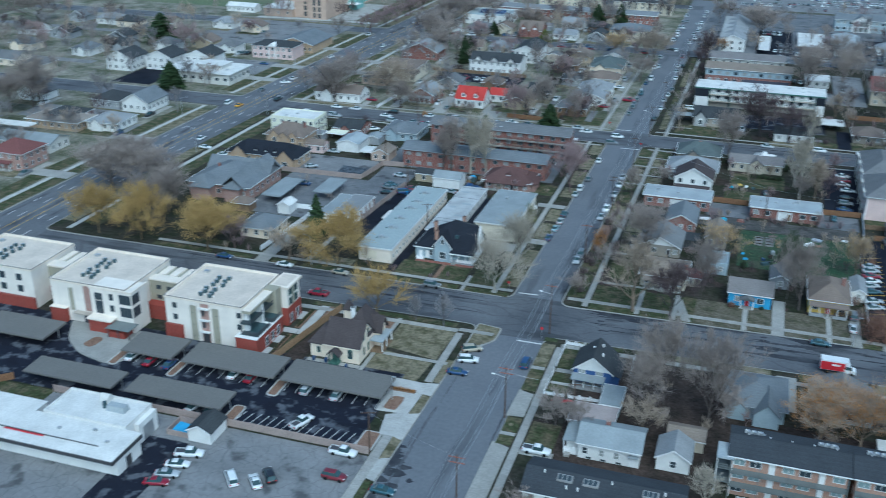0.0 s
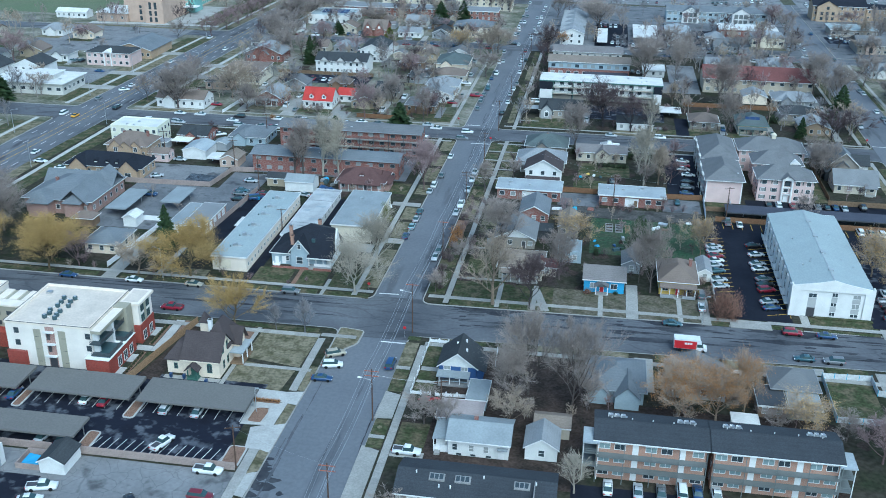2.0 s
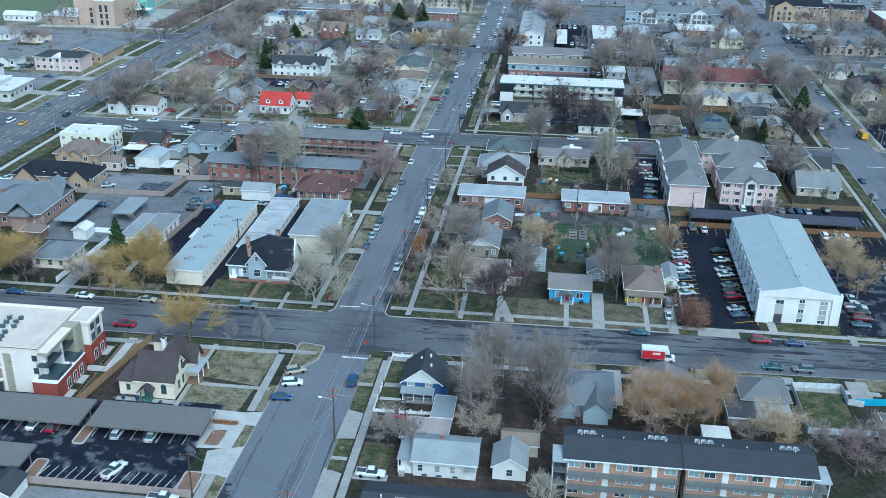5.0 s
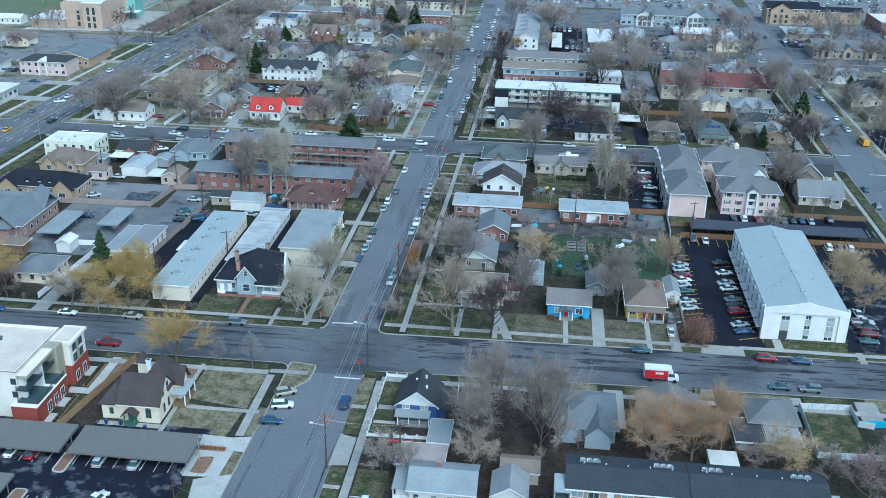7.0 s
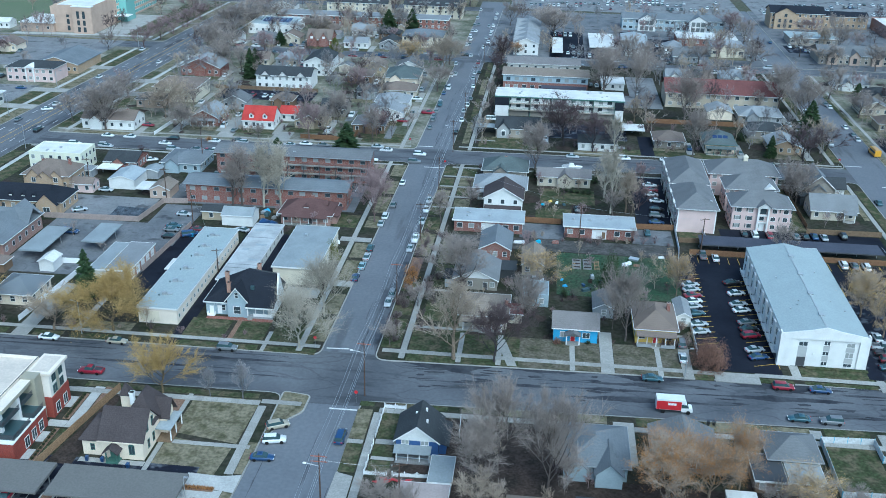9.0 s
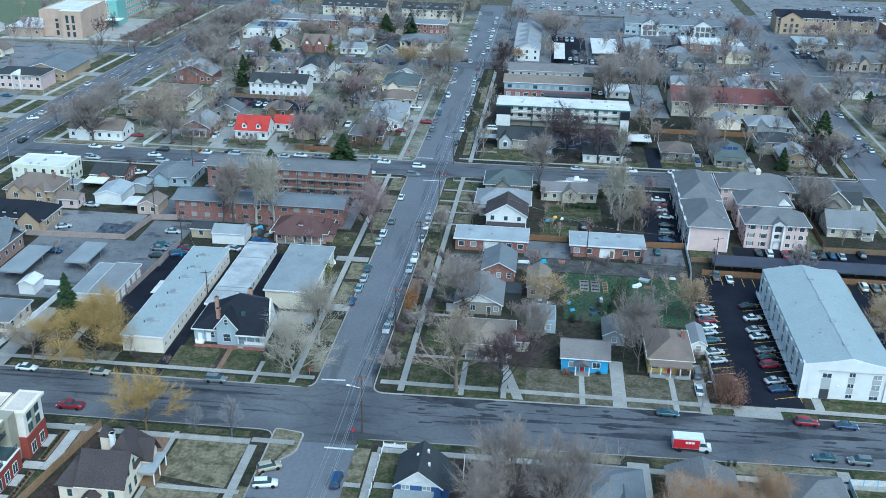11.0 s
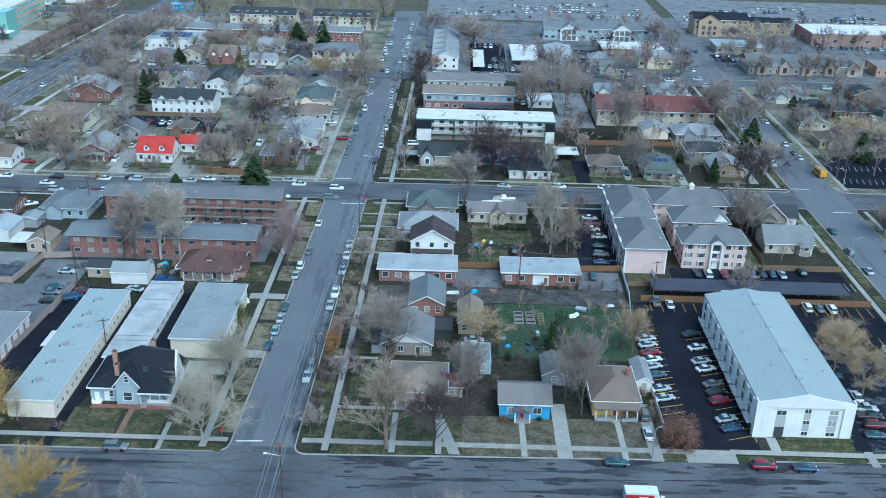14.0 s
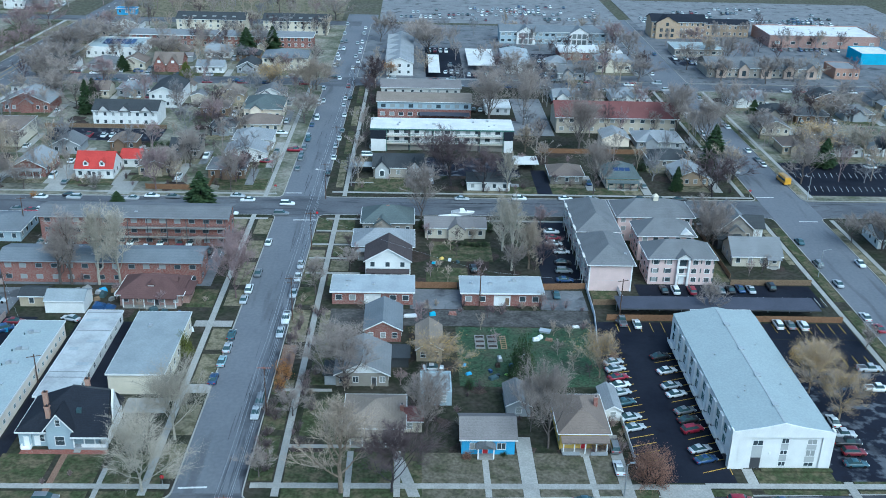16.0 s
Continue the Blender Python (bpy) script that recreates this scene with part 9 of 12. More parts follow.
h2 = building("hotel", 124.5, 637, 155, 652, 9.2, "tan three-storey hotel with dark gabled roofs", BRICK["tan"], "gable", SHINGLE["black"], "x", 3.0, 0.6, 3, sides="sw", category="hotel")
gable_front(h2, 2, 12.0, -2.0, 7.0, 9.0, 3.4, BRICK["tan"], SHINGLE["black"], 0.0)
for u, z in ((4.2, 1.0), (7.4, 1.0), (10.6, 1.0), (4.2, 4.0), (7.4, 4.0), (10.6, 4.0), (7.4, 7.2)):
    part("window", Geo().box(u, -2.07, z, u + 1.6, -2.0, z + 1.8), PANE, h2)
building("hotel", 157, 643.5, 182, 655, 7.0, "tan hotel wing with a dark roof", BRICK["tan"], "gable", SHINGLE["black"], "x", 2.0, 0.5, 2, sides="s", category="hotel")
building("store", 185.5, 617.5, 247, 649, 6.2, "large red brick store with a bright white flat roof", BRICK["pink"], "flat", FLATROOF["white"], parapet=0.5, sides="s", step=9, category="store", bits=8, ww=2.4)
building("low_building", 126.8, 590.5, 152, 606, 4.2, "low white-roofed building with dark windows", STUCCO["taupe"], "flat", FLATROOF["pale"], over=0.6, parapet=0.0, sides="sw", category="low building", ww=2.0)
gl2 = building("row_houses", 132, 547, 188, 566, 4.6, "long tan row houses with grey gabled roofs", STUCCO["taupe"], "gable", SHINGLE["grey"], "x", 3.2, 0.5, 2, sides="s", category="row house")
for k in range(5):
    gable_front(gl2, 4 + k * 11, 5.0, -1.4, 5.0, 4.4, 2.6, STUCCO["tan"], SHINGLE["grey"], 0.0)
    part("gable_window", Geo().box(5.6 + k * 11, -1.47, 1.0, 7.4 + k * 11, -1.4, 3.6), PANE, gl2)
building("low_building", 194.5, 547, 206.5, 562, 5.0, "orange brick block with a flat roof", BRICK["orange"], "flat", FLATROOF["grey"], parapet=0.3, category="low building")
building("store", 221, 580, 238, 598, 5.4, "bright blue store with a white roof", SIDING["skyblue"], "flat", FLATROOF["white"], parapet=0.3, sides="", category="store")
for i, (x, y, w, d, c, rf) in enumerate(((127, 493, 15, 12, "white", "light"), (135, 473, 13, 11, "taupe", "dark"), (127, 452, 12, 11, "beige", "grey"), (148, 470, 14, 11, "brown", "grey"), (146, 426, 11, 10, "white", "light"), (128, 428, 12, 10, "tan", "brown"),
                                         (164, 428, 12, 10, "white", "dark"), (170, 474, 12, 10, "grey", "grey"), (190, 470, 13, 11, "white", "light"), (186, 430, 12, 11, "beige", "brown"), (165, 497, 13, 10, "brown", "dark"), (192, 498, 14, 11, "grey", "grey"),
                                         (126, 340, 12, 11, "white", "grey"), (126, 315, 12, 11, "tan", "brown"), (127, 290, 12, 11, "grey", "dark"), (127, 262, 12, 11, "white", "light"), (127, 238, 12, 11, "beige", "grey"), (66, 512 - 20, 6, 8, "beige", "brown"), (58, 536, 12, 10, "grey", "grey"), (56, 556, 9, 10, "white", "light"))):
    building("house", x, y, x + w, y + d, 3.2, "small %s house with a %s roof beside the side street" % (c, rf), SIDING[c], "hip" if i % 2 else "gable", SHINGLE[rf], "y" if i % 3 else "x", 2.7, 0.5)


# small sheds and garages in the back yards further off
sr = random.Random(91)
for x0, y0, x1, y1, n in ((-150, 400, -66, 505, 12), (-180, 545, -66, 585, 8), (50, 402, 96, 425, 3), (128, 436, 200, 500, 6)):
    for k in range(n):
        x, y, w, d = sr.uniform(x0, x1), sr.uniform(y0, y1), sr.uniform(3.5, 6.5), sr.uniform(4, 7)
        if any(a - 1 < x + w and x < c + 1 and b - 1 < y + d and y < e + 1 for a, b, c, e in FOOT):
            continue
        c, rf = sr.choice(("white", "grey", "tan", "taupe", "beige")), sr.choice(("grey", "dark", "light", "brown", "weathered"))
        building("shed", x, y, x + w, y + d, 2.6, "small %s back-yard shed with a %s roof" % (c, rf), SIDING[c], "gable", SHINGLE[rf], sr.choice("xy"), 1.2, 0.3, category="shed", sides="")


# ---- trees ----
BARK = {k: material("bark_" + k, c, 0.95, scale=1.5, fine=12, grain=0.25, bump=0.2, random_tint=0.18) for k, c in dict(
    grey=(0.12, 0.1, 0.09), tan=(0.2, 0.155, 0.115), dark=(0.055, 0.048, 0.05), ash=(0.13, 0.125, 0.125), pale=(0.4, 0.365, 0.3), rosy=(0.16, 0.11, 0.105), gold=(0.15, 0.115, 0.07)).items()}
TWIG = {k: material("twig_" + k, c, 0.95, scale=1.5, fine=12, grain=0.2, bump=0, random_tint=0.15) for k, c in dict(
    grey=(0.305, 0.257, 0.228), tan=(0.37, 0.3, 0.235), dark=(0.12, 0.09, 0.092), ash=(0.25, 0.235, 0.235), pale=(0.42, 0.37, 0.3), rosy=(0.28, 0.205, 0.2), gold=(0.42, 0.29, 0.115)).items()}
LEAF = {k: material("leaf_" + k, c, 0.8, scale=0.8, fine=6, grain=0.3, bump=0, second=d, random_tint=0.12) for k, (c, d) in dict(
    gold=((0.44, 0.3, 0.11), (0.33, 0.22, 0.09)), rust=((0.44, 0.215, 0.07), (0.33, 0.17, 0.075)), straw=((0.58, 0.39, 0.15), (0.46, 0.3, 0.12)),
    red=((0.27, 0.155, 0.11), (0.2, 0.115, 0.085)), green=((0.035, 0.06, 0.028), (0.055, 0.08, 0.032)), lime=((0.15, 0.16, 0.035), (0.1, 0.11, 0.03))).items()}


def stick(g, a, b, ra, rb, n):
    d = b - a
    u = d.cross(Vector((0.31, 0.87, 0.23)))
    u = u.normalized() if u.length > 1e-6 else Vector((1, 0, 0))
    w = d.cross(u).normalized()
    i = len(g.v)
    for c, r in ((a, ra), (b, rb)):
        if r <= 0:
            g.v.append(tuple(c))
            continue
        for k in range(n):
            t = k * math.tau / n
            g.v.append(tuple(c + (u * math.cos(t) + w * math.sin(t)) * r))
    for k in range(n):
        j = (k + 1) % n
        g.f.append((i + k, i + j, i + n) if rb <= 0 else (i + k, i + j, i + n + j, i + n + k))
        g.m.append(0)


def bare_tree_geo(seed, limbs=9, counts=(5, 5), fine=12, low=0.16, high=0.6, wide=1.0, thick=0.02, reach=0.46, rise=0.3, stem=0.17):
    """A leafless tree ten metres high: trunk with limbs (first Geo), fine branches and twigs (second), and the twig tips."""
    r = random.Random(seed)
    trunk, twigs, tips = Geo(), Geo(), []

    def turned(d, a):
        p = Vector((r.gauss(0, 1), r.gauss(0, 1), r.gauss(0, 0.8)))
        p = (p - d * p.dot(d)).normalized()
        return (d * math.cos(a) + p * math.sin(a)).normalized()

    def grow(p, d, length, rad, level):
        steps = 3 if level == 1 else 2 if level == 2 and fine > 9 else 1
        pts = [p]
        for s in range(steps):
            d = (d + Vector((r.gauss(0, 0.12), r.gauss(0, 0.12), rise * (1.0 if level == 1 else 0.35)))).normalized()
            q = pts[-1] + d * length / steps
            ra, rb = rad * (1 - 0.5 * s / steps), rad * (1 - 0.5 * (s + 1) / steps)
            if level == 3 and fine < 9:
                o, i = turned(d, 1.57) * rad, len(twigs.v)
                twigs.v.extend((tuple(pts[-1] - o), tuple(pts[-1] + o), tuple(q)))
                twigs.f.append((i, i + 1, i + 2))
                twigs.m.append(0)
            else:
                stick(trunk if level == 1 else twigs, pts[-1], q, ra, rb, 5 if level == 1 else 3)
            pts.append(q)
        if level == 3:
            for k in range(fine):
                a = pts[0].lerp(pts[-1], r.uniform(0.05, 1.0))
                w = turned(d, r.uniform(0.25, 1.0))
                e = a + w * length * r.uniform(0.5, 1.1)
                o = turned(w, 1.57) * thick
                i = len(twigs.v)
                twigs.v.extend((tuple(a - o), tuple(a + o), tuple(e)))
                twigs.f.append((i, i + 1, i + 2))
                twigs.m.append(0)
                tips.append(e)
            return
        for k in range(counts[level - 1] + r.randint(0, 1)):
            t = 1.0 if k == 0 else r.uniform(0.25, 1.0)
            i = min(steps - 1, int(t * steps))
            a = pts[i].lerp(pts[i + 1], t * steps - i)
            grow(a, turned(d, r.uniform(0.25, 0.8) if k else 0.15), length * r.uniform(0.42, 0.66), max(thick * 1.2, rad * r.uniform(0.3, 0.42)), level + 1)

    n, pts = 5, [Vector((0, 0, -0.3))]
    for k in range(n):
        pts.append(Vector((r.gauss(0, 0.09) * k, r.gauss(0, 0.09) * k, 10 * high * (k + 1) / n)))
        stick(trunk, pts[-2], pts[-1], stem * (1 - 0.8 * k / n), stem * (1 - 0.8 * (k + 1) / n), 7)
    for k in range(limbs):
        t = (k + r.uniform(0, 0.9)) / limbs
        z = (low + (high - low) * t) / high * n
        i = min(n - 1, int(z))
        a = k * 2.4 + r.uniform(-0.4, 0.4)
        e = wide * (1 - 0.7 * t) * r.uniform(0.8, 1.2)
        grow(pts[i].lerp(pts[i + 1], z - i), Vector((math.cos(a) * math.sin(e), math.sin(a) * math.sin(e), math.cos(e))),
             10 * reach * (1 - 0.42 * t) * r.uniform(0.85, 1.12), stem * (0.44 - 0.2 * t), 1)
    zs = sorted(t.z for t in tips)
    k = 10 / zs[int(len(zs) * 0.985)]
    for g in (trunk, twigs):
        g.v = [(x * k, y * k, z * k if z > 0 else z) for x, y, z in g.v]
    tips = [t * k for t in tips]
    rad = sorted(math.hypot(t.x, t.y) for t in tips)[int(len(tips) * 0.9)]
    return trunk, twigs, tips, rad


def leaves_geo(seed, tips, per, size, droop=0.3, scatter=0.27):
    r = random.Random(seed)
    g = Geo()
    for t in tips:
        for k in range(per):
            c = t + Vector((r.gauss(0, scatter), r.gauss(0, scatter), r.gauss(-droop, scatter)))
            a = Vector((r.gauss(0, 1), r.gauss(0, 1), r.gauss(0, 1))).normalized() * size * r.uniform(0.6, 1.3)
            b = a.cross(Vector((r.gauss(0, 1), r.gauss(0, 1), r.gauss(0, 1)))).normalized() * size * 0.6
            i = len(g.v)
            g.v.extend((tuple(c - a), tuple(c + b + a * 0.1), tuple(c + a), tuple(c - b + a * 0.1)))
            g.f.extend(((i, i + 1, i + 2), (i, i + 2, i + 3)))
            g.m.extend((0, 0))
    return g


def conifer_geo(seed):
    r = random.Random(seed)
    trunk, g = Geo().tube((0, 0, -0.3), (0, 0, 9.6), 0.2, 0.02, 6), Geo()
    for k in range(620):
        z = 0.5 + 9.4 * (k / 620) ** 1.15
        R = 2.5 * (1 - (z / 10.1) ** 1.6) ** 0.8 * r.uniform(0.45, 1.2)
        a = r.uniform(0, math.tau)
        d = Vector((math.cos(a), math.sin(a), 0))
        s = Vector((-d.y, d.x, 0)) * (0.16 + R * 0.13)
        p0, p1 = Vector((0, 0, z)) + d * R * 0.25, Vector((0, 0, z + r.uniform(-0.3, 0.12) * R)) + d * R
        m = (p0 + p1) / 2 + Vector((0, 0, 0.12))
        i = len(g.v)
        g.v.extend(tuple(v) for v in (p0, m + s, p1, m - s, m - Vector((0, 0, 0.3)), m + s * 0.5 + d * 0.3 * R - Vector((0, 0, 0.2))))
        g.f.extend(((i, i + 1, i + 2), (i, i + 2, i + 3), (i, i + 4, i + 2), (i + 1, i + 5, i + 2)))
        g.m.extend((0,) * 4)
    return trunk, g


FORMS = {"big": [bare_tree_geo(s, 13, (5, 5), 22, 0.12, 0.55, 0.85, 0.0105, stem=0.14) for s in (3, 8, 21)],
         "open": [bare_tree_geo(6, 15, (6, 7), 14, 0.12, 0.55, 0.95, 0.0075, rise=0.22, stem=0.13)],
         "broad": [bare_tree_geo(s, 9, (4, 5), 16, 0.12, 0.55, 1.0, 0.018, stem=0.15) for s in (4, 9, 22)],
         "tall": [bare_tree_geo(s, 12, (5, 5), 12, 0.14, 0.72, 0.75, 0.012, 0.36) for s in (5, 13)],
         "small": [bare_tree_geo(s, 6, (3, 4), 8, 0.12, 0.6, 1.0, 0.042) for s in (31, 44, 52)],
         "willow": [bare_tree_geo(s, 12, (5, 6), 26, 0.12, 0.5, 1.15, 0.011, 0.46, 0.2) for s in (61, 62)],
         "poplar": [bare_tree_geo(17, 14, (5, 5), 9, 0.12, 0.7, 0.42, 0.014, 0.36, 0.3, 0.15)]}
TREES = {}


def tree_master(form, i, bark, leaf):
    key = (form, i, bark, leaf)
    if key not in TREES:
        trunk, twigs, tips, rad = FORMS[form][i]
        me = [trunk.mesh("trunk", BARK[bark]), twigs.mesh("crown", TWIG[bark])]
        if leaf:
            n = {"gold": 11000, "rust": 15000, "straw": 7600}[leaf]
            per = 9 if leaf != "straw" else 4
            q = random.Random(i)
            me.append(leaves_geo(i, q.sample(tips, min(len(tips), n // per)), per, 0.075 if leaf == "gold" else 0.046 if leaf == "straw" else 0.042, 0.25 if leaf == "gold" else 0.03, 0.22 if leaf == "gold" else 0.14).mesh("foliage", LEAF[leaf]))
        TREES[key] = (me, rad)
    return TREES[key]


WORDS = {"grey": "bare grey-brown", "ash": "bare ash-grey", "tan": "bare tan", "dark": "bare dark purplish", "pale": "bare pale-barked", "rosy": "bare reddish-grey", "gold": "spreading yellow-twigged"}


def settle(x, y):
    """Moves a trunk off a carriageway or out of a house."""
    if y < 690 and main_left(y) - 1.2 < x < main_right(y) + 1.0 and y > 208:
        x = main_left(y) - 2.2 if x < -46 else main_right(y) + 2.2
    for a, b in ((203.5, 224.0), (357.5, 378.5), (515.5, 534), (653, 669)):
        if a < y < b:
            y = a - 1.0 if y < (a + b) / 2 else b + 0.8
    if 101 < x < 119.5:
        x = 100.5 if x < 110 else 120
    if west_kerb(y) - 1 < x < east_kerb(y) + 1:
        x = east_kerb(y) + 2.5 if x > west_kerb(y) + 10 else west_kerb(y) - 2.5
    for k in range(60):
        if not any(a < x < c and b < y < d for a, b, c, d in FOOT):
            break
        y -= 1.0
    return x, y


WOODS = {k: ([], [], []) for k in BARK}


def far_tree(x, y, h, r, bark, n):
    """Adds a small bare tree to the joined woods of its bark colour."""
    x, y = settle(x, y)
    trunk, twigs, tips, rad = FORMS["small"][n % 3]
    a, s = (x * 37 + y * 91) % 6.28, r / rad
    ca, sa = math.cos(a) * s, math.sin(a) * s
    vs, fs, _ = WOODS[bark]
    for g in (trunk, twigs):
        v = np.array(g.v)
        i = sum(len(q) for q in vs)
        vs.append(np.stack((v[:, 0] * ca - v[:, 1] * sa + x, v[:, 0] * sa + v[:, 1] * ca + y, v[:, 2] * h / 10 + TOP), 1))
        fs.extend(tuple(k + i for k in f) for f in g.f)


def join_woods():
    for bark, (vs, fs, _) in WOODS.items():
        if vs:
            me = bpy.data.meshes.new("yard_trees")
            me.from_pydata(np.concatenate(vs).tolist(), [], fs)
            me.materials.append(TWIG[bark])
            tagged(new("yard_trees", me), WORDS[bark] + " small trees filling back yards", "trees", kind="stuff")


def tree(x, y, h, r, bark="grey", leaf="", form="broad", n=0, z=TOP):
    """A broadleaf tree of height h and crown radius r."""
    x, y = settle(x, y)
    form = "willow" if leaf == "gold" else "big" if form == "broad" and (h > 11.5 and y < 330 or h > 17) else form
    me, rad = tree_master(form, n % len(FORMS[form]), bark, leaf)
    lab = "%s tree with thinning %s leaves" % (WORDS[bark].replace("bare ", ""), {"gold": "golden", "rust": "rusty", "straw": "straw-coloured", "red": "russet"}[leaf]) if leaf else WORDS[bark] + " winter tree with fine twigs"
    b = new("tree", me[0] if form == "small" else None)
    s = r / rad
    b.matrix_world = pose(x, y, z, 0, 0, (x * 37 + y * 91) % 360) @ Matrix.Diagonal((s, s, h / 10, 1))
    tagged(b, lab, "tree", "street and garden trees")
    for m in me[1 if form == "small" else 0:]:
        o = new(m.name.split(".")[0], m)
        o.parent = b
    return b


CON = {}


def conifer(x, y, h, r, n=0, leaf="green"):
    if (n, leaf) not in CON:
        t, g = conifer_geo(40 + n)
        CON[(n, leaf)] = (t.mesh("trunk", BARK["dark"]), g.mesh("foliage", LEAF[leaf]))
    b = new("conifer")
    b.matrix_world = pose(x, y, TOP, 0, 0, (x * 53) % 360) @ Matrix.Diagonal((r / 2.4, r / 2.4, h / 10, 1))
    tagged(b, "dark green evergreen tree with dense drooping boughs" if leaf == "green" else "yellow-green evergreen tree beside a house", "tree")
    for m in CON[(n, leaf)]:
        o = new(m.name.split(".")[0], m)
        o.parent = b
    return b


SHRUBS = {}


def shrub(x, y, h, r, leaf="red", n=0):
    """A rounded bush of stems and many small leaves."""
    key = (leaf, n)
    if key not in SHRUBS:
        q = random.Random(n + 5)
        st, tips = Geo(), []
        for k in range(150):
            a, e = q.uniform(0, math.tau), math.acos(q.uniform(0.05, 1))
            p = Vector((math.cos(a) * math.sin(e), math.sin(a) * math.sin(e), math.cos(e))) * q.uniform(0.65, 1.05)
            stick(st, Vector((p.x * 0.1, p.y * 0.1, -0.1)), p, 0.025, 0, 3)
            tips.extend((p, p * 0.8, p * 0.6))
        SHRUBS[key] = (st.mesh("framework", BARK["dark"]), leaves_geo(n, tips, 22 if leaf == "red" else 13 if n else 4, 0.021 if leaf == "red" else 0.035, 0.0, 0.08).mesh("foliage", LEAF[leaf]))
    b = new("shrub")
    b.matrix_world = pose(x, y, TOP, 0, 0, (x * 77) % 360) @ Matrix.Diagonal((r, r, h, 1))
    tagged(b, {"red": "russet-brown rounded bush", "lime": "yellow-green leafy bush", "green": "tall dark green juniper" if n else "dark green clipped bush", "rust": "rusty orange bush", "straw": "dry straw-coloured bush", "gold": "golden-brown bush"}[leaf] + " beside a building", "shrub")
    for m in SHRUBS[key]:
        o = new(m.name.split(".")[0], m)
        o.parent = b
    return b


BRUSH = {}


def brush(x, y, h, r, bark, seed):
    """Adds a bare many-stemmed bush to the joined brush of its colour."""
    x, y = settle(x, y)
    g, q = BRUSH.setdefault(bark, Geo()), random.Random(seed)
    for k in range(70):
        a, e = q.uniform(0, math.tau), q.random() ** 0.7
        p = Vector((x + math.cos(a) * r * e, y + math.sin(a) * r * e, TOP + h * q.uniform(0.55, 1.0) * math.sqrt(1.05 - 0.7 * e * e)))
        m = Vector((x + math.cos(a) * r * e * 0.45, y + math.sin(a) * r * e * 0.45, TOP + (p.z - TOP) * 0.6))
        if k % 3 == 0:
            stick(g, Vector((x + math.cos(a) * 0.12, y + math.sin(a) * 0.12, TOP - 0.1)), m, 0.03, 0.022, 3)
        stick(g, m, p, 0.024, 0, 3)


def join_brush():
    for bark, g in BRUSH.items():
        tagged(new("brush", g.mesh("brush", TWIG[bark])), WORDS[bark] + " brush along verges and fences", "bushes", kind="stuff")
tree(-58.6, 225.3, 15.0, 8.6, "pale", form="open", n=0)
tree(-56.2, 241.5, 16.5, 8.0, "pale", form="open", n=0)
tree(-22.8, 225.4, 20.2, 7.2, "tan", form="tall", n=1)
tree(-13.5, 225.5, 15.2, 7.2, "dark", n=0)
tree(-24.4, 274.2, 15.0, 8.3, "grey", n=2)
tree(-7.0, 243.0, 15.3, 5.0, "grey", n=1)
tree(-38.2, 229.8, 5.9, 3.3, "grey", n=1)
tree(-34.2, 250.1, 6.3, 3.6, "grey", n=0)
tree(-34.6, 306.0, 10.7, 3.9, "grey", form="tall", n=0)
tree(21.8, 323.0, 14.5, 4.6, "tan", form="tall", n=0)
tree(17.5, 318.5, 9.5, 4.2, "grey", n=1)
tree(22.6, 332.0, 9.0, 3.6, "tan", n=2)
tree(-52.5, 303.4, 15.7, 5.9, "rosy", n=0)
tree(-97.4, 313.2, 20.7, 4.8, "grey", form="poplar", n=0)
tree(-90.4, 311.1, 22.0, 5.2, "pale", form="poplar", n=1)
tree(-85.1, 311.3, 21.7, 4.7, "pale", form="poplar", n=2)
tree(-100.3, 313.1, 16.0, 4.8, "grey", form="poplar", n=1)
tree(-92.3, 371.7, 15.1, 5.6, "rosy", n=0)
tree(-68.4, 374.3, 15.2, 4.3, "grey", n=0)
tree(-86.3, 403.0, 13.6, 6.1, "grey", n=2)
tree(-85.8, 442.8, 10.4, 7.5, "dark", n=2)
tree(-144.7, 506.8, 13.4, 8.0, "rosy", n=1)
tree(-158.7, 486.9, 11.3, 8.6, "grey", n=1)
tree(-72.5, 505.6, 12.1, 7.2, "tan", "straw", n=1)
tree(-53.7, 491.2, 18.0, 9.9, "tan", n=0)
tree(-52.7, 457.4, 12.3, 8.4, "grey", n=0)
tree(-131.0, 558.8, 12.9, 10.7, "grey", n=2)
tree(-103.9, 561.1, 6.5, 8.7, "grey", n=1)
tree(-176.6, 521.2, 14.6, 8.4, "grey", n=1)
tree(-177.9, 562.8, 16.6, 12.1, "grey", n=0)
tree(-177.2, 597.9, 10.8, 9.6, "grey", n=0)
tree(-172.2, 518.1, 10.3, 8.3, "grey", n=1)
tree(-27.2, 519.0, 14.7, 7.0, "dark", n=1)
tree(-21.5, 533.5, 7.2, 5.0, "tan", "rust", n=2)
tree(-27.5, 612.5, 14.2, 7.3, "grey", n=2)
tree(-27.8, 490.0, 10.7, 4.6, "dark", n=1)
tree(-68.3, 388.5, 10.5, 5.2, "rosy", n=0)
tree(-91.5, 457.6, 10.7, 6.2, "grey", n=2)
tree(-76.0, 453.4, 6.1, 4.6, "grey", n=1)
tree(-111.7, 379.4, 4.5, 3.9, "grey", n=2)
tree(-134.2, 378.4, 7.7, 5.3, "grey", n=1)
tree(-210.8, 634.4, 14.5, 10.4, "rosy", n=2)
tree(-217.7, 613.1, 14.0, 9.0, "rosy", n=0)
tree(-160.0, 599.6, 11.8, 9.6, "grey", n=0)
tree(-55.7, 662.2, 13.1, 10.3, "grey", n=0)
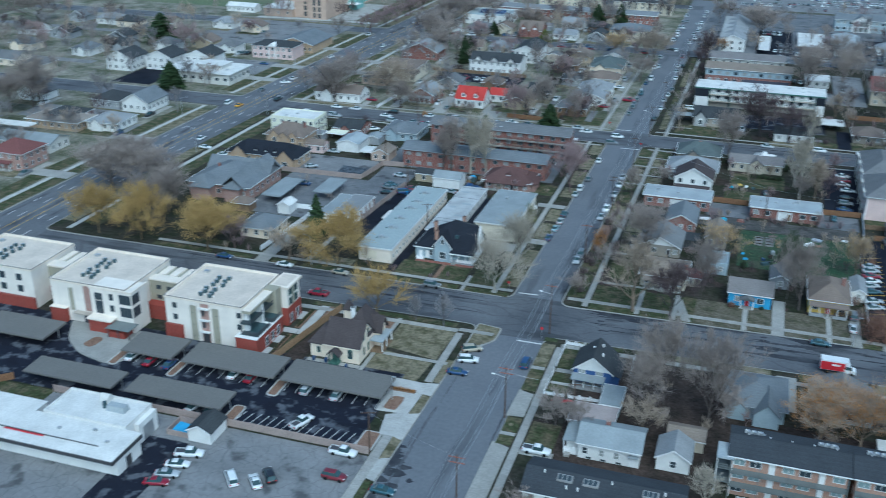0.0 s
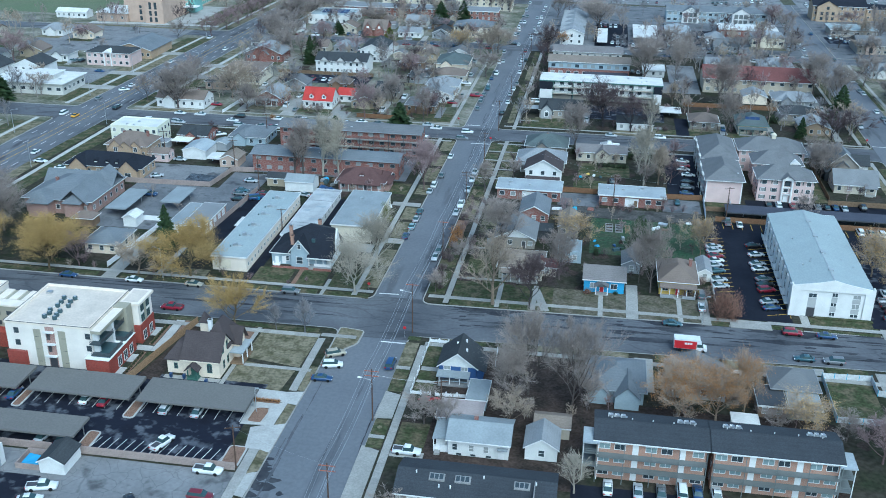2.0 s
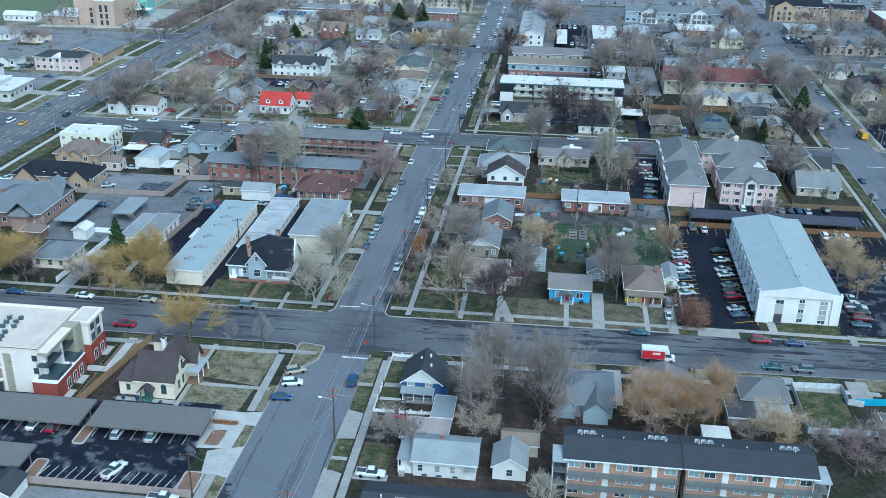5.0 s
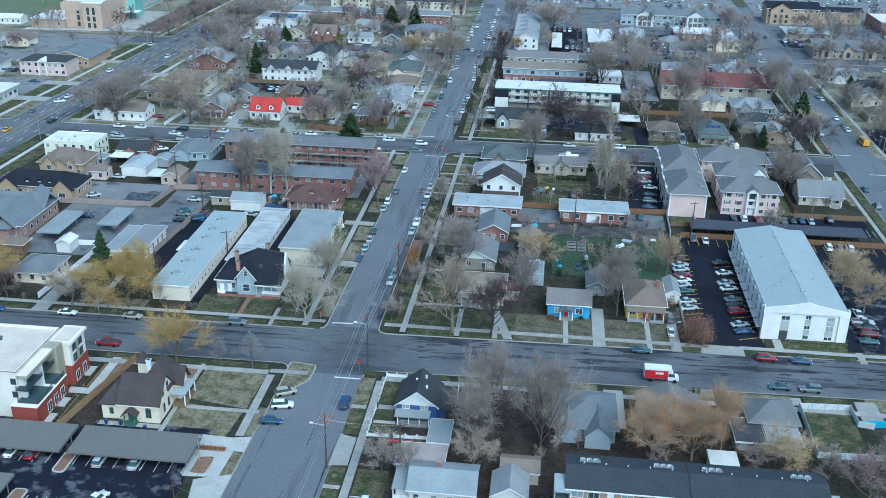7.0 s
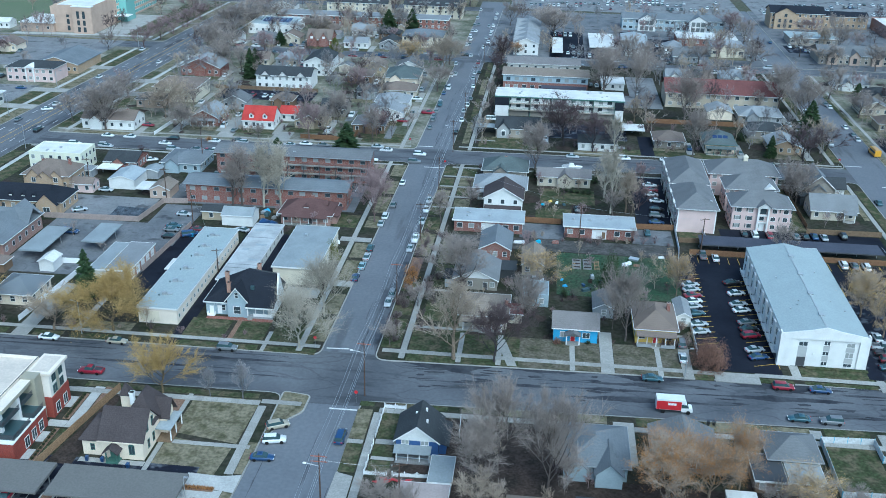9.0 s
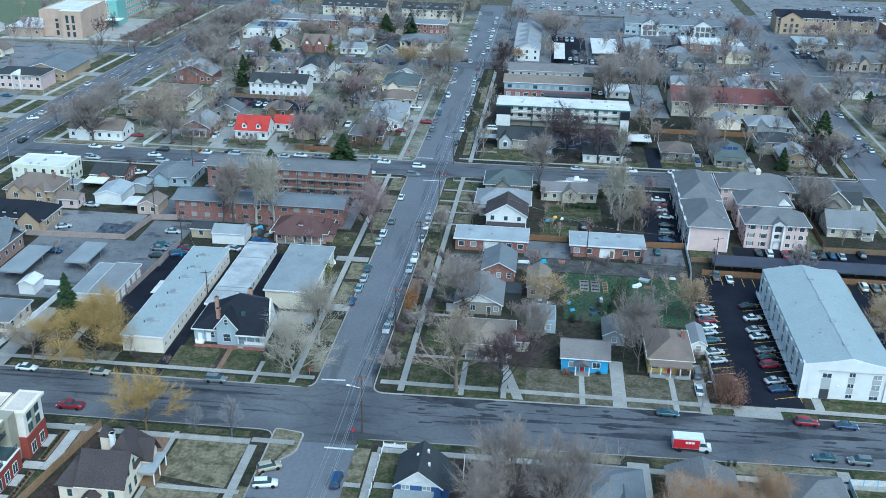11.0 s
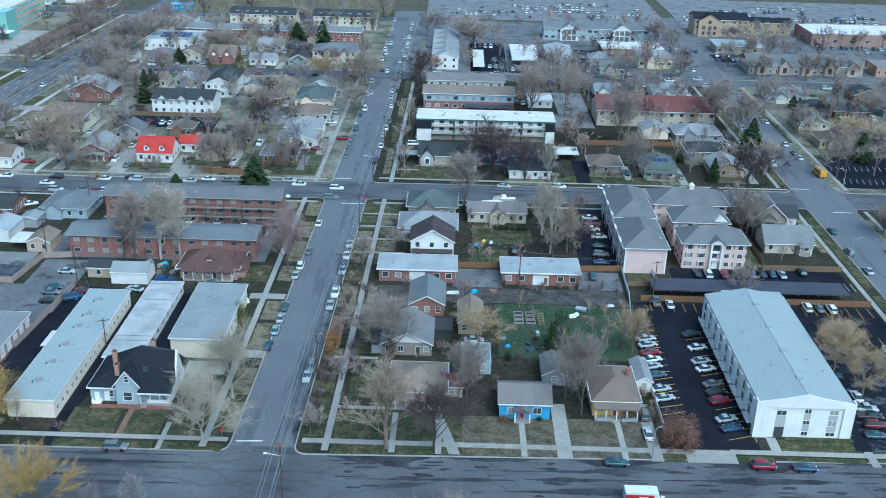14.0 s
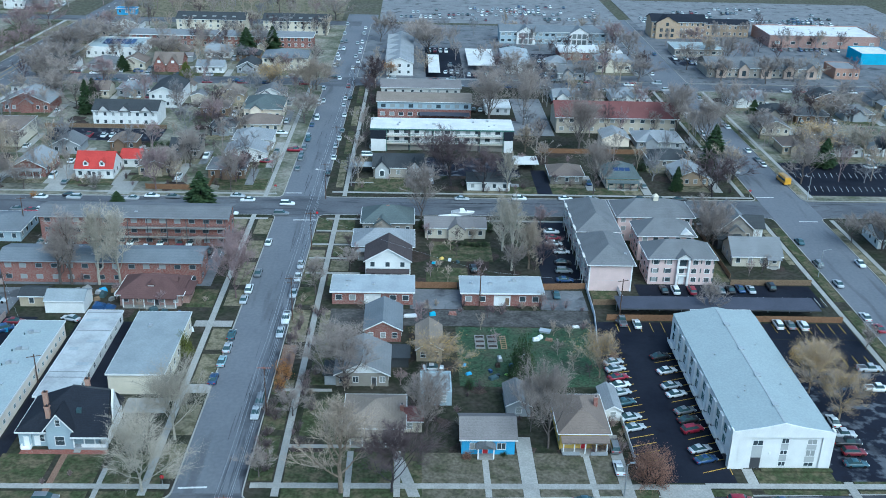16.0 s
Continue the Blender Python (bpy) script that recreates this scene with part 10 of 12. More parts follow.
tree(2.7, 388.1, 18.4, 9.5, "dark", n=1)
tree(13.3, 384.9, 15.1, 7.6, "dark", n=1)
tree(21.0, 387.0, 14.5, 4.1, "pale", form="tall", n=0)
tree(-7.3, 360.0, 18.2, 7.3, "grey", n=2)
tree(20.3, 459.3, 22.0, 9.5, "grey", n=1)
tree(34.1, 460.1, 21.6, 7.4, "grey", n=0)
tree(31.4, 425.9, 10.2, 4.5, "tan", form="tall", n=1)
tree(51.3, 427.0, 20.2, 8.9, "grey", n=2)
tree(49.6, 382.9, 19.0, 6.4, "grey", n=2)
tree(88.4, 381.0, 13.8, 7.8, "dark", n=1)
tree(93.0, 455.8, 20.8, 8.6, "grey", n=2)
tree(100.9, 434.2, 19.2, 9.3, "grey", n=0)
tree(97.9, 605.3, 14.2, 7.4, "rosy", n=1)
tree(103.7, 583.4, 14.7, 8.1, "grey", n=1)
tree(96.0, 528.3, 10.7, 8.2, "grey", n=2)
tree(70.8, 526.4, 9.8, 6.9, "grey", n=1)
tree(120.4, 476.4, 14.6, 7.5, "grey", n=1)
tree(125.6, 447.6, 11.5, 8.7, "grey", n=1)
tree(140.3, 434.1, 12.7, 9.6, "tan", "straw", n=0)
tree(152.7, 430.1, 11.9, 7.5, "pale", n=0)
tree(123.4, 395.4, 15.0, 8.1, "grey", n=1)
tree(161.8, 479.0, 12.3, 9.5, "grey", n=1)
tree(175.9, 485.7, 10.0, 8.9, "grey", n=0)
tree(199.2, 508.8, 14.8, 8.5, "grey", n=0)
tree(125.6, 560.5, 13.2, 6.9, "grey", n=0)
tree(156.7, 532.8, 13.6, 8.0, "grey", n=1)
tree(172.4, 541.3, 12.0, 8.8, "grey", n=2)
tree(136.5, 538.5, 11.9, 8.0, "grey", n=1)
tree(142.2, 609.5, 12.3, 7.6, "rosy", n=2)
tree(15.6, 335.3, 16.2, 5.2, "pale", form="tall", n=2)
tree(74.6, 337.2, 13.5, 4.8, "grey", n=2)
tree(28.3, 351.2, 7.3, 3.4, "rosy", n=1)
tree(126.7, 341.7, 13.2, 7.3, "grey", n=2)
tree(117.5, 344.2, 9.7, 4.3, "grey", n=1)
tree(24.0, 512.7, 12.1, 6.9, "grey", n=0)
tree(84.3, 457.9, 9.4, 4.7, "grey", n=2)
tree(16.8, 239.4, 19.3, 6.5, "grey", n=0)
tree(14.0, 245.2, 13.3, 3.9, "grey", n=0)
tree(31.5, 266.1, 11.9, 3.6, "tan", "straw", n=1)
tree(79.0, 250.2, 11.5, 5.6, "tan", "straw", n=0)
tree(76.4, 260.5, 13.2, 5.5, "tan", "straw", n=2)
tree(97.3, 280.1, 6.6, 3.4, "grey", n=2)
tree(-4.2, 266.7, 9.6, 6.0, "tan", "straw", n=1)
tree(-82.5, 205.7, 12.7, 7.0, "gold", form="willow", n=1)
tree(-72.2, 205.5, 7.1, 1.7, "ash", form="tall", n=0)
tree(-65.1, 205.3, 9.3, 2.4, "ash", form="tall", n=1)
tree(-142.5, 224.2, 14.7, 8.5, "gold", "gold", n=1)
tree(-103.8, 227.1, 16.0, 10.6, "gold", "gold", n=2)
tree(-135.8, 227.7, 10.5, 5.2, "rosy", n=2)
tree(-117.9, 225.9, 9.3, 7.6, "tan", n=1)
tree(-179.0, 221.0, 16.1, 7.6, "gold", "gold", n=2)
tree(-164.5, 224.8, 16.7, 8.6, "gold", "gold", n=2)
tree(-144.9, 230.0, 12.7, 9.0, "gold", "gold", n=0)
tree(-195.0, 255.2, 17.0, 9.8, "grey", n=1)
tree(-193.7, 270.0, 15.1, 8.3, "grey", n=0)
tree(-10.4, 184.4, 21.5, 6.9, "grey", n=0)
tree(-14.6, 179.5, 15.0, 6.2, "grey", n=2)
tree(-0.9, 178.6, 22.0, 5.6, "grey", n=1)
tree(2.2, 180.6, 10.0, 4.8, "grey", n=2)
tree(-13.2, 171.6, 8.6, 4.6, "tan", n=0)
tree(20.5, 178.8, 14.3, 7.2, "tan", "rust", n=2)
tree(28.3, 180.7, 13.0, 6.1, "tan", "rust", n=2)
tree(34.4, 184.5, 14.2, 4.8, "tan", "rust", n=0)
tree(45.3, 178.6, 9.4, 5.6, "tan", "straw", n=0)
tree(39.8, 179.1, 5.4, 3.7, "grey", n=1)
tree(59.0, 171.8, 10.4, 5.8, "rosy", n=0)
tree(53.7, 178.6, 6.3, 4.1, "grey", n=1)
tree(64.7, 181.7, 7.2, 4.2, "grey", n=1)
tree(0.6, 152.3, 8.8, 3.0, "pale", form="tall", n=0)
tree(-30.4, 169.5, 7.6, 4.8, "grey", n=0)
tree(-29.8, 148.2, 6.3, 3.6, "grey", n=1)
tree(-25.5, 170.2, 8.9, 3.1, "grey", n=2)
tree(-175.1, 388.4, 13.3, 7.8, "grey", n=0)
tree(-156.2, 406.1, 14.5, 9.1, "tan", n=1)
tree(-143.2, 383.1, 8.5, 6.3, "grey", n=2)
tree(-184.9, 419.4, 10.8, 7.0, "grey", n=2)
tree(-204.6, 516.3, 11.9, 7.4, "rosy", n=1)
tree(-202.8, 531.1, 11.1, 7.6, "rosy", n=0)
tree(-202.6, 551.5, 10.5, 7.8, "rosy", n=1)
tree(-200.7, 571.5, 10.1, 8.0, "rosy", n=1)
tree(-199.3, 591.5, 10.0, 8.3, "rosy", n=1)
tree(-169.0, 514.0, 12.7, 8.6, "grey", n=0)
tree(-169.6, 542.6, 13.3, 9.7, "grey", n=2)
tree(-170.2, 574.4, 11.8, 10.2, "grey", n=1)
tree(-274.4, 498.1, 7.8, 7.6, "rosy", n=2)
tree(-225.7, 507.6, 9.8, 5.3, "grey", n=2)
tree(-167.2, 235.4, 16.2, 8.3, "grey", n=0)
tree(-169.2, 246.5, 15.5, 7.3, "grey", n=1)
tree(38.8, 507.2, 12.0, 7.7, "grey", n=0)
tree(-26.6, 320.5, 6.7, 4.0, "grey", n=1)
tree(76.8, 347.5, 12.6, 7.0, "grey", n=1)
tree(77.0, 339.1, 12.3, 6.1, "grey", n=0)
tree(147.6, 567.8, 17.0, 9.0, "grey", n=1)
tree(-1.7, 579.7, 17.1, 11.7, "grey", n=1)
tree(35.3, 525.3, 13.1, 9.5, "grey", n=2)
tree(43.4, 515.7, 14.2, 9.3, "grey", n=0)
tree(101.2, 398.2, 9.2, 7.3, "dark", n=1)
tree(128.0, 349.3, 10.9, 6.5, "grey", n=2)
tree(-58.2, 319.6, 12.3, 5.6, "rosy", n=0)
tree(-52.6, 508.7, 13.8, 9.2, "grey", n=1)
tree(-72.5, 522.2, 9.6, 6.9, "tan", "straw", n=0)
tree(-160.3, 482.7, 13.2, 8.0, "grey", n=1)
tree(-159.8, 497.6, 14.9, 7.7, "grey", n=0)
tree(-146.3, 473.5, 13.5, 6.7, "grey", n=1)
tree(-184.2, 542.7, 11.3, 7.8, "grey", n=1)
tree(-183.2, 564.8, 11.4, 8.7, "grey", n=1)
tree(-179.2, 596.2, 8.3, 8.4, "grey", n=2)
tree(-190.9, 612.2, 9.5, 7.9, "grey", n=0)
tree(-130.4, 569.0, 10.7, 9.9, "grey", n=1)
tree(-91.2, 409.0, 10.7, 5.2, "grey", n=0)
tree(-171.2, 382.7, 19.4, 8.6, "grey", n=1)
tree(-154.8, 397.9, 13.0, 6.3, "tan", n=0)
tree(-141.4, 373.8, 12.5, 4.1, "grey", n=0)
tree(-181.3, 424.9, 10.5, 6.8, "grey", n=0)
tree(-188.8, 387.8, 11.6, 5.4, "grey", n=0)
tree(-286.4, 330.0, 21.4, 12.9, "grey", n=0)
tree(-289.5, 320.0, 16.4, 11.4, "grey", n=2)
tree(-289.1, 348.0, 14.8, 9.3, "grey", n=0)
tree(-206.6, 263.0, 15.8, 12.1, "grey", n=2)
tree(-180.4, 257.9, 16.3, 9.5, "grey", n=2)
tree(-279.8, 438.1, 15.7, 9.1, "rosy", n=0)
tree(-402.0, 479.1, 16.1, 16.3, "grey", n=2)
tree(64.4, 296.5, 9.9, 3.8, "grey", n=0)
tree(79.8, 343.3, 12.5, 5.2, "grey", n=2)
tree(17.0, 321.8, 22.0, 4.6, "pale", form="tall", n=1)
tree(26.0, 325.8, 9.3, 4.1, "rosy", n=2)
conifer(-75.2, 365.8, 11.8, 4.9, 0)
conifer(-100.8, 365.7, 4.9, 2.5, 1)
conifer(-139.7, 465.3, 14.2, 3.6, 0)
conifer(-113.2, 526.2, 7.4, 3.5, 0, "lime")
conifer(-144.4, 536.8, 7.5, 3.4, 1)
conifer(-93.4, 577.1, 13.3, 5.4, 1)
conifer(-81.7, 586.9, 12.4, 4.8, 0)
conifer(97.0, 412.0, 15.8, 5.1, 1)
conifer(78.1, 387.0, 8.6, 2.4, 0)
conifer(138.5, 414.1, 10.8, 4.4, 0)
conifer(161.5, 439.9, 7.6, 2.9, 1)
conifer(134.2, 481.9, 6.6, 2.7, 1)
conifer(-117.3, 243.4, 13.3, 3.1, 1)
conifer(-304.8, 455.5, 16.0, 9.6, 0)
conifer(-249.2, 375.9, 12.3, 6.2, 0)
conifer(-143.0, 485.0, 9.7, 3.6, 1)
shrub(14.1, 265.0, 10.5, 3.5, "green", 1)
shrub(34.9, 229.6, 7.8, 4.9, "red")
shrub(-61.4, 274.6, 5.6, 2.4, "lime", 2)
for k in range(7):
    shrub(-66.9 + k * 0.82, 172.1, 0.85, 0.62, "rust")
for k in range(6):
    shrub(1.6 + k * 1.8, 338.6 - 0.15 * k, 1.5 + 0.25 * (k % 3), 1.25, "green")
shrub(-7.2, 351.0, 3.6, 1.6, "green")
shrub(13.0, 348.6, 3.8, 1.7, "green")
shrub(-37.9, 264.9, 5.0, 2.4, "rust")
shrub(-38.1, 260.2, 3.5, 1.7, "rust")
shrub(1.4, 238.6, 2.0, 1.5, "lime")
shrub(1.5, 238.0, 2.2, 1.4, "rust")
shrub(70.4, 406.6, 3.7, 2.7, "green")
shrub(2.4, 260.9, 3.2, 1.2, "green")
shrub(36.0, 273.6, 2.8, 1.2, "red")
shrub(7.9, 236.8, 1.1, 0.9, "green")
shrub(79.2, 275.5, 3.5, 2.3, "straw")
shrub(-103.2, 425.4, 2.5, 1.4, "green")
shrub(-101.2, 425.5, 2.2, 1.2, "green")
shrub(-98.7, 425.6, 2.2, 1.2, "green")
shrub(-96.4, 425.8, 2.1, 1.2, "green")
shrub(-105.6, 423.9, 1.9, 1.2, "green")
shrub(-128.4, 371.8, 2.4, 1.5, "rust")
shrub(0.6, 235.9, 1.6, 1.1, "red")
shrub(-98.4, 190.9, 0.8, 0.6, "green", 0)
shrub(-98.4, 192.0, 0.8, 0.6, "green", 0)
shrub(-98.4, 193.0, 0.8, 0.6, "green", 0)
shrub(-98.4, 194.1, 0.8, 0.6, "green", 0)
shrub(-98.4, 195.1, 0.8, 0.6, "green", 0)
shrub(-98.4, 196.2, 0.8, 0.6, "green", 0)
shrub(-98.4, 197.2, 0.8, 0.6, "green", 0)
shrub(-98.4, 198.2, 0.8, 0.6, "green", 0)
shrub(-98.4, 199.3, 0.8, 0.6, "green", 0)
shrub(-98.5, 176.6, 0.8, 0.5, "green", 0)
shrub(-98.5, 177.8, 0.8, 0.5, "green", 0)
shrub(-98.5, 178.9, 0.8, 0.5, "green", 0)
shrub(-98.5, 180.0, 0.8, 0.5, "green", 0)
shrub(-98.5, 181.2, 0.8, 0.5, "green", 0)
shrub(-98.5, 182.3, 0.8, 0.5, "green", 0)
shrub(-98.5, 183.5, 0.8, 0.5, "green", 0)
shrub(-98.5, 184.7, 0.8, 0.5, "green", 0)
shrub(-98.5, 185.8, 0.8, 0.5, "green", 0)

# smaller bare trees that fill back yards and verges further off
rng = random.Random(11)
for x0, y0, x1, y1, n in ((-188, 385, -140, 512, 32), (-104, 385, -60, 512, 26), (-140, 385, -104, 428, 9), (-140, 464, -104, 512, 10), (-188, 540, -60, 650, 80), (-28, 505, 100, 655, 66), (44, 384, 100, 425, 8), (44, 470, 100, 512, 12), (120, 384, 220, 515, 70), (-190, 669, -56, 735, 70), (-330, 560, -225, 640, 16), (122, 235, 160, 360, 8), (-300, 290, -222, 352, 8),
                          (-330, 380, -230, 540, 34), (-435, 290, -320, 352, 40), (-435, 380, -320, 510, 70), (-300, 260, -225, 350, 14), (-60, 384, -57, 650, 7), (-31, 385, -27, 520, 6), (-30, 500, -26, 560, 8), (120, 540, 250, 655, 34), (98, 385, 103, 650, 22), (-190, 580, -186, 652, 6), (30, 400, 95, 500, 16), (-220, 560, -218, 700, 7), (-330, 672, -226, 730, 34)):
    for k in range(n):
        far_tree(rng.uniform(x0, x1), rng.uniform(y0, y1), rng.uniform(7, 13.5), rng.uniform(2.8, 5.2), rng.choice(("grey", "tan", "grey", "ash", "tan", "grey", "dark", "rosy", "ash")), k)
for x0, y0, x1, y1, n in ((-160, 230, -62, 350, 16), (-28, 252, 32, 300, 26), (-28, 312, 24, 355, 24), (-18, 172, 52, 200, 18), (76, 316, 97, 356, 6), (-100, 385, -60, 440, 16), (-20, 386, 90, 412, 14)):
    for k in range(n):
        far_tree(rng.uniform(x0, x1), rng.uniform(y0, y1), rng.uniform(3, 5.5), rng.uniform(1.1, 2.0), rng.choice(("grey", "dark", "rosy", "tan")), k)
# bare brush along verges, fences and walls
for x0, y0, x1, y1, n in ((-39.4, 229, -36.4, 306, 34), (-34.2, 236, -31, 300, 16), (-62, 300, -59, 345, 10), (-8, 296, 30, 301, 16), (30, 232, 33, 300, 12), (-24, 246, 30, 262, 24), (-150, 226, -70, 232, 16), (-30, 384, 30, 392, 16), (40, 384, 96, 412, 20), (-150, 384, -70, 400, 24)):
    for k in range(n):
        h = rng.uniform(1.4, 3.4)
        brush(rng.uniform(x0, x1), rng.uniform(y0, y1), h, h * rng.uniform(0.45, 0.75), rng.choice(("rosy", "tan", "dark", "rosy")), k + n)
for k, (x, y, h) in enumerate(((-39.2, 250.0, 3.6), (-37.6, 248.5, 3.0), (-39.4, 236.4, 2.6), (-37.4, 231.4, 2.4), (-36.6, 254.2, 2.8), (-32.8, 258.0, 4.2), (-30.6, 252.0, 4.4), (-38.6, 243.0, 2.8), (-38.0, 239.4, 2.2), (-38.8, 253.0, 3.2), (-33.4, 262.6, 3.6), (-31.0, 266.4, 3.2), (-38.2, 258.8, 2.6))):
    brush(x, y, h, h * 0.62, "dark", 300 + k)
    brush(x + 0.5, y + 0.6, h * 0.8, h * 0.6, "grey", 340 + k)
join_woods()
join_brush()


# ---- vehicles ----
PAINT = {k: paint_material("car_paint_" + k, c) for k, c in dict(white=(0.72, 0.73, 0.73), silver=(0.42, 0.44, 0.46), grey=(0.16, 0.17, 0.18), black=(0.02, 0.02, 0.023), red=(0.22, 0.012, 0.03),
                                                                 blue=(0.025, 0.06, 0.15), teal=(0.045, 0.1, 0.125), green=(0.04, 0.09, 0.07), tan=(0.38, 0.34, 0.26), yellow=(0.7, 0.36, 0.03), maroon=(0.15, 0.02, 0.03), paleblue=(0.3, 0.42, 0.46)).items()}
RUBBER = material("tyre_rubber", (0.02, 0.02, 0.021), 0.9, bump=0)
HEADLAMP, TAILLAMP = glass_material("headlamp_glass", (0.7, 0.72, 0.72)), glass_material("tail_lamp_red", (0.4, 0.02, 0.02))
# teal in the base colour stands in for sky reflected by the screens
CARGLASS = glass_material("car_glass", (0.045, 0.075, 0.08), 0.05)
# length, half width, belt height, roof height, cabin from/to (share of the length from the nose), slopes of screen and back
SHAPES = {"sedan": (4.7, 0.9, 0.92, 1.45, 0.26, 0.88, 0.19, 0.17), "suv": (4.7, 0.94, 1.08, 1.72, 0.24, 0.985, 0.15, 0.06), "van": (5.0, 0.97, 1.1, 1.8, 0.16, 0.99, 0.15, 0.03), "pickup": (5.6, 0.98, 1.08, 1.82, 0.25, 0.62, 0.09, 0.03)}


def car_meshes(shape):
    """Meshes of a vehicle that points along +x, centred on its middle: body, roof, glass, wheel, rim, lamps."""
    L, w, belt, top, c0, c1, s0, s1 = SHAPES[shape]
    ring = lambda x, hw, z0, z1: [(x, -hw * 0.9, z0), (x, hw * 0.9, z0), (x, hw, z0 + 0.25), (x, hw * 0.98, z1 - 0.1), (x, hw * 0.88, z1), (x, -hw * 0.88, z1), (x, -hw * 0.98, z1 - 0.1), (x, -hw, z0 + 0.25)]
    X = lambda s: L / 2 - s * L
    body = Geo()
    hood = belt * (0.86 if shape == "sedan" else 0.95)
    back = belt if shape != "pickup" else belt * 0.98
    st = [(0.0, w * 0.78, 0.36, hood * 0.68), (0.03, w * 0.92, 0.26, hood * 0.86), (0.14, w, 0.22, hood * 0.96), (c0, w, 0.22, belt), (0.6, w, 0.22, belt), (0.88, w, 0.24, back), (0.975, w * 0.94, 0.3, back * 0.96), (1.0, w * 0.84, 0.4, back * 0.8)]
    body.loft([ring(X(s), hw, z0, z1) for s, hw, z0, z1 in st])
    if shape == "pickup":
        body.box(X(0.985), -w * 0.86, belt - 0.02, X(0.64), -w * 0.72, belt + 0.12).box(X(0.985), w * 0.72, belt - 0.02, X(0.64), w * 0.86, belt + 0.12).box(X(0.985), -w * 0.72, belt - 0.02, X(0.97), w * 0.72, belt + 0.12)
    a, b = X(c0), X(c1)
    a2, b2 = X(c0 + s0), X(c1 - s1)
    glass = Geo().loft([[(b, -w * 0.87, belt - 0.03), (a, -w * 0.87, belt - 0.03), (a, w * 0.87, belt - 0.03), (b, w * 0.87, belt - 0.03)],
                        [(b2, -w * 0.7, top - 0.05), (a2, -w * 0.7, top - 0.05), (a2, w * 0.7, top - 0.05), (b2, w * 0.7, top - 0.05)]])
    deck = lambda e, hw, z: [(b2 - e, -w * hw, z), (a2 + e, -w * hw, z), (a2 + e * 1.6, 0, z), (a2 + e, w * hw, z), (b2 - e, w * hw, z), (b2 - e * 1.4, 0, z)]
    roof = Geo().loft([deck(-0.04, 0.7, top - 0.06), deck(-0.07, 0.66, top - 0.01), deck(-0.22, 0.54, top + 0.03), deck(-0.5, 0.34, top + 0.045)])
    bed = Geo().box(X(0.965), -w * 0.72, belt - 0.01, X(0.645), w * 0.72, belt + 0.015)
    R = 0.34 if shape in ("sedan", "van") else 0.38
    wheel = Geo().loft([[(math.cos(t * math.tau / 12) * R, yy, math.sin(t * math.tau / 12) * R) for t in range(12)] for yy in (-0.11, 0.11)])
    rim = Geo().loft([[(math.cos(t * math.tau / 8) * R * 0.6, yy, math.sin(t * math.tau / 8) * R * 0.6) for t in range(8)] for yy in (-0.125, 0.125)])
    head = Geo().box(-0.14, -0.2, -0.08, 0.1, 0.2, 0.08)
    return dict(body=body, roof=roof, glass=glass, bed=bed, wheel=wheel, rim=rim, head=head, R=R, L=L, w=w, belt=belt, hood=hood)


KIT = {k: car_meshes(k) for k in SHAPES}
SHARED = {}


def shared(kind, shape, mat):
    key = (kind, shape, mat.name)
    if key not in SHARED:
        me = KIT[shape][kind].mesh(kind, mat)
        if kind in ("body", "wheel", "roof"):
            me.polygons.foreach_set("use_smooth", [len(p.vertices) == 4 for p in me.polygons])
        SHARED[key] = me
    return SHARED[key]


NOUN = {"sedan": "saloon car", "suv": "sport utility car", "van": "passenger van", "pickup": "pickup truck"}


def car(x, y, turn, colour="white", shape="sedan", z=TOP + 0.05, far=False, where="parked at the kerb"):
    """A parked vehicle; turn is the way its nose points, in degrees from +x."""
    k = KIT[shape]
    b = thing("car", x, y, z, "%s %s %s" % (colour, NOUN[shape], where), "car", "parked cars", turn=turn)
    body = part("body", shared("body", shape, PAINT[colour]), None, b)
    part("roof", shared("roof", shape, PAINT[colour]), None, b)
    part("glasshouse", shared("glass", shape, CARGLASS), None, b)
    if shape == "pickup":
        part("load_bed", shared("bed", shape, DARKTRIM), None, b)
    for sx in (0.19, 0.8) if y < 345 else ():
        for sy in (-1, 1):
            o = part("wheel", shared("wheel", shape, RUBBER), None, b, at=pose(k["L"] / 2 - sx * k["L"], sy * (k["w"] - 0.09), k["R"]))
    for sy in (-1, 1) if not far and y < 300 else ():
        part("headlight", shared("head", shape, HEADLAMP), None, b, at=pose(k["L"] / 2 - 0.1, sy * (k["w"] - 0.3), k["hood"] * 0.74))
        part("tail_light", shared("head", shape, TAILLAMP), None, b, at=pose(-k["L"] / 2 + 0.1, sy * (k["w"] - 0.3), k["belt"] * 0.78))
    return b


LOTCARS = {}


def lot_car(x, y, turn, colour, shape, z):
    """Adds a vehicle to the joined rows of the far car parks."""
    a = radians(turn)
    ca, sa = math.cos(a), math.sin(a)
    for kind, m in (("body", PAINT[colour]), ("roof", PAINT[colour]), ("glass", CARGLASS)):
        g = LOTCARS.setdefault(m.name, (Geo(), m))[0]
        i, src = len(g.v), KIT[shape][kind]
        g.v.extend((p * ca - q * sa + x, p * sa + q * ca + y, h - 0.18 + z) for p, q, h in src.v)
        g.f.extend(tuple(k + i for k in f) for f in src.f)
        g.m.extend(src.m)


def join_lot_cars():
    for g, m in LOTCARS.values():
        tagged(new("distant_cars", g.mesh("distant_cars", m)), "rows of distant cars in far car parks", "cars", kind="stuff")


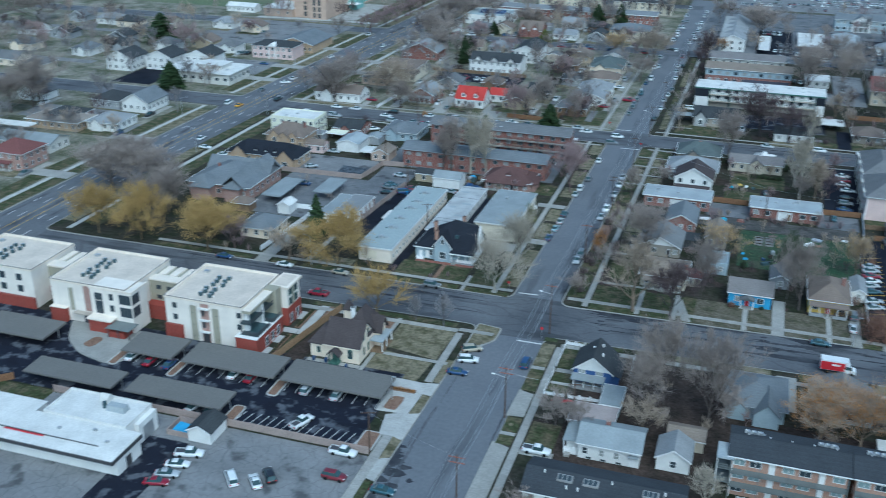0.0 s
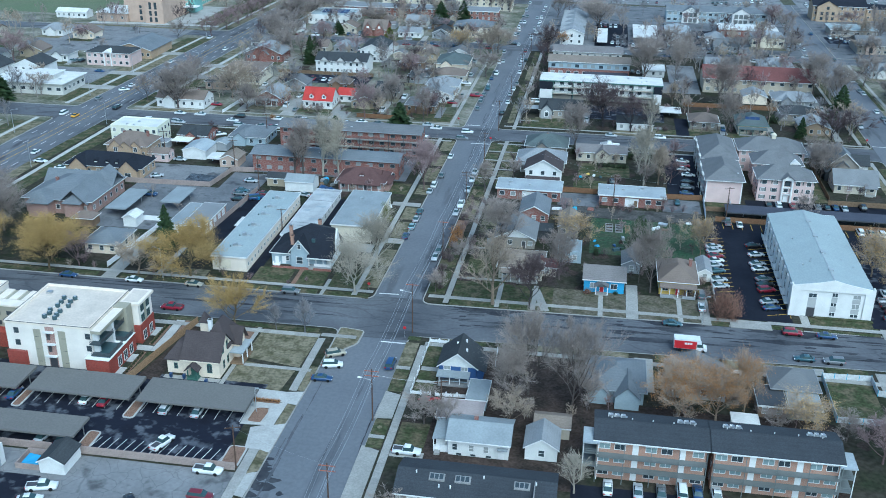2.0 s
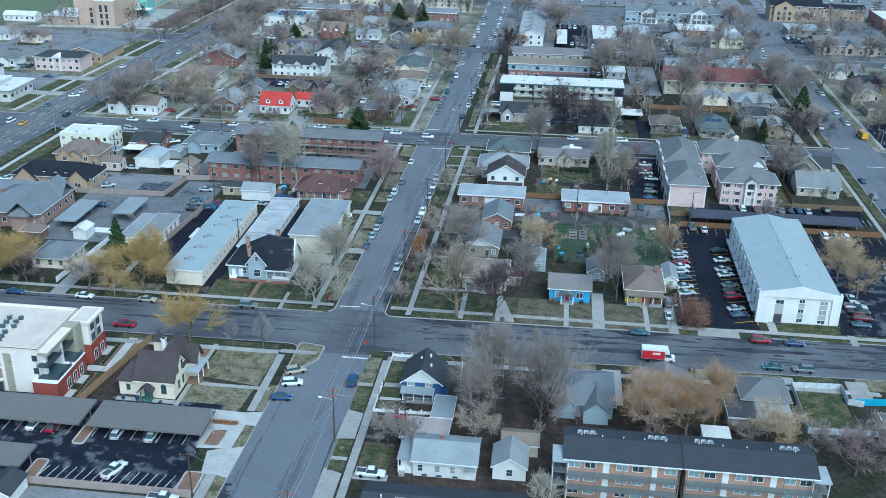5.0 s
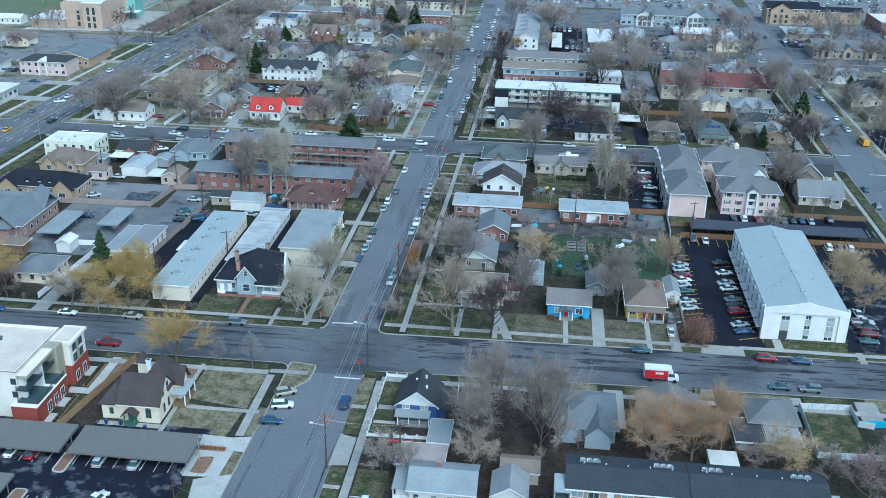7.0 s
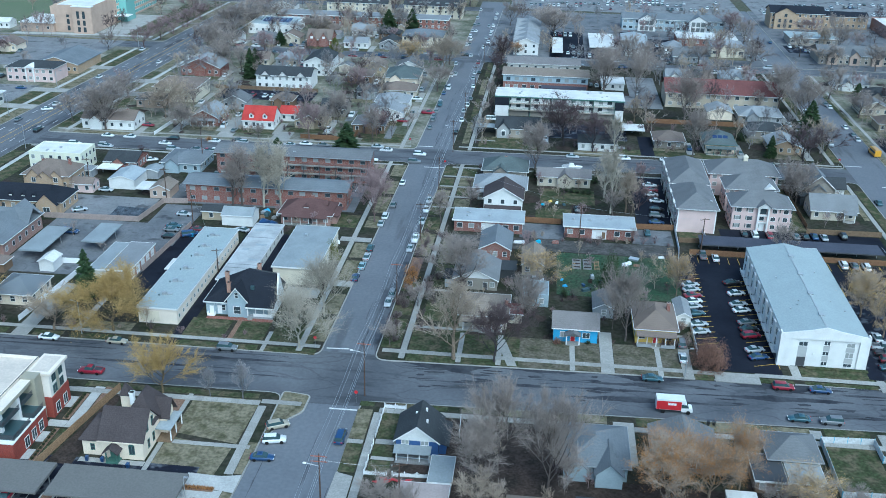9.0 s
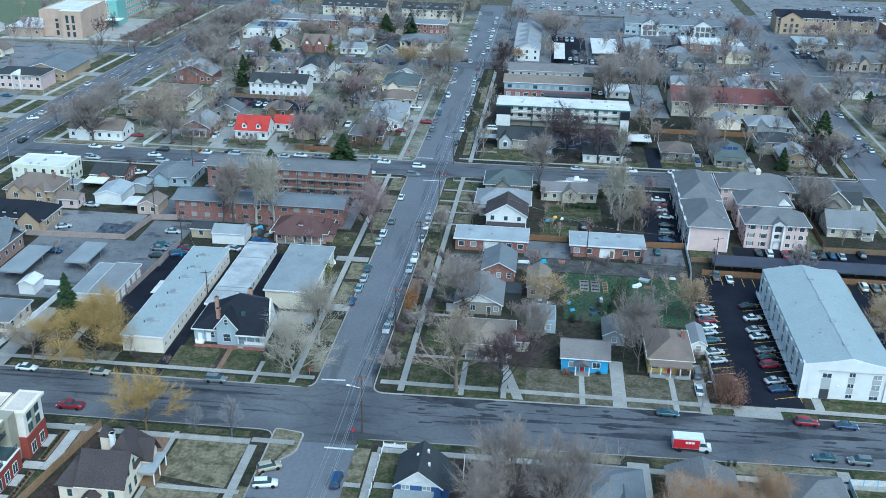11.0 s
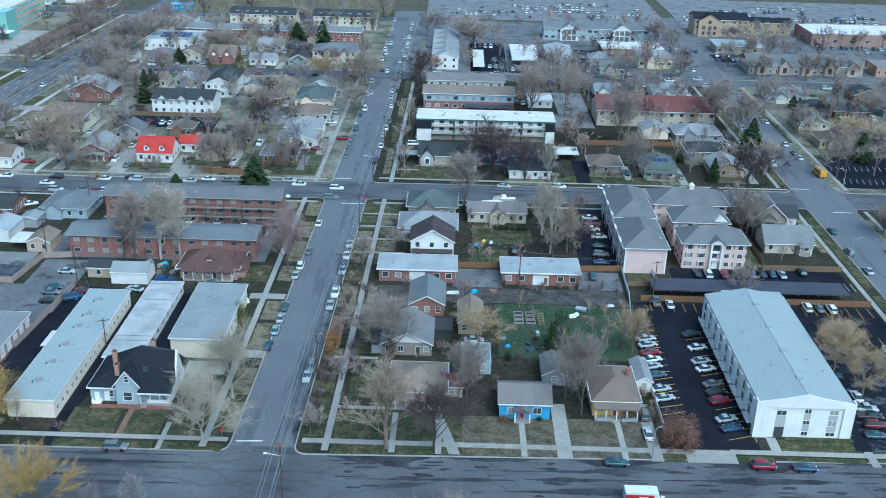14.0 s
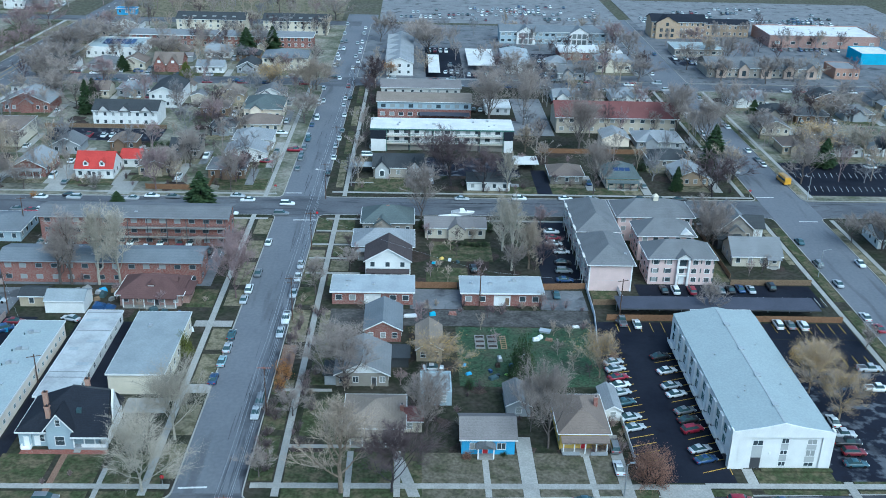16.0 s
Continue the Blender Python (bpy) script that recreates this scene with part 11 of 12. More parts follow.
def box_truck(x, y):
    b = thing("box_truck", x, y, 0.0, "white and red rental box truck parked on the street", "truck")
    part("cargo_box", Geo().box(-3.8, -1.2, 0.95, 1.4, 1.2, 3.35).box(1.4, -1.15, 2.5, 2.1, 1.15, 3.35), PAINT["white"], b)
    part("side_panel", Geo().box(-3.75, -1.215, 1.0, 1.35, -1.2, 3.0).box(-3.75, 1.2, 1.0, 1.35, 1.215, 3.0), REDPAINT, b, "red side panel")
    part("side_mark", Geo().box(-1.4, -1.225, 2.1, -0.9, -1.215, 2.6).box(-0.8, -1.225, 2.1, -0.3, -1.215, 2.6).box(-0.2, -1.225, 2.1, 0.3, -1.215, 2.6), TRIM, b)
    part("cab", Geo().loft([[(1.45, -1.0, 0.5), (3.8, -0.95, 0.5), (3.8, 0.95, 0.5), (1.45, 1.0, 0.5)], [(1.45, -1.0, 1.35), (3.75, -0.95, 1.25), (3.75, 0.95, 1.25), (1.45, 1.0, 1.35)], [(1.45, -1.0, 1.4), (3.0, -0.95, 1.4), (3.0, 0.95, 1.4), (1.45, 1.0, 1.4)]]), PAINT["white"], b)
    part("windscreen", Geo().loft([[(1.45, -0.95, 1.4), (3.0, -0.9, 1.4), (3.0, 0.9, 1.4), (1.45, 0.95, 1.4)], [(1.45, -0.85, 2.15), (2.45, -0.8, 2.15), (2.45, 0.8, 2.15), (1.45, 0.85, 2.15)]]), CARGLASS, b)
    part("cab_roof", Geo().box(1.42, -0.87, 2.15, 2.5, 0.87, 2.27), PAINT["white"], b)
    part("chassis", Geo().box(-3.7, -0.5, 0.55, 1.5, 0.5, 0.95), DARKTRIM, b)
    for xx in (-2.3, 2.9):
        for yy in (-1.0, 1.0):
            part("wheel", Geo().loft([[(xx + math.cos(t * math.tau / 12) * 0.42, yy + s, 0.42 + math.sin(t * math.tau / 12) * 0.42) for t in range(12)] for s in (-0.14, 0.14)]), RUBBER, b)


def school_bus(x, y, turn):
    b = thing("school_bus", x, y, 0.0, "short yellow school bus parked by the kerb", "bus", turn=turn)
    part("body", Geo().loft([[(-3.4, -1.15, 0.5), (2.2, -1.15, 0.5), (2.2, 1.15, 0.5), (-3.4, 1.15, 0.5)], [(-3.4, -1.15, 2.5), (2.2, -1.15, 2.5), (2.2, 1.15, 2.5), (-3.4, 1.15, 2.5)], [(-3.3, -0.85, 2.9), (2.1, -0.85, 2.9), (2.1, 0.85, 2.9), (-3.3, 0.85, 2.9)]]), PAINT["yellow"], b)
    part("bonnet", Geo().box(2.2, -0.95, 0.5, 3.6, 0.95, 1.45), PAINT["yellow"], b)
    part("window_band", Geo().box(-3.2, -1.17, 1.55, 2.0, -1.15, 2.25).box(-3.2, 1.15, 1.55, 2.0, 1.17, 2.25).box(2.2, -0.95, 1.5, 2.22, 0.95, 2.35), CARGLASS, b)
    for xx in (-2.2, 2.7):
        for yy in (-0.95, 0.95):
            part("wheel", Geo().loft([[(xx + math.cos(t * math.tau / 12) * 0.45, yy + s, 0.45 + math.sin(t * math.tau / 12) * 0.45) for t in range(12)] for s in (-0.14, 0.14)]), RUBBER, b)


car(-52.2, 283.5, 90, "teal", "sedan", z=0.0)
car(-52.1, 277.3, 90, "silver", "sedan", z=0.0)
car(-52.3, 271.2, 90, "paleblue", "sedan", z=0.0)
car(-52.8, 263.7, 90, "blue", "sedan", z=0.0)
car(-51.8, 307.9, 90, "white", "suv", z=0.0, far=True)
car(-52.2, 302.0, 90, "silver", "sedan", z=0.0)
car(-50.9, 317.8, 90, "grey", "sedan", z=0.0, far=True)
car(-50.9, 338.3, 90, "white", "sedan", z=0.0, far=True)
car(-40.2, 323.2, -90, "silver", "sedan", z=0.0, far=True)
car(-40.1, 315.3, -90, "white", "sedan", z=0.0, far=True)
car(-40.2, 305.6, -90, "silver", "sedan", z=0.0, far=True)
car(-40.5, 292.0, -90, "white", "pickup", z=0.0)
car(-41.0, 284.8, -90, "silver", "sedan", z=0.0)
car(-41.5, 254.6, -90, "grey", "suv", z=0.0)
car(-41.8, 250.6, -90, "silver", "sedan", z=0.0)
car(35.7, 272.1, 18, "silver", "sedan", where="parked in a car park")
car(35.6, 269.1, 18, "silver", "sedan", where="parked in a car park")
car(35.6, 265.5, 18, "red", "sedan", where="parked in a car park")
car(35.4, 262.3, 18, "white", "sedan", where="parked in a car park")
car(34.9, 259.2, 18, "silver", "sedan", where="parked in a car park")
car(35.1, 255.4, 18, "teal", "sedan", where="parked in a car park")
car(35.1, 249.7, 18, "silver", "sedan", where="parked in a car park")
car(35.2, 245.9, 18, "silver", "sedan", where="parked in a car park")
car(47.0, 274.9, 18, "black", "sedan", where="parked in a car park")
car(47.1, 268.5, 18, "white", "sedan", where="parked in a car park")
car(46.6, 262.2, 18, "silver", "sedan", where="parked in a car park")
car(46.9, 258.8, 18, "white", "sedan", where="parked in a car park")
car(47.1, 252.3, 18, "grey", "sedan", where="parked in a car park")
car(47.0, 248.9, 18, "black", "sedan", where="parked in a car park")
car(46.9, 245.4, 18, "red", "suv", where="parked in a car park")
car(46.6, 238.6, 18, "silver", "sedan", where="parked in a car park")
car(46.9, 235.2, 18, "blue", "sedan", where="parked in a car park")
car(44.9, 290.6, 90, "white", "sedan", where="parked in a car park")
car(41.5, 292.1, 90, "grey", "pickup", where="parked in a car park")
car(79.9, 291.0, 90, "white", "suv", where="parked in a car park")
car(82.9, 290.9, 90, "grey", "sedan", where="parked in a car park")
car(85.9, 290.5, 90, "white", "suv", where="parked in a car park")
car(56.0, 309.9, 90, "black", "sedan", far=True, where="parked in a car park")
car(59.0, 309.7, 90, "white", "suv", far=True, where="parked in a car park")
car(63.3, 309.6, 90, "red", "suv", far=True, where="parked in a car park")
car(71.1, 310.3, 90, "grey", "sedan", far=True, where="parked in a car park")
car(73.9, 310.6, 90, "black", "sedan", far=True, where="parked in a car park")
car(76.6, 311.1, 90, "blue", "sedan", far=True, where="parked in a car park")
car(79.3, 310.7, 90, "silver", "sedan", far=True, where="parked in a car park")
car(85.2, 312.5, 90, "black", "suv", far=True, where="parked in a car park")
car(31.3, 348.4, 0, "white", "sedan", far=True, where="parked in a car park")
car(31.3, 343.8, 0, "red", "sedan", far=True, where="parked in a car park")
car(31.0, 339.6, 0, "white", "sedan", far=True, where="parked in a car park")
car(32.4, 333.7, 0, "white", "sedan", far=True, where="parked in a car park")
car(31.7, 326.4, 0, "black", "sedan", far=True, where="parked in a car park")
car(31.2, 320.7, 0, "grey", "suv", far=True, where="parked in a car park")
car(30.7, 315.2, 0, "blue", "sedan", far=True, where="parked in a car park")
car(77.2, 248.8, 90, "white", "sedan", where="parked in a car park")
car(77.1, 244.0, 0, "silver", "pickup", where="parked in a car park")
car(77.0, 241.1, 0, "black", "pickup", where="parked in a car park")
car(77.0, 237.8, 0, "maroon", "suv", where="parked in a car park")
car(75.9, 234.1, 0, "teal", "sedan", where="parked in a car park")
car(93.8, 270.1, 0, "silver", "pickup", where="parked in a car park")
car(91.9, 261.6, 0, "white", "pickup", where="parked in a car park")
car(27.2, 306.4, 90, "teal", "sedan", far=True, where="parked in a car park")
car(21.7, 222.5, 0, "teal", "sedan", z=0.0)
car(50.0, 222.8, 0, "red", "suv", z=0.0)
car(57.9, 222.6, 0, "blue", "sedan", z=0.0)
car(50.8, 210.5, 180, "teal", "sedan", z=0.0)
car(57.3, 210.3, 180, "grey", "suv", z=0.0)
car(29.4, 232.3, 90, "white", "sedan", where="parked in a car park")
car(29.8, 239.3, 90, "grey", "suv", where="parked in a car park")
car(-101.0, 208.5, 180, "red", "pickup", z=0.0)
car(-135.5, 221.3, 0, "blue", "sedan", z=0.0)
car(-117.1, 221.6, 0, "white", "sedan", z=0.0)
car(-100.8, 222.0, 0, "tan", "sedan", z=0.0)
car(-74.8, 222.5, 0, "grey", "suv", z=0.0)
car(-55.2, 193.5, 28, "tan", "suv", z=0.0)
car(-54.6, 188.5, 12, "white", "suv", z=0.0)
car(-55.4, 182.6, 5, "blue", "sedan", z=0.0)
car(-41.9, 191.2, 90, "blue", "van", z=0.0)
car(-101.6, 165.7, 90, "white", "sedan", where="parked in a car park")
car(-97.4, 165.5, 90, "red", "sedan", where="parked in a car park")
car(-83.7, 165.0, 90, "silver", "suv", where="parked in a car park")
car(-76.8, 165.0, 90, "silver", "sedan", where="parked in a car park")
car(-79.4, 153.3, 70, "white", "pickup", where="parked in a car park")
car(-67.4, 146.5, 0, "white", "pickup", where="parked in a car park")
car(-127.4, 165.4, 90, "white", "sedan", where="parked in a car park")
car(-122.2, 164.6, 90, "red", "sedan", where="parked in a car park")
car(-117.4, 164.8, 90, "blue", "sedan", where="parked in a car park")
car(-103.2, 151.5, 80, "silver", "sedan", where="parked in a car park")
car(-98.9, 151.4, 80, "blue", "sedan", where="parked in a car park")
car(-95.3, 136.6, 15, "white", "pickup", where="parked in a car park")
car(-95.6, 132.9, 15, "white", "sedan", where="parked in a car park")
car(-95.9, 129.7, 15, "silver", "sedan", where="parked in a car park")
car(-96.4, 126.9, 15, "red", "sedan", where="parked in a car park")
car(-83.7, 132.2, 130, "white", "van", where="parked in a car park")
car(-79.1, 132.8, 130, "white", "sedan", where="parked in a car park")
car(-77.4, 135.2, 130, "black", "suv", where="parked in a car park")
car(-65.9, 138.9, 0, "maroon", "suv", where="parked in a car park")
car(-55.9, 138.1, 0, "teal", "sedan", z=0.0)
car(6.7, 154.4, 90, "white", "sedan", where="parked in a car park")
car(12.2, 154.3, 90, "silver", "sedan", where="parked in a car park")
car(16.4, 154.6, 90, "grey", "sedan", where="parked in a car park")
car(20.2, 155.7, 90, "white", "van", where="parked in a car park")
car(23.0, 155.8, 90, "blue", "sedan", where="parked in a car park")
car(26.4, 155.9, 90, "white", "sedan", where="parked in a car park")
car(-31.9, 159.0, 0, "white", "pickup", where="parked in a car park")
car(-112.3, 299.6, 0, "silver", "sedan", where="parked in a car park")
car(-112.1, 290.3, 0, "teal", "sedan", where="parked in a car park")
car(-111.8, 287.3, 0, "grey", "sedan", where="parked in a car park")
car(-110.5, 282.4, 0, "black", "sedan", where="parked in a car park")
car(-105.3, 284.7, 30, "blue", "van", where="parked in a car park")
car(-104.1, 288.6, 0, "maroon", "sedan", where="parked in a car park")
car(-144.0, 315.9, 0, "silver", "sedan", far=True, where="parked in a car park")
car(-144.9, 298.4, 30, "silver", "sedan", where="parked in a car park")
car(-140.9, 346.8, 30, "white", "sedan", far=True, where="parked in a car park")
car(-124.9, 360.1, 0, "red", "sedan", z=0.0, far=True)
car(-167.2, 371.3, 0, "white", "sedan", z=0.0, far=True)
car(-162.5, 359.3, 0, "silver", "sedan", z=0.0, far=True)
car(-180.1, 299.5, 20, "white", "sedan", where="parked in a car park")
car(-190.6, 304.8, 0, "white", "sedan", where="parked in a car park")
car(-139.9, 281.4, 0, "blue", "van", where="parked in a car park")
car(-129.4, 361.1, 0, "grey", "sedan", z=0.0, far=True)
car(-92.2, 373.8, 0, "white", "sedan", z=0.0, far=True)
car(-85.5, 373.4, 0, "grey", "sedan", z=0.0, far=True)
car(-65.5, 374.9, 0, "silver", "sedan", z=0.0, far=True)
car(-117.7, 373.7, 0, "black", "sedan", z=0.0, far=True)
car(-49.1, 368.6, 0, "white", "suv", z=0.0, far=True)
car(-130.0, 435.4, 90, "red", "pickup", far=True, where="parked in a car park")
car(-124.7, 435.7, 90, "white", "sedan", far=True, where="parked in a car park")
car(-121.6, 435.9, 90, "white", "sedan", far=True, where="parked in a car park")
car(-89.2, 336.9, 90, "white", "sedan", far=True, where="parked in a car park")
car(-80.8, 336.6, 90, "white", "sedan", far=True, where="parked in a car park")
car(-75.3, 336.8, 90, "maroon", "sedan", far=True, where="parked in a car park")
car(-72.7, 336.9, 90, "white", "sedan", far=True, where="parked in a car park")
car(-105.5, 336.6, 90, "silver", "sedan", far=True, where="parked in a car park")
car(-97.4, 336.8, 90, "grey", "sedan", far=True, where="parked in a car park")
car(-113.9, 336.3, 90, "grey", "sedan", far=True, where="parked in a car park")
car(-111.5, 336.4, 90, "white", "sedan", far=True, where="parked in a car park")
car(5.9, 375.2, 0, "silver", "sedan", z=0.0, far=True)
car(24.4, 376.0, 0, "white", "suv", z=0.0, far=True)
car(39.5, 376.7, 0, "white", "sedan", z=0.0, far=True)
car(47.9, 376.7, 0, "silver", "sedan", z=0.0, far=True)
car(64.2, 377.4, 0, "black", "sedan", z=0.0, far=True)
car(70.2, 377.6, 0, "grey", "sedan", z=0.0, far=True)
car(77.0, 377.5, 0, "black", "sedan", z=0.0, far=True)
car(115.8, 430.9, 90, "white", "sedan", z=0.0, far=True)
car(116.2, 420.6, 90, "grey", "sedan", z=0.0, far=True)
car(116.3, 414.6, 90, "white", "sedan", z=0.0, far=True)
car(104.2, 406.6, -90, "silver", "suv", z=0.0, far=True)
car(116.3, 465.3, -90, "grey", "sedan", z=0.0, far=True)
car(104.5, 451.5, -90, "white", "sedan", z=0.0, far=True)
car(104.4, 344.0, 90, "teal", "sedan", z=0.0, far=True)
car(104.6, 315.4, 90, "silver", "sedan", z=0.0, far=True)
car(116.2, 328.5, -90, "white", "sedan", z=0.0, far=True)
car(103.9, 328.1, 90, "grey", "suv", z=0.0, far=True)
car(103.9, 296.0, 90, "white", "sedan", z=0.0)
car(104.7, 290.0, 90, "red", "sedan", z=0.0)
car(136.3, 445.8, 0, "white", "sedan", far=True, where="parked in a car park")
car(155.1, 413.2, 0, "white", "sedan", far=True, where="parked in a car park")
car(158.7, 414.2, 0, "black", "suv", far=True, where="parked in a car park")
car(76.3, 515.5, 0, "white", "sedan", z=0.0, far=True)
car(90.0, 526.9, 0, "white", "sedan", z=0.0, far=True)
car(66.4, 527.2, 0, "grey", "sedan", z=0.0, far=True)
car(62.9, 526.9, 0, "blue", "sedan", z=0.0, far=True)
car(15.3, 478.9, 90, "black", "suv", far=True, where="parked in a car park")
car(18.0, 479.1, 90, "white", "sedan", far=True, where="parked in a car park")
car(23.2, 479.5, 90, "black", "sedan", far=True, where="parked in a car park")
car(26.8, 479.7, 90, "grey", "sedan", far=True, where="parked in a car park")
car(116.5, 592.5, 90, "blue", "sedan", far=True, where="parked in a car park")
car(-38.0, 414.8, 90, "white", "sedan", z=0.0, far=True)
car(-38.7, 397.7, 90, "black", "suv", z=0.0, far=True)
car(-49.1, 435.8, -90, "teal", "suv", z=0.0, far=True)
car(-49.6, 416.3, -90, "grey", "suv", z=0.0, far=True)
car(-52.5, 421.8, 0, "red", "pickup", far=True, where="parked in a car park")
car(-61.0, 408.6, 0, "red", "sedan", far=True, where="parked in a car park")
car(-48.3, 463.6, -90, "white", "van", z=0.0, far=True)
car(-37.7, 468.7, 90, "white", "sedan", z=0.0, far=True)
car(-47.9, 489.4, -90, "silver", "sedan", z=0.0, far=True)
car(-43.7, 529.3, 90, "white", "sedan", z=0.0, far=True)
car(-46.6, 555.4, -90, "grey", "sedan", z=0.0, far=True)
car(-46.9, 567.6, -90, "white", "sedan", z=0.0, far=True)
car(-38.2, 428.0, 90, "silver", "sedan", z=0.0, far=True)
car(-37.7, 437.4, 90, "white", "sedan", z=0.0, far=True)
car(-37.1, 447.2, 90, "grey", "sedan", z=0.0, far=True)
car(-59.8, 442.4, 0, "white", "sedan", far=True, where="parked in a car park")
car(-36.9, 494.5, 90, "black", "sedan", z=0.0, far=True)
car(-38.7, 549.8, 90, "white", "sedan", z=0.0, far=True)
car(-38.7, 574.2, 90, "silver", "sedan", z=0.0, far=True)
car(-45.9, 591.1, -90, "white", "sedan", z=0.0, far=True)
car(-45.7, 609.8, -90, "grey", "sedan", z=0.0, far=True)
car(-39.4, 605.6, 90, "silver", "sedan", z=0.0, far=True)
car(-24.9, 427.8, 90, "silver", "sedan", far=True, where="parked in a car park")
car(-19.3, 428.1, 90, "black", "sedan", far=True, where="parked in a car park")
car(-16.5, 428.3, 90, "grey", "sedan", far=True, where="parked in a car park")
car(-13.4, 428.5, 90, "blue", "sedan", far=True, where="parked in a car park")
car(-7.8, 428.8, 90, "black", "sedan", far=True, where="parked in a car park")
car(-4.5, 428.9, 90, "silver", "sedan", far=True, where="parked in a car park")
car(-26.0, 417.6, 0, "white", "van", far=True, where="parked in a car park")
car(-89.2, 521.5, 0, "blue", "sedan", z=0.0, far=True)
car(-136.7, 534.2, 0, "blue", "suv", far=True, where="parked in a car park")
car(-127.0, 489.4, 0, "white", "sedan", far=True, where="parked in a car park")
car(-124.9, 498.9, 0, "white", "van", far=True, where="parked in a car park")
car(-127.4, 406.0, 90, "white", "sedan", far=True, where="parked in a car park")
car(-122.9, 385.1, 90, "grey", "sedan", far=True, where="parked in a car park")
car(-183.9, 512.8, 0, "silver", "sedan", z=0.0, far=True)
car(-205.7, 401.1, 30, "white", "sedan", z=0.0, far=True)
car(-196.1, 375.7, 90, "silver", "sedan", z=0.0, far=True)
car(-206.8, 359.9, 90, "yellow", "sedan", z=0.0, far=True)
car(-207.0, 454.5, 90, "white", "sedan", z=0.0, far=True)
car(-198.0, 423.8, -90, "black", "suv", z=0.0, far=True)
car(-191.2, 486.9, 90, "white", "sedan", z=0.0, far=True)
car(-209.3, 511.7, 90, "white", "sedan", z=0.0, far=True)
car(-275.4, 580.9, 90, "silver", "sedan", z=0.0, far=True)
car(-212.8, 362.0, 90, "white", "van", z=0.0, far=True)
car(-198.0, 314.6, 90, "white", "sedan", z=0.0, far=True)
car(-195.7, 373.4, 90, "black", "suv", z=0.0, far=True)
car(-205.5, 408.9, 90, "white", "sedan", z=0.0, far=True)
car(-209.7, 385.5, 90, "grey", "sedan", z=0.0, far=True)
car(-143.0, 365.8, 0, "white", "sedan", z=0.0, far=True)
car(-157.3, 386.1, 0, "red", "sedan", far=True, where="parked in a car park")
car(-237.6, 502.5, 0, "grey", "sedan", far=True, where="parked in a car park")
car(-249.2, 446.7, 90, "black", "suv", far=True, where="parked in a car park")
car(-251.8, 446.2, 90, "grey", "suv", far=True, where="parked in a car park")
car(-231.5, 429.9, 0, "blue", "sedan", z=0.0, far=True)
for k, (x, c) in enumerate(((-104.5, "silver"), (-98.8, "white"), (-95.6, "grey"), (-84.0, "white"), (-80.6, "red"), (-75.0, "silver"), (-69.4, "white"), (-66.2, "black"))):
    car(x, 330.6 + 0.3 * (k % 2), 90 if k % 3 else -90, c, "suv" if k % 2 else "sedan", far=True, where="parked between brick flats")
box_truck(25.1, 210.6)
school_bus(117.8, 397.0, 95)

# rows of cars in the far car parks and along far kerbs
rng = random.Random(23)
TONES = ("white", "white", "white", "silver", "silver", "silver", "grey", "grey", "black", "blue", "maroon")
for row, x0, x1, share in ((678, -10, 110, 0.3), (684, -20, 110, 0.6), (694, -20, 110, 0.65), (700, -10, 110, 0.7), (708, -10, 110, 0.7), (716, 0, 110, 0.6), (726, 0, 110, 0.5), (664, 130, 180, 0.5), (672, 130, 240, 0.6), (684, 130, 250, 0.65), (692, 130, 250, 0.6), (702, 130, 260, 0.6), (716, 130, 250, 0.5), (730, 140, 250, 0.4), (610, 186, 240, 0.5), (602, 196, 215, 0.4), (452, 33, 44, 0.5), (470, 33, 44, 0.5), (546, -4, 14, 0.5), (572, 4, 14, 0.5)):
    for k in range(int((x1 - x0) / 2.9)):
        if rng.random() < share * (1.15 if math.sin(k * 0.21 + row * 1.7) > 0.15 else 0.12):
            lot_car(x0 + k * 2.9, row, rng.choice((90, -90)), rng.choice(TONES), rng.choice(("sedan", "sedan", "suv")), 0.04 if x1 < 120 else TOP + 0.05)
for x, y0, y1 in ((main_left(560) + 1.3, 540, 645), (main_right(560) - 1.3, 540, 645), (104.6, 395, 500), (main_left(430) + 1.2, 384, 512), (main_right(430) - 1.2, 470, 512), (117.2, 440, 510), (105.8, 540, 640)):
    y = y0
    while y < y1:
        y += rng.uniform(9, 30)
        lot_car(x, y, 90, rng.choice(TONES), rng.choice(("sedan", "suv")), 0.0)
for x, y in DRIVES:
    if rng.random() < 0.75:
        lot_car(x, y, rng.choice((90, -90)), rng.choice(TONES), rng.choice(("sedan", "suv", "pickup")), TOP + 0.05)
for x0, x1, y, a in ((-185, -62, 360.5, 0), (-185, -62, 372.0, 180), (-185, -62, 518.5, 0), (-30, 98, 518.8, 0), (-30, 98, 531.0, 180), (125, 230, 520.5, 0), (-185, -62, 531.0, 180)):
    x = x0
    while x < x1:
        x += rng.uniform(7, 26)
        lot_car(x, y + (0.4 if x > 0 else 0), a, rng.choice(TONES), rng.choice(("sedan", "suv")), 0.0)
for x0, x1, row in ((15, 32, 540), (52, 65, 542), (52, 65, 556), (52, 65, 572), (36, 48, 590), (36, 48, 602), (68, 97, 597), (68, 97, 607), (124, 170, 574), (124, 170, 584), (-3, 13, 590), (4, 13, 545), (4, 13, 560)):
    for k in range(int((x1 - x0) / 2.9)):
        if rng.random() < 0.62:
            lot_car(x0 + k * 2.9 + 1.4, row, rng.choice((90, -90)), rng.choice(TONES), rng.choice(("sedan", "suv")), TOP + 0.05)
join_lot_cars()


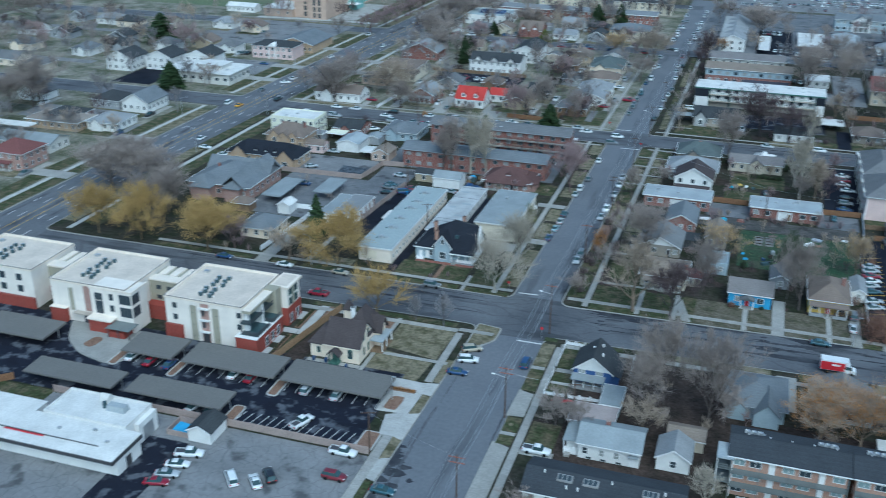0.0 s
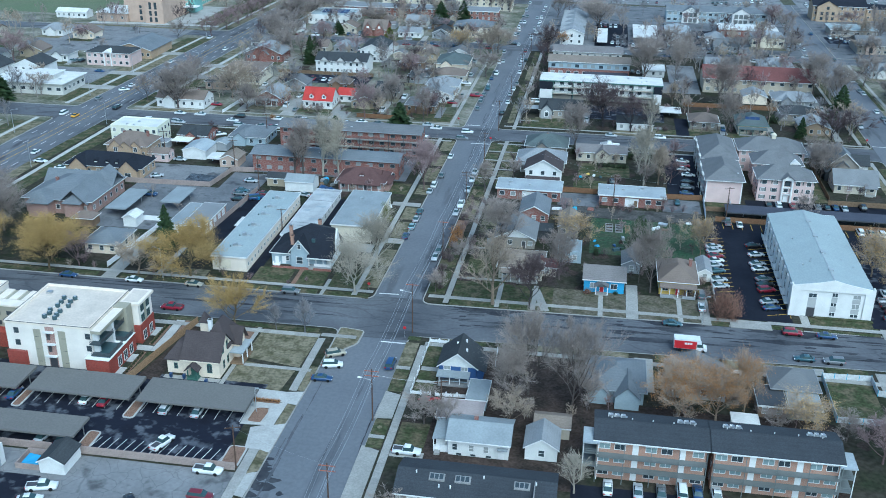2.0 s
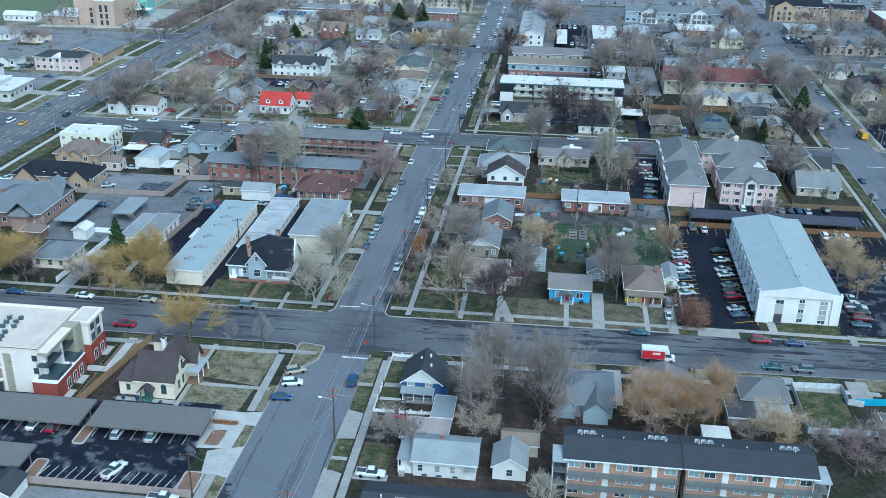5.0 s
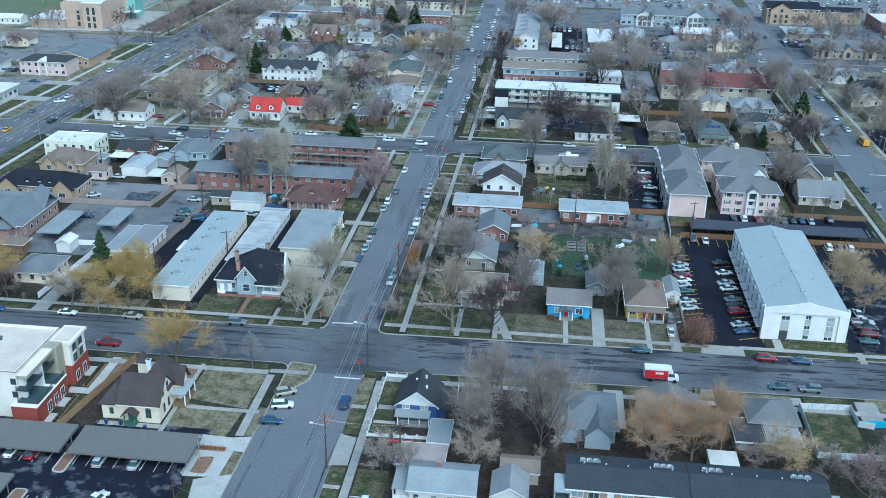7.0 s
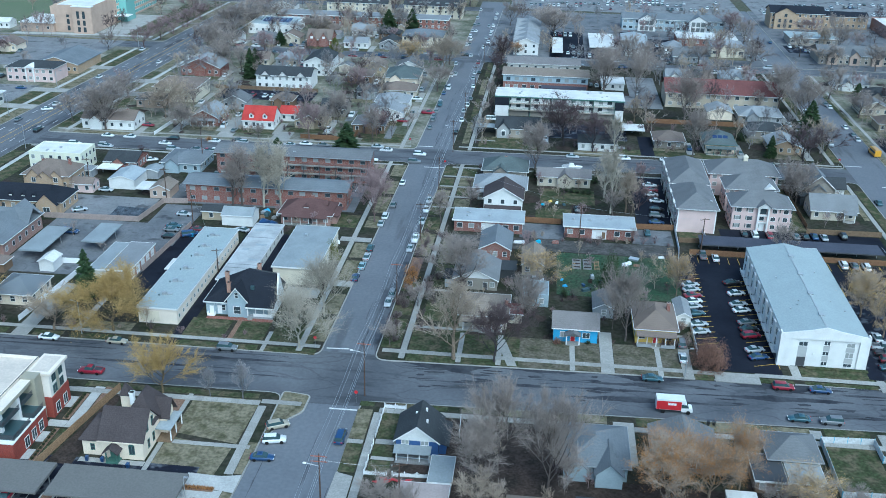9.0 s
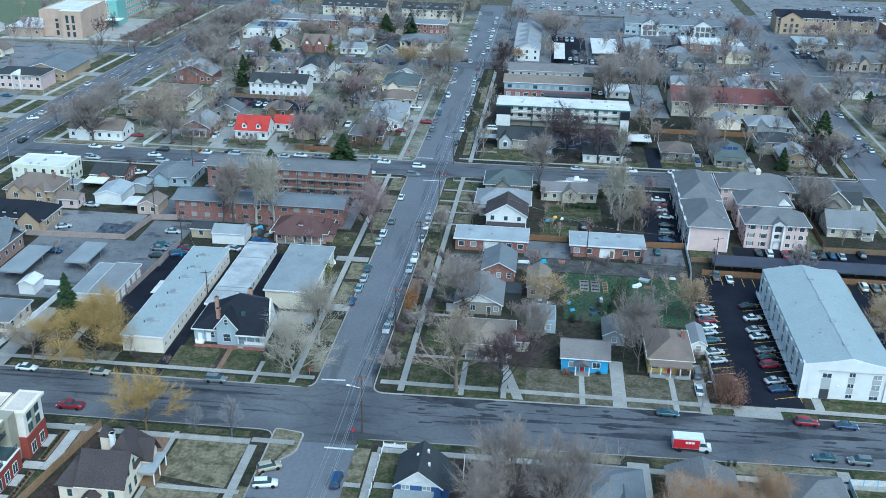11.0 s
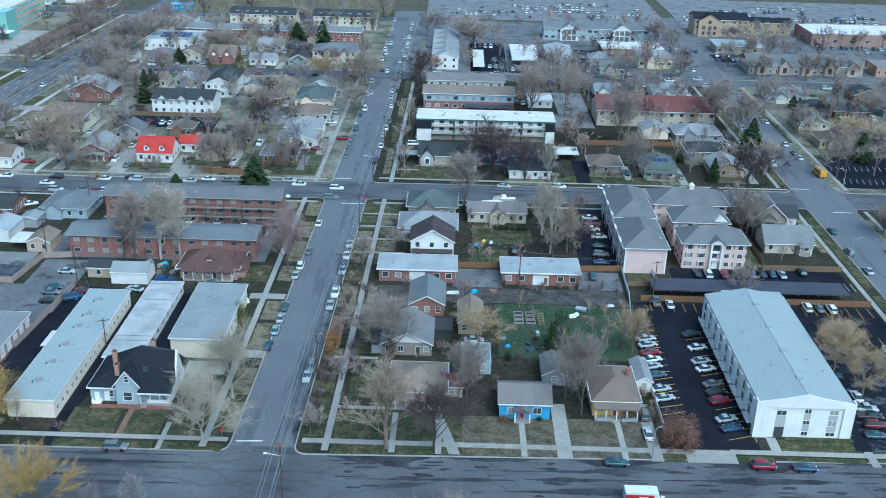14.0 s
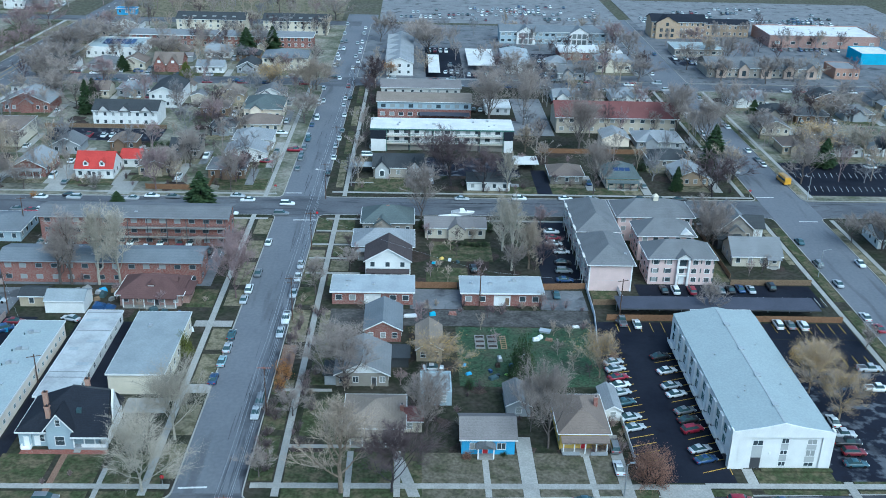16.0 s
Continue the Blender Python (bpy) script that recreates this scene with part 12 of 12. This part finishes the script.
# ---- poles, lamps and wires ----
def utility_pole(x, y, h=11.0, arms=1, arm_mat=None, lamp=0, turn=0.0):
    b = thing("utility_pole", x, y, TOP, "tall brown wooden utility pole with cross-arm and insulators", "utility pole", "utility poles", turn=turn)
    part("pole", Geo().tube((0, 0, -0.3), (0, 0, h), 0.17, 0.11, 8), POLEWOOD, b)
    for k in range(arms):
        z = h - 0.5 - k * 1.1
        a = part("cross_arm", Geo().box(-1.5, -0.2, z, 1.5, -0.08, z + 0.14), arm_mat or POLEWOOD, b)
        for xx in (-1.35, 1.35):
            part("insulator", Geo().tube((xx, -0.14, z + 0.14), (xx, -0.14, z + 0.4), 0.06, 0.04, 6), METAL, a)
    if lamp:
        part("lamp_arm", Geo().tube((0, 0, h - 2.6), (lamp * 2.6, 0, h - 2.1), 0.05, 0.04, 6), METAL, b)
        part("lamp_head", Geo().loft([[(lamp * 2.6 - 0.35, -0.18, h - 2.2), (lamp * 2.6 + 0.35, -0.14, h - 2.2), (lamp * 2.6 + 0.35, 0.14, h - 2.2), (lamp * 2.6 - 0.35, 0.18, h - 2.2)],
                                      [(lamp * 2.6 - 0.3, -0.1, h - 2.0), (lamp * 2.6 + 0.25, -0.08, h - 2.0), (lamp * 2.6 + 0.25, 0.08, h - 2.0), (lamp * 2.6 - 0.3, 0.1, h - 2.0)]]), TRIM, b)
    return b


def street_lamp(x, y, h, reach):
    b = thing("street_lamp", x, y, TOP, "slim grey metal street lamp with a curved arm", "street lamp", "street lamps")
    part("post", Geo().tube((0, 0, -0.2), (0, 0, h), 0.11, 0.07, 8), METAL, b)
    part("arm", Geo().tube((0, 0, h - 0.1), (reach, 0, h + 0.35), 0.05, 0.04, 6), METAL, b)
    part("lamp_head", Geo().box(reach - 0.4, -0.16, h + 0.25, reach + 0.4, 0.16, h + 0.42), METAL, b)


def wire(a, b, sag=0.7, r=0.022):
    g, n = Geo(), 8
    pts = [Vector(a).lerp(Vector(b), k / n) - Vector((0, 0, sag * 4 * (k / n) * (1 - k / n))) for k in range(n + 1)]
    g.loft([[(p.x - r, p.y, p.z), (p.x, p.y, p.z + r), (p.x + r, p.y, p.z), (p.x, p.y, p.z - r)] if abs(b[1] - a[1]) > abs(b[0] - a[0]) else
            [(p.x, p.y - r, p.z), (p.x, p.y, p.z + r), (p.x, p.y + r, p.z), (p.x, p.y, p.z - r)] for p in pts])
    tagged(new("overhead_wire", g.mesh("overhead_wire", METAL)), "thin grey overhead wire sagging between poles", "wire", "overhead wires")


POLES = [(-41.6, 96, 12), (-41.3, 136.6, 12.6), (-41.0, 169.2, 12), (-40.0, 207.4, 13), (-39.6, 250.5, 11.5), (-38.9, 292, 11.5), (-38.3, 334, 11.5), (-37.6, 374.5, 12), (-37.0, 418, 11), (-36.2, 462, 11), (-35.6, 508, 11)]
REDARM = material("reddish_cross_arm", (0.34, 0.13, 0.09), 0.9, grain=0.25)
for i, (x, y, h) in enumerate(POLES):
    utility_pole(x, y, h, 2 if i in (1, 2, 5) else 1, REDARM if i < 5 else None, -1 if i in (2, 3, 7) else 0)
for (x0, y0, h0), (x1, y1, h1) in zip(POLES, POLES[1:]):
    for dx in (-1.35, -0.7, 0.7, 1.35):
        wire((x0 + dx, y0 - 0.14, h0 + TOP), (x1 + dx, y1 - 0.14, h1 + TOP), 0.9)
    wire((x0, y0, h0 - 3.0), (x1, y1, h1 - 3.0), 1.0, 0.035)
for x, y, h in ((7.0, 300.0, 10.5), (41.0, 293.0, 11.5), (-121.8, 310.5, 11), (-107.4, 293.5, 11), (-89.6, 262.0, 7), (-150.5, 318.5, 10), (-62.8, 148.9, 9.5), (-122, 346, 10), (-27.4, 172.5, 9)):
    utility_pole(x, y, h, 1, turn=20)
for a, b in (((7.0, 300, 10.2), (41, 293, 11.2)), ((7, 300, 10.2), (-38.3, 334, 11)), ((-121.8, 310.5, 10.8), (-107.4, 293.5, 10.8)), ((-107.4, 293.5, 10.8), (-89.6, 262, 7)), ((-121.8, 310.5, 10.8), (-150.5, 318.5, 10)), ((-62.8, 148.9, 9.3), (-41.3, 136.6, 12.4)), ((-27.4, 172.5, 8.8), (-41, 169.2, 11))):
    wire(a, b, 0.6, 0.014)
for x, y, h, r in ((-191.5, 300, 9, -2.5), (-189.5, 352, 9, -2.5), (-218.5, 335, 9, 2.5), (-216, 390, 9, 2.5), (-214, 428, 9, 2.5), (-186.2, 440, 9, -2.5), (-210.5, 510, 9, 2.5), (-183, 535, 9, -2.5), (-181.5, 560, 9, -2.5), (-110.5, 224.6, 8.5, -1.8), (-65.2, 167.6, 5.5, 0.5), (101, 320, 8, 1.8), (120, 380, 8, -1.8), (29, 224.6, 7, 0.8)):
    street_lamp(x, y, h, r)


def stop_sign(x, y, turn):
    b = thing("stop_sign", x, y, TOP, "red octagonal road sign on a thin steel post", "road sign", turn=turn)
    part("post", Geo().tube((0, 0, -0.2), (0, 0, 2.6), 0.035, 0.035, 6), METAL, b)
    oct_ = lambda y0: [(math.cos((k + 0.5) * math.tau / 8) * 0.4, y0, 2.5 + math.sin((k + 0.5) * math.tau / 8) * 0.4) for k in range(8)]
    part("plate", Geo().loft([oct_(-0.06), oct_(-0.03)]), REDPAINT, b)


for x, y, a in ((-41.3, 204.6, 0), (-55, 226.2, 180), (-38.6, 356.0, 0), (-54, 379.0, 180), (101, 381, 180)):
    stop_sign(x, y, a)
for x, y, c in ((31.6, 206.0, "black"), (32.8, 206.2, "black"), (-79.5, 176.4, "blue"), (-85, 177.6, "blue"), (-88, 177.6, "blue"), (-66.5, 294, "blue"), (40, 291.5, "black")):
    bn = thing("wheeled_bin", x, y, 0.06 if y > 205 and y < 210 else TOP, "%s plastic wheeled bin with a closed lid" % c, "bin")
    part("body", Geo().loft([[(-0.25, -0.28, 0.05), (0.25, -0.28, 0.05), (0.25, 0.28, 0.05), (-0.25, 0.28, 0.05)], [(-0.3, -0.36, 1.0), (0.3, -0.36, 1.0), (0.3, 0.36, 1.0), (-0.3, 0.36, 1.0)]]), PAINT[c], bn)
    part("lid", Geo().loft([[(-0.32, -0.4, 1.0), (0.32, -0.4, 1.0), (0.32, 0.38, 1.0), (-0.32, 0.38, 1.0)], [(-0.28, -0.34, 1.1), (0.28, -0.34, 1.1), (0.28, 0.32, 1.12), (-0.28, 0.32, 1.12)]]), PAINT[c], bn)
boat = thing("boat_on_trailer", 1.0, 357.0, TOP, "white covered boat on a trailer beside the street", "boat", turn=5)
part("hull", Geo().loft([[(-3, -0.5, 0.6), (2, -0.5, 0.6), (3.2, 0, 0.9), (2, 0.5, 0.6), (-3, 0.5, 0.6)], [(-3.1, -1.1, 1.5), (1.8, -1.1, 1.6), (4.0, 0, 1.8), (1.8, 1.1, 1.6), (-3.1, 1.1, 1.5)]]), PAINT["white"], boat)
part("cover", Geo().loft([[(-3.1, -1.1, 1.5), (1.8, -1.1, 1.6), (4.0, 0, 1.8), (1.8, 1.1, 1.6), (-3.1, 1.1, 1.5)], [(-2.8, -0.2, 2.0), (1.2, -0.2, 2.3), (2.6, 0, 2.1), (1.2, 0.2, 2.3), (-2.8, 0.2, 2.0)]]), FLATROOF["white"], boat)
part("trailer", Geo().box(-2.6, -0.9, 0.35, 2.4, 0.9, 0.6).box(2.4, -0.08, 0.4, 4.6, 0.08, 0.55), DARKTRIM, boat)
for yy in (-0.95, 0.95):
    part("wheel", Geo().loft([[(-0.6 + math.cos(t * math.tau / 10) * 0.32, yy + s, 0.32 + math.sin(t * math.tau / 10) * 0.32) for t in range(10)] for s in (-0.1, 0.1)]), RUBBER, boat)


# clutter in the back garden and behind the white shed
for x, y, c, w, h in ((12.5, 270.5, "blue", 1.0, 0.6), (9.0, 266.0, "black", 0.8, 0.7), (15.5, 275.0, "silver", 1.2, 0.5), (22.0, 287.0, "silver", 2.4, 0.5), (19.5, 283.0, "maroon", 1.0, 0.4), (7.5, 268.0, "blue", 0.9, 0.6)):
    q = thing("garden_box", x, y, TOP, "%s plastic storage box lying in a garden" % c, "box", turn=x * 40)
    part("tub", Geo().loft([[(-w / 2, -w * 0.3, 0), (w / 2, -w * 0.3, 0), (w / 2, w * 0.3, 0), (-w / 2, w * 0.3, 0)], [(-w * 0.55, -w * 0.35, h), (w * 0.55, -w * 0.35, h), (w * 0.55, w * 0.35, h), (-w * 0.55, w * 0.35, h)]]), PAINT[c], q)
    part("lid", Geo().box(-w * 0.57, -w * 0.37, h, w * 0.57, w * 0.37, h + 0.07), PAINT[c], q)
for x, y, w, d, h in ((-88.3, 295.6, 3.4, 2.6, 1.5), (-85.4, 296.4, 2.6, 1.8, 0.9)):
    q = thing("tarpaulin_heap", x, y, TOP, "blue tarpaulin thrown over a heap of goods", "tarpaulin")
    part("sheet", Geo().loft([[(0, 0, 0), (w, 0, 0), (w, d, 0), (0, d, 0)], [(0.3, 0.2, h * 0.7), (w - 0.5, 0.3, h * 0.9), (w - 0.3, d - 0.4, h * 0.6), (0.5, d - 0.2, h)], [(1.0, 0.8, h), (w - 1.4, 0.9, h * 1.15), (w - 1.2, d - 0.9, h), (1.2, d - 0.8, h * 1.1)]]), PAINT["blue"], q)


# odds and ends in the back garden and yards
def junk(x, y, w, l, h, mat, label, category, turn=0.0, name="yard_clutter"):
    b = thing(name, x, y, TOP, label, category, turn=turn)
    part("body", Geo().loft([[(0, 0, 0), (w, 0, 0), (w, l, 0), (0, l, 0)], [(w * 0.06, l * 0.05, h * 0.8), (w * 0.95, l * 0.1, h * 0.7), (w * 0.9, l * 0.92, h * 0.85), (w * 0.08, l * 0.9, h * 0.75)], [(w * 0.3, l * 0.3, h), (w * 0.6, l * 0.3, h * 0.95), (w * 0.6, l * 0.7, h), (w * 0.3, l * 0.65, h * 0.9)]]), mat, b)
    return b


junk(2.2, 266.4, 1.3, 0.8, 0.6, SIDING["blue"], "crumpled blue tarpaulin on a garden lawn", "tarpaulin", 25)
junk(1.4, 270.4, 0.6, 1.1, 0.5, SIDING["blue"], "blue plastic cover lying in a garden", "tarpaulin", -20)
junk(18.6, 282.2, 1.6, 1.0, 0.9, VINYL, "white plastic chair frame and sacks in a garden", "garden clutter", 10)
junk(21.4, 282.6, 1.8, 1.1, 0.6, MULCH, "heap of brown garden waste", "garden waste", -15)
junk(29.0, 289.0, 1.7, 0.9, 0.5, VINYL, "white sheet lying by a fence", "garden clutter", 5)
junk(7.4, 264.2, 2.2, 1.3, 0.8, PLUMBING, "dark heap of garden tools and timber", "garden clutter", 30)
junk(8.8, 270.0, 1.1, 1.1, 1.0, LITTER, "dark compost bin in a garden", "compost bin")
junk(-5.6, 294.4, 1.6, 1.0, 1.0, SIDING["skyblue"], "bright blue barrow behind a duplex", "barrow", 12)
junk(-1.0, 295.2, 2.0, 1.0, 0.9, BRICK["red"], "dull red garden machine behind a duplex", "garden machine", -8)
junk(-12.0, 293.6, 3.4, 1.2, 0.7, VINYL, "white covered trailer behind a house", "trailer", 3)
for x, y in ((-70, 293.5), (-74, 295), (-90, 304.5), (-93, 306), (-96, 305)):
    junk(x, y, 2.2, 1.4, 1.0, PLUMBING if x > -80 else METAL, "heap of scrap and timber behind sheds", "scrap heap", x * 13 % 90)
for x, y, w, m in ((-89.0, 300.4, 1.6, WOOD), (-87.0, 302.4, 2.4, PLUMBING), (-85.0, 300.6, 1.4, METAL), (-83.9, 303.4, 1.8, VINYL), (-88.9, 305.0, 2.0, SIDING["blue"]), (-91.0, 303.0, 1.5, BRICK["red"]), (-86.2, 305.4, 1.6, WOOD)):
    junk(x, y, w, w * 0.6, 0.5 + w * 0.35, m, "untidy heap of stored goods in a back yard", "stored goods", x * 29 % 90)
car(-91.5, 290.4, 160, "silver", "sedan", where="parked beside a shed")
junk(-62.6, 285.0, 1.4, 1.0, 1.1, VINYL, "white bags beside a low building", "rubbish bags", 20)
junk(20.2, 283.0, 1.3, 0.9, 1.0, VINYL, "white plastic garden seat and sacks on a lawn", "garden clutter", 40)
junk(9.6, 272.4, 1.0, 1.6, 1.2, METAL, "grey cabinet standing on a lawn", "garden cabinet", 10)
junk(10.8, 266.4, 0.8, 0.6, 0.4, LIMEPAINT, "lime green garden toy on a lawn", "toy", 30)
for k in range(4):
    junk(-4.6 + k * 2.6, 325.4 + (k * 7 % 4) * 0.9, 1.2, 0.8, 0.7, (SIDING["skyblue"], SIDING["yellow"], VINYL, PLUMBING)[k], "garden toys and tubs on a back lawn", "garden clutter", k * 37)
car(6.6, 321.6, 95, "black", "suv", where="parked behind a low house")


def boat(x, y, turn):
    """A white cabin boat on a low trailer."""
    b = thing("boat", x, y, 0.02, "white cabin boat on a trailer beside the kerb", "boat", turn=turn)
    hull = [(-3.4, 1.0, 0.55), (-1.5, 1.15, 0.5), (1.2, 1.05, 0.55), (2.8, 0.6, 0.75), (3.7, 0.08, 1.1)]
    part("hull", Geo().loft([[(u, -w, 1.55), (u, -w * 0.55, z), (u, w * 0.55, z), (u, w, 1.55)] for u, w, z in hull]), VINYL, b)
    part("deck", Geo().loft([[(u, -w * 0.94, 1.56), (u, w * 0.94, 1.56), (u, w * 0.6, 1.72), (u, -w * 0.6, 1.72)] for u, w, z in hull[2:]]), TRIM, b)
    part("cabin", Geo().loft([[(-1.0, -0.85, 1.56), (1.5, -0.8, 1.56), (1.5, 0.8, 1.56), (-1.0, 0.85, 1.56)], [(-0.8, -0.7, 2.5), (0.5, -0.65, 2.5), (0.5, 0.65, 2.5), (-0.8, 0.7, 2.5)]]), TRIM, b)
    part("windscreen", Geo().loft([[(1.2, -0.75, 1.85), (1.28, -0.75, 1.85), (1.28, 0.75, 1.85), (1.2, 0.75, 1.85)], [(0.62, -0.62, 2.4), (0.7, -0.62, 2.4), (0.7, 0.62, 2.4), (0.62, 0.62, 2.4)]]), PANE, b)
    part("cover", Geo().loft([[(-3.3, -0.95, 1.56), (-1.1, -1.0, 1.56), (-1.1, 1.0, 1.56), (-3.3, 0.95, 1.56)], [(-3.0, -0.5, 1.9), (-1.1, -0.6, 2.2), (-1.1, 0.6, 2.2), (-3.0, 0.5, 1.9)]]), SIDING["grey"], b)
    tr = part("trailer", Geo().box(-3.2, -0.75, 0.35, 3.0, -0.65, 0.5).box(-3.2, 0.65, 0.35, 3.0, 0.75, 0.5).box(3.0, -0.06, 0.35, 4.6, 0.06, 0.48).box(-1.4, -0.64, 0.36, -1.25, 0.64, 0.49).box(2.7, -0.64, 0.36, 2.85, 0.64, 0.49), METAL, b)
    for sy in (-1.0, 0.8):
        part("wheel", Geo().tube((-1.2, sy, 0.3), (-1.2, sy + 0.2, 0.3), 0.3, 0.3, 12), DARKTRIM, tr)


boat(5.4, 361.3, 3)
car(-5.2, 268.9, 2, "white", "sedan", where="parked in a back yard")
